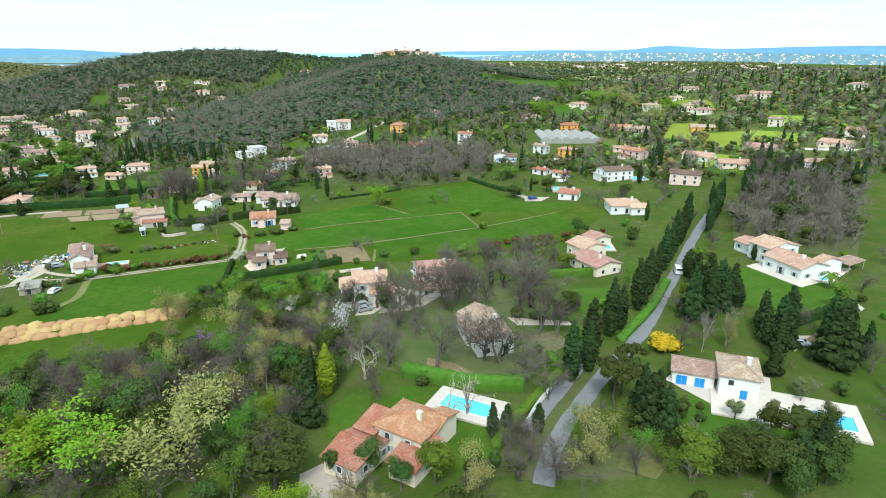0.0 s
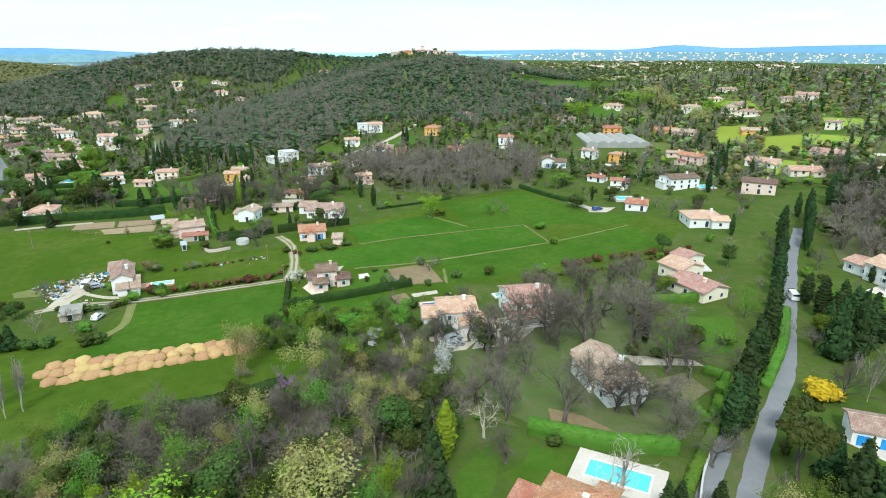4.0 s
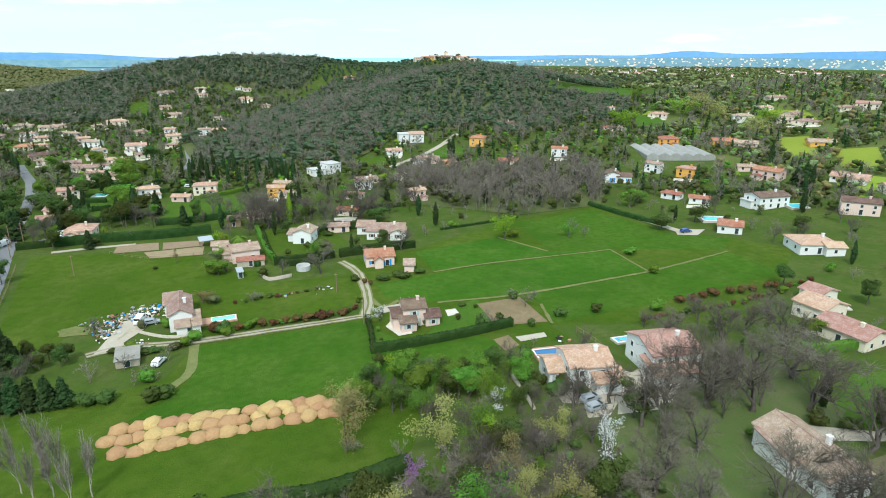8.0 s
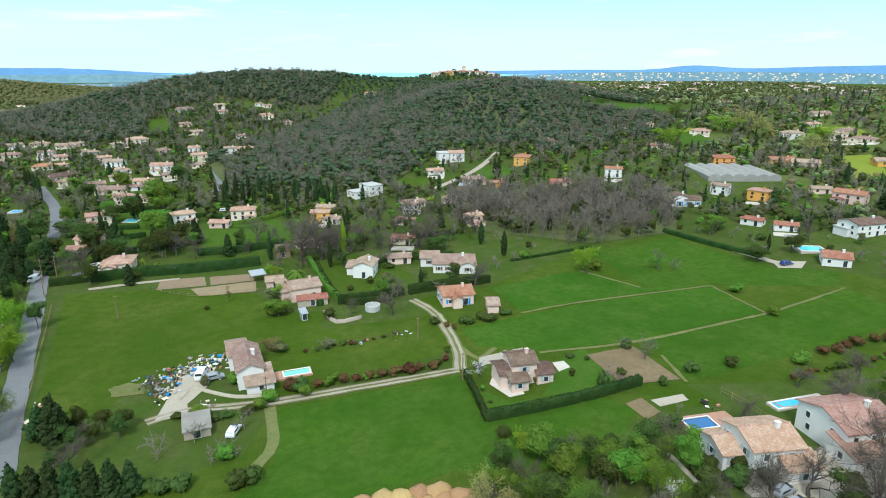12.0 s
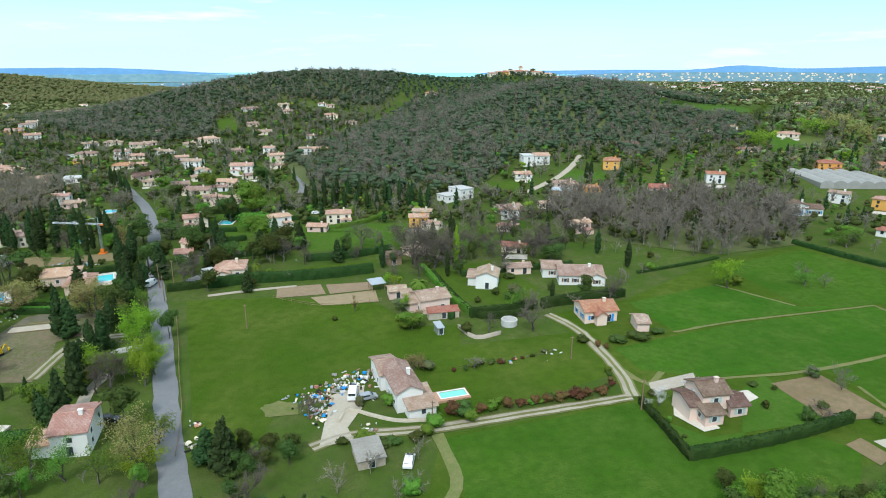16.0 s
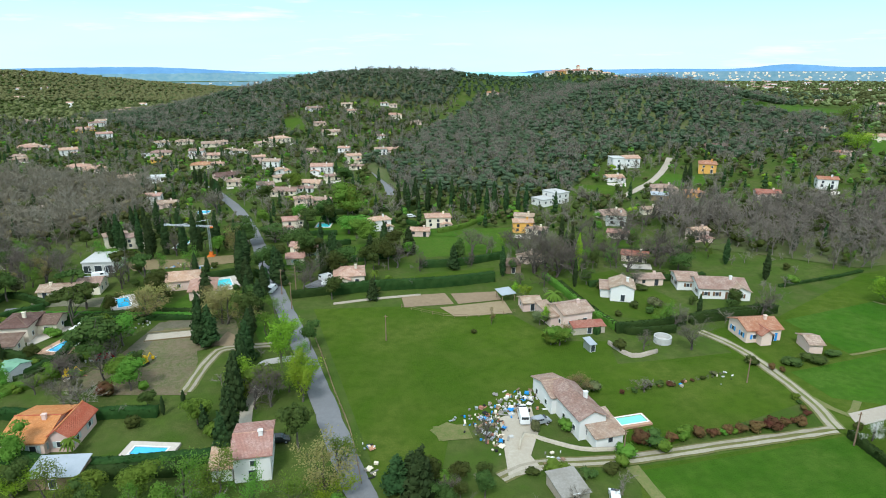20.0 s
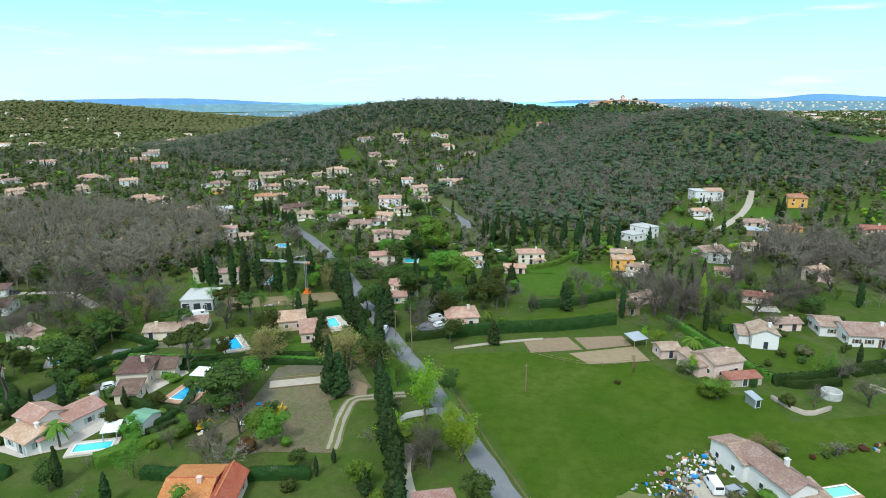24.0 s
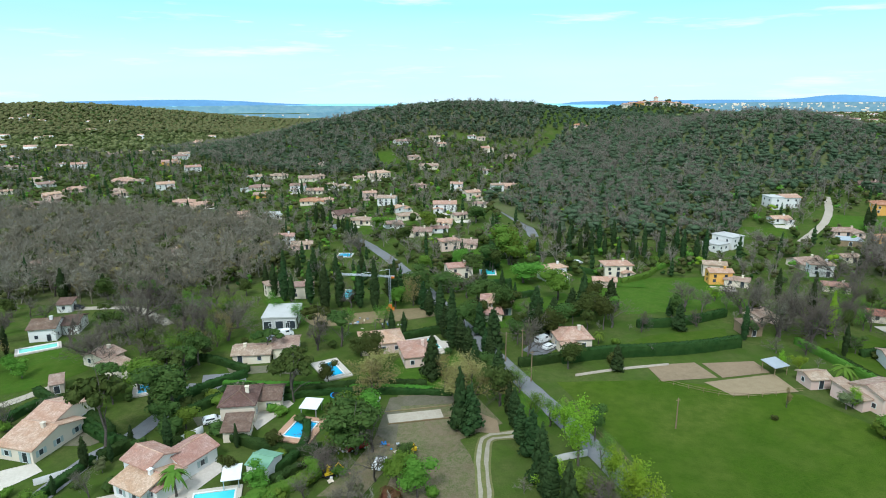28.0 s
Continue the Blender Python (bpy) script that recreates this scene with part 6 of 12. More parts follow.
lane("hill_road", M_ASPHALT, [(-69.7, 426.1), (-68.1, 447.3), (-72.6, 492.7), (-66.3, 505.2), (-49.6, 515.8)], 5, "grey road bending round the wooded hill", 0.2)
lane("villa_road", M_ASPHALT, [(-207.6, 248.6), (-203.9, 259.6), (-197.9, 268.6), (-193.6, 281.0), (-191.0, 290.5)], 4.0, "grey lane between villas", 0.12)
lane("villa_road", M_GRAVEL, [(-232.0, 285.7), (-226.6, 291.7), (-223.3, 295.6)], 3.0, "pale gravel lane in the valley", 0.12)
lane("villa_road", M_GRAVEL, [(-244.9, 353.6), (-232.7, 353.4), (-222.5, 349.0), (-209.5, 333.8)], 3.5, "pale gravel drive under the trees", 0.12)
track("site_track", [(-132.0, 238.4), (-130.1, 249.5), (-128.0, 257.0), (-124.3, 258.2), (-115.8, 258.7)], "pale rutted building site track")
lane("field_path", M_DRY, [(19.1, 226.6), (38.2, 227.6), (80.9, 225.6)], 0.9, "worn grassy field boundary path", 0.1)
lane("field_path", M_DRY, [(13.1, 202.4), (37.8, 199.0), (79.7, 202.4)], 1.1, "worn grassy field boundary path", 0.1)
lane("field_path", M_DRY, [(80.9, 225.6), (80.0, 202.7)], 0.8, "worn grassy field boundary path", 0.1)
lane("field_path", M_DRY, [(51.3, 253.3), (60.9, 231.9)], 0.8, "worn grassy field boundary path", 0.1)
lane("field_path", M_DRY, [(-49.4, 200.9), (-49.2, 186.8), (-52.7, 179.9)], 2.2, "worn grassy field boundary path", 0.1)
lane("field_path", M_DRY, [(-3.3, 212.5), (-1.3, 205.3), (4.4, 209.1)], 1.6, "worn grassy field boundary path", 0.1)
lane("field_path", M_DRY, [(38.2, 190.3), (35.1, 177.3)], 0.8, "worn grassy field boundary path", 0.1)
lane("field_path", M_DRY, [(79.7, 202.4), (114.7, 209.5)], 0.9, "worn grassy field boundary path", 0.1)
lane("drive", M_GRAVEL, [(35.0, 153.3), (36.8, 149.8), (38.3, 143.8)], 3.0, "gravel drive in the valley", 0.1)
lane("drive", M_GRAVEL, [(-118.1, 221.8), (-118.6, 229.9), (-116.8, 238.7)], 2.6, "worn gravel drive in the valley", 0.1)

# near houses
house("country_house", "cream rendered country house with red clay tile roofs", 18.6, 79.8, -49, M_CREAM, M_TILE_RED, ((0.0, 0.0, 8.6, 8.0, 5.1, "hip", 1.5), (-5.0, -8.1, 6.2, 9.0, 2.8, "gx", 1.2), (3.5, -4.1, 4.7, 7.0, 2.9, "mono", 1.2), (-5.8, -0.8, 3.6, 5.0, 3.9, "mono", 1.0), (3.3, 3.5, 2.5, 7.0, 4.4, "gx", 1.0),), shutter=M_PALEWOOD)
house("farmhouse", "old white stone house under weathered tile roof among bare oaks", 46.3, 106.3, -4, M_WHITE, M_TILE, ((-0.0, 0.0, 7.8, 15.0, 4.0, "gy", 1.7), (-3.4, 5.6, 2.5, 8.0, 3.1, "mono", 0.8),))
blue_villa = house("villa", "white villa with blue doors and weathered tile roofs", 81.2, 76.3, -38, M_WHITE, M_TILE, ((0.0, 0.0, 6.7, 8.4, 4.7, "hip", 1.4), (-7.6, 2.3, 7.4, 6.0, 2.8, "gx", 1.0), (0.6, 8.4, 4.2, 2.6, 2.4, "mono", 0.4)), windows=False)
for dx, dy, dw, dh in ((0.9, 0.0, 1.2, 2.1), (-9.6, 2.3, 1.9, 1.9), (-6.4, 2.3, 1.7, 1.9)):
    bm = bmesh.new()
    box(bm, dx - dw / 2, dy - 0.09, 0.05, dx - 0.02, dy - 0.01, dh, 0.02)
    box(bm, dx + 0.02, dy - 0.09, 0.05, dx + dw / 2, dy - 0.01, dh, 0.02)
    part("door", bm, M_BLUE, blue_villa, "double-leaf bright blue door")
add_window(blue_villa, pose(-1.4, -0.02, 2.7), 1.1, 1.25, None)
house("villa", "long white villa with salmon tile roofs and pool terrace", 140.9, 125.3, -90, M_WHITE, M_TILE_PINK, ((-0.0, -0.0, 13.0, 10.0, 3.7, "gx", 1.5), (-11.5, 3.0, 7.8, 11.0, 4.8, "gx", 1.5), (2.9, 8.5, 2.5, 9.0, 3.7, "gx", 1.3), (-18.3, 4.4, 8.7, 8.0, 2.9, "gx", 1.0),), shutter=M_PALEWOOD)
house("villa", "new white two-storey house with salmon tile roofs", 27.8, 146.3, -9, M_WHITE, M_TILE_PINK, ((0.0, 0.0, 8.6, 9.0, 4.9, "gx", 1.5), (-5.9, 2.6, 3.5, 7.0, 2.8, "gx", 1.2), (2.9, -2.7, 5.7, 7.0, 2.8, "gx", 1.1),), shutter=M_PALEWOOD)
house("villa", "tall white house with orange tile roof behind bare oaks", 46.2, 145.1, -6, M_WHITE, M_TILE_PINK, ((0.0, 0.0, 10.6, 11.0, 5.1, "gx", 1.7), (-1.7, -3.5, 9.3, 6.0, 2.6, "mono", 1.2),))
house("farmhouse", "pink rendered farmhouse with brown tile roofs", 3.4, 189.6, -4, M_PINK, M_TILE_DARK, ((0.0, 0.0, 5.6, 6.2, 5.0, "gx", 1.2), (-1.9, -2.9, 3.8, 3.4, 2.5, "mono", 0.7), (4.4, -1.2, 3.6, 5.2, 2.8, "gx", 0.9), (-4.0, -0.2, 2.8, 6.4, 3.0, "gx", 0.9)), shutter=M_PALEWOOD)
house("farmhouse", "old white farmhouse with weathered tile roof beside a cluttered yard", -52.9, 210.4, 6, M_WHITE, M_TILE, ((-0.0, 0.0, 5.6, 13.0, 4.4, "gy", 1.4), (1.6, -3.6, 5.7, 7.0, 2.4, "mono", 1.1), (-1.7, 9.6, 4.3, 9.0, 3.9, "gx", 1.2),))
house("villa", "white two-storey house with pale tile roof by the road", -115.0, 207.1, 1, M_WHITE, M_TILE_PINK, ((0.0, 0.0, 6.0, 10.0, 4.8, "gx", 1.2), (-5.1, 0.8, 3.4, 6.0, 2.6, "mono", 0.8),))
house("villa", "low villa with bright orange tile roofs", -155.2, 219.9, -7, M_PINK, M_TILE_ORANGE, ((0.0, -0.0, 7.5, 12.0, 2.9, "gx", 1.6), (5.6, 1.3, 4.3, 9.0, 2.9, "gy", 1.6),), shutter=M_PALEWOOD)
house("villa", "white villa with stepped salmon tile roofs above a palm", -192.7, 247.0, -36, M_WHITE, M_TILE_PINK, ((1.2, 0.0, 7.4, 8.5, 2.7, "gx", 1.1), (-1.2, 3.6, 6.6, 6.0, 4.5, "gx", 1.1), (1.6, 8.6, 6.4, 7.4, 3.1, "gy", 1.2), (4.9, 2.0, 2.4, 5.0, 2.5, "mono", 0.5)), shutter=M_PALEWOOD)
house("villa", "cream villa with hipped brown tile roofs by a pool", -178.0, 270.1, -1, M_CREAM, M_TILE_DARK, ((-0.0, -0.0, 6.9, 9.0, 4.2, "hip", 1.4), (5.4, 4.4, 5.4, 7.0, 2.8, "gx", 1.1), (1.0, -7.2, 4.9, 5.0, 2.4, "mono", 0.9),))
house("villa", "large cream villa with salmon tile roofs", -216.9, 262.1, -22, M_CREAM, M_TILE_PINK, ((0.0, 0.0, 7.9, 12.0, 2.9, "gx", 1.7), (-1.6, 6.5, 6.2, 11.0, 4.0, "gx", 1.6),), shutter=M_PALEWOOD)
house("villa", "white villa with brown tile roof and a long green pool", -241.1, 325.2, 5, M_WHITE, M_TILE_DARK, ((0.0, 0.0, 6.9, 9.0, 3.9, "gx", 1.4), (5.8, 4.1, 4.1, 9.0, 3.1, "gx", 1.2), (-2.9, 25.7, 4.2, 5.0, 2.6, "mono", 0.6),))
house("villa", "pink villa with hipped salmon roofs and white pool terrace", -137.7, 292.2, 6, M_PINK, M_TILE_PINK, ((0.0, 0.0, 7.3, 10.0, 3.1, "hip", 1.5), (-7.6, 10.4, 11.1, 9.0, 3.1, "hip", 1.4),))
house("villa", "cream bungalow with brown roofs", -182.9, 301.0, 1, M_CREAM, M_TILE, ((-0.0, 0.0, 3.9, 7.0, 2.4, "gx", 0.9), (4.6, -0.8, 5.6, 7.0, 2.6, "gx", 1.0), (11.1, 1.3, 6.4, 8.0, 3.1, "gx", 1.1),))
house("villa", "cream house with weathered tile roof under pines", -214.3, 304.7, 61, M_CREAM, M_TILE, ((0.0, 0.0, 5.5, 8.0, 2.8, "gx", 1.0), (-3.7, -10.0, 3.1, 10.0, 2.9, "gx", 1.2),))
house("villa", "cream house with brown hipped roof behind the hedge", -95.2, 297.2, -2, M_CREAM, M_TILE_PINK, ((0.0, 0.0, 9.2, 9.0, 3.3, "hip", 1.5), (-2.0, -2.0, 4.2, 4.0, 2.6, "gy", 0.8),))
house("villa", "cream two-storey house with salmon roof under trees", -109.0, 326.6, 1, M_CREAM, M_TILE_PINK, ((0.0, 0.0, 7.6, 8.0, 4.6, "hip", 1.3), (-3.7, -5.3, 5.9, 6.0, 2.6, "gx", 0.9),), shutter=M_PALEWOOD)
house("villa", "pink cottage with brown tile roof and palm", -36.8, 256.6, 10, M_PINK, M_TILE, ((0.0, 0.0, 8.8, 8.0, 4.0, "gx", 1.3), (-5.4, 2.4, 2.9, 8.0, 2.8, "mono", 1.2),))
house("villa", "white house with weathered tile roofs on a lawn", -17.7, 269.8, -23, M_WHITE, M_TILE, ((0.0, -0.0, 6.6, 8.0, 4.2, "gy", 1.3), (-4.7, 2.4, 2.7, 8.0, 2.8, "gx", 1.0),))
house("villa", "long white farmhouse with weathered tile roof", 11.9, 265.3, -17, M_WHITE, M_TILE, ((0.0, -0.0, 13.7, 11.0, 3.1, "gx", 1.6), (4.5, -1.1, 5.4, 8.0, 2.9, "gy", 1.2), (-8.2, 6.8, 6.2, 9.0, 2.9, "gx", 1.2),), shutter=M_BROWNWOOD)
house("villa", "pink cottage with blue shutters and red tile roof", 4.5, 238.0, -4, M_PINK, M_TILE_RED, ((0.0, 0.0, 9.1, 8.0, 3.3, "gx", 1.4), (-0.6, -2.1, 2.7, 6.0, 2.9, "gy", 1.0),), shutter=M_BLUE)
house("cottage", "small pink outbuilding with brown roof", 11.9, 229.3, -14, M_PINK, M_TILE, ((0.0, 0.0, 3.1, 6.0, 2.4, "gx", 0.8),), chimney=False)
house("cottage", "small pink outbuilding with tile roof", -45.5, 268.5, -1, M_PINK, M_TILE, ((-0.0, 0.0, 5.1, 5.0, 2.6, "gx", 0.8),), chimney=False)
house("villa", "white villa with salmon roof below the pines", 138.0, 195.8, -19, M_WHITE, M_TILE_PINK, ((0.0, -0.0, 12.3, 11.0, 3.1, "hip", 1.6), (4.0, -1.9, 5.9, 6.0, 2.9, "gx", 1.0),))
house("villa", "pale pink two-storey house with brown roof", 183.6, 220.9, -44, M_PINK, M_TILE_DARK, ((0.0, 0.0, 12.6, 8.0, 4.8, "gx", 1.1),))
house("villa", "cream villa with salmon roofs above a pool", 90.6, 147.2, -81, M_CREAM, M_TILE_PINK, ((0.0, 0.0, 11.9, 9.0, 3.1, "gx", 1.3), (-11.5, 6.2, 8.0, 9.0, 3.7, "gx", 1.4), (-18.5, 17.3, 5.9, 7.0, 2.9, "gx", 1.0),))
house("villa", "large white villa with terraces and brown roof", 164.9, 242.5, -2, M_WHITE, M_TILE_DARK, ((0.0, 0.0, 14.3, 9.0, 4.9, "gx", 1.2), (-7.1, 3.2, 2.6, 6.0, 2.6, "flat", 0.3),))
house("villa", "white house with orange tile roof by the dirt lane", 128.0, 224.2, -41, M_WHITE, M_TILE_RED, ((0.0, 0.0, 8.1, 8.0, 2.8, "gx", 1.2),))
house("villa", "white house with brown roof by the bare wood", 133.3, 309.8, -26, M_WHITE, M_TILE_DARK, ((0.0, 0.0, 6.7, 8.0, 4.2, "gy", 1.1), (5.6, -0.0, 6.9, 8.0, 3.1, "gx", 1.1),), shutter=M_BLUE)
house("villa", "modern white cubic house with flat roofs", 9.6, 387.4, 23, M_WHITE, M_TILE, ((0.0, 0.0, 8.0, 10.0, 5.1, "flat", 0.3), (-8.7, 0.6, 7.1, 8.0, 2.8, "flat", 0.3),), chimney=False)
house("villa", "white two-storey house on the wooded slope", 59.5, 432.9, -6, M_WHITE, M_TILE_PINK, ((0.0, 0.0, 6.3, 9.0, 5.5, "flat", 0.3), (8.4, 1.5, 9.1, 9.0, 5.3, "gx", 1.0),))
house("villa", "ochre two-storey house on the slope", 99.7, 410.4, -31, M_OCHRE, M_TILE_RED, ((0.0, -0.0, 8.7, 10.0, 4.9, "hip", 1.3),))
shell_bays = house("building_shell", "unfinished white concrete house with open bays", -175.9, 324.2, -3, M_CONCRETE, M_TILE, ((0.0, 0.0, 9.8, 12.0, 3.7, "flat", 0.3),), chimney=False)

# villas further off
villa(-421.2, 885.5, 35, M_WHITE, M_TILE, 12.4, 7.7, 1, "hip", -1)
patch("lawn", M_LAWN, [(-364.7, 895.5), (-383.3, 888.9), (-379.4, 880.7), (-363.0, 884.7)], "mown lawn in front of a villa", 0.2)
villa(-374.9, 894.6, 40, M_CREAM, M_TILE, 12.3, 7.6, 1, "hip", 1)
villa(-329.2, 778.7, 24, M_OCHRE, M_TILE, 13.5, 8.4, 1, "gx", -1)
patch("terrace", M_PAVING, [(-319.8, 820.4), (-334.7, 815.5), (-332.4, 811.0), (-319.5, 814.2)], "pale paved terrace in front of a villa", 0.2)
villa(-328.1, 820.3, 10, M_WHITE, M_TILE, 14.2, 8.8, 2, "gx", -1)
villa(-341.6, 684.4, 35, M_CREAM, M_TILE_PINK, 22.5, 10.0, 1, "hip", 1)
patch("lawn", M_LAWN, [(-318.3, 627.3), (-335.8, 619.4), (-331.2, 611.6), (-315.6, 616.7)], "mown lawn in front of a villa", 0.2)
villa(-328.1, 625.7, 29, M_CREAM, M_TILE, 12.0, 7.4, 1, "hip", 1)
villa(-265.2, 564.3, 12, M_CREAM, M_TILE_PINK, 18.5, 10.0, 1, "hip", -1)
patch("terrace", M_PAVING, [(-242.5, 553.3), (-256.0, 548.6), (-253.6, 544.1), (-241.9, 547.2)], "pale paved terrace in front of a villa", 0.2)
villa(-250.0, 553.3, 31, M_PINK, M_TILE_PINK, 13.0, 8.0, 1, "hip", -1)
villa(-232.1, 609.3, 20, M_WHITE, M_TILE, 8.0, 5.0, 1, "flat", 0)
patch("lawn", M_LAWN, [(-211.6, 613.7), (-235.5, 607.6), (-232.1, 599.2), (-211.3, 602.6)], "mown lawn in front of a villa", 0.2)
villa(-224.1, 613.0, 6, M_CREAM, M_TILE, 15.4, 9.6, 1, "hip", -1)
villa(-218.5, 582.4, -3, M_OCHRE, M_TILE, 10.4, 6.4, 1, "gx", -1)
patch("terrace", M_PAVING, [(-226.5, 658.8), (-238.0, 655.9), (-236.2, 651.2), (-226.2, 652.7)], "pale paved terrace in front of a villa", 0.2)
villa(-232.8, 659.8, 34, M_WHITE, M_TILE, 10.8, 6.7, 1, "gx", 1)
villa(-214.7, 651.6, 4, M_CREAM, M_TILE, 14.1, 8.7, 1, "hip", 1)
patch("lawn", M_LAWN, [(-176.2, 629.1), (-202.6, 624.4), (-199.6, 615.7), (-176.9, 618.0)], "mown lawn in front of a villa", 0.2)
villa(-189.8, 629.2, 2, M_CREAM, M_TILE, 16.8, 10.0, 1, "gx", 1)
villa(-181.8, 633.1, 21, M_PINK, M_TILE, 9.0, 5.6, 1, "gx", 0)
patch("terrace", M_PAVING, [(-188.9, 593.5), (-200.2, 591.2), (-198.6, 586.4), (-188.8, 587.4)], "pale paved terrace in front of a villa", 0.2)
villa(-195.0, 594.8, -6, M_WHITE, M_TILE, 10.5, 6.5, 2, "gx", -1)
villa(-182.0, 581.0, 2, M_CREAM, M_TILE_PINK, 11.2, 6.9, 1, "gx", 1)
patch("lawn", M_LAWN, [(-168.3, 539.9), (-193.1, 535.0), (-190.1, 526.4), (-168.7, 528.8)], "mown lawn in front of a villa", 0.2)
villa(-181.2, 539.9, 3, M_CREAM, M_TILE_RED, 15.8, 9.8, 1, "hip", 1)
villa(-171.8, 541.4, 2, M_PINK, M_TILE_PINK, 8.0, 5.0, 1, "hip", 0)
patch("terrace", M_PAVING, [(-166.6, 595.8), (-175.3, 594.5), (-174.1, 589.6), (-166.5, 589.8)], "pale paved terrace in front of a villa", 0.2)
villa(-171.3, 597.6, 1, M_WHITE, M_TILE, 8.0, 5.0, 1, "hip", 0)
villa(-161.9, 587.5, 28, M_WHITE, M_TILE, 9.2, 5.7, 1, "hip", 1)
patch("lawn", M_LAWN, [(-137.7, 536.4), (-150.8, 534.9), (-149.1, 526.1), (-137.8, 525.5)], "mown lawn in front of a villa", 0.2)
villa(-144.5, 538.2, 11, M_PINK, M_TILE_PINK, 8.2, 5.1, 2, "gx", 0)
villa(-148.8, 613.2, 26, M_CREAM, M_TILE, 9.6, 6.0, 1, "hip", -1)
patch("terrace", M_PAVING, [(-123.4, 610.1), (-144.5, 608.6), (-143.0, 603.7), (-125.1, 604.0)], "pale paved terrace in front of a villa", 0.2)
villa(-134.1, 611.9, 24, M_CREAM, M_TILE_PINK, 19.2, 10.0, 2, "hip", -1)
villa(-110.2, 558.7, 22, M_PINK, M_TILE, 9.5, 5.9, 1, "hip", -1)
patch("lawn", M_LAWN, [(-115.7, 474.3), (-133.2, 472.9), (-131.6, 464.0), (-116.6, 463.4)], "mown lawn in front of a villa", 0.2)
villa(-124.6, 476.1, 16, M_CREAM, M_TILE, 11.0, 6.8, 1, "hip", 1)
villa(-157.9, 494.9, 29, M_PINK, M_TILE_DARK, 14.1, 8.7, 1, "gx", -1)
patch("terrace", M_PAVING, [(-144.5, 471.4), (-156.4, 469.6), (-155.1, 464.8), (-144.8, 465.3)], "pale paved terrace in front of a villa", 0.2)
villa(-150.9, 473.0, 1, M_CREAM, M_TILE, 11.0, 6.8, 1, "hip", 1)
villa(-123.9, 440.7, -13, M_CREAM, M_TILE, 13.5, 8.4, 1, "gx", -1)
patch("lawn", M_LAWN, [(-105.9, 442.0), (-118.7, 441.4), (-117.6, 432.4), (-106.7, 431.2)], "mown lawn in front of a villa", 0.2)
villa(-112.4, 444.2, -5, M_WHITE, M_TILE, 8.0, 5.0, 1, "gx", 0)
villa(-110.4, 457.2, -16, M_CREAM, M_TILE_PINK, 11.1, 6.9, 1, "gx", 1)
patch("terrace", M_PAVING, [(-96.7, 485.8), (-110.9, 485.5), (-110.1, 480.5), (-98.0, 479.8)], "pale paved terrace in front of a villa", 0.2)
villa(-103.8, 488.2, -7, M_WHITE, M_TILE_PINK, 12.9, 8.0, 2, "gx", -1)
villa(-112.1, 410.2, 8, M_PINK, M_TILE_PINK, 8.4, 5.2, 2, "hip", 0)
patch("lawn", M_LAWN, [(-96.8, 412.0), (-112.4, 411.6), (-111.4, 402.6), (-98.1, 401.2)], "mown lawn in front of a villa", 0.2)
villa(-104.7, 414.3, -16, M_PINK, M_TILE, 9.8, 6.1, 1, "gx", 1)
villa(-114.5, 368.6, 9, M_CREAM, M_TILE_PINK, 9.5, 5.9, 2, "gx", -1)
patch("terrace", M_PAVING, [(-181.3, 433.0), (-190.5, 430.5), (-188.7, 425.8), (-180.6, 427.0)], "pale paved terrace in front of a villa", 0.2)
villa(-186.6, 434.2, -2, M_WHITE, M_TILE_PINK, 8.6, 5.4, 2, "gx", 0)
villa(-178.0, 425.7, -3, M_PINK, M_TILE, 9.1, 5.6, 1, "gx", -1)
patch("lawn", M_LAWN, [(-172.8, 356.5), (-184.9, 352.4), (-181.4, 344.1), (-170.5, 345.9)], "mown lawn in front of a villa", 0.2)
villa(-179.6, 356.9, 24, M_CREAM, M_TILE, 8.0, 5.0, 2, "hip", 0)
villa(-172.1, 352.9, -1, M_CREAM, M_TILE, 8.0, 5.0, 2, "gx", 0)
patch("terrace", M_PAVING, [(-195.9, 505.2), (-206.1, 502.5), (-204.3, 497.8), (-195.4, 499.1)], "pale paved terrace in front of a villa", 0.2)
villa(-201.7, 506.3, 7, M_WHITE, M_TILE, 9.6, 6.0, 1, "flat", 1)
villa(-219.6, 510.3, 22, M_CREAM, M_TILE_PINK, 11.6, 7.2, 1, "gx", -1)
patch("lawn", M_LAWN, [(-103.4, 326.3), (-117.1, 325.4), (-115.9, 316.5), (-104.1, 315.4)], "mown lawn in front of a villa", 0.2)
villa(-110.4, 328.3, -14, M_CREAM, M_TILE_PINK, 8.6, 5.3, 2, "gx", 0)
villa(-108.5, 727.7, 21, M_WHITE, M_TILE, 18.3, 10.0, 1, "gx", -1)
patch("terrace", M_PAVING, [(-72.8, 737.4), (-84.5, 737.8), (-84.1, 732.7), (-74.2, 731.4)], "pale paved terrace in front of a villa", 0.2)
villa(-78.6, 740.1, -10, M_CREAM, M_TILE, 10.6, 6.6, 1, "gx", 1)
villa(-74.9, 714.6, 3, M_CREAM, M_TILE_PINK, 8.9, 5.5, 1, "gx", 0)
patch("lawn", M_LAWN, [(-34.7, 742.3), (-47.6, 743.4), (-47.7, 734.4), (-37.0, 731.7)], "mown lawn in front of a villa", 0.2)
villa(-40.9, 745.4, -0, M_WHITE, M_TILE, 8.1, 5.0, 1, "hip", 0)
villa(-32.9, 741.0, -1, M_PINK, M_TILE, 8.0, 5.0, 1, "gx", 0)
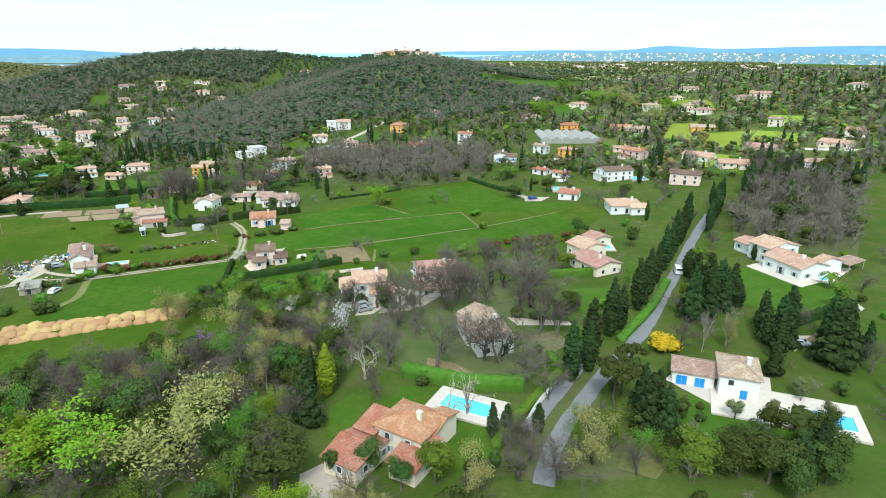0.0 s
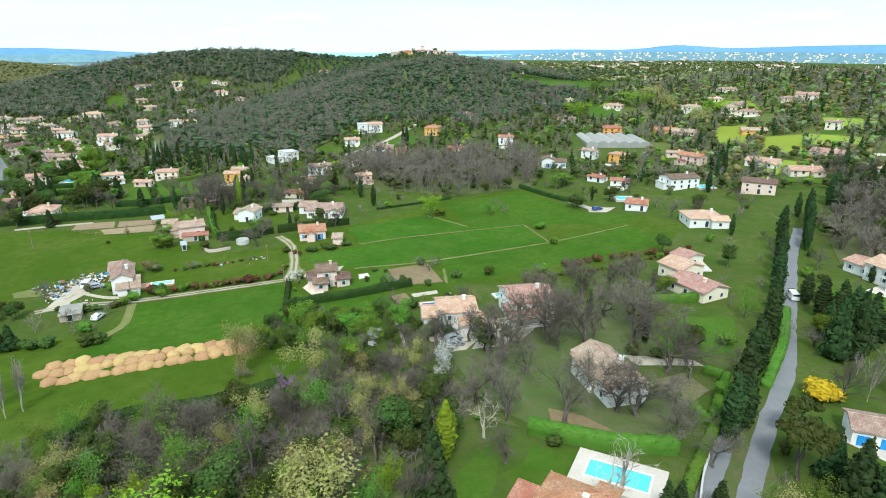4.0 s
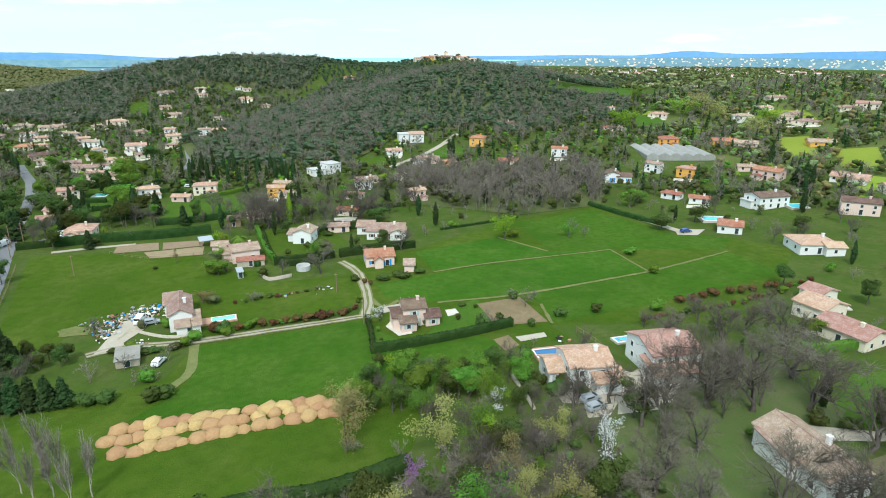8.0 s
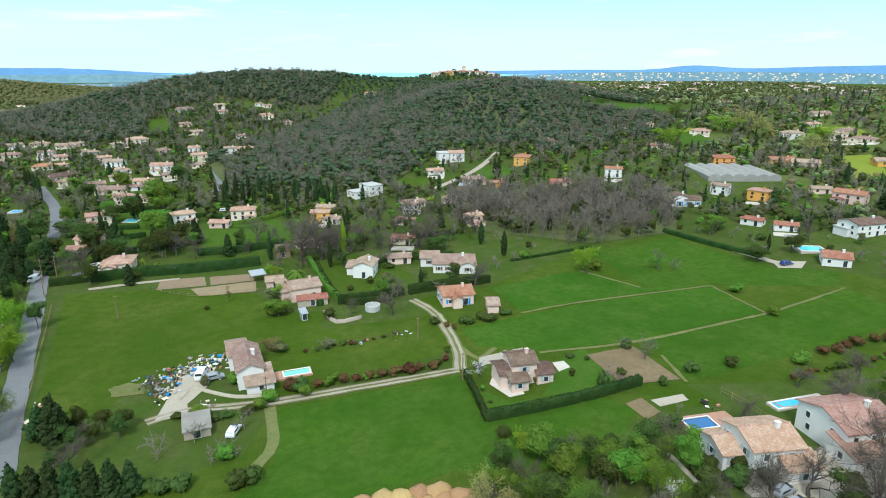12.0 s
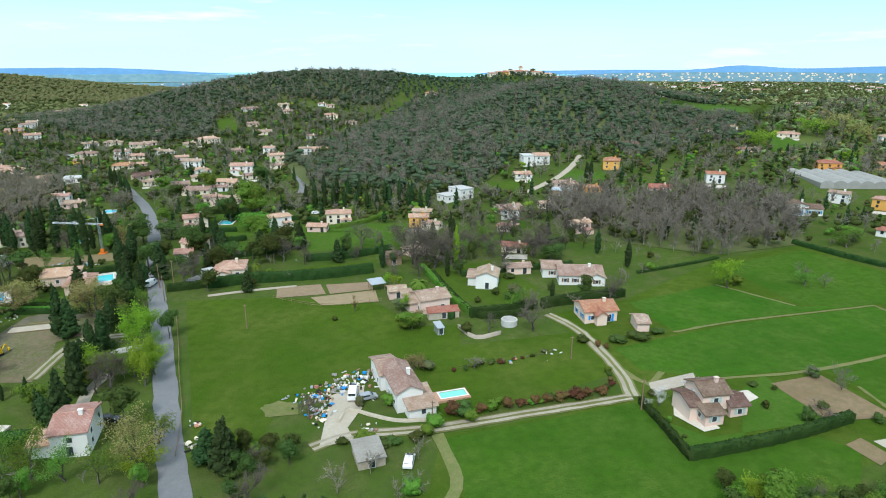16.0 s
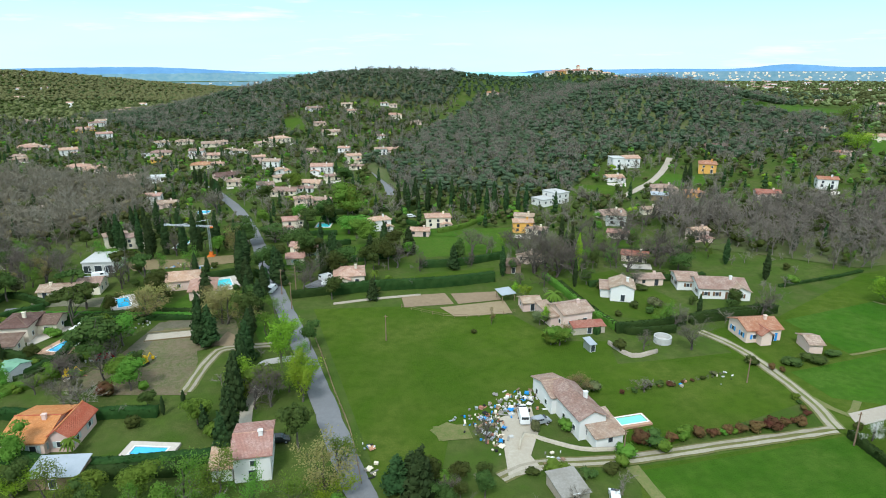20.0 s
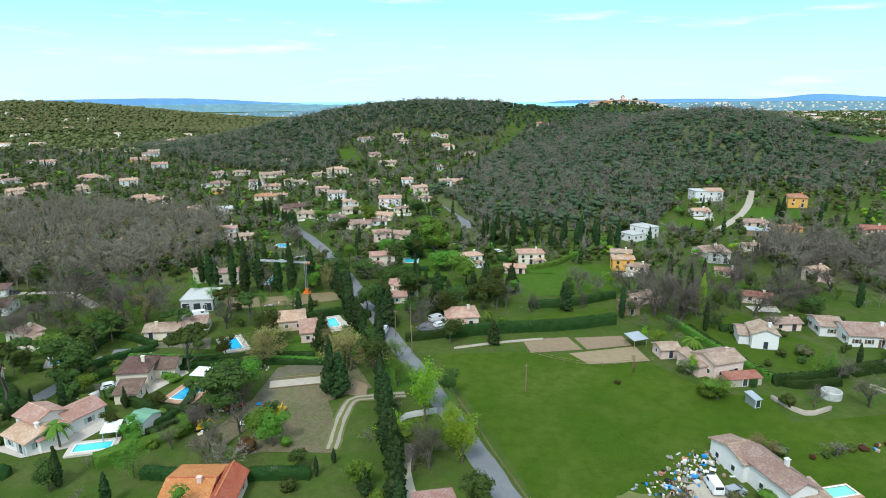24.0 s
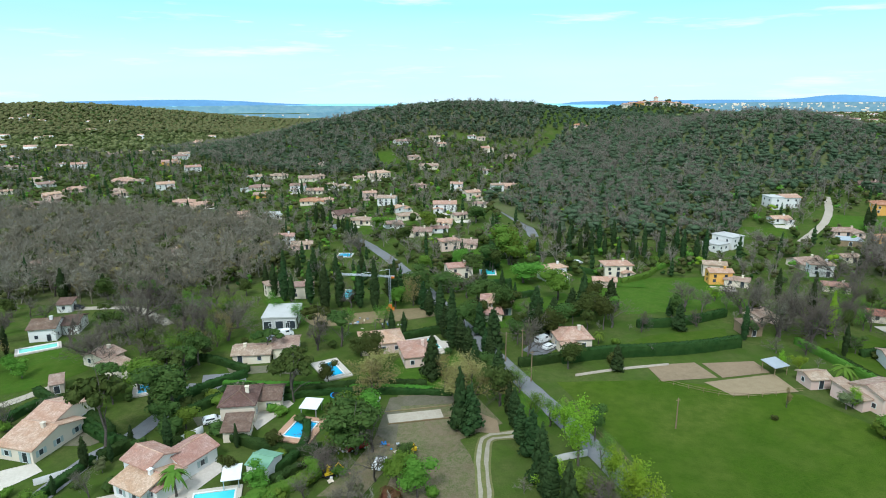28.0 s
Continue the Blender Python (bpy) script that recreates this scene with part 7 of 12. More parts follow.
patch("terrace", M_PAVING, [(-28.2, 703.3), (-43.4, 704.8), (-43.2, 699.8), (-30.3, 697.4)], "pale paved terrace in front of a villa", 0.2)
villa(-35.6, 706.5, -1, M_CREAM, M_TILE_PINK, 13.9, 8.6, 1, "hip", 1)
villa(-19.0, 678.0, -16, M_PINK, M_TILE, 9.7, 6.0, 1, "hip", -1)
patch("lawn", M_LAWN, [(-96.7, 665.2), (-111.8, 665.0), (-110.9, 656.0), (-98.1, 654.4)], "mown lawn in front of a villa", 0.2)
villa(-104.3, 667.6, 21, M_PINK, M_TILE, 9.4, 5.8, 1, "gx", 1)
villa(-95.6, 632.8, 5, M_CREAM, M_TILE, 23.2, 10.0, 1, "gx", 1)
patch("terrace", M_PAVING, [(-53.8, 605.9), (-63.1, 606.6), (-63.0, 601.6), (-55.2, 599.9)], "pale paved terrace in front of a villa", 0.2)
villa(-58.2, 608.7, -22, M_WHITE, M_TILE, 8.5, 5.3, 1, "gx", 0)
villa(-64.4, 528.2, 1, M_WHITE, M_TILE, 8.0, 5.0, 2, "gx", 0)
patch("lawn", M_LAWN, [(-46.9, 532.5), (-64.2, 534.2), (-64.2, 525.2), (-49.6, 522.0)], "mown lawn in front of a villa", 0.2)
villa(-55.3, 535.9, -24, M_PINK, M_TILE_PINK, 10.9, 6.7, 1, "gx", -1)
villa(-83.4, 491.5, -20, M_CREAM, M_TILE, 8.0, 5.0, 1, "hip", 0)
patch("terrace", M_PAVING, [(-92.9, 467.3), (-101.7, 467.3), (-101.3, 462.3), (-93.8, 461.3)], "pale paved terrace in front of a villa", 0.2)
villa(-97.3, 469.8, 20, M_CREAM, M_TILE, 8.0, 5.0, 1, "gx", 0)
villa(-79.8, 361.5, 16, M_WHITE, M_TILE_PINK, 9.3, 5.7, 2, "hip", 1)
patch("lawn", M_LAWN, [(-47.7, 357.2), (-64.2, 360.0), (-64.8, 351.0), (-51.1, 346.9)], "mown lawn in front of a villa", 0.2)
villa(-55.5, 361.1, -4, M_CREAM, M_TILE_PINK, 10.4, 6.5, 2, "hip", 1)
villa(-65.5, 349.8, -16, M_PINK, M_TILE_PINK, 8.0, 5.0, 1, "gx", 0)
patch("terrace", M_PAVING, [(-19.9, 342.5), (-28.3, 345.1), (-29.3, 340.2), (-22.5, 337.0)], "pale paved terrace in front of a villa", 0.2)
villa(-23.3, 346.2, -12, M_OCHRE, M_TILE_PINK, 8.0, 5.0, 2, "gx", 0)
villa(-19.4, 342.8, -37, M_CREAM, M_TILE, 8.0, 5.0, 1, "gx", 0)
patch("lawn", M_LAWN, [(88.5, 769.9), (68.3, 775.3), (67.0, 766.3), (83.7, 760.0)], "mown lawn in front of a villa", 0.2)
villa(79.0, 775.0, 5, M_PINK, M_TILE_RED, 13.1, 8.1, 1, "hip", 1)
villa(-468.8, 780.6, 47, M_WHITE, M_TILE, 10.5, 6.5, 1, "hip", 1)
patch("terrace", M_PAVING, [(-405.9, 694.7), (-416.1, 689.9), (-413.4, 685.6), (-404.3, 688.8)], "pale paved terrace in front of a villa", 0.2)
villa(-412.1, 694.6, 38, M_CREAM, M_TILE, 10.3, 6.4, 1, "gx", -1)
villa(-392.7, 665.7, 45, M_WHITE, M_TILE, 13.4, 8.3, 1, "gx", 1)
patch("lawn", M_LAWN, [(-356.2, 613.7), (-372.0, 606.4), (-367.5, 598.6), (-353.3, 603.2)], "mown lawn in front of a villa", 0.2)
villa(-365.2, 612.3, 45, M_PINK, M_TILE_PINK, 10.9, 6.7, 1, "gx", -1)
villa(-360.9, 635.6, 5, M_PINK, M_TILE_PINK, 14.7, 9.1, 1, "hip", -1)
patch("terrace", M_PAVING, [(-344.4, 554.4), (-365.3, 543.8), (-361.9, 539.9), (-343.8, 548.0)], "pale paved terrace in front of a villa", 0.2)
villa(-356.0, 551.3, 47, M_PINK, M_TILE_PINK, 21.2, 10.0, 1, "hip", -1)
villa(-351.4, 569.5, 45, M_CREAM, M_TILE, 19.9, 10.0, 1, "gx", 1)
patch("lawn", M_LAWN, [(-327.5, 678.1), (-350.8, 669.7), (-346.6, 661.7), (-326.2, 667.1)], "mown lawn in front of a villa", 0.2)
villa(-340.0, 676.3, 32, M_PINK, M_TILE_PINK, 15.5, 9.6, 1, "hip", 1)
villa(-329.9, 674.7, 1, M_WHITE, M_TILE, 10.6, 6.6, 1, "gx", 1)
patch("terrace", M_PAVING, [(-314.6, 612.7), (-324.4, 609.2), (-322.2, 604.6), (-313.6, 606.7)], "pale paved terrace in front of a villa", 0.2)
villa(-320.4, 613.3, 40, M_PINK, M_TILE, 9.5, 5.9, 1, "hip", -1)
villa(-335.1, 785.8, 8, M_OCHRE, M_TILE_PINK, 18.3, 10.0, 1, "gx", -1)
patch("lawn", M_LAWN, [(-317.9, 806.6), (-338.0, 801.2), (-334.6, 792.8), (-317.1, 795.7)], "mown lawn in front of a villa", 0.2)
villa(-328.6, 806.3, 35, M_WHITE, M_TILE, 13.0, 8.1, 2, "hip", -1)
villa(-416.0, 899.5, 24, M_PINK, M_TILE, 13.5, 8.4, 1, "gx", 1)
patch("terrace", M_PAVING, [(-393.9, 913.5), (-406.4, 909.4), (-404.2, 904.9), (-393.3, 907.4)], "pale paved terrace in front of a villa", 0.2)
villa(-400.9, 913.8, 30, M_PINK, M_TILE_PINK, 11.9, 7.4, 1, "gx", -1)
villa(-440.1, 907.0, 26, M_WHITE, M_TILE, 10.3, 6.4, 1, "gx", 1)
patch("lawn", M_LAWN, [(-206.8, 493.3), (-223.5, 490.1), (-221.0, 481.5), (-206.5, 482.3)], "mown lawn in front of a villa", 0.2)
villa(-215.6, 494.2, 16, M_PINK, M_TILE_PINK, 10.6, 6.6, 1, "gx", 1)
villa(-199.7, 501.2, 28, M_WHITE, M_TILE, 9.9, 6.2, 1, "flat", -1)
patch("terrace", M_PAVING, [(-259.9, 423.8), (-268.4, 420.2), (-266.0, 415.8), (-258.4, 417.9)], "pale paved terrace in front of a villa", 0.2)
villa(-265.1, 424.3, 28, M_WHITE, M_TILE, 8.4, 5.2, 1, "flat", 0)
villa(-231.8, 421.9, 36, M_PINK, M_TILE, 8.0, 5.0, 1, "hip", 0)
patch("lawn", M_LAWN, [(-272.4, 411.0), (-283.9, 405.4), (-279.3, 397.6), (-268.8, 400.8)], "mown lawn in front of a villa", 0.2)
villa(-279.2, 410.4, 38, M_CREAM, M_TILE, 8.0, 5.0, 1, "gx", 0)
villa(-479.3, 781.8, 47, M_CREAM, M_TILE, 9.1, 5.6, 1, "hip", 1)
patch("terrace", M_PAVING, [(-435.4, 798.6), (-443.4, 795.1), (-441.0, 790.7), (-433.7, 792.8)], "pale paved terrace in front of a villa", 0.2)
villa(-440.4, 799.1, 16, M_WHITE, M_TILE, 8.0, 5.0, 1, "gx", 0)
villa(-403.8, 627.1, 20, M_CREAM, M_TILE_PINK, 8.1, 5.0, 1, "gx", 0)
villa(-700.8, 1470.0, 15, M_CREAM, M_TILE, 25.0, 10.0, 1, "hip", 1)
villa(-676.9, 1502.7, 3, M_WHITE, M_TILE, 21.5, 10.0, 1, "gx", -1)
patch("terrace", M_PAVING, [(53.0, 409.7), (43.4, 412.3), (42.5, 407.3), (50.4, 404.1)], "pale paved terrace in front of a villa", 0.2)
villa(48.8, 413.4, -3, M_WHITE, M_TILE_PINK, 9.0, 5.6, 1, "gx", 1)
villa(63.2, 389.0, -14, M_PINK, M_TILE, 12.1, 7.5, 1, "hip", 1)
patch("lawn", M_LAWN, [(78.0, 372.6), (65.5, 377.4), (62.9, 368.7), (72.9, 363.0)], "mown lawn in front of a villa", 0.2)
villa(72.6, 377.3, -16, M_OCHRE, M_TILE_RED, 8.4, 5.2, 1, "hip", 0)
villa(140.1, 463.0, -13, M_PINK, M_TILE_DARK, 18.3, 10.0, 1, "gx", 1)
patch("terrace", M_PAVING, [(134.8, 358.8), (126.6, 363.7), (124.4, 359.2), (130.9, 354.1)], "pale paved terrace in front of a villa", 0.2)
villa(132.0, 363.4, -26, M_WHITE, M_TILE_RED, 8.7, 5.4, 2, "gx", 0)
villa(101.4, 363.3, -22, M_PINK, M_TILE_RED, 10.4, 6.5, 1, "gx", -1)
patch("lawn", M_LAWN, [(16.0, 326.9), (3.5, 329.5), (2.3, 320.6), (12.5, 316.6)], "mown lawn in front of a villa", 0.2)
villa(10.3, 330.7, -30, M_CREAM, M_TILE_PINK, 8.0, 5.0, 1, "hip", 0)
villa(22.4, 358.5, 7, M_CREAM, M_TILE, 11.4, 7.0, 1, "gx", -1)
patch("terrace", M_PAVING, [(7.3, 299.3), (-2.1, 301.3), (-2.6, 296.3), (5.1, 293.7)], "pale paved terrace in front of a villa", 0.2)
villa(3.1, 302.8, -30, M_CREAM, M_TILE_RED, 8.7, 5.4, 1, "gx", 0)
villa(-3.1, 280.0, -6, M_PINK, M_TILE, 8.0, 5.0, 1, "gx", 0)
patch("lawn", M_LAWN, [(23.7, 344.0), (11.2, 346.9), (9.9, 337.9), (20.1, 333.8)], "mown lawn in front of a villa", 0.2)
villa(18.0, 347.9, -21, M_WHITE, M_TILE, 8.0, 5.0, 2, "hip", 0)
villa(-20.2, 355.4, -23, M_CREAM, M_TILE, 8.0, 5.0, 2, "gx", 0)
patch("terrace", M_PAVING, [(280.6, 470.1), (268.4, 479.8), (265.9, 475.4), (275.7, 466.3)], "pale paved terrace in front of a villa", 0.2)
villa(276.1, 476.9, -46, M_CREAM, M_TILE_PINK, 14.2, 8.8, 1, "hip", -1)
villa(211.0, 373.6, -28, M_OCHRE, M_TILE_RED, 11.7, 7.3, 2, "hip", 1)
patch("lawn", M_LAWN, [(324.5, 413.1), (300.6, 437.5), (295.4, 429.9), (314.4, 408.0)], "mown lawn in front of a villa", 0.2)
villa(314.3, 427.0, -33, M_WHITE, M_TILE, 21.4, 10.0, 2, "hip", -1)
villa(327.5, 402.9, -44, M_CREAM, M_TILE, 10.5, 6.5, 2, "hip", 1)
patch("terrace", M_PAVING, [(335.1, 378.5), (321.2, 395.1), (318.1, 391.0), (329.2, 376.3)], "pale paved terrace in front of a villa", 0.2)
villa(330.1, 388.4, -68, M_CREAM, M_TILE, 19.7, 10.0, 1, "hip", -1)
villa(248.2, 367.5, -25, M_OCHRE, M_TILE_RED, 15.0, 9.3, 1, "gx", 1)
patch("lawn", M_LAWN, [(258.5, 345.6), (242.1, 362.8), (236.4, 355.7), (249.0, 339.9)], "mown lawn in front of a villa", 0.2)
villa(252.1, 355.9, -41, M_PINK, M_TILE, 14.8, 9.2, 1, "gx", -1)
villa(284.2, 330.8, -32, M_OCHRE, M_TILE, 16.0, 9.9, 1, "gx", -1)
patch("terrace", M_PAVING, [(170.9, 297.9), (163.9, 304.4), (160.9, 300.4), (166.2, 294.1)], "pale paved terrace in front of a villa", 0.2)
villa(169.1, 303.0, -61, M_OCHRE, M_TILE_PINK, 8.7, 5.4, 2, "hip", 0)
villa(196.4, 280.8, -67, M_PINK, M_TILE_RED, 12.2, 7.6, 2, "gx", -1)
patch("lawn", M_LAWN, [(206.1, 292.9), (196.9, 303.0), (190.7, 296.5), (197.2, 286.6)], "mown lawn in front of a villa", 0.2)
villa(203.3, 299.6, -28, M_PINK, M_TILE, 8.6, 5.3, 1, "gx", 0)
villa(139.1, 273.5, -61, M_WHITE, M_TILE_RED, 8.0, 5.0, 1, "gx", 0)
patch("terrace", M_PAVING, [(145.8, 256.3), (139.6, 262.5), (136.3, 258.7), (140.9, 252.7)], "pale paved terrace in front of a villa", 0.2)
villa(144.4, 261.2, -40, M_WHITE, M_TILE_RED, 8.0, 5.0, 1, "gx", 0)
villa(161.3, 318.6, -58, M_WHITE, M_TILE, 8.0, 5.0, 2, "gx", 0)
patch("lawn", M_LAWN, [(220.7, 434.6), (210.3, 442.1), (205.6, 434.4), (213.4, 426.6)], "mown lawn in front of a villa", 0.2)
villa(217.0, 440.4, -23, M_PINK, M_TILE, 8.0, 5.0, 1, "gx", 0)
villa(212.3, 443.5, -30, M_PINK, M_TILE_RED, 8.0, 5.0, 1, "hip", 0)
patch("terrace", M_PAVING, [(440.7, 717.2), (428.6, 726.1), (426.2, 721.6), (435.9, 713.2)], "pale paved terrace in front of a villa", 0.2)
villa(436.1, 723.6, -31, M_CREAM, M_TILE, 13.7, 8.5, 1, "gx", -1)
villa(381.3, 386.7, -53, M_CREAM, M_TILE_PINK, 25.0, 10.0, 2, "gx", -1)
patch("lawn", M_LAWN, [(317.7, 298.0), (308.9, 307.3), (302.8, 300.7), (308.9, 291.6)], "mown lawn in front of a villa", 0.2)
villa(315.1, 304.4, -65, M_CREAM, M_TILE, 8.0, 5.0, 2, "gx", 0)
villa(257.1, 255.8, -64, M_CREAM, M_TILE_PINK, 17.8, 10.0, 1, "gx", -1)
patch("terrace", M_PAVING, [(295.0, 227.5), (278.5, 248.1), (275.4, 243.9), (288.7, 225.8)], "pale paved terrace in front of a villa", 0.2)
villa(288.7, 239.4, -69, M_CREAM, M_TILE_PINK, 24.0, 10.0, 1, "gx", -1)
villa(249.3, 215.3, -68, M_WHITE, M_TILE_PINK, 12.7, 7.9, 1, "hip", 1)
patch("lawn", M_LAWN, [(227.7, 223.4), (212.0, 238.8), (206.5, 231.6), (218.5, 217.2)], "mown lawn in front of a villa", 0.2)
villa(221.6, 232.9, -25, M_CREAM, M_TILE_PINK, 13.7, 8.5, 1, "gx", 1)
villa(219.5, 257.6, -59, M_WHITE, M_TILE_PINK, 18.0, 10.0, 1, "gx", 1)
patch("terrace", M_PAVING, [(435.7, 342.8), (426.9, 354.0), (423.4, 350.4), (430.1, 340.2)], "pale paved terrace in front of a villa", 0.2)
villa(433.3, 350.0, -60, M_WHITE, M_TILE, 13.0, 8.0, 1, "hip", 1)
villa(470.3, 711.4, -14, M_CREAM, M_TILE, 25.0, 10.0, 1, "gx", -1)
patch("lawn", M_LAWN, [(398.7, 455.4), (368.0, 481.0), (363.8, 472.8), (388.7, 449.6)], "mown lawn in front of a villa", 0.2)
villa(385.0, 470.1, -20, M_CREAM, M_TILE, 25.0, 10.0, 1, "gx", -1)
villa(376.4, 395.3, -32, M_CREAM, M_TILE, 13.9, 8.6, 1, "hip", -1)
patch("terrace", M_PAVING, [(321.7, 247.2), (314.7, 256.3), (311.1, 252.8), (316.2, 244.4)], "pale paved terrace in front of a villa", 0.2)
villa(320.2, 253.3, -61, M_CREAM, M_TILE_PINK, 10.4, 6.5, 1, "gx", -1)
villa(376.6, 866.0, -42, M_CREAM, M_TILE, 19.9, 10.0, 1, "gx", 1)
patch("lawn", M_LAWN, [(251.6, 594.3), (239.5, 599.3), (236.6, 590.8), (246.2, 584.8)], "mown lawn in front of a villa", 0.2)
villa(246.5, 599.1, -18, M_CREAM, M_TILE_DARK, 8.2, 5.1, 1, "hip", 0)
villa(492.8, 430.8, -44, M_CREAM, M_TILE, 13.8, 8.6, 1, "gx", -1)
patch("terrace", M_PAVING, [(257.2, 206.4), (250.4, 214.9), (246.8, 211.4), (251.8, 203.5)], "pale paved terrace in front of a villa", 0.2)
villa(255.7, 212.2, -46, M_WHITE, M_TILE, 9.9, 6.2, 1, "gx", -1)

villa(-414.0, 774.2, 12, M_WHITE, M_TILE_PINK, 13.0, 8.8, 2, "gx", 1)
villa(-359.8, 593.1, -34, M_PINK, M_TILE, 13.0, 8.8, 1, "gy", 1)
villa(-297.5, 726.1, 25, M_WHITE, M_TILE_PINK, 13.0, 8.8, 2, "gx", 0)
villa(-88.9, 541.1, -16, M_WHITE, M_TILE_PINK, 7.7, 5.2, 2, "gx", 1)
villa(-135.6, 516.3, -15, M_WHITE, M_TILE, 10.8, 7.3, 2, "gx", 0)
villa(-296.5, 638.1, 25, M_WHITE, M_TILE_PINK, 12.4, 8.4, 2, "gx", 1)
villa(-181.3, 676.6, 21, M_CREAM, M_TILE, 9.1, 6.2, 1, "gy", -1)
villa(-127.0, 496.5, 28, M_WHITE, M_TILE_PINK, 8.9, 6.0, 1, "gy", 1)
villa(-82.8, 511.5, 18, M_CREAM, M_TILE_PINK, 9.3, 6.3, 2, "gx", 1)
villa(40.6, 360.2, -6, M_CREAM, M_TILE, 7.0, 4.8, 1, "gx", 0)
villa(38.8, 318.9, 6, M_PINK, M_TILE_PINK, 7.0, 4.8, 2, "gx", 1)
villa(351.5, 444.4, 1, M_WHITE, M_TILE_PINK, 12.0, 8.1, 1, "gx", 0)
villa(348.6, 412.6, 9, M_CREAM, M_TILE, 11.5, 7.8, 1, "gx", -1)
villa(1277.4, 1158.8, 19, M_WHITE, M_TILE_PINK, 13.0, 8.8, 1, "gx", -1)
villa(953.1, 1043.9, 13, M_PINK, M_TILE, 13.0, 8.8, 2, "gy", 1)
villa(429.5, 628.7, -31, M_CREAM, M_TILE_PINK, 13.0, 8.8, 1, "gx", -1)
villa(219.5, 496.0, -10, M_WHITE, M_TILE, 8.3, 5.6, 1, "gy", 1)
villa(248.8, 502.4, -30, M_CREAM, M_TILE_PINK, 7.7, 5.2, 1, "gy", 0)
villa(-134.0, 459.9, 13, M_WHITE, M_TILE, 8.9, 6.0, 1, "gx", 1)
villa(-31.2, 309.6, 29, M_PINK, M_TILE, 7.0, 4.8, 1, "gx", 1)

# the hilltop village
for vx, vy, vyaw, vw, vfl, vwall, vkind in ((205, 946, 8, 9, 2, M_CREAM, "gx"), (215, 952, -12, 8, 2, M_PINK, "gx"), (222, 944, 5, 12, 2, M_OCHRE, "hip"), (231, 950, 0, 14, 2, M_CREAM, "gx"), (243, 946, -10, 13, 2, M_PINK, "hip"),
        (255, 948, 6, 10, 2, M_WHITE, "gx"), (265, 946, -6, 12, 2, M_CREAM, "hip"), (277, 950, 12, 9, 2, M_PINK, "gx"), (288, 945, 0, 11, 2, M_CREAM, "gx"), (302, 948, -14, 10, 1, M_WHITE, "hip"), (318, 944, 4, 12, 1, M_PINK, "gx")):
    villa(vx, vy, vyaw, vwall, M_TILE_RED if vkind == "hip" else M_TILE_PINK, vw, 8.0, vfl, vkind, 0)
bell_tower = empty("bell_tower", 249.0, 955.0)
tagged(bell_tower, "square pale stone bell tower of the hilltop village", "tower")
bm = bmesh.new()
box(bm, -2.2, -2.2, -3.0, 2.2, 2.2, 9.0)
box(bm, -2.6, -2.6, 9.0, 2.6, 2.6, 9.6)
part("shaft", bm, M_CREAM, bell_tower)
bm = bmesh.new()
bmesh.ops.create_cone(bm, cap_ends=True, segments=4, radius1=3.4, radius2=0.1, depth=2.0, matrix=pose(0, 0, 10.6, 0, 0, 45))
part("roof", bm, M_TILE_RED, bell_tower)

# pools
pool(33.8, 89.9, -44, 9.2, 4.0, 2.2, M_POOL, M_PAVING, "garden pool with turquoise water and wide pale surround", (0, 0, 0, 0))
pool(91.4, 65.7, -39, 7.3, 4.6, 1.5, M_POOL_BLUE, M_PAVING, "rectangular garden pool with turquoise water and a pale deck", (14, 0, 1, 3))
pool(109.6, 165.4, -21, 2.8, 7.0, 1.2, M_POOL, M_PAVING, "rectangular garden pool with turquoise water and a pale deck", (0, 0, 0, 0))
pool(147.8, 121.1, -66, 8.3, 4.1, 1.5, M_POOL_BLUE, M_PAVING, "rectangular garden pool with turquoise water and a pale deck", (0, 0, 0, 0))
pool(26.5, 162.6, -4, 5.3, 3.3, 0.5, M_POOL_DARK, M_TERRACE, "deep blue pool with terracotta deck", (0, 4, 0.5, 0.5))
pool(47.0, 162.9, -1, 6.5, 2.1, 0.5, M_POOL_BLUE, M_PAVING, "blue garden pool in the valley", (0, 5, 0, 0))
pool(-42.9, 214.0, 4, 5.8, 2.5, 0.5, M_POOL_GREEN, M_TERRACE, "green pool beside the old farmhouse", (3, 0, 0.5, 0))
pool(-164.8, 265.5, -22, 4.4, 6.3, 1.8, M_POOL_BLUE, M_TERRACE, "blue villa pool with pink deck", (0, 0, 0, 0))
pool(-159.7, 293.6, -68, 8.0, 3.3, 1.8, M_POOL_BLUE, M_PAVING, "rectangular garden pool with turquoise water and a pale deck", (0, 0, 0, 0))
pool(-134.2, 305.9, -75, 6.9, 5.0, 2.0, M_POOL, M_PAVING, "rectangular garden pool with turquoise water and a pale deck", (0, 0, 0, 0))
pool(-239.6, 319.4, 25, 8.8, 3.1, 1.0, M_POOL_GREEN, M_PAVING, "long narrow green pool on a terrace", (0, 0, 0, 0))
pool(-202.1, 289.3, 15, 3.6, 4.4, 1.2, M_POOL_BLUE, M_PAVING, "rectangular garden pool with turquoise water and a pale deck", (0, 0, 0, 0))
pool(-177.6, 245.4, 5, 6.6, 2.7, 1.2, M_POOL, M_PAVING, "rectangular garden pool with turquoise water and a pale deck", (0, 0, 0, 0))
pool(-134.1, 217.8, -14, 6.1, 2.3, 1.6, M_POOL_BLUE, M_PAVING, "rectangular garden pool with turquoise water and a pale deck", (0, 0, 0, 0))
pool(-102.9, 374.8, -10, 5.5, 7.0, 0.6, M_POOL, M_PAVING, "rectangular garden pool with turquoise water and a pale deck", (0, 0, 0, 0))
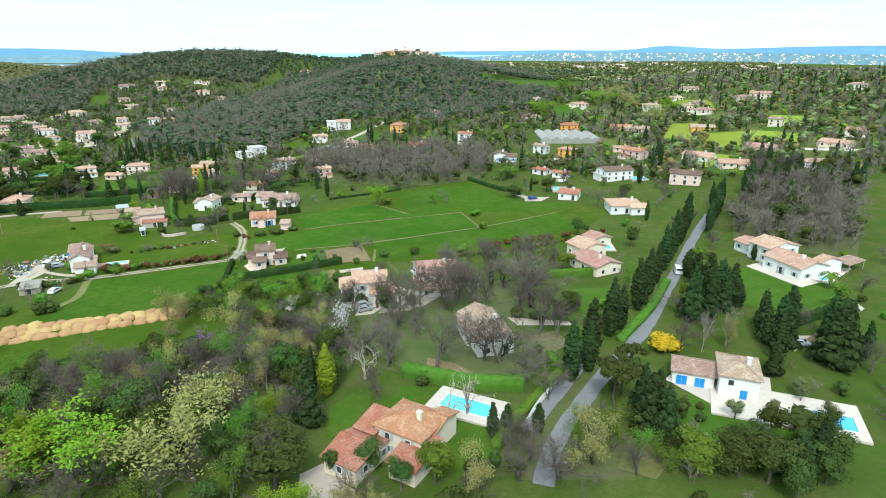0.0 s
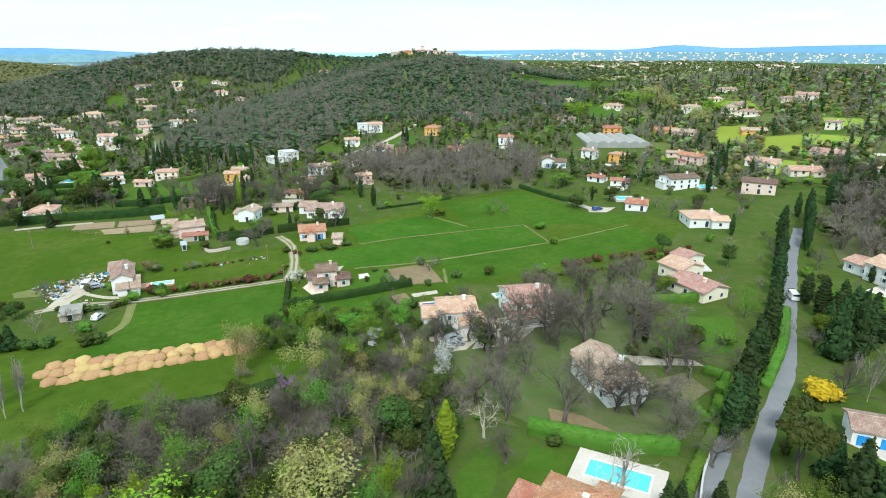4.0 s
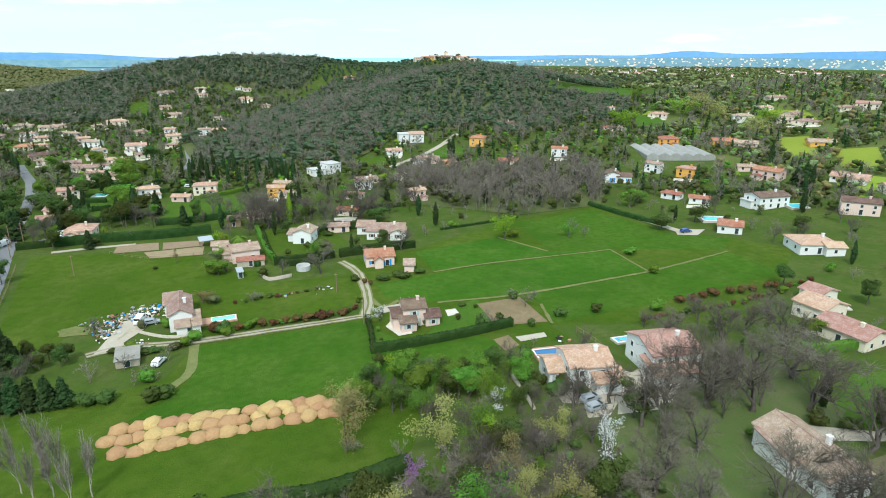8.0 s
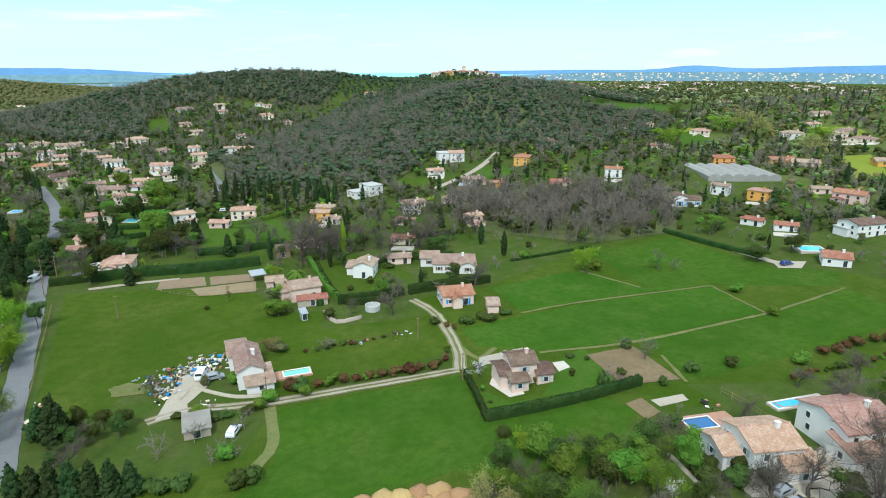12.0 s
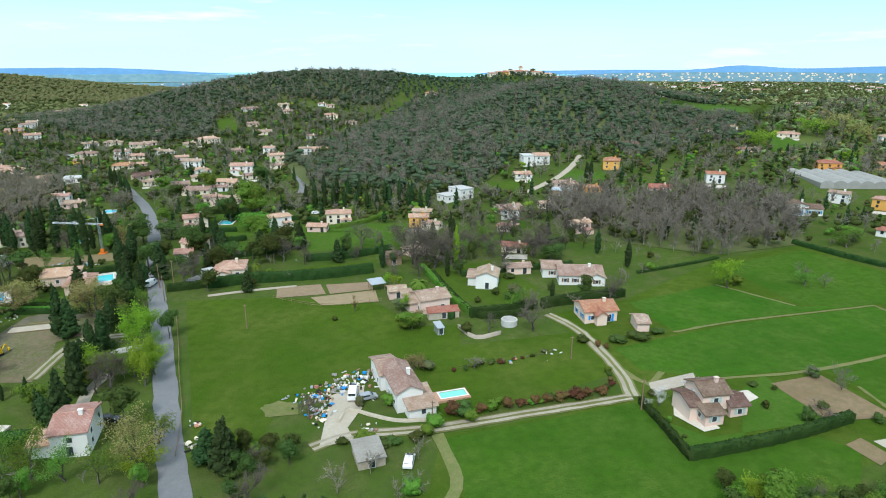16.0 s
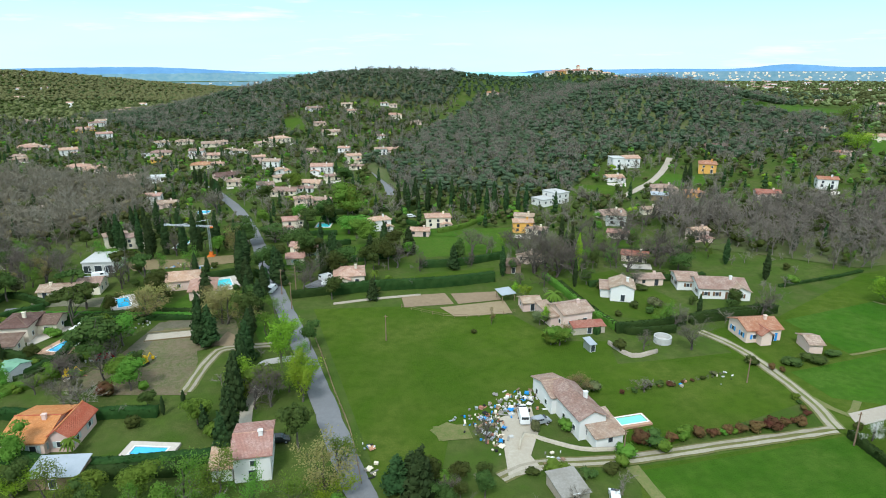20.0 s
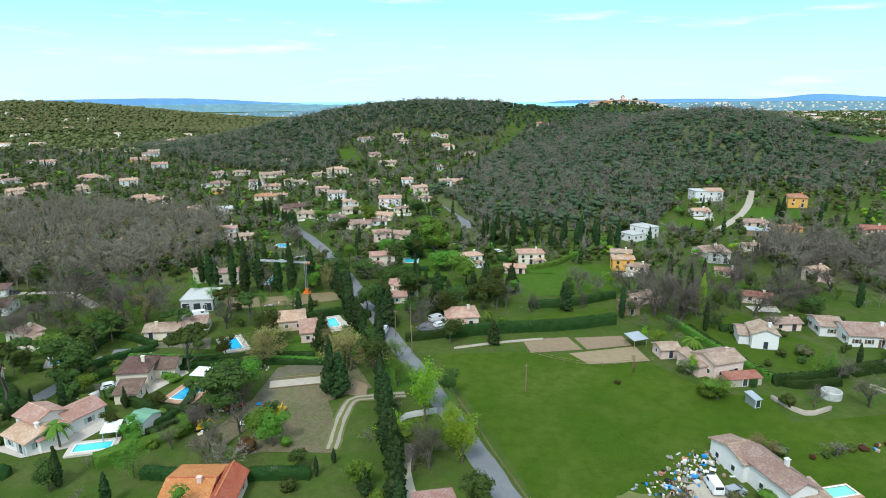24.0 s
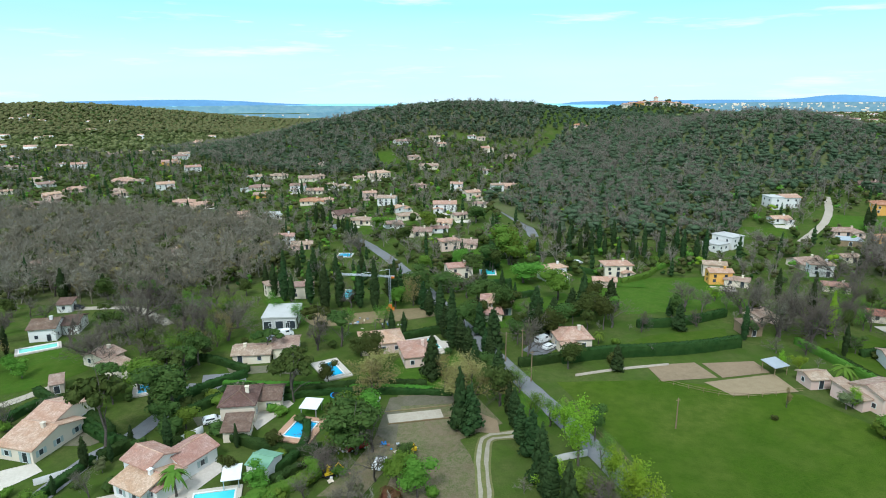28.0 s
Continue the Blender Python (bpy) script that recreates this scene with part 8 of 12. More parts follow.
pool(-158.3, 411.0, -10, 5.4, 5.9, 0.6, M_POOL_BLUE, M_PAVING, "rectangular garden pool with turquoise water and a pale deck", (0, 0, 0, 0))
pool(-156.1, 355.1, -9, 3.0, 9.7, 0.6, M_POOL, M_PAVING, "rectangular garden pool with turquoise water and a pale deck", (0, 0, 0, 0))
pool(134.6, 240.5, -22, 8.1, 6.0, 0.8, M_POOL, M_PAVING, "rectangular garden pool with turquoise water and a pale deck", (0, 0, 0, 0))
pool(173.5, 240.1, -13, 6.5, 5.6, 0.6, M_POOL, M_PAVING, "rectangular garden pool with turquoise water and a pale deck", (0, 0, 0, 0))

# hedges and walls
hedge([(-9.0, 179.2), (2.4, 178.6), (13.3, 178.7), (25.5, 180.0)], 2.2, 1.6, L_HEDGE, "tall clipped dark hedge round the pink farmhouse")
hedge([(-6.8, 199.0), (-7.8, 189.1), (-9.1, 178.8)], 1.6, 1.2, L_HEDGE, "long clipped dark green hedge")
hedge([(-101.3, 290.4), (-87.7, 292.0), (-66.6, 291.9), (-49.6, 294.1)], 3.2, 2.2, L_HEDGE, "tall thick dark hedge along the meadow")
hedge([(-71.1, 311.3), (-57.3, 311.3), (-39.8, 316.5)], 2.5, 1.8, L_HEDGE, "long clipped dark green hedge")
hedge([(-33.0, 293.6), (-31.6, 278.0), (-29.9, 262.6), (-27.6, 252.8)], 2.0, 1.6, L_HEDGE_LIGHT, "clipped bright green hedge")
hedge([(-28.3, 251.3), (-17.1, 251.2), (-8.4, 252.1)], 2.6, 1.8, L_HEDGE, "long clipped dark green hedge")
hedge([(-6.8, 251.9), (4.5, 253.1), (16.3, 253.2)], 2.8, 2.0, L_HEDGE, "long clipped dark green hedge")
hedge([(26.1, 104.9), (32.3, 99.8), (38.4, 95.4), (46.1, 92.3)], 2.6, 2.4, L_HEDGE_LIGHT, "thick green hedge behind the pool")
hedge([(74.5, 103.3), (91.7, 116.4), (107.5, 131.0)], 1.3, 2.0, L_HEDGE_LIGHT, "low green hedge along the lane")
hedge([(55.9, 101.1), (56.4, 96.9), (69.3, 107.9)], 2.0, 1.6, L_HEDGE_LIGHT, "green garden hedge in the valley")
hedge([(79.0, 145.6), (86.9, 143.9), (92.0, 143.5)], 2.2, 2.2, L_HEDGE_LIGHT, "thick green garden hedge")
hedge([(111.8, 96.6), (126.6, 99.4), (138.7, 102.0)], 2.2, 1.6, L_HEDGE, "clipped dark hedge along the drive")
hedge([(-196.0, 285.5), (-194.2, 304.1), (-180.0, 295.1)], 1.8, 1.6, L_HEDGE, "long clipped dark green hedge")
hedge([(-175.9, 277.1), (-162.6, 280.5), (-144.6, 278.8), (-131.9, 276.3)], 1.4, 1.4, L_HEDGE, "long clipped dark green hedge")
hedge([(-227.2, 276.4), (-221.9, 284.1), (-209.1, 272.5), (-200.9, 264.9)], 1.8, 1.6, L_HEDGE, "long clipped dark green hedge")
hedge([(-217.7, 279.7), (-204.3, 268.5), (-193.6, 261.8)], 1.8, 1.5, L_HEDGE, "long clipped dark green hedge")
hedge([(-170.3, 281.6), (-155.0, 283.7), (-149.7, 284.4)], 1.3, 1.2, L_HEDGE_LIGHT, "clipped bright green hedge")
hedge([(-142.7, 309.9), (-129.4, 314.6), (-122.1, 309.2)], 2.2, 1.6, L_HEDGE, "long clipped dark green hedge")
hedge([(-124.1, 389.2), (-109.3, 393.7), (-77.6, 394.1), (-50.5, 393.0)], 2.2, 1.8, L_HEDGE, "long clipped dark green hedge")
hedge([(-168.4, 247.6), (-162.9, 251.9), (-158.0, 256.8)], 1.8, 1.6, L_HEDGE, "long clipped dark green hedge")
hedge([(-30.9, 285.4), (-29.7, 266.3), (-26.0, 250.6), (-13.3, 248.2)], 2.0, 1.6, L_HEDGE, "tall clipped hedge along the garden")
hedge([(-184.5, 287.9), (-167.8, 284.6), (-148.1, 280.9), (-135.9, 277.9)], 1.6, 1.4, L_HEDGE_LIGHT, "clipped bright green hedge")
hedge([(-54.9, 127.9), (-39.7, 133.0), (-25.5, 131.7), (-11.7, 134.3)], 2.6, 3.0, L_HEDGE, "broad overgrown evergreen hedge")
hedge([(34.3, 270.1), (55.5, 273.0), (68.6, 275.5)], 0.8, 1.0, L_HEDGE, "long clipped dark green hedge")
hedge([(104.4, 280.9), (108.8, 258.9), (113.9, 241.4)], 1.6, 1.8, L_HEDGE, "long clipped dark green hedge")
hedge([(-112.8, 289.3), (-103.5, 290.8), (-89.9, 294.2)], 2.4, 1.6, L_HEDGE, "long clipped dark green hedge")
hedge([(-40.4, 365.2), (-23.6, 375.8), (-14.0, 381.2)], 2.0, 2.0, L_HEDGE_LIGHT, "clipped bright green hedge")
low_wall([(-100.4, 282.4), (-88.2, 284.4), (-74.6, 285.4)], 0.6, 0.25, M_STONE, "low pale concrete boundary wall")
low_wall([(-67.7, 209.3), (-65.4, 213.5), (-61.7, 210.9), (-56.2, 207.2), (-50.0, 205.9)], 0.7, 0.4, M_STONE, "low winding stone garden wall")
low_wall([(-33.1, 245.7), (-30.5, 238.2), (-23.5, 239.0)], 1.0, 0.5, M_STONE, "low stone terrace wall")
low_wall([(15.4, 156.6), (14.9, 148.4), (14.2, 143.2)], 0.5, 0.6, M_STONE, "tumbled stone boundary wall")
low_wall([(-188.7, 263.1), (-184.5, 267.7)], 1.5, 0.3, M_WHITE, "white rendered garden wall")
low_wall([(-210.0, 253.6), (-203.2, 257.7), (-200.1, 262.8)], 1.2, 0.3, M_CONCRETE, "low grey wall along the lane")
low_wall([(44.8, 164.5), (45.2, 161.9), (51.9, 161.6)], 0.5, 0.3, M_STONE, "low stone garden wall")
low_wall([(40.2, 79.9), (46.2, 86.2), (52.7, 91.7)], 1.2, 0.3, M_CONCRETE, "low pale wall along the drive")

# sheds and the greenhouse
shed("shed", "old grey shed with patched sheet roof", -63.0, 193.6, 6, 4.9, 6, 1.8, M_STONE, M_OLDROOF, 0.5, "mono", False)
shed("shed", "long low shed with blue-grey sheet roof", -146.6, 209.8, -6, 7.9, 5, 2.4, M_WOOD, M_METAL, 0.5, "mono", False)
shed("garden_hut", "small white garden hut with green felt roof", -171.2, 249.8, -27, 4.1, 5, 2.6, M_WHITE, M_GREENROOF, 0.7, "gx", False)
shed("canopy", "white cloth garden canopy on posts", -175.0, 246.9, 5, 2.8, 4, 2.3, M_METAL, M_CANOPY, 0.2, "mono", True)
shed("canopy", "white cloth pool canopy on posts", -163.6, 270.2, -16, 3.5, 4, 2.3, M_METAL, M_CANOPY, 0.2, "mono", True)
shed("horse_shelter", "open horse shelter with sheet roof", -50.1, 276.1, 13, 4.3, 4, 2.4, M_WOOD, M_METAL, 0.5, "mono", True)
shed("shed", "small blue-grey sheet hut", -38.6, 242.6, 9, 1.6, 3, 2, M_METAL, M_METAL, 0.5, "mono", False)
shed("shed", "low lean-to with patched red and white roof", -35.5, 251.9, -1, 8.6, 3, 2.0, M_STONE, M_TILE_RED, 0.5, "mono", False)
shed("shed", "grey timber barn in the wood", 55.6, 378.4, -24, 9.0, 6, 2.6, M_WOOD, M_METAL, 0.5, "mono", False)
shed("shed", "brown timber barn among trees", -41.4, 299.8, -1, 5.0, 6, 2.8, M_WOOD, M_TILE_DARK, 0.5, "mono", False)
shed("car_shelter", "open tiled car shelter", 158.1, 121.3, -82, 4.9, 7, 2.6, M_STONE, M_TILE, 0.5, "mono", True)
shed("shed", "small round-tiled garden shelter", -222.0, 290.2, 21, 2.8, 5, 2.4, M_STONE, M_TILE, 0.5, "mono", False)

# works and clutter
greenhouse(191.8, 335.7, -19, 37.0, 38, 6)
crane(-142.7, 337.5, -4, 11, 15)
pit(-139.8, 268.4, 4, 15, 5.5)
tank(-19.4, 243.9, 2.2, 1.6)
digger(-143.6, 252.6, 60)
digger(-158.5, 249.1, 20)
junk(-74.1, 220.7, 3, 26, 70)
junk(-70.2, 219.5, 3.5, 52, 71)
junk(-65.3, 223.3, 4, 70, 72)
junk(-60.9, 226.7, 3.5, 56, 73)
junk(-71.2, 213.9, 2.5, 34, 74)
junk(-60.7, 217.5, 2.5, 8, 75)
junk(-56.8, 222.0, 2, 6, 76)
junk(-71.7, 210.8, 2, 8, 77)
junk(-95.4, 214.2, 1.5, 9, 90)
junk(-95.2, 206.7, 2, 9, 91)
junk(-63.0, 206.7, 2, 8, 92)
junk(-156.9, 256.6, 3, 14, 93)
junk(-147.1, 257.3, 2.5, 8, 94)
junk(-143.9, 254.9, 2, 5, 95)
junk(-149.8, 277.3, 3, 10, 96)
junk(-174.3, 316.7, 2, 5, 97)
junk(-26.3, 225.2, 2, 6, 98)
junk(-14.3, 224.3, 2.5, 8, 99)
junk(-157.7, 248.6, 2, 6, 100)
junk(-143.6, 323.6, 4, 14, 101)
junk(-152.0, 327.3, 3, 10, 102)
junk(32.4, 167.7, 2, 6, 103)
pole(-112.0, 280.9, 8)
pole(-8.2, 196.5, 7)
pole(-49.8, 203.5, 6)
pole(-111.2, 292.4, 9)
pole(-115.4, 292.9, 8)
pole(-11.8, 221.5, 6)
pole(-87.8, 256.9, 7)
fence([(-81.5, 276.8), (-67.9, 267.7), (-50.5, 267.8)], 1.2, M_WOOD, "low timber paddock fence with rails", 3.0)
fence([(-97.2, 203.9), (-98.4, 219.2), (-101.1, 234.2), (-103.1, 247.1), (-107.2, 270.2)], 1.1, M_WOOD, "wire and post fence along the road", 4.0)
fence([(38.1, 170.8), (38.7, 165.4), (38.7, 159.0)], 1.6, M_WOOD, "brown timber screen fence between gardens", 2.0)

# cars
car(-118.5, 296.1, 75, P_WHITE, True, "white van on the valley road")
car(115.3, 136.6, 60, P_WHITE, True, "white van on the cypress lane")
car(-63.9, 218.7, 80, P_WHITE, True, "white van parked in the yard")
car(-56.4, 193.2, 70, P_WHITE, False, "white car parked on the grass")
car(25.3, 142.2, 10, P_GREY, False, "grey car parked on the forecourt")
car(24.8, 139.3, 10, P_GREY, False, "silver car parked on the forecourt")
car(115.6, 231.8, 0, P_BLUE, False, "dark blue car on the gravel car park")
car(-183.3, 271.3, 20, P_WHITE, False, "white car beside the villa")
car(-214.4, 275.6, 0, P_DARK, False, "black car beside the villa")
car(-243.6, 353.4, 0, P_DARK, False, "black car under the trees")
car(-176.5, 316.2, 0, P_GREY, False, "silver car by the building shell")
car(-111.5, 217.8, 0, P_DARK, False, "black car beside the white house")
car(-153.4, 257.1, 20, P_RED, False, "dark red car on the building site")
car(-102.2, 304.0, 30, P_WHITE, True, "white van in the parking yard")
car(-101.7, 299.3, 30, P_WHITE, False, "white car in the parking yard")
car(109.8, 89.5, -30, P_GREY, False, "grey car on the villa drive")
car(-149.3, 251.0, 70, P_WHITE, False, "small white pickup on the building site")
car(-60.9, 216.9, 10, P_GREY, False, "grey car in the yard")
car(-64.3, 381.1, 0, P_WHITE, False, "white car by the villa")
car(-173.7, 318.8, 10, P_WHITE, True, "white van by the building shell")

# earth mounds
mound(-61.0, 161.5, 3.7, 1.0, M_OCHRE_EARTH, "rounded heap of ochre sandy earth in the field", "rows of earth heaps")
mound(-58.2, 160.8, 3.6, 1.2, M_OCHRE_EARTH, "rounded heap of ochre sandy earth in the field", "rows of earth heaps")
mound(-55.9, 161.4, 3.7, 0.9, M_OCHRE_EARTH, "rounded heap of ochre sandy earth in the field", "rows of earth heaps")
mound(-53.3, 161.0, 4.4, 1.2, M_OCHRE_EARTH, "rounded heap of ochre sandy earth in the field", "rows of earth heaps")
mound(-50.8, 161.0, 3.9, 0.9, M_OCHRE_EARTH, "rounded heap of ochre sandy earth in the field", "rows of earth heaps")
mound(-48.4, 161.6, 3.2, 1.2, M_OCHRE_EARTH, "rounded heap of ochre sandy earth in the field", "rows of earth heaps")
mound(-46.2, 161.6, 3.2, 1.2, M_OCHRE_EARTH, "rounded heap of ochre sandy earth in the field", "rows of earth heaps")
mound(-43.4, 161.5, 4.3, 0.9, M_OCHRE_EARTH, "rounded heap of ochre sandy earth in the field", "rows of earth heaps")
mound(-40.1, 160.7, 4.3, 1.3, M_OCHRE_EARTH, "rounded heap of ochre sandy earth in the field", "rows of earth heaps")
mound(-37.6, 160.5, 3.1, 1.2, M_OCHRE_EARTH, "rounded heap of ochre sandy earth in the field", "rows of earth heaps")
mound(-34.9, 160.5, 3.2, 1.2, M_OCHRE_EARTH, "rounded heap of ochre sandy earth in the field", "rows of earth heaps")
mound(-31.8, 160.8, 3.5, 1.1, M_OCHRE_EARTH, "rounded heap of ochre sandy earth in the field", "rows of earth heaps")
mound(-29.0, 160.5, 3.3, 0.9, M_OCHRE_EARTH, "rounded heap of ochre sandy earth in the field", "rows of earth heaps")
mound(-26.4, 159.9, 3.6, 1.0, M_OCHRE_EARTH, "rounded heap of ochre sandy earth in the field", "rows of earth heaps")
mound(-23.7, 160.2, 3.7, 0.8, M_OCHRE_EARTH, "rounded heap of ochre sandy earth in the field", "rows of earth heaps")
mound(-20.8, 159.4, 3.7, 1.2, M_OCHRE_EARTH, "rounded heap of ochre sandy earth in the field", "rows of earth heaps")
mound(-59.7, 165.2, 4.2, 1.1, M_OCHRE_EARTH, "rounded heap of ochre sandy earth in the field", "rows of earth heaps")
mound(-56.6, 165.1, 4.0, 1.2, M_OCHRE_EARTH, "rounded heap of ochre sandy earth in the field", "rows of earth heaps")
mound(-54.2, 165.4, 4.2, 1.3, M_OCHRE_EARTH, "rounded heap of ochre sandy earth in the field", "rows of earth heaps")
mound(-50.9, 164.8, 4.2, 0.9, M_OCHRE_EARTH, "rounded heap of ochre sandy earth in the field", "rows of earth heaps")
mound(-48.3, 164.9, 3.9, 1.0, M_OCHRE_EARTH, "rounded heap of ochre sandy earth in the field", "rows of earth heaps")
mound(-45.3, 164.3, 4.5, 0.9, M_OCHRE_EARTH, "rounded heap of ochre sandy earth in the field", "rows of earth heaps")
mound(-42.0, 164.1, 4.4, 1.1, M_OCHRE_EARTH, "rounded heap of ochre sandy earth in the field", "rows of earth heaps")
mound(-39.4, 164.1, 3.0, 1.0, M_OCHRE_EARTH, "rounded heap of ochre sandy earth in the field", "rows of earth heaps")
mound(-36.2, 163.8, 3.6, 1.0, M_OCHRE_EARTH, "rounded heap of ochre sandy earth in the field", "rows of earth heaps")
mound(-32.8, 163.4, 4.6, 1.0, M_OCHRE_EARTH, "rounded heap of ochre sandy earth in the field", "rows of earth heaps")
mound(-29.9, 162.8, 4.3, 1.2, M_OCHRE_EARTH, "rounded heap of ochre sandy earth in the field", "rows of earth heaps")
mound(-26.8, 162.5, 4.2, 1.2, M_OCHRE_EARTH, "rounded heap of ochre sandy earth in the field", "rows of earth heaps")
mound(-23.9, 161.9, 4.5, 1.0, M_OCHRE_EARTH, "rounded heap of ochre sandy earth in the field", "rows of earth heaps")
mound(-58.6, 156.8, 4.1, 1.1, M_OCHRE_EARTH, "rounded heap of ochre sandy earth in the field", "rows of earth heaps")
mound(-55.5, 156.2, 3.4, 0.9, M_OCHRE_EARTH, "rounded heap of ochre sandy earth in the field", "rows of earth heaps")
mound(-53.6, 157.1, 4.1, 1.2, M_OCHRE_EARTH, "rounded heap of ochre sandy earth in the field", "rows of earth heaps")
mound(-50.5, 156.9, 4.4, 1.0, M_OCHRE_EARTH, "rounded heap of ochre sandy earth in the field", "rows of earth heaps")
mound(-48.2, 156.7, 3.1, 0.8, M_OCHRE_EARTH, "rounded heap of ochre sandy earth in the field", "rows of earth heaps")
mound(-45.3, 157.0, 3.6, 1.1, M_OCHRE_EARTH, "rounded heap of ochre sandy earth in the field", "rows of earth heaps")
mound(-42.7, 157.3, 3.5, 1.0, M_OCHRE_EARTH, "rounded heap of ochre sandy earth in the field", "rows of earth heaps")
mound(-40.1, 157.3, 3.9, 1.3, M_OCHRE_EARTH, "rounded heap of ochre sandy earth in the field", "rows of earth heaps")
mound(-37.4, 157.0, 3.2, 0.9, M_OCHRE_EARTH, "rounded heap of ochre sandy earth in the field", "rows of earth heaps")
mound(-34.4, 157.3, 4.4, 1.3, M_OCHRE_EARTH, "rounded heap of ochre sandy earth in the field", "rows of earth heaps")
mound(-32.1, 156.8, 3.6, 1.2, M_OCHRE_EARTH, "rounded heap of ochre sandy earth in the field", "rows of earth heaps")
mound(-28.6, 157.0, 4.1, 1.1, M_OCHRE_EARTH, "rounded heap of ochre sandy earth in the field", "rows of earth heaps")
mound(-25.7, 157.0, 4.2, 1.3, M_OCHRE_EARTH, "rounded heap of ochre sandy earth in the field", "rows of earth heaps")
mound(-22.9, 156.8, 3.2, 1.0, M_OCHRE_EARTH, "rounded heap of ochre sandy earth in the field", "rows of earth heaps")
mound(-20.2, 156.7, 4.1, 1.1, M_OCHRE_EARTH, "rounded heap of ochre sandy earth in the field", "rows of earth heaps")

# single trees
tree("cypress", 55.8, 91.8, 12.8, 1.28, GROUP_C)
tree("cypress", 63.6, 98.0, 13.9, 1.29, GROUP_C)
tree("cypress", 73.7, 106.2, 14.1, 1.16, GROUP_C)
tree("cypress", 88.1, 117.1, 13.7, 1.22, GROUP_C)
tree("cypress", 96.7, 124.8, 13.3, 1.19, GROUP_C)
tree("cypress", 104.3, 131.6, 11.2, 1.10, GROUP_C)
tree("cypress", 112.7, 139.6, 13.8, 1.21, GROUP_C)
tree("cypress", 120.2, 146.7, 12.0, 1.14, GROUP_C)
tree("cypress", 126.0, 152.1, 14.4, 1.09, GROUP_C)
tree("cypress", 132.8, 158.4, 11.5, 1.26, GROUP_C)
tree("cypress", 138.7, 164.3, 11.9, 1.18, GROUP_C)
tree("cypress", 145.3, 170.8, 13.9, 1.16, GROUP_C)
tree("cypress", 149.4, 164.6, 10.9, 1.05, GROUP_C)
tree("cypress", 152.9, 167.8, 10.9, 1.16, GROUP_C)
tree("cypress", 158.3, 172.7, 11.2, 1.03, GROUP_C)
tree("cypress", 162.4, 176.4, 13.8, 1.17, GROUP_C)
tree("cypress", 167.4, 181.0, 13.1, 1.02, GROUP_C)
tree("cypress", 171.6, 185.0, 11.3, 1.11, GROUP_C)
tree("cypress", 176.5, 189.7, 11.3, 1.05, GROUP_C)
tree("cypress", 113.2, 96.1, 11.3, 1.54, GROUP_E)
tree("cypress", 114.0, 114.2, 10.2, 1.64, GROUP_E)
tree("cypress", 112.1, 116.8, 10.4, 1.83, GROUP_E)
tree("cypress", 100.1, 85.9, 10.6, 1.5, GROUP_E)
tree("cypress", 112.2, 120.7, 11.1, 1.59, GROUP_E)
tree("cypress", 111.6, 125.1, 10.3, 1.71, GROUP_E)
tree("cypress", 115.4, 132.7, 8.5, 1.73, GROUP_E)
tree("conifer", 63.2, 79.6, 8.6, 1.0, GROUP_T)
tree("conifer", 117.5, 89.1, 10.2, 1.14, GROUP_T)
tree("conifer", 116.2, 84.3, 11.2, 0.89, GROUP_T)
tree("umbrella", 66.7, 89.0, 7.8, 0.96, GROUP_T)
tree("umbrella", 62.2, 84.5, 8.3, 0.87, GROUP_T)
tree("ybush", 80.1, 96.6, 4.0, 1.47, GROUP_T)
tree("golden", 10.6, 102.6, 11.1, 1.03, GROUP_T)
tree("plane", 28.1, 84.1, 10.2, 1.06, GROUP_M)
tree("plane", 18.5, 105.9, 9.6, 0.95, GROUP_M)
tree("plane", 32.9, 87.3, 9.8, 1.13, GROUP_M)
tree("bare", 30.8, 127.5, 13.5, 1.24, GROUP_B)
tree("bare", 33.5, 123.4, 11.0, 1.08, GROUP_B)
tree("bare", 43.2, 105.0, 11.2, 1.25, GROUP_B)
tree("bare", 61.0, 126.8, 12.2, 1.31, GROUP_B)
tree("bare", 60.1, 114.0, 11.8, 1.24, GROUP_B)
tree("bare", 44.3, 132.7, 13.5, 1.21, GROUP_B)
tree("bare", 63.5, 141.8, 12.0, 1.26, GROUP_B)
tree("bare", 74.6, 147.1, 12.9, 1.15, GROUP_B)
tree("bare", 50.8, 155.3, 10.6, 1.14, GROUP_B)
tree("bare", 33.1, 105.1, 12.3, 1.14, GROUP_B)
tree("bare", 49.4, 138.3, 11.4, 1.13, GROUP_B)
tree("bare", 62.7, 151.1, 12.1, 1.13, GROUP_B)
tree("bare", 74.3, 157.3, 10.7, 1.1, GROUP_B)
tree("dark", 8.2, 79.7, 5.2, 0.94, GROUP_T)
tree("dark", 17.4, 72.9, 5.8, 1.07, GROUP_T)
tree("olive", 91.5, 72.2, 3.7, 0.93, GROUP_J)
tree("dark", 78.2, 65.8, 6.5, 1.19, GROUP_T)
tree("dark", 79.8, 61.1, 5.5, 1.12, GROUP_T)
tree("dark", 84.3, 61.0, 6.6, 1.25, GROUP_T)
tree("dark", 71.5, 63.7, 5.7, 1.05, GROUP_T)
tree("dark", 81.2, 56.7, 6.3, 1.37, GROUP_T)
tree("conifer", 70.1, 60.3, 7.2, 0.86, GROUP_T)
tree("cypress", 34.8, 80.2, 6.8, 1.31, GROUP_T)
tree("cypress", 37.6, 80.8, 5.6, 1.66, GROUP_T)
tree("bare", 38.2, 73.4, 7.9, 0.99, GROUP_T)
tree("green", 46.9, 73.2, 7.4, 1.06, GROUP_T)
tree("green", 51.1, 70.4, 7.0, 0.99, GROUP_T)
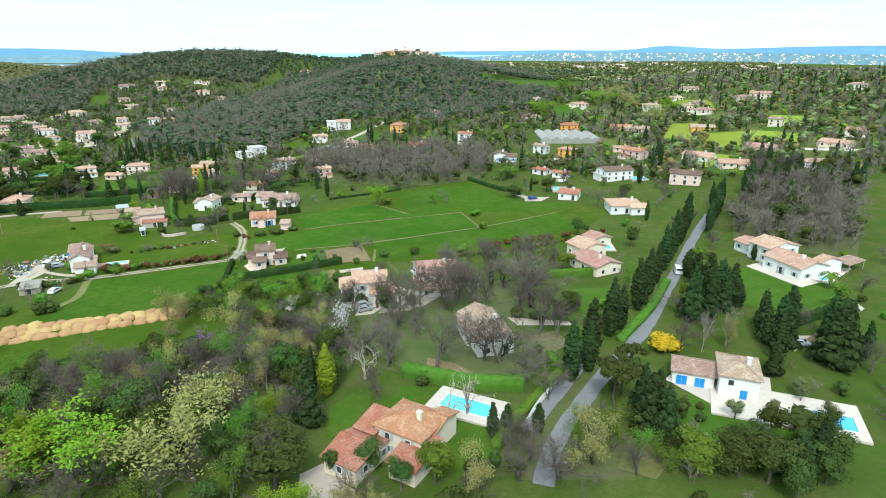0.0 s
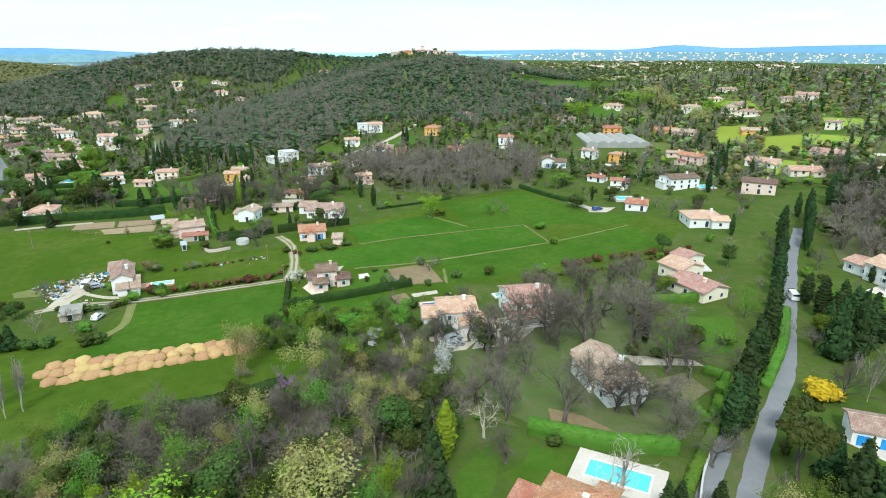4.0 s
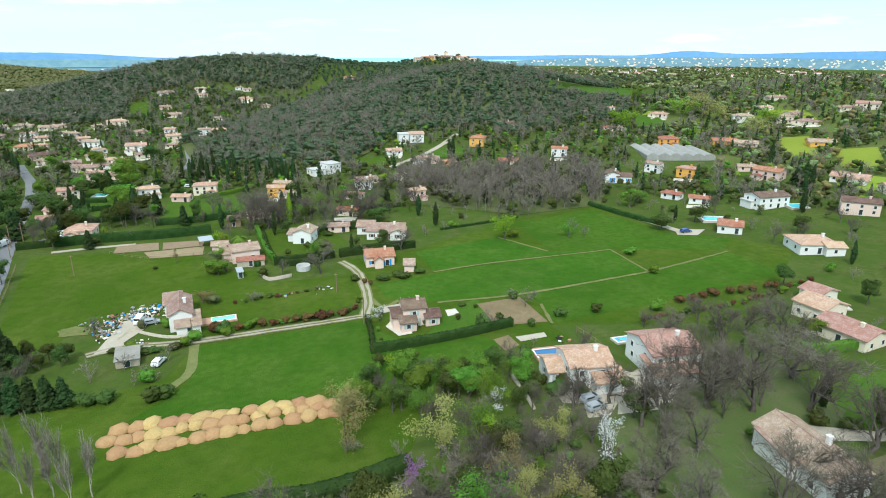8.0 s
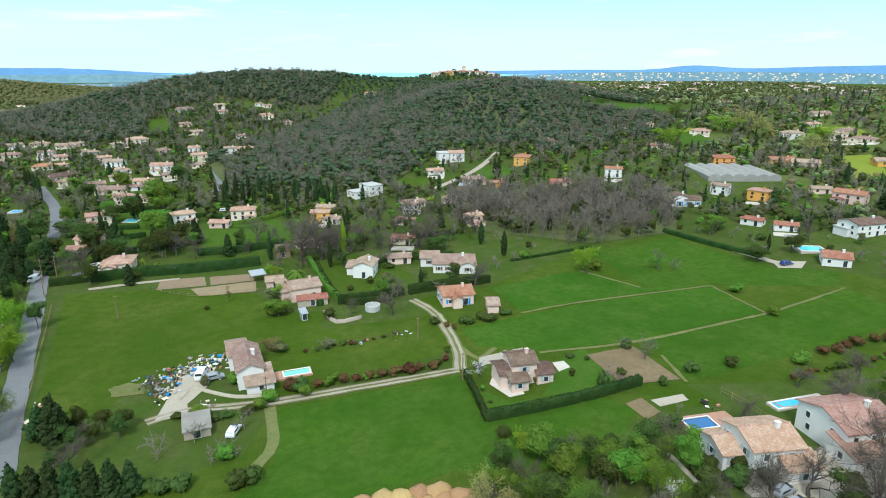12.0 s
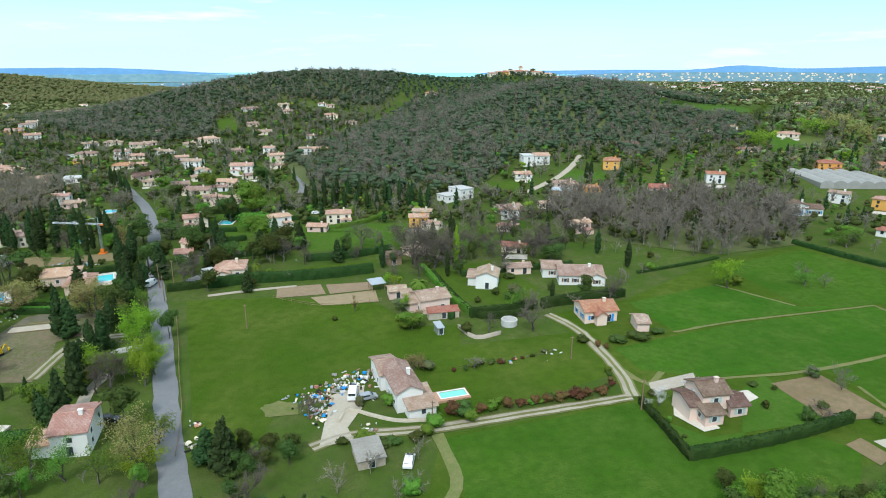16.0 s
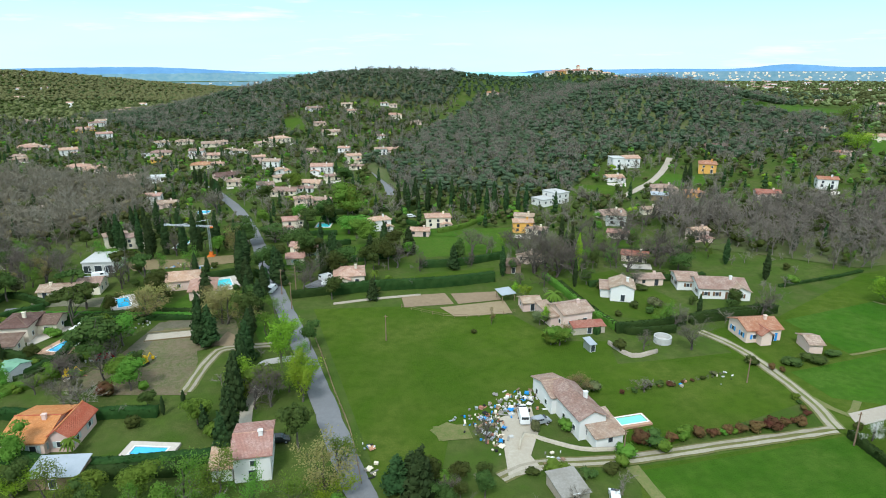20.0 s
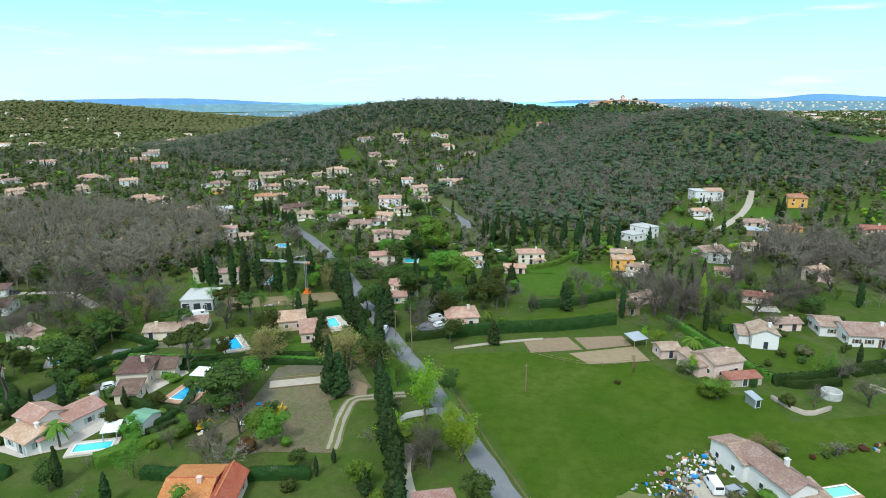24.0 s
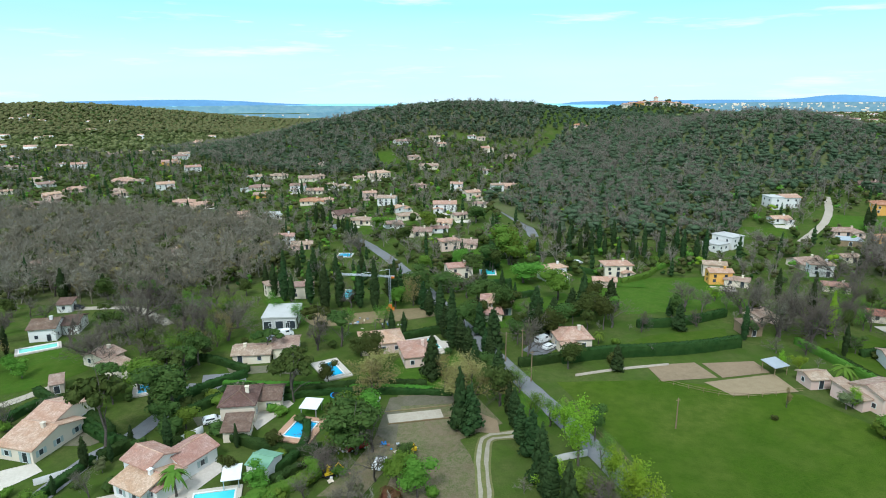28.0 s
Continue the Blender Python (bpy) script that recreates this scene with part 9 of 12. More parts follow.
tree("green", 52.7, 65.9, 7.4, 0.94, GROUP_T)
tree("green", 54.4, 73.6, 6.9, 1.19, GROUP_T)
tree("blossom", 2.1, 196.5, 5.2, 1.22, GROUP_T)
tree("judas", -12.1, 129.5, 5.6, 1.18, GROUP_T)
tree("tan", -11.5, 97.2, 10.2, 1.24, GROUP_T)
tree("tan", -8.6, 101.6, 8.7, 1.46, GROUP_T)
tree("full", 66.3, 157.4, 6.5, 1.04, GROUP_T)
tree("lime", -34.7, 104.3, 7.2, 1.02, GROUP_T)
tree("lime", -40.4, 106.4, 6.4, 1.37, GROUP_T)
tree("lime", -28.9, 100.9, 6.4, 1.22, GROUP_T)
tree("poplar", -68.5, 152.6, 13.4, 0.87, GROUP_N)
tree("poplar", -71.0, 149.7, 13.1, 0.73, GROUP_N)
tree("poplar", -65.4, 149.6, 11.7, 0.7, GROUP_N)
tree("poplar", -68.4, 146.5, 10.3, 0.91, GROUP_N)
tree("poplar", -65.9, 147.1, 10.9, 0.89, GROUP_N)
tree("poplar", -62.2, 143.0, 10.5, 0.79, GROUP_N)
tree("poplar", -59.9, 145.0, 11.0, 0.88, GROUP_N)
tree("bare", 47.2, 135.2, 12.0, 0.91, GROUP_A)
tree("bare", 29.5, 131.9, 11.8, 0.87, GROUP_A)
tree("bare", -12.5, 250.0, 6.7, 1.29, GROUP_T)
tree("bare", -19.3, 299.7, 6.1, 1.32, GROUP_T)
tree("bare", -28.1, 295.0, 7.5, 1.27, GROUP_T)
tree("bush", 33.3, 196.6, 2.3, 1.24, GROUP_T)
tree("bush", 24.3, 185.0, 2.0, 1.15, GROUP_T)
tree("bush", 49.0, 180.1, 2.5, 1.14, GROUP_T)
tree("bush", 8.8, 178.8, 2.2, 1.05, GROUP_T)
tree("bush", 30.0, 178.1, 2.0, 1.08, GROUP_T)
tree("bush", 38.9, 180.7, 2.5, 1.28, GROUP_T)
tree("tbush", 20.3, 181.6, 4.4, 1.49, GROUP_T)
tree("tbush", 36.8, 193.4, 4.0, 1.27, GROUP_T)
tree("tbush", 80.9, 251.3, 4.5, 1.46, GROUP_T)
tree("tbush", 79.9, 241.7, 4.5, 1.29, GROUP_T)
tree("gbush", 56.6, 251.2, 3.5, 1.26, GROUP_T)
tree("gbush", 84.2, 219.3, 3.0, 1.47, GROUP_T)
tree("gbush", 80.5, 201.2, 2.9, 1.14, GROUP_T)
tree("gbush", 63.9, 176.6, 3.4, 1.22, GROUP_T)
tree("gbush", 40.2, 271.5, 3.2, 1.35, GROUP_T)
tree("rbush", -38.7, 206.2, 2.1, 1.18, GROUP_L)
tree("rbush", -33.1, 206.0, 2.4, 1.12, GROUP_L)
tree("rbush", -30.2, 205.9, 1.9, 1.13, GROUP_L)
tree("rbush", -27.3, 205.8, 2.1, 1.05, GROUP_L)
tree("rbush", -24.4, 205.7, 2.0, 1.29, GROUP_L)
tree("rbush", -21.5, 205.5, 2.3, 1.37, GROUP_L)
tree("rbush", -18.5, 205.3, 2.5, 1.34, GROUP_L)
tree("rbush", -15.5, 205.2, 2.1, 1.08, GROUP_L)
tree("rbush", -12.5, 205.0, 2.1, 1.19, GROUP_L)
tree("rbush", 73.1, 178.4, 2.4, 1.22, GROUP_K)
tree("rbush", 76.7, 178.6, 2.3, 1.33, GROUP_K)
tree("rbush", 80.8, 179.3, 2.2, 1.19, GROUP_K)
tree("rbush", 84.5, 179.5, 2.7, 1.31, GROUP_K)
tree("rbush", 90.0, 179.7, 2.3, 1.11, GROUP_K)
tree("rbush", 93.2, 179.3, 2.6, 1.02, GROUP_K)
tree("rbush", 96.9, 179.4, 2.1, 1.21, GROUP_K)
tree("rbush", 102.7, 179.6, 2.4, 1.08, GROUP_K)
tree("rbush", 104.6, 179.6, 2.1, 1.09, GROUP_K)
tree("gbush", -56.8, 213.7, 2.7, 1.29, GROUP_T)
tree("gbush", -49.2, 203.3, 2.9, 1.41, GROUP_T)
tree("gbush", -41.9, 203.4, 2.9, 1.12, GROUP_T)
tree("gbush", -35.2, 207.9, 2.4, 1.24, GROUP_T)
tree("green", -113.8, 260.7, 6.9, 1.22, GROUP_P)
tree("green", -108.8, 245.2, 7.0, 1.13, GROUP_P)
tree("green", -110.6, 235.5, 7.4, 1.31, GROUP_P)
tree("green", -116.4, 275.5, 6.9, 1.17, GROUP_P)
tree("lime", -118.9, 236.6, 7.5, 1.32, GROUP_P)
tree("cypress", -121.5, 235.2, 10.1, 1.43, GROUP_F)
tree("cypress", -121.6, 239.0, 9.0, 1.41, GROUP_F)
tree("cypress", -121.6, 254.8, 8.8, 1.51, GROUP_F)
tree("cypress", -121.3, 260.8, 9.2, 1.31, GROUP_F)
tree("cypress", -121.1, 266.0, 7.8, 1.37, GROUP_F)
tree("cypress", -120.6, 278.9, 10.2, 1.35, GROUP_F)
tree("cypress", -120.2, 290.3, 10.3, 1.28, GROUP_F)
tree("cypress", -120.0, 296.7, 7.8, 1.28, GROUP_F)
tree("dark", -84.8, 202.4, 5.5, 1.02, GROUP_H)
tree("dark", -80.8, 201.8, 4.9, 1.23, GROUP_H)
tree("dark", -76.7, 201.2, 4.9, 0.95, GROUP_H)
tree("dark", -86.7, 190.1, 4.1, 1.20, GROUP_G)
tree("dark", -84.5, 195.4, 5.7, 1.05, GROUP_G)
tree("dark", -81.5, 197.3, 4.3, 1.02, GROUP_G)
tree("dark", -77.3, 197.6, 5.6, 1.01, GROUP_G)
tree("umbrella", -155.8, 261.3, 8.6, 1.19, GROUP_T)
tree("umbrella", -176.2, 304.0, 8.2, 1.09, GROUP_T)
tree("umbrella", -168.6, 291.0, 8.1, 1.08, GROUP_T)
tree("umbrella", -197.7, 291.5, 9.0, 1.21, GROUP_T)
tree("umbrella", -210.0, 290.5, 7.2, 1.25, GROUP_T)
tree("umbrella", -194.5, 294.1, 8.8, 0.99, GROUP_T)
tree("umbrella", -209.4, 282.2, 7.4, 1.0, GROUP_T)
tree("bare", -205.9, 306.0, 7.8, 1.49, GROUP_T)
tree("bare", -215.9, 319.1, 8.8, 1.45, GROUP_T)
tree("bare", -201.4, 321.0, 8.0, 1.11, GROUP_T)
tree("bare", -200.1, 325.2, 10.0, 1.41, GROUP_T)
tree("bare", -212.6, 322.8, 10.3, 1.37, GROUP_T)
tree("bare", -211.8, 341.8, 9.1, 1.4, GROUP_T)
tree("bare", -222.1, 308.6, 7.9, 1.32, GROUP_T)
tree("cypress", -197.0, 276.5, 6.0, 0.96, GROUP_T)
tree("cypress", -203.0, 257.6, 6.8, 1.11, GROUP_T)
tree("palm", -164.5, 311.0, 6.3, 0.93, GROUP_T)
tree("palm", -184.1, 246.7, 6.8, 0.99, GROUP_T)
tree("palm", -147.0, 219.2, 4.5, 1.01, GROUP_T)
tree("palm", -87.2, 300.8, 4.5, 0.98, GROUP_T)
tree("tan", -128.9, 278.8, 8.3, 1.13, GROUP_T)
tree("tan", -133.0, 277.9, 8.9, 1.25, GROUP_T)
tree("full", -160.6, 248.2, 4.6, 1.32, GROUP_T)
tree("full", -170.2, 246.2, 5.6, 1.27, GROUP_T)
tree("full", -188.2, 269.4, 5.6, 1.38, GROUP_T)
tree("full", -239.0, 304.3, 5.0, 1.26, GROUP_T)
tree("full", -234.5, 300.4, 4.8, 1.36, GROUP_T)
tree("gbush", -162.5, 246.8, 2.8, 1.33, GROUP_T)
tree("gbush", -166.1, 244.1, 2.2, 1.19, GROUP_T)
tree("gbush", -156.7, 249.3, 2.4, 1.34, GROUP_T)
tree("gbush", -171.8, 274.0, 2.2, 1.14, GROUP_T)
tree("gbush", -169.3, 272.4, 2.4, 1.22, GROUP_T)
tree("gbush", -185.7, 281.2, 2.8, 1.31, GROUP_T)
tree("gbush", -183.3, 278.2, 2.7, 1.43, GROUP_T)
tree("bush", -188.7, 263.1, 2.2, 1.37, GROUP_T)
tree("bush", -184.3, 262.4, 1.9, 1.45, GROUP_T)
tree("bush", -195.5, 249.9, 2.5, 1.22, GROUP_T)
tree("bush", -194.1, 251.2, 2.0, 1.43, GROUP_T)
tree("bush", -192.4, 251.8, 2.3, 1.14, GROUP_T)
tree("bush", -190.7, 252.4, 1.9, 1.24, GROUP_T)
tree("bush", -147.9, 297.2, 2.0, 1.21, GROUP_T)
tree("conifer", -100.4, 382.4, 10.6, 1.0, GROUP_T)
tree("conifer", -97.7, 309.0, 10.8, 1.04, GROUP_T)
tree("conifer", -72.6, 328.0, 9.7, 1.14, GROUP_T)
tree("conifer", -81.2, 329.3, 11.6, 0.88, GROUP_T)
tree("conifer", -99.5, 320.0, 10.8, 1.08, GROUP_T)
tree("conifer", -118.5, 311.9, 9.4, 0.99, GROUP_T)
tree("conifer", -116.7, 301.9, 10.7, 1.12, GROUP_T)
tree("full", -113.8, 380.2, 9.9, 1.04, GROUP_T)
tree("full", -89.7, 415.9, 8.8, 1.13, GROUP_T)
tree("full", -127.9, 373.7, 10.0, 1.0, GROUP_T)
tree("full", -80.2, 393.0, 8.7, 0.96, GROUP_T)
tree("bare", -33.7, 299.7, 8.3, 1.19, GROUP_T)
tree("cypress", -184.6, 360.7, 11.0, 1.01, GROUP_Q)
tree("cypress", -181.3, 356.3, 12.0, 1.05, GROUP_Q)
tree("cypress", -177.3, 351.1, 14.3, 1.05, GROUP_Q)
tree("cypress", -174.5, 347.2, 10.7, 0.99, GROUP_Q)
tree("cypress", -163.7, 342.5, 14.1, 1.09, GROUP_Q)
tree("cypress", -152.4, 340.2, 14.6, 0.98, GROUP_Q)
tree("cypress", -147.5, 344.0, 11.2, 0.91, GROUP_Q)
tree("cypress", -142.3, 348.1, 12.1, 1.07, GROUP_Q)
tree("cypress", -181.0, 381.8, 10.7, 0.98, GROUP_Q)
tree("cypress", -175.2, 377.6, 11.2, 0.95, GROUP_Q)
tree("cypress", -168.9, 372.6, 13.6, 0.97, GROUP_Q)
tree("cypress", -160.9, 371.3, 11.4, 0.99, GROUP_Q)
tree("cypress", -151.4, 369.8, 11.5, 1.04, GROUP_Q)
tree("cypress", -133.5, 341.2, 9.3, 1.53, GROUP_F)
tree("cypress", -132.3, 335.6, 9.6, 1.47, GROUP_F)
tree("cypress", -131.0, 329.3, 9.1, 1.54, GROUP_F)
tree("cypress", -129.1, 315.8, 8.7, 1.52, GROUP_F)
tree("cypress", -128.5, 310.4, 10.0, 1.56, GROUP_F)
tree("cypress", -126.0, 299.6, 10.3, 1.49, GROUP_F)
tree("cypress", -124.8, 294.7, 9.5, 1.45, GROUP_F)
tree("cypress", -124.6, 287.1, 9.0, 1.38, GROUP_F)
tree("cypress", -175.1, 484.4, 11.0, 1.00, GROUP_D)
tree("cypress", -170.8, 476.3, 11.0, 0.99, GROUP_D)
tree("cypress", -166.6, 468.4, 10.0, 1.06, GROUP_D)
tree("cypress", -162.5, 461.0, 8.3, 1.05, GROUP_D)
tree("cypress", -160.0, 452.7, 9.1, 1.08, GROUP_D)
tree("cypress", -157.6, 444.5, 9.9, 1.10, GROUP_D)
tree("cypress", -155.4, 437.1, 10.6, 0.96, GROUP_D)
tree("cypress", -153.7, 431.4, 10.4, 1.05, GROUP_D)
tree("cypress", -68.1, 395.0, 11.6, 0.91, GROUP_O)
tree("cypress", -64.0, 393.3, 12.5, 0.91, GROUP_O)
tree("cypress", -59.6, 391.5, 10.1, 0.91, GROUP_O)
tree("cypress", -55.5, 389.8, 12.6, 0.84, GROUP_O)
tree("cypress", -50.6, 387.2, 10.4, 0.88, GROUP_O)
tree("cypress", -45.5, 384.5, 10.0, 0.82, GROUP_O)
tree("cypress", -40.7, 382.0, 10.4, 0.90, GROUP_O)
tree("cypress", -36.3, 380.3, 10.0, 0.91, GROUP_O)
tree("cypress", -30.4, 378.0, 13.2, 0.90, GROUP_O)
tree("cypress", -26.3, 376.4, 9.9, 0.86, GROUP_O)
tree("cypress", -21.9, 375.8, 13.6, 0.83, GROUP_O)
tree("cypress", -16.6, 375.1, 11.6, 0.89, GROUP_O)
tree("cypress", -13.0, 374.6, 13.6, 0.84, GROUP_O)
tree("cypress", -63.7, 407.2, 11.7, 0.85, GROUP_O)
tree("cypress", -59.0, 405.2, 13.7, 0.95, GROUP_O)
tree("cypress", -52.9, 402.7, 13.4, 0.83, GROUP_O)
tree("cypress", -47.7, 400.5, 12.8, 0.85, GROUP_O)
tree("cypress", -42.3, 397.7, 13.7, 0.87, GROUP_O)
tree("cypress", -35.9, 394.4, 10.3, 0.93, GROUP_O)
tree("cypress", -30.9, 391.7, 11.7, 0.88, GROUP_O)
tree("cypress", -23.8, 389.8, 12.7, 0.90, GROUP_O)
tree("cypress", -18.1, 388.3, 11.4, 0.95, GROUP_O)
tree("cypress", 77.4, 395.4, 11.1, 1.01, GROUP_T)
tree("cypress", 79.4, 394.4, 12.3, 0.97, GROUP_T)
tree("cypress", 190.3, 252.9, 10.4, 0.9, GROUP_T)
tree("cypress", 195.7, 254.7, 12.5, 0.91, GROUP_T)
tree("cypress", 221.2, 303.6, 12.9, 1.0, GROUP_T)
tree("cypress", 198.3, 198.4, 13.6, 1.21, GROUP_T)
tree("cypress", 205.1, 199.4, 12.8, 1.06, GROUP_T)
tree("cypress", 208.8, 197.3, 10.4, 1.12, GROUP_T)
tree("cypress", 215.6, 198.3, 12.9, 1.24, GROUP_T)
tree("cypress", 228.1, 196.1, 10.9, 0.99, GROUP_T)
tree("cypress", 228.6, 177.4, 13.7, 1.18, GROUP_T)
tree("cypress", 237.7, 181.3, 11.9, 1.18, GROUP_T)
tree("cypress", 189.7, 189.5, 10.7, 1.11, GROUP_T)
tree("cypress", 193.6, 196.4, 12.6, 1.13, GROUP_T)
tree("cypress", 220.7, 181.6, 10.8, 0.98, GROUP_T)
tree("lime", -108.3, 241.5, 7.1, 1.11, GROUP_P)
tree("lime", -106.3, 235.9, 7.7, 1.28, GROUP_P)
tree("green", -101.1, 208.6, 7.6, 1.37, GROUP_P)
tree("green", -117.6, 262.3, 7.9, 1.26, GROUP_P)
tree("full", -115.5, 236.0, 7.6, 1.63, GROUP_P)
tree("conifer", -135.3, 285.7, 10.8, 1.04, GROUP_F)
tree("conifer", -88.0, 198.0, 10.1, 1.12, GROUP_H)
tree("green", -145.9, 205.1, 7.9, 1.34, GROUP_P)
tree("green", -119.4, 202.1, 8.6, 1.48, GROUP_P)
tree("green", -113.9, 200.2, 7.9, 1.18, GROUP_P)
tree("green", -108.4, 198.4, 7.6, 1.13, GROUP_P)
tree("bare", -154.5, 236.5, 7.1, 1.05, GROUP_T)
tree("bare", -155.1, 241.0, 6.9, 0.95, GROUP_T)
tree("rbush", -148.2, 239.8, 3.2, 1.27, GROUP_T)
tree("dark", -144.9, 250.4, 5.3, 1.06, GROUP_T)
tree("dark", -137.9, 232.7, 4.8, 1.2, GROUP_T)
tree("dark", -169.1, 258.7, 4.8, 1.25, GROUP_T)
tree("conifer", 62.3, 74.5, 10.3, 0.98, GROUP_S)
tree("conifer", 104.5, 117.1, 8.0, 1.13, GROUP_S)
tree("conifer", 116.3, 120.4, 8.8, 1.24, GROUP_S)
tree("conifer", 104.1, 93.2, 8.3, 0.94, GROUP_S)
tree("conifer", 106.3, 90.0, 8.7, 1.26, GROUP_S)
tree("dark", 59.7, 66.1, 4.8, 1.11, GROUP_S)
tree("dark", 67.0, 116.8, 6.3, 1.35, GROUP_S)
tree("dark", 72.8, 121.1, 6.2, 1.22, GROUP_S)
tree("bare", 47.5, 94.5, 8.4, 1.07, GROUP_S)
tree("cypress", 77.9, 108.7, 10.8, 1.28, GROUP_S)
tree("cypress", 60.8, 94.0, 11.0, 1.29, GROUP_S)
hedge([(65.7, 103.6), (52.8, 92.7), (42.0, 84.3), (34.0, 77.1)], 1.5, 1.8, L_HEDGE_LIGHT, "overgrown green hedge along the lane")
tree("dark", -9.2, 170.2, 4.3, 1.31, GROUP_R)
tree("dark", -2.8, 167.3, 3.8, 1.32, GROUP_R)
tree("dark", 5.9, 159.6, 5.0, 1.17, GROUP_R)
tree("bush", 16.0, 148.9, 3.3, 1.3, GROUP_R)
tree("bush", 19.2, 152.1, 2.6, 1.42, GROUP_R)
tree("bush", 20.7, 146.9, 3.3, 1.55, GROUP_R)
tree("bush", 24.0, 150.1, 3.3, 1.6, GROUP_R)
tree("bush", 25.3, 145.0, 2.6, 1.35, GROUP_R)
tree("bush", 28.8, 148.1, 2.6, 1.51, GROUP_R)
tree("full", -203.7, 288.8, 9.5, 1.45, GROUP_I)
tree("full", -155.7, 265.8, 9.1, 1.14, GROUP_I)
tree("full", -151.3, 263.9, 8.4, 1.36, GROUP_I)
tree("dark", -152.3, 301.1, 6.4, 1.35, GROUP_I)
tree("dark", -193.0, 271.2, 6.5, 1.38, GROUP_I)
tree("olive", -192.2, 305.1, 5.7, 1.4, GROUP_I)
tree("bare", -222.2, 314.1, 9.8, 1.1, GROUP_I)
tree("bare", -222.9, 323.2, 8.8, 1.15, GROUP_I)
tree("bare", -204.2, 330.1, 9.9, 1.26, GROUP_I)
tree("bare", -196.1, 318.9, 10.3, 1.24, GROUP_I)
tree("bare", -189.4, 317.8, 10.0, 1.32, GROUP_I)
tree("bare", -188.4, 327.6, 9.1, 1.3, GROUP_I)
tree("bare", -198.2, 346.2, 9.4, 1.33, GROUP_I)
tree("green", -204.1, 341.2, 8.8, 1.28, GROUP_I)
tree("green", -191.5, 313.5, 8.2, 1.11, GROUP_I)
tree("green", -170.9, 324.8, 8.0, 1.22, GROUP_I)
tree("green", -200.2, 302.4, 9.2, 1.02, GROUP_I)
tree("green", -178.1, 337.0, 8.1, 1.09, GROUP_I)
hedge([(-189.9, 274.7), (-185.2, 279.7), (-181.4, 285.3), (-167.2, 280.7)], 2.0, 1.8, L_HEDGE, "long clipped dark green hedge")
hedge([(-174.9, 239.0), (-171.6, 241.0), (-169.4, 244.1)], 2.4, 2.6, L_HEDGE_LIGHT, "broad bright green garden hedge")
hedge([(-203.9, 244.0), (-197.1, 241.4), (-189.1, 237.6)], 2.0, 2.2, L_HEDGE, "long clipped dark green hedge")
hedge([(-201.3, 259.5), (-198.8, 262.4), (-196.8, 264.4)], 2.0, 2.0, L_HEDGE, "long clipped dark green hedge")
hedge([(-226.6, 290.8), (-215.1, 280.0), (-203.2, 268.9)], 2.0, 1.8, L_HEDGE, "long clipped dark green hedge")
hedge([(-167.3, 281.6), (-151.2, 282.5), (-137.2, 280.7)], 2.0, 1.6, L_HEDGE, "long clipped dark green hedge")
trampoline(-157.6, 278.7, 1.8)
hedge([(-1.1, 252.5), (8.5, 252.5), (19.9, 253.3)], 2.4, 2.0, L_HEDGE, "long clipped dark green hedge")
hedge([(-39.4, 269.8), (-35.8, 255.9), (-33.1, 251.2)], 2.0, 1.8, L_HEDGE, "long clipped dark green hedge")
hedge([(-113.9, 338.6), (-105.8, 340.8), (-93.0, 344.7)], 2.0, 1.8, L_HEDGE, "long clipped dark green hedge")
hedge([(-105.6, 319.8), (-90.0, 322.3), (-77.8, 324.8)], 2.2, 1.8, L_HEDGE, "long clipped dark green hedge")
hedge([(-155.5, 212.0), (-145.3, 212.0), (-134.7, 211.5), (-126.4, 210.9)], 2.0, 2.2, L_HEDGE, "long clipped dark green hedge")
low_wall([(-118.2, 245.4), (-116.5, 248.3), (-109.7, 249.7)], 1.3, 0.3, M_CONCRETE, "grey rendered gate wall beside the road")

tree("lime", -36.7, 95.1, 9.9, 1.69, "mixed wood below the fields")
tree("lime", -28.7, 93.1, 10.5, 1.95, "mixed wood below the fields")
tree("tan", -11.6, 85.5, 15.1, 1.56, "mixed wood below the fields")
tree("tan", -38.6, 92.6, 7.3, 2.40, "mixed wood below the fields")
tree("dark", 0.1, 80.1, 9.8, 1.72, "mixed wood below the fields")
tree("dark", -23.3, 100.9, 10.6, 1.20, "mixed wood below the fields")
tree("dark", -18.5, 116.7, 6.9, 1.43, "mixed wood below the fields")
tree("dark", 3.8, 109.2, 10.4, 1.16, "mixed wood below the fields")
tree("dark", -4.2, 111.2, 6.0, 1.78, "mixed wood below the fields")
tree("dark", -8.5, 85.6, 10.8, 0.66, "mixed wood below the fields")
tree("bare", -29.7, 111.1, 7.4, 2.40, "mixed wood below the fields")
tree("bare", -23.3, 119.7, 8.5, 1.88, "mixed wood below the fields")
tree("bare", -12.2, 110.1, 8.7, 1.54, "mixed wood below the fields")
tree("bare", -0.3, 122.5, 7.5, 2.36, "mixed wood below the fields")
tree("bare", -39.7, 121.9, 3.6, 2.40, "mixed wood below the fields")
tree("bare", 3.3, 93.6, 10.1, 0.68, "mixed wood below the fields")
tree("bare", 11.0, 120.6, 7.2, 1.70, "mixed wood below the fields")
tree("bare", 16.1, 116.1, 6.4, 1.85, "mixed wood below the fields")
tree("dark", 13.1, 105.7, 7.1, 0.96, "mixed wood below the fields")
tree("conifer", 6.1, 94.2, 11.5, 1.02, "mixed wood below the fields")
tree("bare", -4.7, 97.4, 8.1, 0.95, "mixed wood below the fields")
tree("dark", -18.9, 89.3, 7.0, 1.58, "mixed wood below the fields")
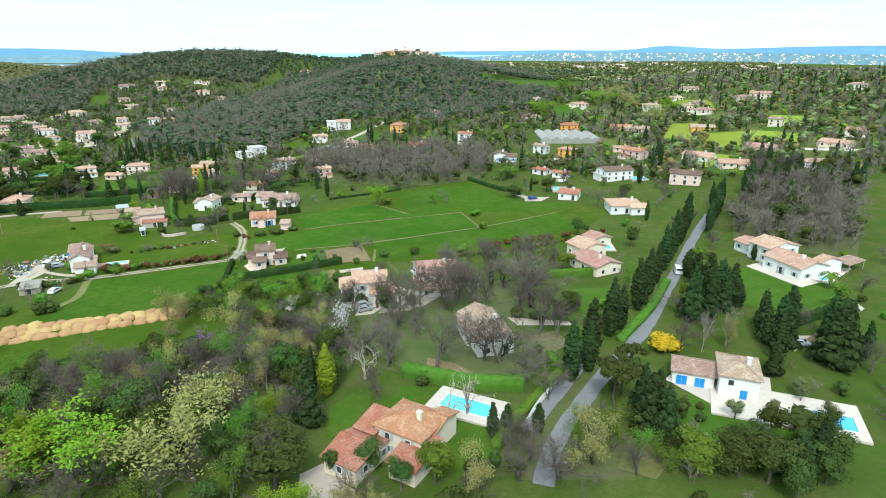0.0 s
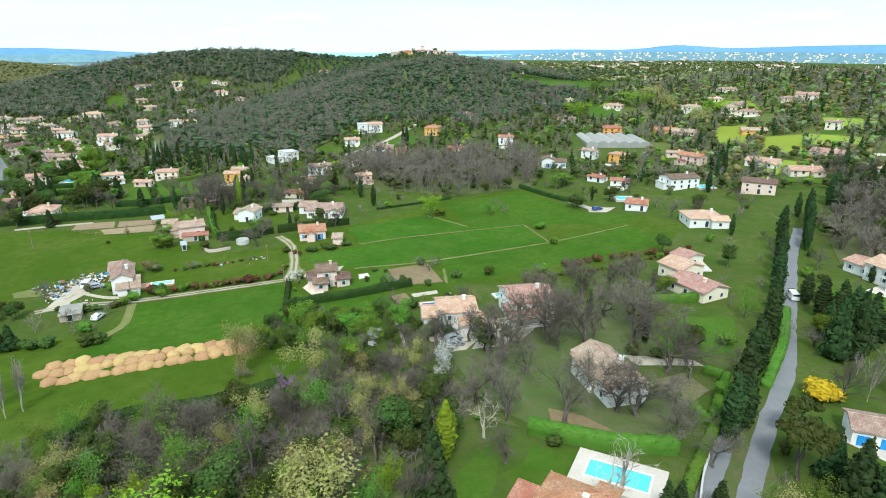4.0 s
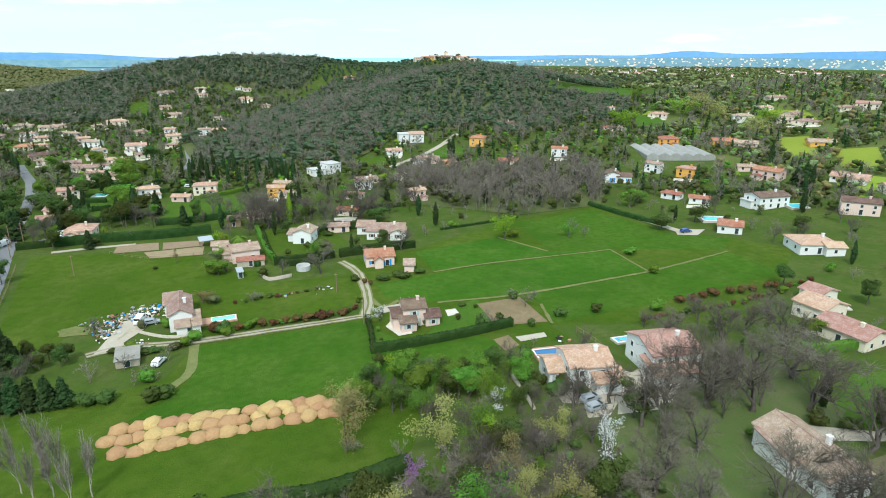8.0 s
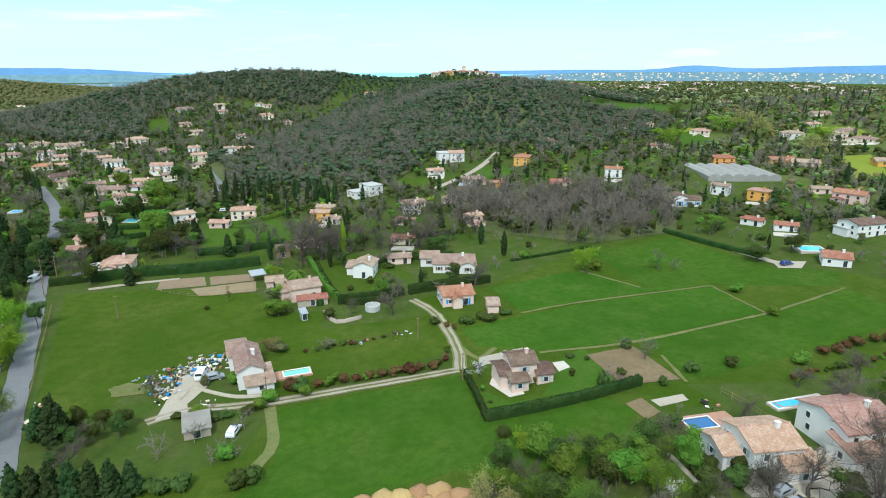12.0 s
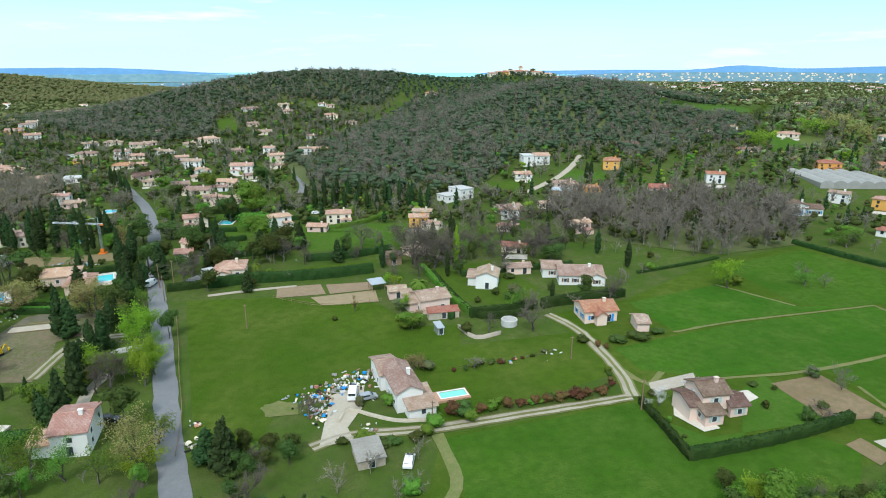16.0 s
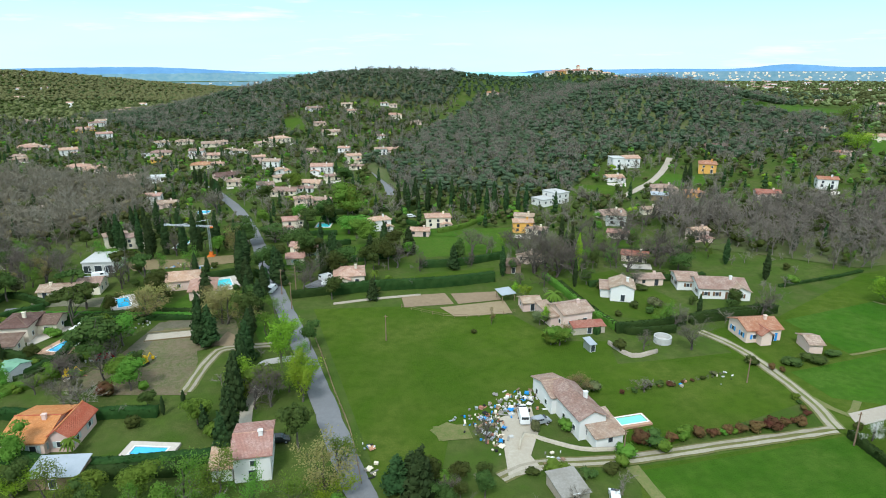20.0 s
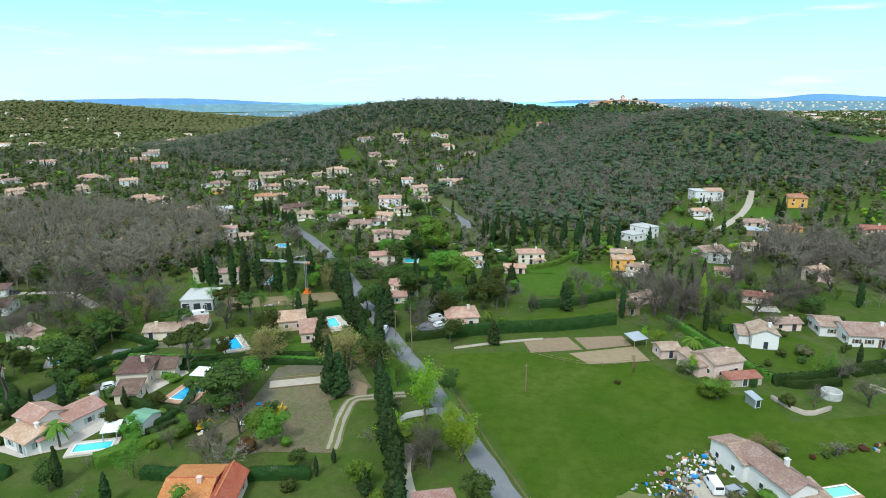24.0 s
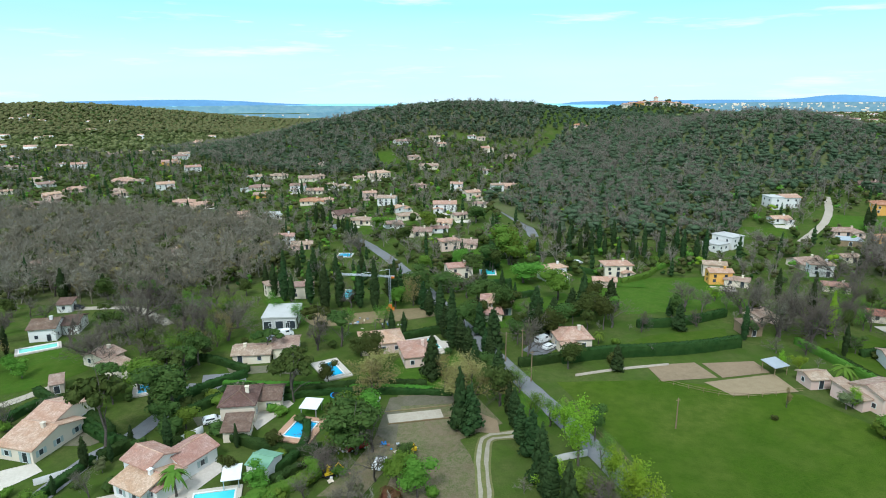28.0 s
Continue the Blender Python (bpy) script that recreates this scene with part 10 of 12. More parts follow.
tree("green", -24.2, 88.7, 4.9, 1.99, "mixed wood below the fields")
tree("tan", -5.6, 99.4, 3.9, 2.31, "mixed wood below the fields")
tree("dark", -42.1, 113.0, 4.5, 2.00, "mixed wood below the fields")
tree("tan", -45.2, 109.1, 6.5, 1.83, "mixed wood below the fields")
tree("dark", 13.2, 78.3, 5.9, 1.33, "garden trees by the country house")
tree("full", 22.4, 72.4, 8.6, 1.14, "garden trees by the country house")
tree("cypress", 42.4, 78.8, 5.9, 1.65, "garden trees by the country house")
tree("cypress", 28.7, 70.9, 5.3, 1.33, "garden trees by the country house")
tree("bare", 34.7, 73.9, 8.2, 0.92, "garden trees by the country house")
tree("bare", 34.7, 69.4, 8.2, 1.36, "garden trees by the country house")
tree("bare", 40.5, 67.5, 8.8, 1.66, "garden trees by the country house")
tree("tan", 47.1, 69.0, 9.2, 1.23, "garden trees by the country house")
tree("umbrella", 58.8, 81.0, 10.6, 0.97, "garden trees by the country house")
tree("conifer", 59.3, 72.7, 11.1, 1.04, "garden trees by the country house")
tree("conifer", 61.1, 70.6, 9.6, 1.16, "garden trees by the country house")
tree("bare", 48.9, 87.1, 9.0, 0.88, "garden trees by the country house")
tree("bare", 50.7, 96.6, 4.9, 1.74, "garden trees by the country house")
tree("full", 60.9, 61.4, 7.2, 1.67, "trees below the white villa")
tree("dark", 66.3, 59.6, 7.3, 1.62, "trees below the white villa")
tree("dark", 69.1, 56.9, 8.6, 1.23, "trees below the white villa")
tree("conifer", 73.8, 56.0, 8.1, 1.37, "trees below the white villa")
tree("dark", 77.5, 54.3, 6.2, 1.25, "trees below the white villa")
tree("blossom", 64.7, 65.3, 3.2, 1.79, "trees below the white villa")
tree("green", 56.3, 66.0, 5.0, 1.94, "trees below the white villa")
tree("bush", 68.0, 75.4, 4.4, 0.68, "trees below the white villa")
tree("bush", 70.3, 72.7, 2.4, 0.83, "trees below the white villa")
tree("bush", 72.9, 75.9, 1.4, 1.20, "trees below the white villa")
tree("olive", 76.2, 71.4, 3.8, 1.30, "trees below the white villa")
tree("obush", 83.7, 70.8, 3.5, 0.60, "trees below the white villa")
tree("bush", 85.4, 65.3, 3.6, 1.78, "trees below the white villa")
tree("conifer", 96.6, 107.8, 13.9, 0.83, "conifers round the villa gardens")
tree("conifer", 99.6, 106.2, 14.7, 0.78, "conifers round the villa gardens")
tree("conifer", 107.9, 110.1, 9.2, 1.01, "conifers round the villa gardens")
tree("cypress", 112.5, 110.7, 7.0, 2.29, "conifers round the villa gardens")
tree("conifer", 107.2, 97.5, 9.7, 0.87, "conifers round the villa gardens")
tree("conifer", 108.8, 94.1, 9.5, 1.10, "conifers round the villa gardens")
tree("cypress", 111.4, 93.3, 8.4, 1.16, "conifers round the villa gardens")
tree("conifer", 94.3, 81.2, 6.9, 1.20, "conifers round the villa gardens")
tree("conifer", 109.6, 80.5, 12.7, 1.45, "conifers round the villa gardens")
tree("bare", 97.6, 113.6, 4.7, 1.74, "conifers round the villa gardens")
tree("poplar", 95.0, 101.6, 4.9, 1.33, "conifers round the villa gardens")
tree("poplar", 94.7, 94.4, 7.8, 1.15, "conifers round the villa gardens")
tree("cypress", 143.6, 137.9, 4.9, 1.71, "conifers round the villa gardens")
tree("cypress", 143.8, 132.6, 4.8, 1.71, "conifers round the villa gardens")
tree("palm", 144.9, 113.1, 5.5, 1.22, "conifers round the villa gardens")
tree("full", 86.5, 151.0, 5.5, 1.59, "conifers round the villa gardens")
tree("bare", 62.8, 110.1, 7.8, 1.31, "conifers round the villa gardens")
hedge([(67.2, 111.6), (68.9, 108.6)], 1.8, 1.6, L_HEDGE_LIGHT, "green hedge behind the lawn")
tree("tan", -20.6, 145.1, 11.0, 1.05, "thicket at the field edge")
tree("tan", -6.0, 135.4, 11.1, 0.98, "thicket at the field edge")
tree("tbush", -20.7, 142.2, 2.9, 2.05, "thicket at the field edge")
tree("dark", -14.0, 154.5, 4.8, 1.53, "thicket at the field edge")
tree("dark", -8.8, 152.2, 6.3, 1.38, "thicket at the field edge")
tree("full", -4.4, 156.5, 7.1, 1.26, "thicket at the field edge")
tree("dark", 0.8, 153.4, 6.8, 1.30, "thicket at the field edge")
tree("full", 4.7, 152.5, 5.2, 1.43, "thicket at the field edge")
tree("tbush", 5.0, 144.1, 4.9, 1.01, "thicket at the field edge")
tree("lime", 0.7, 133.7, 7.9, 1.12, "thicket at the field edge")
tree("dark", 8.0, 112.9, 5.4, 2.28, "thicket at the field edge")
tree("bare", -11.6, 119.8, 6.0, 1.69, "thicket at the field edge")
tree("bare", -22.6, 125.2, 5.1, 1.84, "thicket at the field edge")
tree("dark", -16.4, 121.6, 4.0, 1.71, "thicket at the field edge")
tree("bare", 10.9, 135.5, 5.8, 2.05, "thicket at the field edge")
tree("green", 6.5, 124.7, 4.9, 1.71, "thicket at the field edge")
tree("bare", 17.4, 135.1, 7.0, 1.54, "thicket at the field edge")
tree("dark", -12.4, 163.0, 4.7, 1.61, "thicket at the field edge")
tree("lime", -6.9, 166.0, 4.9, 1.85, "thicket at the field edge")
tree("dark", -3.8, 160.3, 6.3, 1.50, "thicket at the field edge")
tree("green", 2.0, 162.2, 4.2, 2.17, "thicket at the field edge")
tree("dark", 2.4, 156.9, 6.4, 1.27, "thicket at the field edge")
tree("full", 5.0, 152.7, 6.8, 1.56, "thicket at the field edge")
tree("full", 9.2, 154.2, 5.7, 1.46, "thicket at the field edge")
tree("lime", 7.3, 148.8, 5.4, 1.57, "thicket at the field edge")
tree("blossom", 7.3, 146.0, 4.5, 1.66, "thicket at the field edge")
tree("tan", -17.9, 155.9, 5.9, 1.39, "thicket at the field edge")
tree("dark", 11.3, 159.3, 3.9, 1.37, "thicket at the field edge")
tree("conifer", -88.9, 179.3, 8.4, 1.01, "dark evergreen belt at the field edge")
tree("conifer", -86.5, 179.6, 7.4, 1.25, "dark evergreen belt at the field edge")
tree("conifer", -83.8, 179.6, 7.6, 1.22, "dark evergreen belt at the field edge")
tree("conifer", -80.9, 179.2, 7.5, 1.27, "dark evergreen belt at the field edge")
tree("conifer", -78.0, 178.9, 7.3, 1.23, "dark evergreen belt at the field edge")
tree("conifer", -75.0, 178.6, 7.0, 1.29, "dark evergreen belt at the field edge")
tree("conifer", -72.0, 178.7, 6.3, 1.29, "dark evergreen belt at the field edge")
tree("conifer", -91.4, 201.4, 6.5, 1.65, "dark evergreen belt at the field edge")
tree("conifer", -88.7, 202.1, 6.6, 1.63, "dark evergreen belt at the field edge")
tree("bush", -68.1, 178.4, 2.8, 1.54, "dark evergreen belt at the field edge")
tree("bush", -64.6, 178.1, 3.0, 1.41, "dark evergreen belt at the field edge")
tree("gbush", -63.7, 202.4, 2.2, 1.77, "dark evergreen belt at the field edge")
tree("bush", -60.3, 200.3, 1.6, 2.40, "dark evergreen belt at the field edge")
tree("bush", -52.7, 176.5, 3.4, 1.22, "dark evergreen belt at the field edge")
tree("bush", -55.4, 175.8, 3.9, 1.05, "dark evergreen belt at the field edge")
tree("gbush", -51.2, 200.8, 2.7, 1.03, "dark evergreen belt at the field edge")
tree("lime", -112.6, 246.8, 12.6, 0.87, "trees along the valley road")
tree("lime", -107.7, 231.2, 10.6, 1.10, "trees along the valley road")
tree("lime", -111.2, 258.1, 7.6, 1.10, "trees along the valley road")
tree("conifer", -120.9, 243.3, 10.6, 0.92, "trees along the valley road")
tree("conifer", -120.5, 230.1, 12.0, 0.79, "trees along the valley road")
tree("conifer", -120.7, 221.0, 10.2, 0.87, "trees along the valley road")
tree("conifer", -120.8, 213.7, 9.1, 0.89, "trees along the valley road")
tree("conifer", -120.5, 250.6, 9.3, 0.99, "trees along the valley road")
tree("dark", -121.9, 270.5, 11.1, 0.99, "trees along the valley road")
tree("dark", -120.8, 282.0, 8.1, 1.13, "trees along the valley road")
tree("full", -127.2, 225.7, 6.4, 1.24, "trees along the valley road")
tree("gbush", -124.3, 221.5, 2.9, 0.93, "trees along the valley road")
tree("lime", -119.5, 232.8, 5.7, 1.07, "trees along the valley road")
tree("bare", -113.9, 230.3, 8.9, 1.14, "trees along the valley road")
tree("conifer", -130.6, 260.5, 10.0, 1.15, "trees along the valley road")
tree("dark", -108.0, 215.6, 10.6, 0.92, "trees along the valley road")
tree("tan", -103.5, 202.3, 10.7, 1.14, "trees along the valley road")
tree("green", -124.9, 203.3, 9.4, 1.11, "trees along the valley road")
tree("full", -132.8, 204.5, 7.3, 1.46, "trees along the valley road")
tree("full", -139.7, 205.6, 6.3, 1.53, "trees along the valley road")
tree("lime", -101.9, 200.0, 4.3, 2.00, "trees along the valley road")
tree("lime", -152.1, 208.9, 4.3, 2.33, "trees along the valley road")
tree("umbrella", -153.8, 255.4, 10.4, 1.28, "garden trees between the villas")
tree("umbrella", -168.2, 280.8, 10.8, 1.06, "garden trees between the villas")
tree("tan", -150.2, 279.8, 9.1, 1.61, "garden trees between the villas")
tree("tan", -128.4, 273.0, 10.5, 1.56, "garden trees between the villas")
tree("dark", -150.2, 292.8, 11.5, 0.86, "garden trees between the villas")
tree("tbush", -149.8, 233.2, 6.5, 1.46, "garden trees between the villas")
tree("bare", -150.6, 255.4, 7.1, 1.32, "garden trees between the villas")
tree("full", -143.3, 240.9, 7.9, 1.17, "garden trees between the villas")
tree("full", -155.3, 217.5, 7.9, 1.09, "garden trees between the villas")
tree("bare", -161.8, 252.0, 5.5, 2.06, "garden trees between the villas")
tree("cypress", -134.4, 230.1, 4.4, 0.92, "garden trees between the villas")
tree("cypress", -131.4, 233.9, 3.2, 1.29, "garden trees between the villas")
tree("bush", -165.5, 268.7, 2.3, 1.22, "garden trees between the villas")
hedge([(-165.1, 234.2), (-152.1, 231.2), (-143.9, 231.0), (-135.4, 230.1)], 2.0, 2.0, L_HEDGE, "tall dark hedge behind the orange-roofed villa")
hedge([(-158.7, 219.6), (-144.5, 214.6), (-130.7, 214.0), (-121.9, 214.3)], 2.0, 2.2, L_HEDGE, "long dark clipped garden hedge")
hedge([(-169.5, 251.3), (-166.1, 254.0), (-163.6, 260.0), (-163.7, 267.4)], 1.6, 1.6, L_HEDGE, "clipped hedge beside the hut")
tree("dark", -154.9, 256.2, 10.7, 1.38, "garden trees between the villas")
tree("dark", -193.4, 278.1, 12.1, 1.47, "garden trees between the villas")
tree("umbrella", -201.5, 262.8, 16.5, 0.78, "garden trees between the villas")
tree("umbrella", -167.3, 278.0, 10.4, 0.93, "garden trees between the villas")
tree("bare", -219.5, 304.5, 12.4, 1.41, "garden trees between the villas")
tree("bare", -216.8, 326.9, 14.1, 1.19, "garden trees between the villas")
tree("bare", -216.0, 336.8, 14.7, 1.18, "garden trees between the villas")
tree("conifer", -132.6, 260.6, 13.4, 0.67, "garden trees between the villas")
tree("cypress", -176.6, 260.7, 5.4, 0.85, "garden trees between the villas")
tree("cypress", -199.0, 259.0, 4.9, 0.98, "garden trees between the villas")
tree("cypress", -205.1, 250.1, 4.0, 1.14, "garden trees between the villas")
tree("cypress", -197.1, 264.3, 4.7, 1.04, "garden trees between the villas")
tree("bush", -190.2, 266.2, 4.9, 1.06, "garden trees between the villas")
tree("bush", -189.5, 277.7, 3.5, 1.26, "garden trees between the villas")
tree("dark", -149.0, 290.1, 10.0, 0.78, "garden trees between the villas")
tree("tan", -148.7, 283.5, 8.4, 1.79, "garden trees between the villas")
tree("tan", -129.4, 273.5, 9.9, 1.56, "garden trees between the villas")
tree("full", -146.6, 244.2, 7.2, 1.24, "garden trees between the villas")
tree("tbush", -151.2, 235.5, 5.6, 1.44, "garden trees between the villas")
tree("gbush", -140.6, 240.5, 2.3, 1.11, "garden trees between the villas")
tree("bush", -181.2, 266.5, 2.6, 1.97, "garden trees between the villas")
tree("bush", -179.5, 280.4, 2.9, 1.54, "garden trees between the villas")
tree("bare", -210.3, 359.4, 10.3, 1.58, "garden trees between the villas")
tree("green", -195.0, 323.4, 8.8, 1.47, "garden trees between the villas")
tree("cypress", -143.5, 313.7, 8.7, 1.00, "tall cypresses round the building site")
tree("cypress", -140.0, 314.1, 7.4, 1.01, "tall cypresses round the building site")
tree("cypress", -158.8, 341.8, 14.2, 0.97, "tall cypresses round the building site")
tree("cypress", -163.0, 336.6, 15.7, 0.86, "tall cypresses round the building site")
tree("cypress", -147.6, 336.0, 17.5, 0.77, "tall cypresses round the building site")
tree("cypress", -141.2, 340.9, 15.7, 0.88, "tall cypresses round the building site")
tree("cypress", -128.7, 320.8, 13.5, 1.13, "tall cypresses round the building site")
tree("cypress", -128.0, 302.4, 17.6, 0.87, "tall cypresses round the building site")
tree("cypress", -168.5, 346.3, 14.8, 0.85, "tall cypresses round the building site")
hedge([(-218.7, 285.9), (-211.3, 278.4), (-205.1, 272.0), (-201.9, 267.9)], 2.2, 1.8, L_HEDGE, "dark clipped hedge beside the drive")
hedge([(-194.0, 277.6), (-190.5, 285.0), (-186.0, 288.9), (-180.1, 293.0)], 1.8, 1.8, L_HEDGE, "dark clipped hedge along the tarmac drive")
hedge([(-182.6, 267.4), (-173.8, 260.9), (-165.5, 257.0), (-160.0, 256.8)], 1.8, 1.8, L_HEDGE, "dark hedge below the hipped villa")
hedge([(-174.9, 240.2), (-170.3, 242.7), (-165.0, 246.1), (-160.3, 249.6)], 1.8, 2.4, L_HEDGE_LIGHT, "rounded green hedge beside the pool")
hedge([(-208.0, 244.9), (-205.9, 252.0), (-202.4, 259.9)], 1.4, 1.6, L_HEDGE, "low dark hedge along the villa road")
tree("full", -92.0, 384.4, 16.9, 1.31, "trees in the gardens")
tree("dark", -101.7, 377.1, 12.5, 1.21, "trees in the gardens")
tree("full", -92.8, 359.3, 9.0, 2.35, "trees in the gardens")
tree("dark", -80.6, 322.8, 7.6, 2.04, "trees in the gardens")
tree("dark", -98.9, 305.7, 10.1, 1.24, "trees in the gardens")
tree("dark", -121.5, 352.4, 8.1, 2.40, "trees in the gardens")
tree("dark", -107.8, 325.9, 8.8, 1.41, "trees in the gardens")
tree("cypress", -104.0, 346.2, 9.4, 0.89, "trees in the gardens")
tree("lime", -48.2, 373.5, 5.4, 1.33, "trees in the gardens")
tree("bare", -35.2, 312.5, 11.3, 1.26, "trees in the gardens")
tree("bare", -24.4, 301.3, 12.1, 1.36, "trees in the gardens")
tree("cypress", -18.3, 307.3, 13.5, 0.80, "trees in the gardens")
tree("bare", -11.0, 304.9, 9.1, 1.53, "trees in the gardens")
tree("dark", -14.2, 298.1, 7.7, 0.84, "trees in the gardens")
tree("bare", 11.4, 324.3, 9.9, 1.54, "trees in the gardens")
tree("bare", 15.0, 309.0, 10.6, 1.36, "trees in the gardens")
tree("bare", 22.2, 385.7, 6.0, 2.40, "trees in the gardens")
tree("bare", -14.7, 238.5, 8.6, 1.20, "trees in the gardens")
tree("lime", -35.4, 330.1, 6.0, 1.50, "trees in the gardens")
tree("lime", -44.8, 259.4, 5.5, 1.13, "trees in the gardens")
tree("full", -45.9, 248.7, 5.2, 2.05, "trees in the gardens")
tree("green", 5.7, 299.4, 4.5, 2.40, "trees in the gardens")
tree("lime", 52.6, 249.6, 8.9, 1.25, "trees in the gardens")
tree("green", 74.8, 243.8, 4.9, 1.95, "trees in the gardens")
tree("dark", 110.0, 238.4, 6.0, 2.22, "trees in the gardens")
tree("green", 117.4, 269.9, 6.8, 2.40, "trees in the gardens")
tree("dark", 126.8, 241.0, 7.2, 1.56, "trees in the gardens")
tree("full", 125.4, 275.0, 5.9, 2.40, "trees in the gardens")
tree("conifer", 200.4, 262.6, 10.7, 1.27, "trees in the gardens")
tree("conifer", 201.2, 267.9, 7.3, 1.59, "trees in the gardens")
tree("lime", 296.2, 471.8, 12.8, 2.40, "trees in the gardens")
tree("tan", 301.1, 456.2, 18.6, 1.82, "trees in the gardens")
tree("green", 280.5, 517.8, 15.9, 1.82, "trees in the gardens")
tree("lime", 227.3, 445.3, 13.7, 1.78, "trees in the gardens")
tree("lime", 249.0, 401.2, 7.2, 2.40, "trees in the gardens")
tree("lime", 319.6, 408.1, 11.4, 2.28, "trees in the gardens")
tree("tan", 288.2, 386.2, 12.5, 2.40, "trees in the gardens")
hedge([(-57.1, 353.5), (-46.3, 358.5), (-35.9, 369.4), (-31.5, 379.4)], 2.0, 2.0, L_HEDGE_LIGHT, "curved bright green hedge")
hedge([(-115.1, 359.1), (-106.5, 359.5), (-97.6, 358.8)], 2.0, 2.0, L_HEDGE, "dark clipped hedge beside the villas")
hedge([(150.8, 271.0), (175.5, 267.0), (190.7, 249.7)], 2.0, 1.8, L_HEDGE, "dark hedge on the slope")

SHRUB_RNG = random.Random(77)
for k in range(22):
    tree(SHRUB_RNG.choice(("bush", "obush", "rbush", "tbush")), -40.0 + 27.0 * k / 22 + SHRUB_RNG.uniform(-0.5, 0.5), 224.2 + 2.0 * k / 22 + SHRUB_RNG.uniform(-0.6, 0.6), SHRUB_RNG.uniform(0.5, 1.2), SHRUB_RNG.uniform(1.0, 1.8), "scrub along the field boundary")
for ax, ay, bx, by, count, group in ((-31.5, 206.0, -9.5, 206.0, 15, GROUP_L), (-9.3, 206.6, -6.2, 214.0, 4, GROUP_L), (56.0, 171.5, 86.0, 172.5, 16, GROUP_K), (86.0, 172.5, 118.0, 180.0, 16, GROUP_K)):
    for k in range(count):
        u = (k + SHRUB_RNG.uniform(0.2, 0.8)) / count
        tree(SHRUB_RNG.choice(("rbush", "rbush", "bush", "gbush")), ax + (bx - ax) * u, ay + (by - ay) * u + SHRUB_RNG.uniform(-0.5, 0.5), SHRUB_RNG.uniform(0.9, 1.6), SHRUB_RNG.uniform(0.9, 1.3), group)

tree("bare", 22.4, 141.9, 7.9, 1.04, "bare oaks by the forecourt")
tree("bare", 28.4, 140.4, 8.8, 1.12, "bare oaks by the forecourt")
tree("bare", 39.0, 138.0, 10.9, 1.07, "bare oaks by the forecourt")
tree("bare", 26.3, 121.0, 9.7, 1.19, "bare oaks round the old house")
tree("bare", 47.9, 142.7, 12.2, 1.03, "bare oaks round the old house")
tree("bare", 51.3, 129.7, 14.2, 1.27, "bare oaks round the old house")
tree("bare", 68.0, 136.3, 14.0, 1.79, "bare oaks round the old house")
tree("bare", 43.4, 112.0, 11.4, 1.27, "bare oaks round the old house")
tree("bare", 46.2, 102.6, 13.5, 1.23, "bare oaks round the old house")
tree("dark", -108.6, 325.0, 12.5, 0.96, "trees in the gardens")
tree("dark", -106.4, 254.4, 8.5, 0.84, "trees in the gardens")
tree("bush", -23.1, 260.5, 2.0, 1.11, "trees in the gardens")
tree("bush", -16.5, 265.1, 2.6, 1.11, "trees in the gardens")
tree("bush", -13.8, 260.5, 2.5, 0.92, "trees in the gardens")
tree("obush", -10.3, 263.8, 3.4, 1.39, "trees in the gardens")
tree("gbush", -10.3, 257.7, 2.0, 1.02, "trees in the gardens")
tree("bush", 0.9, 263.3, 3.5, 0.62, "trees in the gardens")
tree("dark", 8.7, 256.4, 4.6, 1.44, "trees in the gardens")
tree("bush", 15.9, 255.5, 2.5, 1.08, "trees in the gardens")
tree("tan", -43.2, 249.1, 4.6, 1.54, "trees in the gardens")
tree("gbush", -47.2, 248.3, 3.8, 1.17, "trees in the gardens")
tree("full", -45.4, 247.3, 4.9, 1.48, "trees in the gardens")
tree("tan", -49.0, 226.9, 3.6, 2.27, "trees in the gardens")
tree("obush", -45.6, 226.2, 2.8, 1.44, "trees in the gardens")
tree("tbush", -35.2, 223.3, 3.1, 2.34, "trees in the gardens")
tree("gbush", -36.7, 205.7, 2.9, 0.76, "trees in the gardens")
tree("bush", -43.3, 205.8, 3.4, 1.33, "trees in the gardens")
tree("rbush", -44.9, 207.0, 3.1, 1.17, "trees in the gardens")
tree("gbush", -62.2, 200.4, 2.7, 1.04, "trees in the gardens")
tree("bush", -58.3, 199.7, 1.5, 1.98, "trees in the gardens")
tree("bush", -53.8, 200.4, 2.0, 1.71, "trees in the gardens")
tree("bush", -67.8, 202.2, 1.4, 1.75, "trees in the gardens")
tree("obush", -63.1, 214.3, 2.9, 0.68, "trees in the gardens")
tree("bush", -5.5, 228.6, 2.2, 1.60, "trees in the gardens")
tree("rbush", -3.0, 225.1, 1.9, 0.86, "trees in the gardens")
tree("rbush", -1.5, 223.4, 1.7, 0.82, "trees in the gardens")
tree("bush", 3.0, 226.3, 2.2, 2.18, "trees in the gardens")
tree("bush", 8.8, 226.1, 2.2, 2.40, "trees in the gardens")
tree("bush", 14.6, 227.6, 1.7, 2.13, "trees in the gardens")
tree("lime", -44.6, 277.2, 4.4, 1.09, "trees in the gardens")
tree("lime", -47.2, 279.9, 4.5, 1.09, "trees in the gardens")
tree("olive", -46.3, 259.6, 4.1, 1.89, "trees in the gardens")
tree("palm", -38.6, 269.7, 6.3, 1.30, "trees in the gardens")
tree("tan", -59.0, 261.9, 4.9, 0.63, "trees in the gardens")
tree("bush", -64.7, 257.7, 1.3, 1.26, "trees in the gardens")

tree("bare", -34.5, 299.2, 17.4, 1.02, "trees in the gardens")
tree("bare", -29.1, 293.7, 17.0, 1.15, "trees in the gardens")
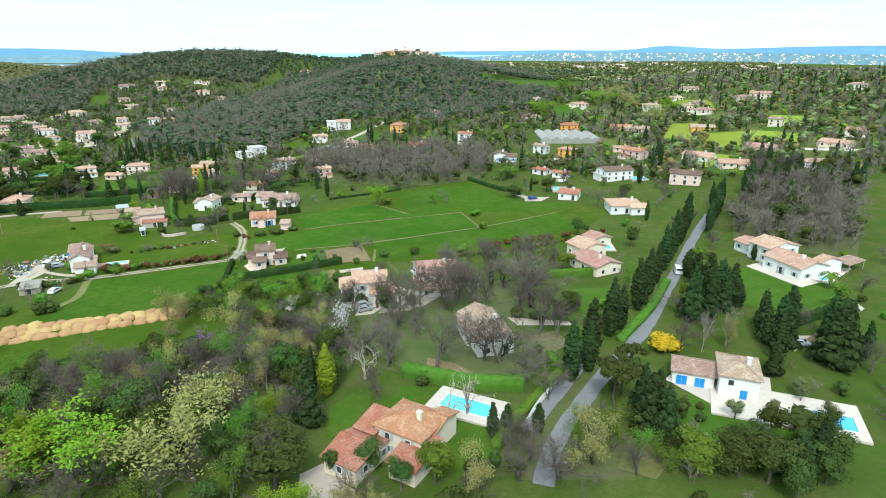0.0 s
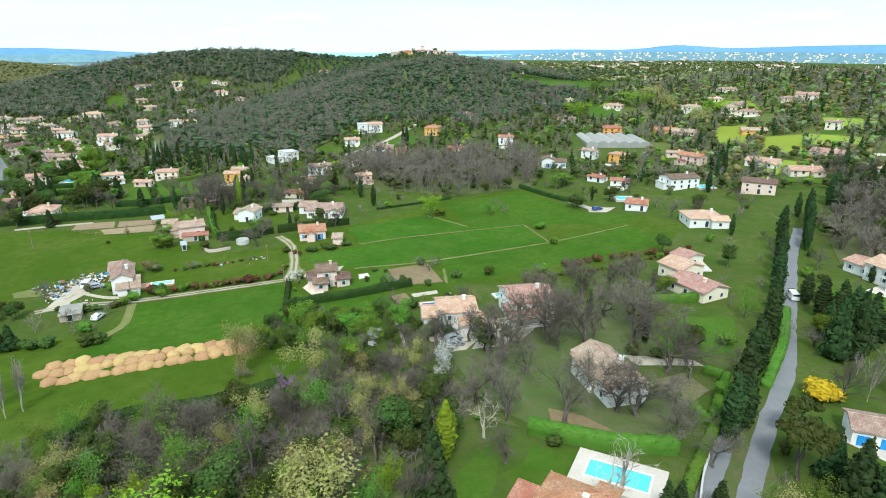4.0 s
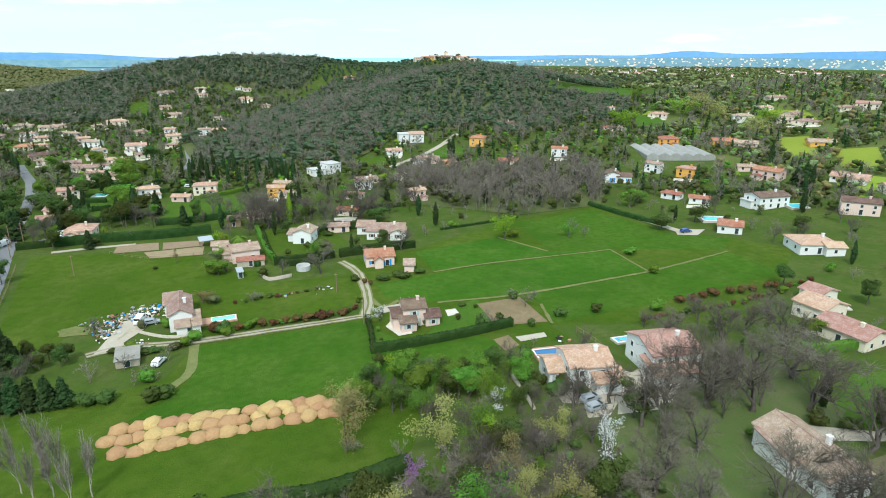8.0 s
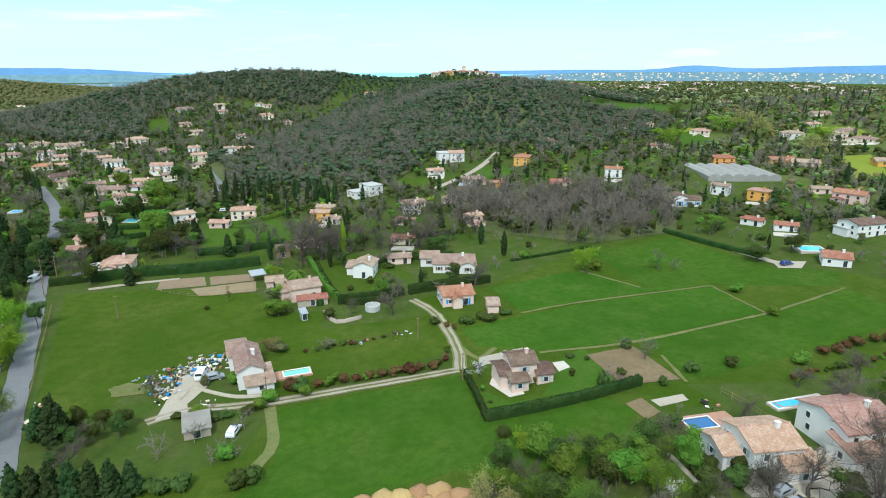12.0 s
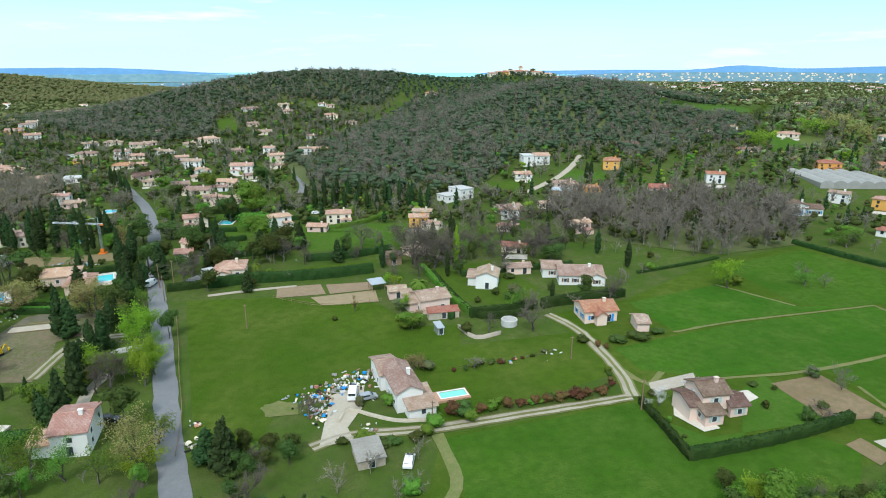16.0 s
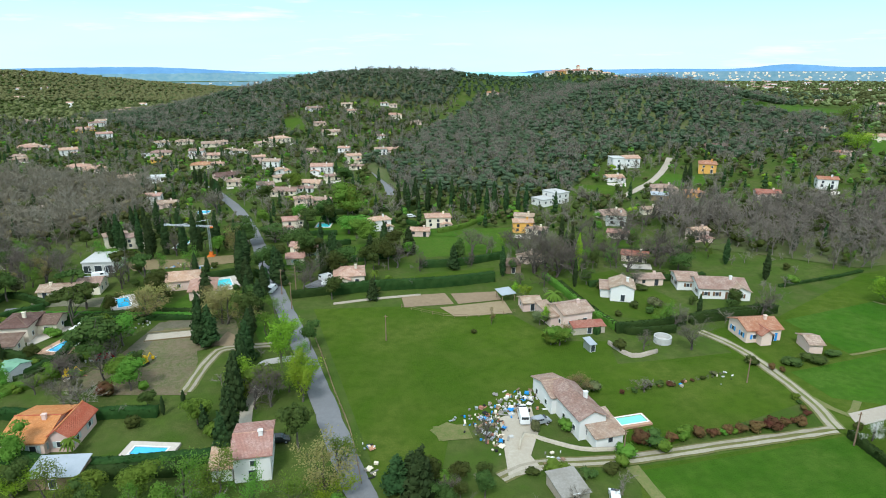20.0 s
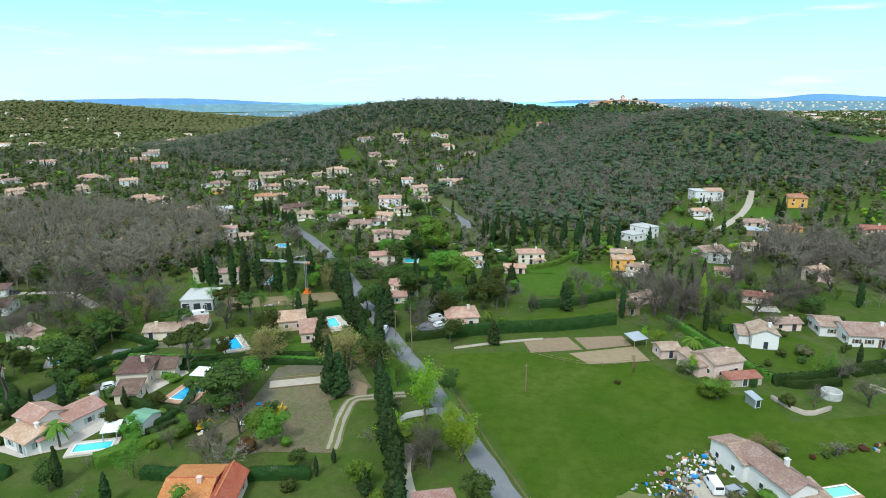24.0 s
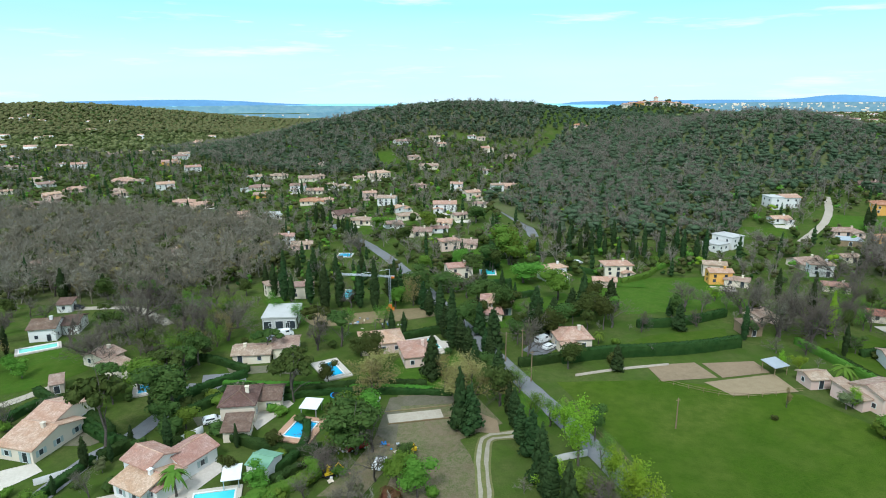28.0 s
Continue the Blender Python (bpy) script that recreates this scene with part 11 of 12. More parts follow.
tree("bare", -29.6, 317.2, 11.8, 1.29, "trees in the gardens")
tree("golden", -20.1, 297.0, 13.8, 0.59, "trees in the gardens")
tree("dark", -22.2, 285.0, 5.5, 1.16, "trees in the gardens")
tree("cypress", -26.6, 283.7, 9.6, 0.75, "trees in the gardens")
tree("bare", -3.4, 294.1, 8.1, 1.96, "trees in the gardens")
tree("bare", 8.4, 297.0, 10.1, 1.64, "trees in the gardens")
tree("dark", 13.1, 291.1, 6.3, 2.20, "trees in the gardens")
tree("bare", 35.0, 308.3, 9.2, 2.00, "trees in the gardens")
tree("bare", -10.6, 279.8, 6.7, 1.73, "trees in the gardens")
tree("bush", -18.3, 281.1, 2.0, 2.09, "trees in the gardens")
tree("bush", -7.5, 277.2, 2.2, 1.97, "trees in the gardens")
tree("dark", -84.5, 316.8, 10.4, 1.15, "trees in the gardens")
tree("dark", -81.6, 311.0, 11.1, 0.85, "trees in the gardens")
tree("dark", -97.7, 308.1, 10.9, 1.24, "trees in the gardens")
tree("full", -91.3, 382.5, 16.3, 0.95, "trees in the gardens")
tree("conifer", -100.3, 379.6, 10.8, 1.34, "trees in the gardens")
tree("dark", -109.6, 372.3, 9.4, 1.83, "trees in the gardens")
tree("dark", -122.5, 314.0, 10.1, 1.31, "trees in the gardens")
tree("full", -116.8, 447.5, 11.9, 1.24, "trees in the gardens")
tree("dark", -91.5, 459.8, 10.8, 1.56, "trees in the gardens")
tree("dark", -131.6, 426.6, 9.7, 1.42, "trees in the gardens")
tree("bare", -152.0, 408.3, 10.4, 1.56, "trees in the gardens")
tree("full", -143.0, 454.1, 9.0, 1.67, "trees in the gardens")
tree("bare", 17.9, 341.8, 11.1, 1.64, "trees in the gardens")
tree("bare", 49.9, 334.4, 11.0, 1.75, "trees in the gardens")
tree("bare", 30.8, 346.5, 10.3, 1.85, "trees in the gardens")
tree("dark", -131.3, 349.7, 11.3, 1.35, "trees in the gardens")
tree("dark", -114.1, 337.5, 9.8, 1.46, "trees in the gardens")
tree("dark", -118.5, 317.1, 10.1, 1.06, "trees in the gardens")
tree("full", -86.6, 338.9, 12.4, 1.39, "trees in the gardens")
tree("dark", -100.9, 374.6, 11.3, 1.04, "trees in the gardens")
tree("dark", -79.1, 329.2, 9.9, 1.39, "trees in the gardens")
tree("bare", -50.1, 322.3, 9.9, 1.36, "trees in the gardens")
tree("bare", -33.6, 318.3, 10.9, 1.46, "trees in the gardens")
tree("bare", -29.3, 303.0, 10.4, 1.21, "trees in the gardens")
tree("conifer", -102.8, 307.2, 9.8, 0.90, "trees in the gardens")
hedge([(-22.0, 283.3), (-4.1, 283.7), (17.3, 283.3)], 1.8, 1.8, L_HEDGE, "long dark clipped garden hedge")
hedge([(3.6, 310.4), (15.4, 311.1), (28.3, 311.5)], 1.8, 1.8, L_HEDGE, "dark clipped hedge among the gardens")
hedge([(-85.2, 372.5), (-70.9, 372.7), (-62.5, 364.4)], 2.0, 1.8, L_HEDGE, "dark clipped hedge below the villas")

tree("blossom", -4.1, 196.9, 4.6, 1.32, "shrubs round the pink farmhouse")
tree("gbush", -5.7, 190.7, 1.5, 0.74, "shrubs round the pink farmhouse")
tree("bush", -3.3, 200.9, 1.6, 1.35, "shrubs round the pink farmhouse")
tree("bush", 14.7, 189.1, 2.1, 0.85, "shrubs round the pink farmhouse")
tree("bush", 18.0, 182.1, 4.0, 0.64, "shrubs round the pink farmhouse")
tree("tbush", 33.1, 196.5, 3.1, 1.78, "shrubs round the pink farmhouse")
tree("tbush", 33.7, 189.9, 3.9, 1.46, "shrubs round the pink farmhouse")
tree("obush", 5.9, 189.3, 1.6, 0.71, "shrubs round the pink farmhouse")
tree("bush", 21.4, 194.5, 1.3, 1.11, "shrubs round the pink farmhouse")
tree("bush", 18.5, 197.6, 1.0, 2.40, "shrubs round the pink farmhouse")
tree("bush", -6.1, 185.3, 0.8, 1.28, "shrubs round the pink farmhouse")
tree("bush", 58.9, 76.8, 2.7, 0.89, "shrubs in the villa gardens")
tree("bush", 82.8, 81.6, 1.8, 1.03, "shrubs in the villa gardens")
tree("tan", 92.7, 92.0, 8.2, 0.50, "shrubs in the villa gardens")
tree("poplar", 87.8, 93.6, 10.1, 0.69, "shrubs in the villa gardens")
tree("bush", 100.6, 72.0, 3.5, 0.84, "shrubs in the villa gardens")
tree("olive", 91.8, 66.1, 3.8, 1.16, "shrubs in the villa gardens")
tree("olive", 92.9, 74.5, 3.4, 1.34, "shrubs in the villa gardens")
tree("bush", 32.3, 72.7, 4.0, 0.52, "shrubs in the villa gardens")
tree("bush", 55.1, 104.6, 2.3, 0.95, "shrubs in the villa gardens")
tree("bush", 44.8, 94.4, 2.4, 1.06, "shrubs in the villa gardens")
tree("bush", 73.8, 122.5, 2.9, 1.11, "shrubs in the villa gardens")
tree("gbush", 80.2, 120.3, 3.7, 0.90, "shrubs in the villa gardens")
tree("full", 63.2, 101.8, 5.1, 1.18, "shrubs in the villa gardens")
tree("bush", 17.9, 162.4, 2.4, 0.79, "shrubs along the garden walls")
tree("gbush", 18.6, 156.6, 2.6, 0.85, "shrubs along the garden walls")
tree("bush", 56.6, 148.5, 3.3, 1.24, "shrubs along the garden walls")
tree("bush", 37.0, 140.3, 2.4, 1.47, "shrubs along the garden walls")
tree("gbush", 45.6, 123.8, 1.7, 1.12, "shrubs along the garden walls")
tree("bush", 62.5, 120.1, 2.8, 1.31, "shrubs along the garden walls")

# groves
keep_open([(-84, 291), (-48, 291), (-48, 265), (-84, 265)])
patch("woodland_floor", M_WOODFLOOR, [(-59.5, 126.7), (-41.1, 129.5), (-15.3, 126.4), (4.1, 140.3), (19.0, 131.0), (25.3, 106.4), (16.3, 114.0), (7.3, 101.4), (2.7, 96.5), (-2.0, 87.1), (-22.1, 88.3), (-52.6, 99.1)], "leaf-strewn floor of the mixed wood", 0.1)
patch("woodland_floor", M_WOODFLOOR, [(22.4, 140.9), (45.1, 148.1), (71.6, 148.1), (67.4, 124.7), (53.0, 116.4), (59.4, 103.1), (45.7, 96.2), (26.8, 107.3), (22.1, 116.4)], "brown ground under the bare oaks", 0.1)
grove([(-59.5, 126.7), (-41.1, 129.5), (-15.3, 126.4), (4.1, 140.3), (19.0, 131.0), (25.3, 106.4), (16.3, 114.0), (7.3, 101.4), (2.7, 96.5), (-2.0, 87.1), (-22.1, 88.3), (-52.6, 99.1)], 6.0, {"bare": 4.5, "dark": 2.2, "green": 2.6, "tan": 2.2, "lime": 0.7, "blossom": 0.2}, 6, 10.5, 21, "mixed wood below the fields")
grove([(-70.0, 25.0), (30.0, 25.0), (40.0, 60.0), (0.0, 85.0), (-90.0, 90.0)], 6.5, {"bare": 4.5, "dark": 2.2, "green": 2.6, "tan": 2.2, "lime": 0.7, "blossom": 0.2}, 6, 10, 22, "mixed wood below the fields")
grove([(-18.1, 166.0), (-4.4, 168.0), (6.2, 161.4), (15.6, 159.6), (16.7, 143.4), (13.3, 138.9), (-18.6, 151.2)], 5.5, {"green": 4, "bare": 2, "dark": 1, "full": 1.5}, 5, 8, 23, "thicket at the field edge")
grove([(-39.8, 197.4), (-25.5, 194.3)], 5, {"bush": 1}, 1, 2, 25, "trees in the gardens")
grove([(233.2, 231.6), (264.2, 210.2), (180.0, 142.7), (164.9, 155.2), (167.2, 173.9)], 8, {"bare": 5, "dark": 2, "cypress": 0.6}, 8, 12, 26, "bare wood beyond the lane")
grove([(-149.4, 204.9), (-124.3, 203.5), (-119.0, 202.7), (-114.1, 193.1), (-146.0, 197.1)], 6, {"full": 3, "green": 3, "dark": 1}, 5, 7, 30, "trees in the gardens")
grove([(-24.7, 320.5), (5.5, 328.0), (20.2, 312.2), (-20.4, 288.1), (-40.5, 286.9)], 9, {"bare": 4, "green": 1, "dark": 1}, 6, 10, 31, "trees in the gardens")

# far woods
wood("olive_grove", "grey-green olive orchard on the slope", [(205.5, 328.3), (217.1, 306.3), (258.8, 334.5), (271.1, 361.2), (244.0, 367.3)], 6, "round", L_OLIVE, 3.2, 4.5, 331, 0)
patch("woodland_floor", M_WOODFLOOR, [(-312.0, 798.2), (-224.0, 685.9), (-169.8, 628.8), (-139.6, 637.5), (-140.3, 743.3), (-73.7, 768.2), (-28.2, 760.2), (9.9, 742.6), (33.0, 770.0), (110.0, 1000.0), (-60.0, 1030.0), (-330.0, 1030.0), (-400.0, 930.0)], "leaf-strewn floor of the hill wood", 0.5, 14.0)
wood("hill_wood", "dense pine and oak wood covering the hill", [(-312.0, 798.2), (-224.0, 685.9), (-169.8, 628.8), (-139.6, 637.5), (-140.3, 743.3), (-73.7, 768.2), (-28.2, 760.2), (9.9, 742.6), (33.0, 770.0), (110.0, 1000.0), (-60.0, 1030.0), (-330.0, 1030.0), (-400.0, 930.0)], 5.8, "pine", L_WOOD, 8, 12, 41, 0.1)
wood("hill_wood", "leafless grey oaks scattered through the hill wood", [(-312.0, 798.2), (-224.0, 685.9), (-169.8, 628.8), (-139.6, 637.5), (-140.3, 743.3), (-73.7, 768.2), (-28.2, 760.2), (9.9, 742.6), (33.0, 770.0), (110.0, 1000.0), (-60.0, 1030.0), (-330.0, 1030.0), (-400.0, 930.0)], 9, "bare", M_TWIG, 8, 11, 42, 0.4)
patch("woodland_floor", M_WOODFLOOR, [(-78.9, 504.8), (-67.2, 445.5), (-60.6, 424.6), (-30.8, 411.7), (-4.3, 401.5), (16.6, 402.3), (38.8, 426.3), (67.6, 460.6), (103.9, 459.3), (124.1, 471.0), (132.0, 433.3), (197.7, 468.9), (251.0, 480.9), (286.7, 532.1), (221.9, 545.1), (214.7, 573.2), (330.0, 620.0), (330.0, 760.0), (200.0, 790.0), (60.0, 770.0), (20.0, 700.0)], "leaf-strewn floor of the hill wood", 0.5, 14.0)
wood("hill_wood", "dense pine and oak wood covering the hill", [(-78.9, 504.8), (-67.2, 445.5), (-60.6, 424.6), (-30.8, 411.7), (-4.3, 401.5), (16.6, 402.3), (38.8, 426.3), (67.6, 460.6), (103.9, 459.3), (124.1, 471.0), (132.0, 433.3), (197.7, 468.9), (251.0, 480.9), (286.7, 532.1), (221.9, 545.1), (214.7, 573.2), (330.0, 620.0), (330.0, 760.0), (200.0, 790.0), (60.0, 770.0), (20.0, 700.0)], 5.2, "pine", L_WOOD, 7, 11, 43, 0.1)
wood("hill_wood", "leafless grey oaks scattered through the hill wood", [(-78.9, 504.8), (-67.2, 445.5), (-60.6, 424.6), (-30.8, 411.7), (-4.3, 401.5), (16.6, 402.3), (38.8, 426.3), (67.6, 460.6), (103.9, 459.3), (124.1, 471.0), (132.0, 433.3), (197.7, 468.9), (251.0, 480.9), (286.7, 532.1), (221.9, 545.1), (214.7, 573.2), (330.0, 620.0), (330.0, 760.0), (200.0, 790.0), (60.0, 770.0), (20.0, 700.0)], 7.5, "bare", M_TWIG, 8, 11, 44, 0.5)
wood("far_wood", "far wooded ridge across the valley", [(-1300.0, 1350.0), (-800.0, 1200.0), (-450.0, 1280.0), (-200.0, 1150.0), (100.0, 1120.0), (100.0, 1750.0), (-1300.0, 1750.0)], 9.5, "lump", L_HILL_SUNLIT, 9, 13, 45, 0)
wood("far_wood", "far bare trees across the valley", [(-1300.0, 1350.0), (-800.0, 1200.0), (-450.0, 1280.0), (-200.0, 1150.0), (100.0, 1120.0), (100.0, 1750.0), (-1300.0, 1750.0)], 16, "lump", L_PINE, 8, 11, 46, 0)
patch("woodland_floor", M_WOODFLOOR, [(28.5, 318.2), (52.4, 297.7), (70.4, 278.9), (108.3, 279.0), (139.8, 319.5), (101.7, 343.5), (45.6, 371.1)], "leaf-strewn floor under bare oaks", 0.15)
wood("oak_belt", "belt of leafless grey-brown oaks beyond the fields", [(28.5, 318.2), (52.4, 297.7), (70.4, 278.9), (108.3, 279.0), (139.8, 319.5), (101.7, 343.5), (45.6, 371.1)], 5.0, "bare", M_TWIG, 7, 15, 47, 0, 0.35)
patch("woodland_floor", M_WOODFLOOR, [(-271.4, 362.3), (-215.0, 353.6), (-189.2, 375.9), (-179.3, 428.3), (-199.0, 483.7), (-275.9, 526.0), (-361.1, 536.6)], "leaf-strewn floor under bare trees", 0.15)
wood("bare_wood", "leafless grey-brown wood behind the villas", [(-271.4, 362.3), (-215.0, 353.6), (-189.2, 375.9), (-179.3, 428.3), (-199.0, 483.7), (-275.9, 526.0), (-361.1, 536.6)], 9.0, "bare", M_TWIG, 8, 13, 48, 0)
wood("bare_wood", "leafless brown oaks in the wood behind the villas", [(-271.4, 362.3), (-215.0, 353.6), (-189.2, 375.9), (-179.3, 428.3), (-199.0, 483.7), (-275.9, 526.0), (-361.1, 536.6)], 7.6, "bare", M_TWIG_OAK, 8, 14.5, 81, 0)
wood("bare_wood", "evergreen oaks in the bare wood", [(-271.4, 362.3), (-215.0, 353.6), (-189.2, 375.9), (-179.3, 428.3), (-199.0, 483.7), (-275.9, 526.0), (-361.1, 536.6)], 11, "round", L_DARK, 5, 11, 49, 0, 0.8)
wood("bare_wood", "trees in young leaf in the bare wood", [(-271.4, 362.3), (-215.0, 353.6), (-189.2, 375.9), (-179.3, 428.3), (-199.0, 483.7), (-275.9, 526.0), (-361.1, 536.6)], 10, "round", L_PINE, 6, 11, 59, 0, 0.8)
wood("bare_wood", "evergreen oaks in the bare belt", [(28.5, 318.2), (52.4, 297.7), (70.4, 278.9), (108.3, 279.0), (139.8, 319.5), (101.7, 343.5), (45.6, 371.1)], 10, "round", L_DARK, 5, 11, 58, 0, 0.5)
wood("bare_wood", "budding brown trees in the bare wood", [(-271.4, 362.3), (-215.0, 353.6), (-189.2, 375.9), (-179.3, 428.3), (-199.0, 483.7), (-275.9, 526.0), (-361.1, 536.6)], 13, "round", L_TAN, 6, 10, 57, 0)
patch("woodland_floor", M_WOODFLOOR, [(148.7, 151.6), (170.7, 126.0), (245.9, 185.9), (230.0, 195.0), (202.7, 191.3), (179.0, 186.6)], "leaf-strewn floor under bare trees", 0.15)
wood("bare_wood", "leafless grey-brown wood beyond the lane", [(148.7, 151.6), (170.7, 126.0), (245.9, 185.9), (230.0, 195.0), (202.7, 191.3), (179.0, 186.6)], 7.2, "bare", M_TWIG, 8, 13, 50, 0)
wood("bare_wood", "evergreens in the wood beyond the lane", [(148.7, 151.6), (170.7, 126.0), (245.9, 185.9), (230.0, 195.0), (202.7, 191.3), (179.0, 186.6)], 12, "round", L_DARK, 6, 11, 56, 0)
grove([(-265.0, 180.0), (-190.0, 150.0), (-130.0, 175.0), (-60.0, 60.0), (20.0, 45.0), (130.0, 45.0), (190.0, 90.0), (175.0, 230.0), (70.0, 340.0), (-60.0, 350.0), (-150.0, 350.0), (-270.0, 380.0)], 9.5, {"dark": 2, "bush": 3, "gbush": 1.5, "green": 1, "bare": 4.5, "cypress": 1.2, "olive": 1.2, "full": 1, "conifer": 0.7, "tbush": 1}, 4.8, 8.5, 301, "trees in the gardens", 1.1)
grove([(-110, 300), (-30, 296), (40, 292), (30, 345), (-60, 352), (-130, 352)], 8.5, {"dark": 2, "bare": 4, "cypress": 1, "conifer": 0.8, "full": 1, "olive": 1, "bush": 1.5, "green": 0.8}, 5, 9, 331, "trees in the gardens", 0.9)
grove([(-265, 292), (-150, 292), (-125, 352), (-190, 352), (-270, 380)], 8, {"dark": 1.5, "bare": 3.5, "cypress": 0.8, "umbrella": 0.6, "full": 0.6, "tan": 0.8, "green": 0.8}, 6, 11, 332, "trees in the gardens", 0.7)
grove([(-232, 232), (-150, 205), (-122, 256), (-150, 290), (-232, 290)], 7, {"bush": 3, "gbush": 2, "dark": 1.5, "cypress": 0.8, "olive": 1, "bare": 1.2}, 4, 7, 333, "trees in the gardens", 0.9)
# Paler leaf colours give these two woods the look of a sunlit slope.
wood("garden_trees", "young-leaved trees coloured paler as sunlit on the far slope", [(175.0, 240.0), (330.0, 160.0), (640.0, 240.0), (720.0, 650.0), (430.0, 620.0), (330.0, 560.0), (205.0, 420.0)], 11, "round", L_HILL_SUNLIT, 4, 8, 321, 0, 0.8)
wood("garden_trees", "budding oaks on the far slope", [(175.0, 240.0), (330.0, 160.0), (640.0, 240.0), (720.0, 650.0), (430.0, 620.0), (330.0, 560.0), (205.0, 420.0)], 13, "round", L_TAN, 4, 8, 322, 0, 0.9)
wood("undergrowth", "leafless garden shrubs", [(-265.0, 180.0), (-190.0, 150.0), (-130.0, 175.0), (-60.0, 60.0), (20.0, 45.0), (130.0, 45.0), (190.0, 90.0), (175.0, 230.0), (70.0, 340.0), (-60.0, 350.0), (-150.0, 350.0), (-270.0, 380.0)], 8, "bare", M_TWIG, 2.2, 5, 304, 0, 1.5)
wood("garden_trees", "dark evergreen trees among the villas", [(-560.0, 420.0), (-480.0, 330.0), (-270.0, 380.0), (-150.0, 350.0), (-60.0, 350.0), (70.0, 340.0), (175.0, 230.0), (330.0, 160.0), (640.0, 240.0), (720.0, 650.0), (430.0, 620.0), (330.0, 560.0), (230.0, 520.0), (130.0, 470.0), (60.0, 470.0), (10.0, 520.0), (-10.0, 600.0), (20.0, 690.0), (-100.0, 760.0), (-300.0, 820.0), (-560.0, 1000.0)], 8.5, "round", L_DARK, 3.5, 8.5, 311, 0, 0.85)
wood("garden_trees", "green trees among the villas", [(-560.0, 420.0), (-480.0, 330.0), (-270.0, 380.0), (-150.0, 350.0), (-60.0, 350.0), (70.0, 340.0), (175.0, 230.0), (330.0, 160.0), (640.0, 240.0), (720.0, 650.0), (430.0, 620.0), (330.0, 560.0), (230.0, 520.0), (130.0, 470.0), (60.0, 470.0), (10.0, 520.0), (-10.0, 600.0), (20.0, 690.0), (-100.0, 760.0), (-300.0, 820.0), (-560.0, 1000.0)], 13, "round", L_GREEN, 3, 6.5, 312, 0, 0.9)
wood("garden_trees", "leafless grey trees among the villas", [(-560.0, 420.0), (-480.0, 330.0), (-270.0, 380.0), (-150.0, 350.0), (-60.0, 350.0), (70.0, 340.0), (175.0, 230.0), (330.0, 160.0), (640.0, 240.0), (720.0, 650.0), (430.0, 620.0), (330.0, 560.0), (230.0, 520.0), (130.0, 470.0), (60.0, 470.0), (10.0, 520.0), (-10.0, 600.0), (20.0, 690.0), (-100.0, 760.0), (-300.0, 820.0), (-560.0, 1000.0)], 8.6, "bare", M_TWIG, 5.5, 9.5, 313, 0, 0.8)
wood("garden_trees", "grey-green olives among the villas", [(-560.0, 420.0), (-480.0, 330.0), (-270.0, 380.0), (-150.0, 350.0), (-60.0, 350.0), (70.0, 340.0), (175.0, 230.0), (330.0, 160.0), (640.0, 240.0), (720.0, 650.0), (430.0, 620.0), (330.0, 560.0), (230.0, 520.0), (130.0, 470.0), (60.0, 470.0), (10.0, 520.0), (-10.0, 600.0), (20.0, 690.0), (-100.0, 760.0), (-300.0, 820.0), (-560.0, 1000.0)], 10, "round", L_OLIVE, 3, 5.5, 314, 0, 0.95)
wood("garden_trees", "dark cypresses among the villas", [(-560.0, 420.0), (-480.0, 330.0), (-270.0, 380.0), (-150.0, 350.0), (-60.0, 350.0), (70.0, 340.0), (175.0, 230.0), (330.0, 160.0), (640.0, 240.0), (720.0, 650.0), (430.0, 620.0), (330.0, 560.0), (230.0, 520.0), (130.0, 470.0), (60.0, 470.0), (10.0, 520.0), (-10.0, 600.0), (20.0, 690.0), (-100.0, 760.0), (-300.0, 820.0), (-560.0, 1000.0)], 17, "spire", L_CYPRESS, 6, 11, 315, 0, 0.6)
wood("garden_trees", "fresh lime-green trees among the villas", [(-560.0, 420.0), (-480.0, 330.0), (-270.0, 380.0), (-150.0, 350.0), (-60.0, 350.0), (70.0, 340.0), (175.0, 230.0), (330.0, 160.0), (640.0, 240.0), (720.0, 650.0), (430.0, 620.0), (330.0, 560.0), (230.0, 520.0), (130.0, 470.0), (60.0, 470.0), (10.0, 520.0), (-10.0, 600.0), (20.0, 690.0), (-100.0, 760.0), (-300.0, 820.0), (-560.0, 1000.0)], 26, "round", L_LIME, 4, 7, 316, 0, 0.9)
wood("garden_trees", "dark shrubs and hedging among the villas", [(-560.0, 420.0), (-480.0, 330.0), (-270.0, 380.0), (-150.0, 350.0), (-60.0, 350.0), (70.0, 340.0), (175.0, 230.0), (330.0, 160.0), (640.0, 240.0), (720.0, 650.0), (430.0, 620.0), (330.0, 560.0), (230.0, 520.0), (130.0, 470.0), (60.0, 470.0), (10.0, 520.0), (-10.0, 600.0), (20.0, 690.0), (-100.0, 760.0), (-300.0, 820.0), (-560.0, 1000.0)], 9, "round", L_HEDGE, 1.5, 3.2, 317, 0, 1.15)
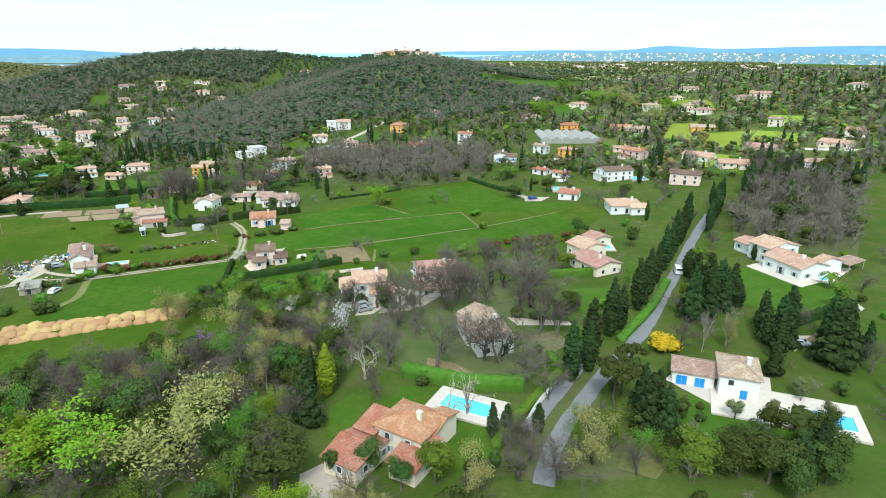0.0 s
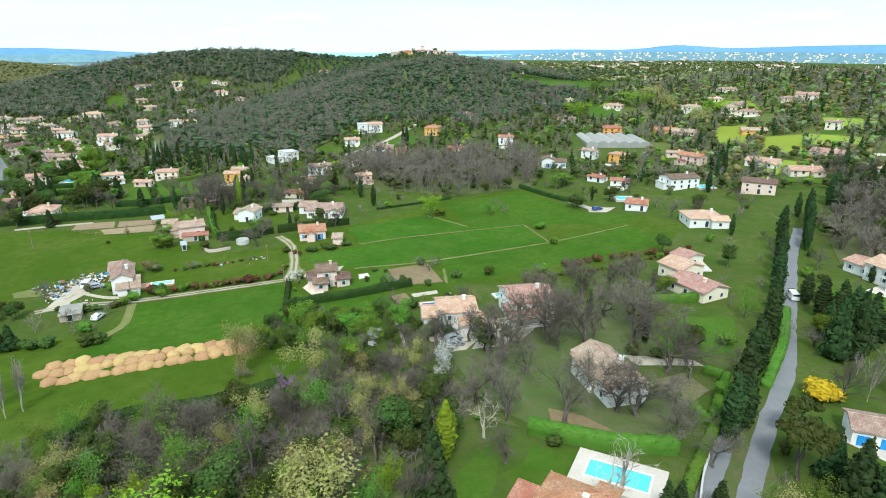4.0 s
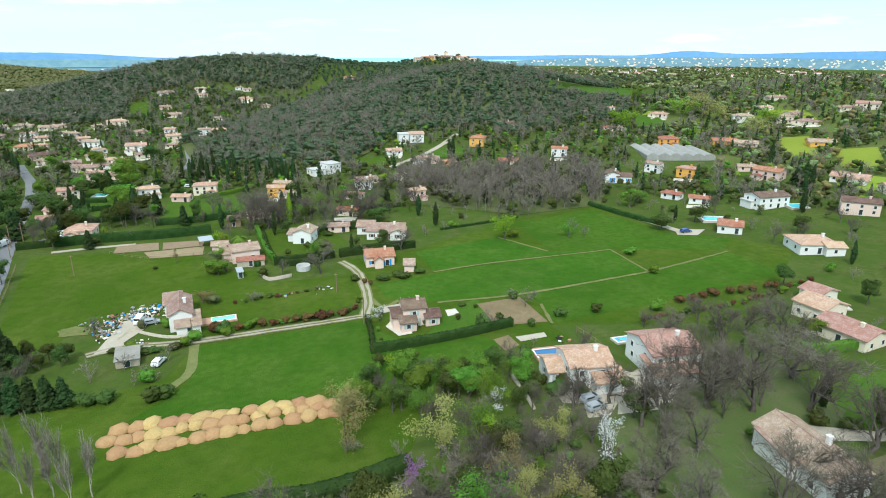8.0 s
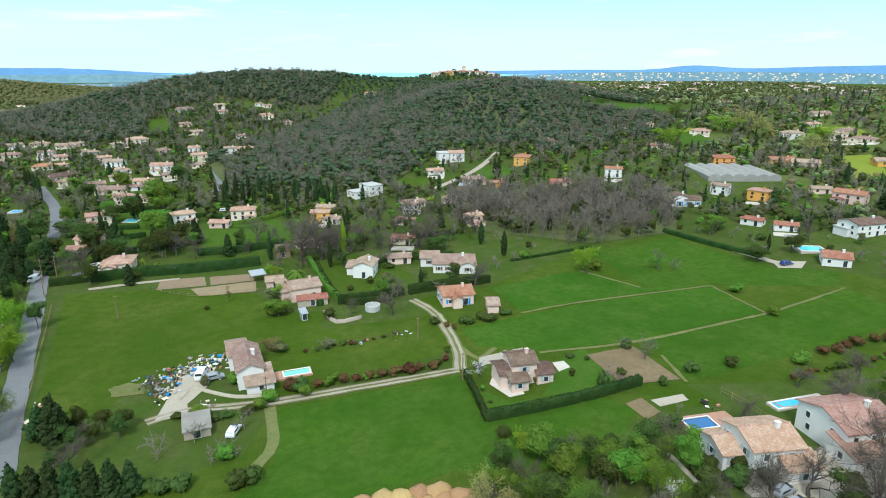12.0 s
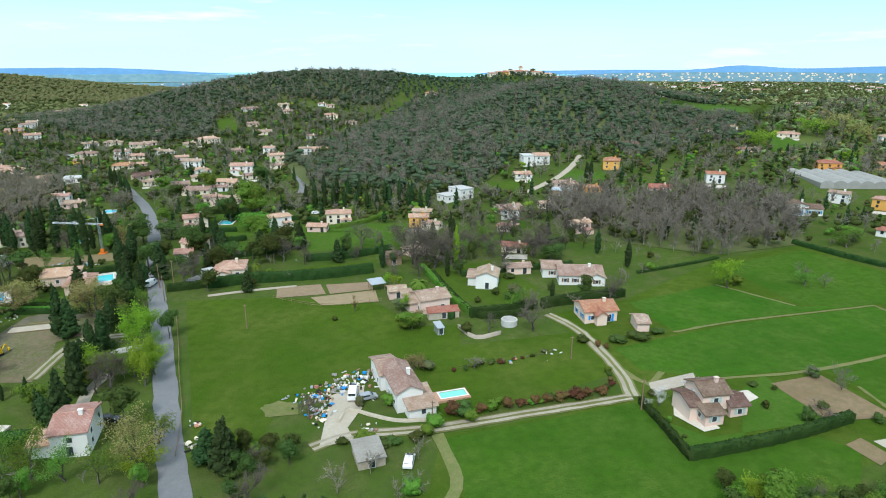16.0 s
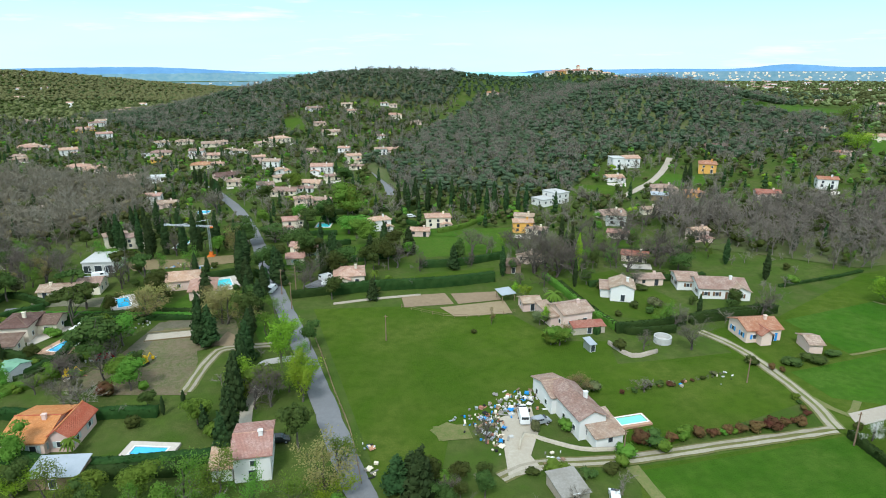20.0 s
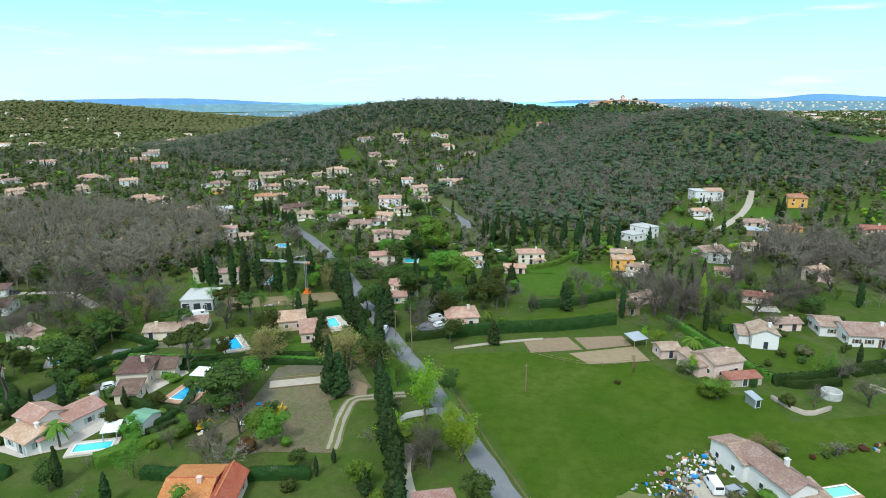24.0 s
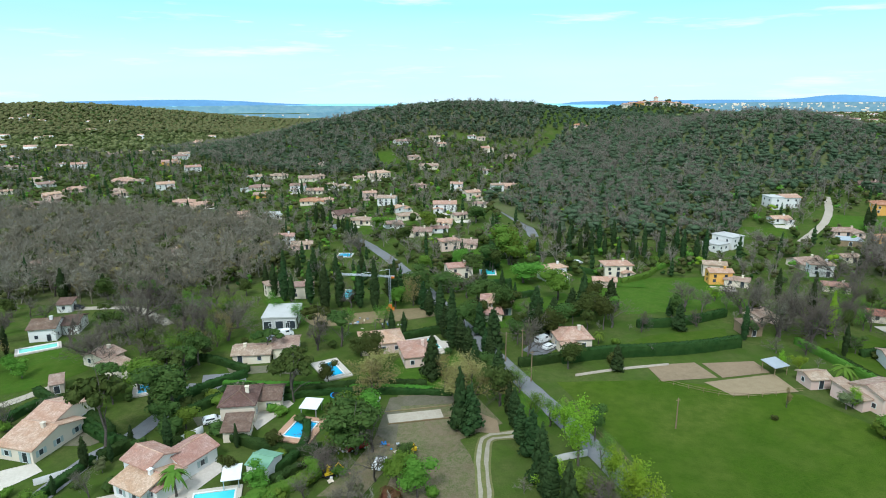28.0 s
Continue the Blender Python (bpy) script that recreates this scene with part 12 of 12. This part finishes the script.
wood("garden_trees", "dusky green trees among the villas", [(-560.0, 420.0), (-480.0, 330.0), (-270.0, 380.0), (-150.0, 350.0), (-60.0, 350.0), (70.0, 340.0), (175.0, 230.0), (330.0, 160.0), (640.0, 240.0), (720.0, 650.0), (430.0, 620.0), (330.0, 560.0), (230.0, 520.0), (130.0, 470.0), (60.0, 470.0), (10.0, 520.0), (-10.0, 600.0), (20.0, 690.0), (-100.0, 760.0), (-300.0, 820.0), (-560.0, 1000.0)], 10, "round", L_PINE, 3.5, 7, 319, 0, 0.9)
wood("hill_wood", "dense pine and oak wood covering the hill", [(0.0, 770.0), (250.0, 770.0), (330.0, 720.0), (520.0, 760.0), (420.0, 950.0), (300.0, 1060.0), (-60.0, 1060.0)], 8, "pine", L_WOOD, 7, 11, 318, 0)
wood("undergrowth", "evergreen undergrowth below the trees", [(-59.5, 126.7), (-41.1, 129.5), (-15.3, 126.4), (4.1, 140.3), (19.0, 131.0), (25.9, 108.3), (15.3, 110.0), (7.3, 101.4), (2.7, 96.5), (-2.0, 87.1), (-22.1, 88.3), (-52.6, 99.1)], 4.2, "round", L_DARK, 1.8, 4.5, 211, 0.35)
wood("undergrowth", "leafless undergrowth below the trees", [(-59.5, 126.7), (-41.1, 129.5), (-15.3, 126.4), (4.1, 140.3), (19.0, 131.0), (25.9, 108.3), (15.3, 110.0), (7.3, 101.4), (2.7, 96.5), (-2.0, 87.1), (-22.1, 88.3), (-52.6, 99.1)], 4.0, "bare", M_TWIG, 2.5, 6, 212, 0.2)
wood("undergrowth", "fresh green undergrowth below the trees", [(-59.5, 126.7), (-41.1, 129.5), (-15.3, 126.4), (4.1, 140.3), (19.0, 131.0), (25.9, 108.3), (15.3, 110.0), (7.3, 101.4), (2.7, 96.5), (-2.0, 87.1), (-22.1, 88.3), (-52.6, 99.1)], 6.5, "round", L_GREEN, 1.5, 3.5, 213, 0.3)
wood("far_wood", "far wooded country towards the sea", [(230.0, 800.0), (330.0, 640.0), (600.0, 620.0), (1400.0, 900.0), (1800.0, 1900.0), (600.0, 1900.0), (250.0, 1200.0)], 17, "lump", L_PINE, 6, 10, 61, 0)
wood("far_wood", "far bare woods towards the sea", [(230.0, 800.0), (330.0, 640.0), (600.0, 620.0), (1400.0, 900.0), (1800.0, 1900.0), (600.0, 1900.0), (250.0, 1200.0)], 19, "lump", L_HILL_SUNLIT, 6, 9, 62, 0)
wood("far_wood", "trees along the far valley floor", [(-700.0, 900.0), (-330.0, 860.0), (-300.0, 1020.0), (-200.0, 1300.0), (-500.0, 1350.0), (-900.0, 1150.0)], 13, "lump", L_PINE, 6, 10, 63, 0.2)
wood("far_wood", "spring trees along the far valley floor", [(-700.0, 900.0), (-330.0, 860.0), (-300.0, 1020.0), (-200.0, 1300.0), (-500.0, 1350.0), (-900.0, 1150.0)], 15, "lump", L_HILL_SUNLIT, 6, 10, 64, 0.2)

wood("garden_trees", "olives and oaks on the hill terraces", [(-145, 636), (-100, 625), (-40, 660), (20, 700), (40, 765), (-28, 775), (-74, 785), (-140, 760)], 8, "round", L_OLIVE, 3.5, 6, 71, 0, 0.8)
wood("garden_trees", "pines round the hill villas", [(-145, 636), (-100, 625), (-40, 660), (20, 700), (40, 765), (-28, 775), (-74, 785), (-140, 760)], 10, "pine", L_WOOD, 6, 10, 72, 0, 0.9)
wood("garden_trees", "leafless trees on the hill terraces", [(-145, 636), (-100, 625), (-40, 660), (20, 700), (40, 765), (-28, 775), (-74, 785), (-140, 760)], 9, "bare", M_TWIG, 5, 9, 73, 0, 0.9)

# distance

def ridge(name, mat, label, radius, a0, a1, base, bumps):
    """A far skyline: degrees of bearing (0 straight ahead along y, positive to the right), heights in metres."""
    V, T = [], []
    n = 160
    for k in range(n + 1):
        b = a0 + (a1 - a0) * k / n
        h = base
        for c, w, hi in bumps:
            h += hi * math.exp(-0.5 * ((b - c) / w) ** 2)
        h -= (h + 40) * (1 - min(1, (b - a0) / 6, (a1 - b) / 6)) ** 2
        h += 2.0 * noise.noise((b * 0.9, radius * 0.01, 0)) + 1.0 * noise.noise((b * 4.0, 3, 0))
        x, y = radius * math.sin(radians(b)), radius * math.cos(radians(b))
        for z, back in ((-60, 0), (h, 120)):
            V.append((x * (1 + back / radius) - 70, y * (1 + back / radius) + 80, z))
    for k in range(n):
        q = 2 * k
        T += [(q, q + 2, q + 3), (q, q + 3, q + 1)]
    ob = new(name, tri_mesh(name, np.array(V), np.array(T), [mat], smooth=True))
    return tagged(ob, label, "backdrop", kind="structure")


# The blue is distance haze painted into the base colour of the hills.
M_FAR_HAZE = material("haze-painted far hills", ((0.13, 0.26, 0.44), (0.16, 0.3, 0.48), (0.12, 0.23, 0.4)), 1.0, (0.004, 0.03), shift=0)
# Blue-grey of valley and woods is haze mixed into their own colours.
M_HAZE = material("far valley with painted haze", ((0.15, 0.27, 0.32), (0.12, 0.23, 0.3), (0.24, 0.34, 0.36)), 1.0, (0.006, 0.05), shift=0)
M_GREEN_HAZE = material("haze-painted wooded hills", ((0.1, 0.2, 0.25), (0.13, 0.23, 0.28), (0.22, 0.3, 0.34)), 1.0, (0.006, 0.05), shift=0)
ridge("backdrop", M_FAR_HAZE, "far hills painted haze-blue on the skyline", 4300, 14, 84, 32, ((38.5, 2.0, 30), (50, 7, 36), (62, 6, 40), (30, 4, 10)))
ridge("backdrop", M_FAR_HAZE, "far ridge painted haze-blue across the bay", 4200, -36, 0, 8, ((-13, 4.5, 26), (-22, 6, 30)))
ridge("backdrop", M_GREEN_HAZE, "distant wooded hills with haze painted in and scattered houses", 2900, 8, 88, 10, ((30, 6, 22), (42, 7, 26), (58, 9, 30)))
ridge("backdrop", M_HAZE, "valley below the blue ridge, paled by painted haze", 2600, -50, 10, 29, ((-10, 3, 4), (-25, 6, 5)))
ridge("backdrop", M_GREEN_HAZE, "wooded rise with painted haze at the valley mouth", 1950, -42, 6, 12, ((-3, 4, 8), (-14, 4, 4), (-26, 6, 7)))


def far_town(a0, a1, r0, r1, n, seed):
    """Houses too far off to count, joined: boxes under gabled roofs."""
    rng = random.Random(seed)
    V, T, I = [], [], []
    for k in range(n):
        b, r = radians(rng.uniform(a0, a1)), rng.uniform(r0, r1)
        x, y = r * math.sin(b), r * math.cos(b)
        w, d, h, e = rng.uniform(4, 9), rng.uniform(3.5, 6), rng.uniform(3, 7), rng.uniform(1.2, 2.2)
        z = land(x, y)
        c, s = math.cos(-b + rng.uniform(-0.5, 0.5)), math.sin(-b + rng.uniform(-0.5, 0.5))
        o = len(V)
        for px, py, pz in ((-w, -d, -2), (w, -d, -2), (w, d, -2), (-w, d, -2), (-w, -d, h), (w, -d, h), (w, d, h), (-w, d, h), (-w, 0, h + e), (w, 0, h + e)):
            V.append((x + c * px - s * py, y + s * px + c * py, z + pz))
        for q in ((0, 1, 5), (0, 5, 4), (1, 2, 6), (1, 6, 5), (2, 3, 7), (2, 7, 6), (3, 0, 4), (3, 4, 7), (5, 6, 9), (7, 4, 8)):
            T.append([o + j for j in q])
            I.append(0)
        for q in ((4, 5, 9), (4, 9, 8), (6, 7, 8), (6, 8, 9)):
            T.append([o + j for j in q])
            I.append(1)
    ob = new("far_houses", tri_mesh("far_houses", np.array(V), np.array(T), [M_WHITE, M_TILE_PINK], np.array(I)))
    tagged(ob, "tiny pale houses with tile roofs scattered in the distance", "houses", kind="stuff")


def ridge_town(a0, a1, radius, base, bumps, n, seed):
    """Houses too far off to count on the face of a far ridge, joined."""
    rng = random.Random(seed)
    V, T, I = [], [], []
    for k in range(n):
        b = rng.uniform(a0, a1)
        h = base + sum(hi * math.exp(-0.5 * ((b - c) / w) ** 2) for c, w, hi in bumps)
        f = 1 - 0.62 * rng.random() ** 1.3
        r = radius - 4 + 120 * f
        x, y, z = r * math.sin(radians(b)) - 70, r * math.cos(radians(b)) + 80, -60 + (h + 60) * f - 5
        w, d, e = rng.uniform(1.8, 5.0), 3, rng.uniform(1.6, 3.6)
        o = len(V)
        for px, py, pz in ((-w, -d, -2), (w, -d, -2), (w, d, -2), (-w, d, -2), (-w, -d, e), (w, -d, e), (w, d, e), (-w, d, e), (-w, 0, e + 1), (w, 0, e + 1)):
            V.append((x + px, y + py, z + pz))
        for q in ((0, 1, 5), (0, 5, 4), (1, 2, 6), (1, 6, 5), (3, 0, 4), (3, 4, 7), (5, 6, 9), (7, 4, 8)):
            T.append([o + j for j in q])
            I.append(0)
        for q in ((4, 5, 9), (4, 9, 8), (6, 7, 8), (6, 8, 9)):
            T.append([o + j for j in q])
            I.append(1)
    ob = new("far_houses", tri_mesh("far_houses", np.array(V), np.array(T), [M_CREAM, M_TILE_PINK], np.array(I)))
    tagged(ob, "tiny pale houses dotted over the far ridge", "houses", kind="stuff")


ridge_town(14, 56, 2900, 10, ((30, 6, 22), (42, 7, 26), (58, 9, 30)), 520, 8)
ridge_town(-24, -4, 1950, 12, ((-3, 4, 8), (-14, 4, 4), (-26, 6, 7)), 40, 9)
far_town(18, 58, 1100, 2300, 200, 5)
far_town(-32, 4, 1000, 1900, 70, 6)
seav = [(r * math.sin(radians(b)) - 70, r * math.cos(radians(b)) + 80, 13.0 if r > 3000 else -8.0) for r in (2500, 4750) for b in range(-60, 85, 3)]
k = len(seav) // 2
sea = new("water", mesh_of("water", seav, [(i, i + 1, k + i + 1, k + i) for i in range(k - 1)], M_SEA))
tagged(sea, "pale turquoise sea on the horizon", "sea", kind="structure")


# Dark panes stand in for the shade inside the shell's open bays.
for bay in (-3.4, 0.0, 3.4):
    add_window(shell_bays, pose(bay, -0.04, 0.2), 2.4, 2.6, None, 'window_bay')
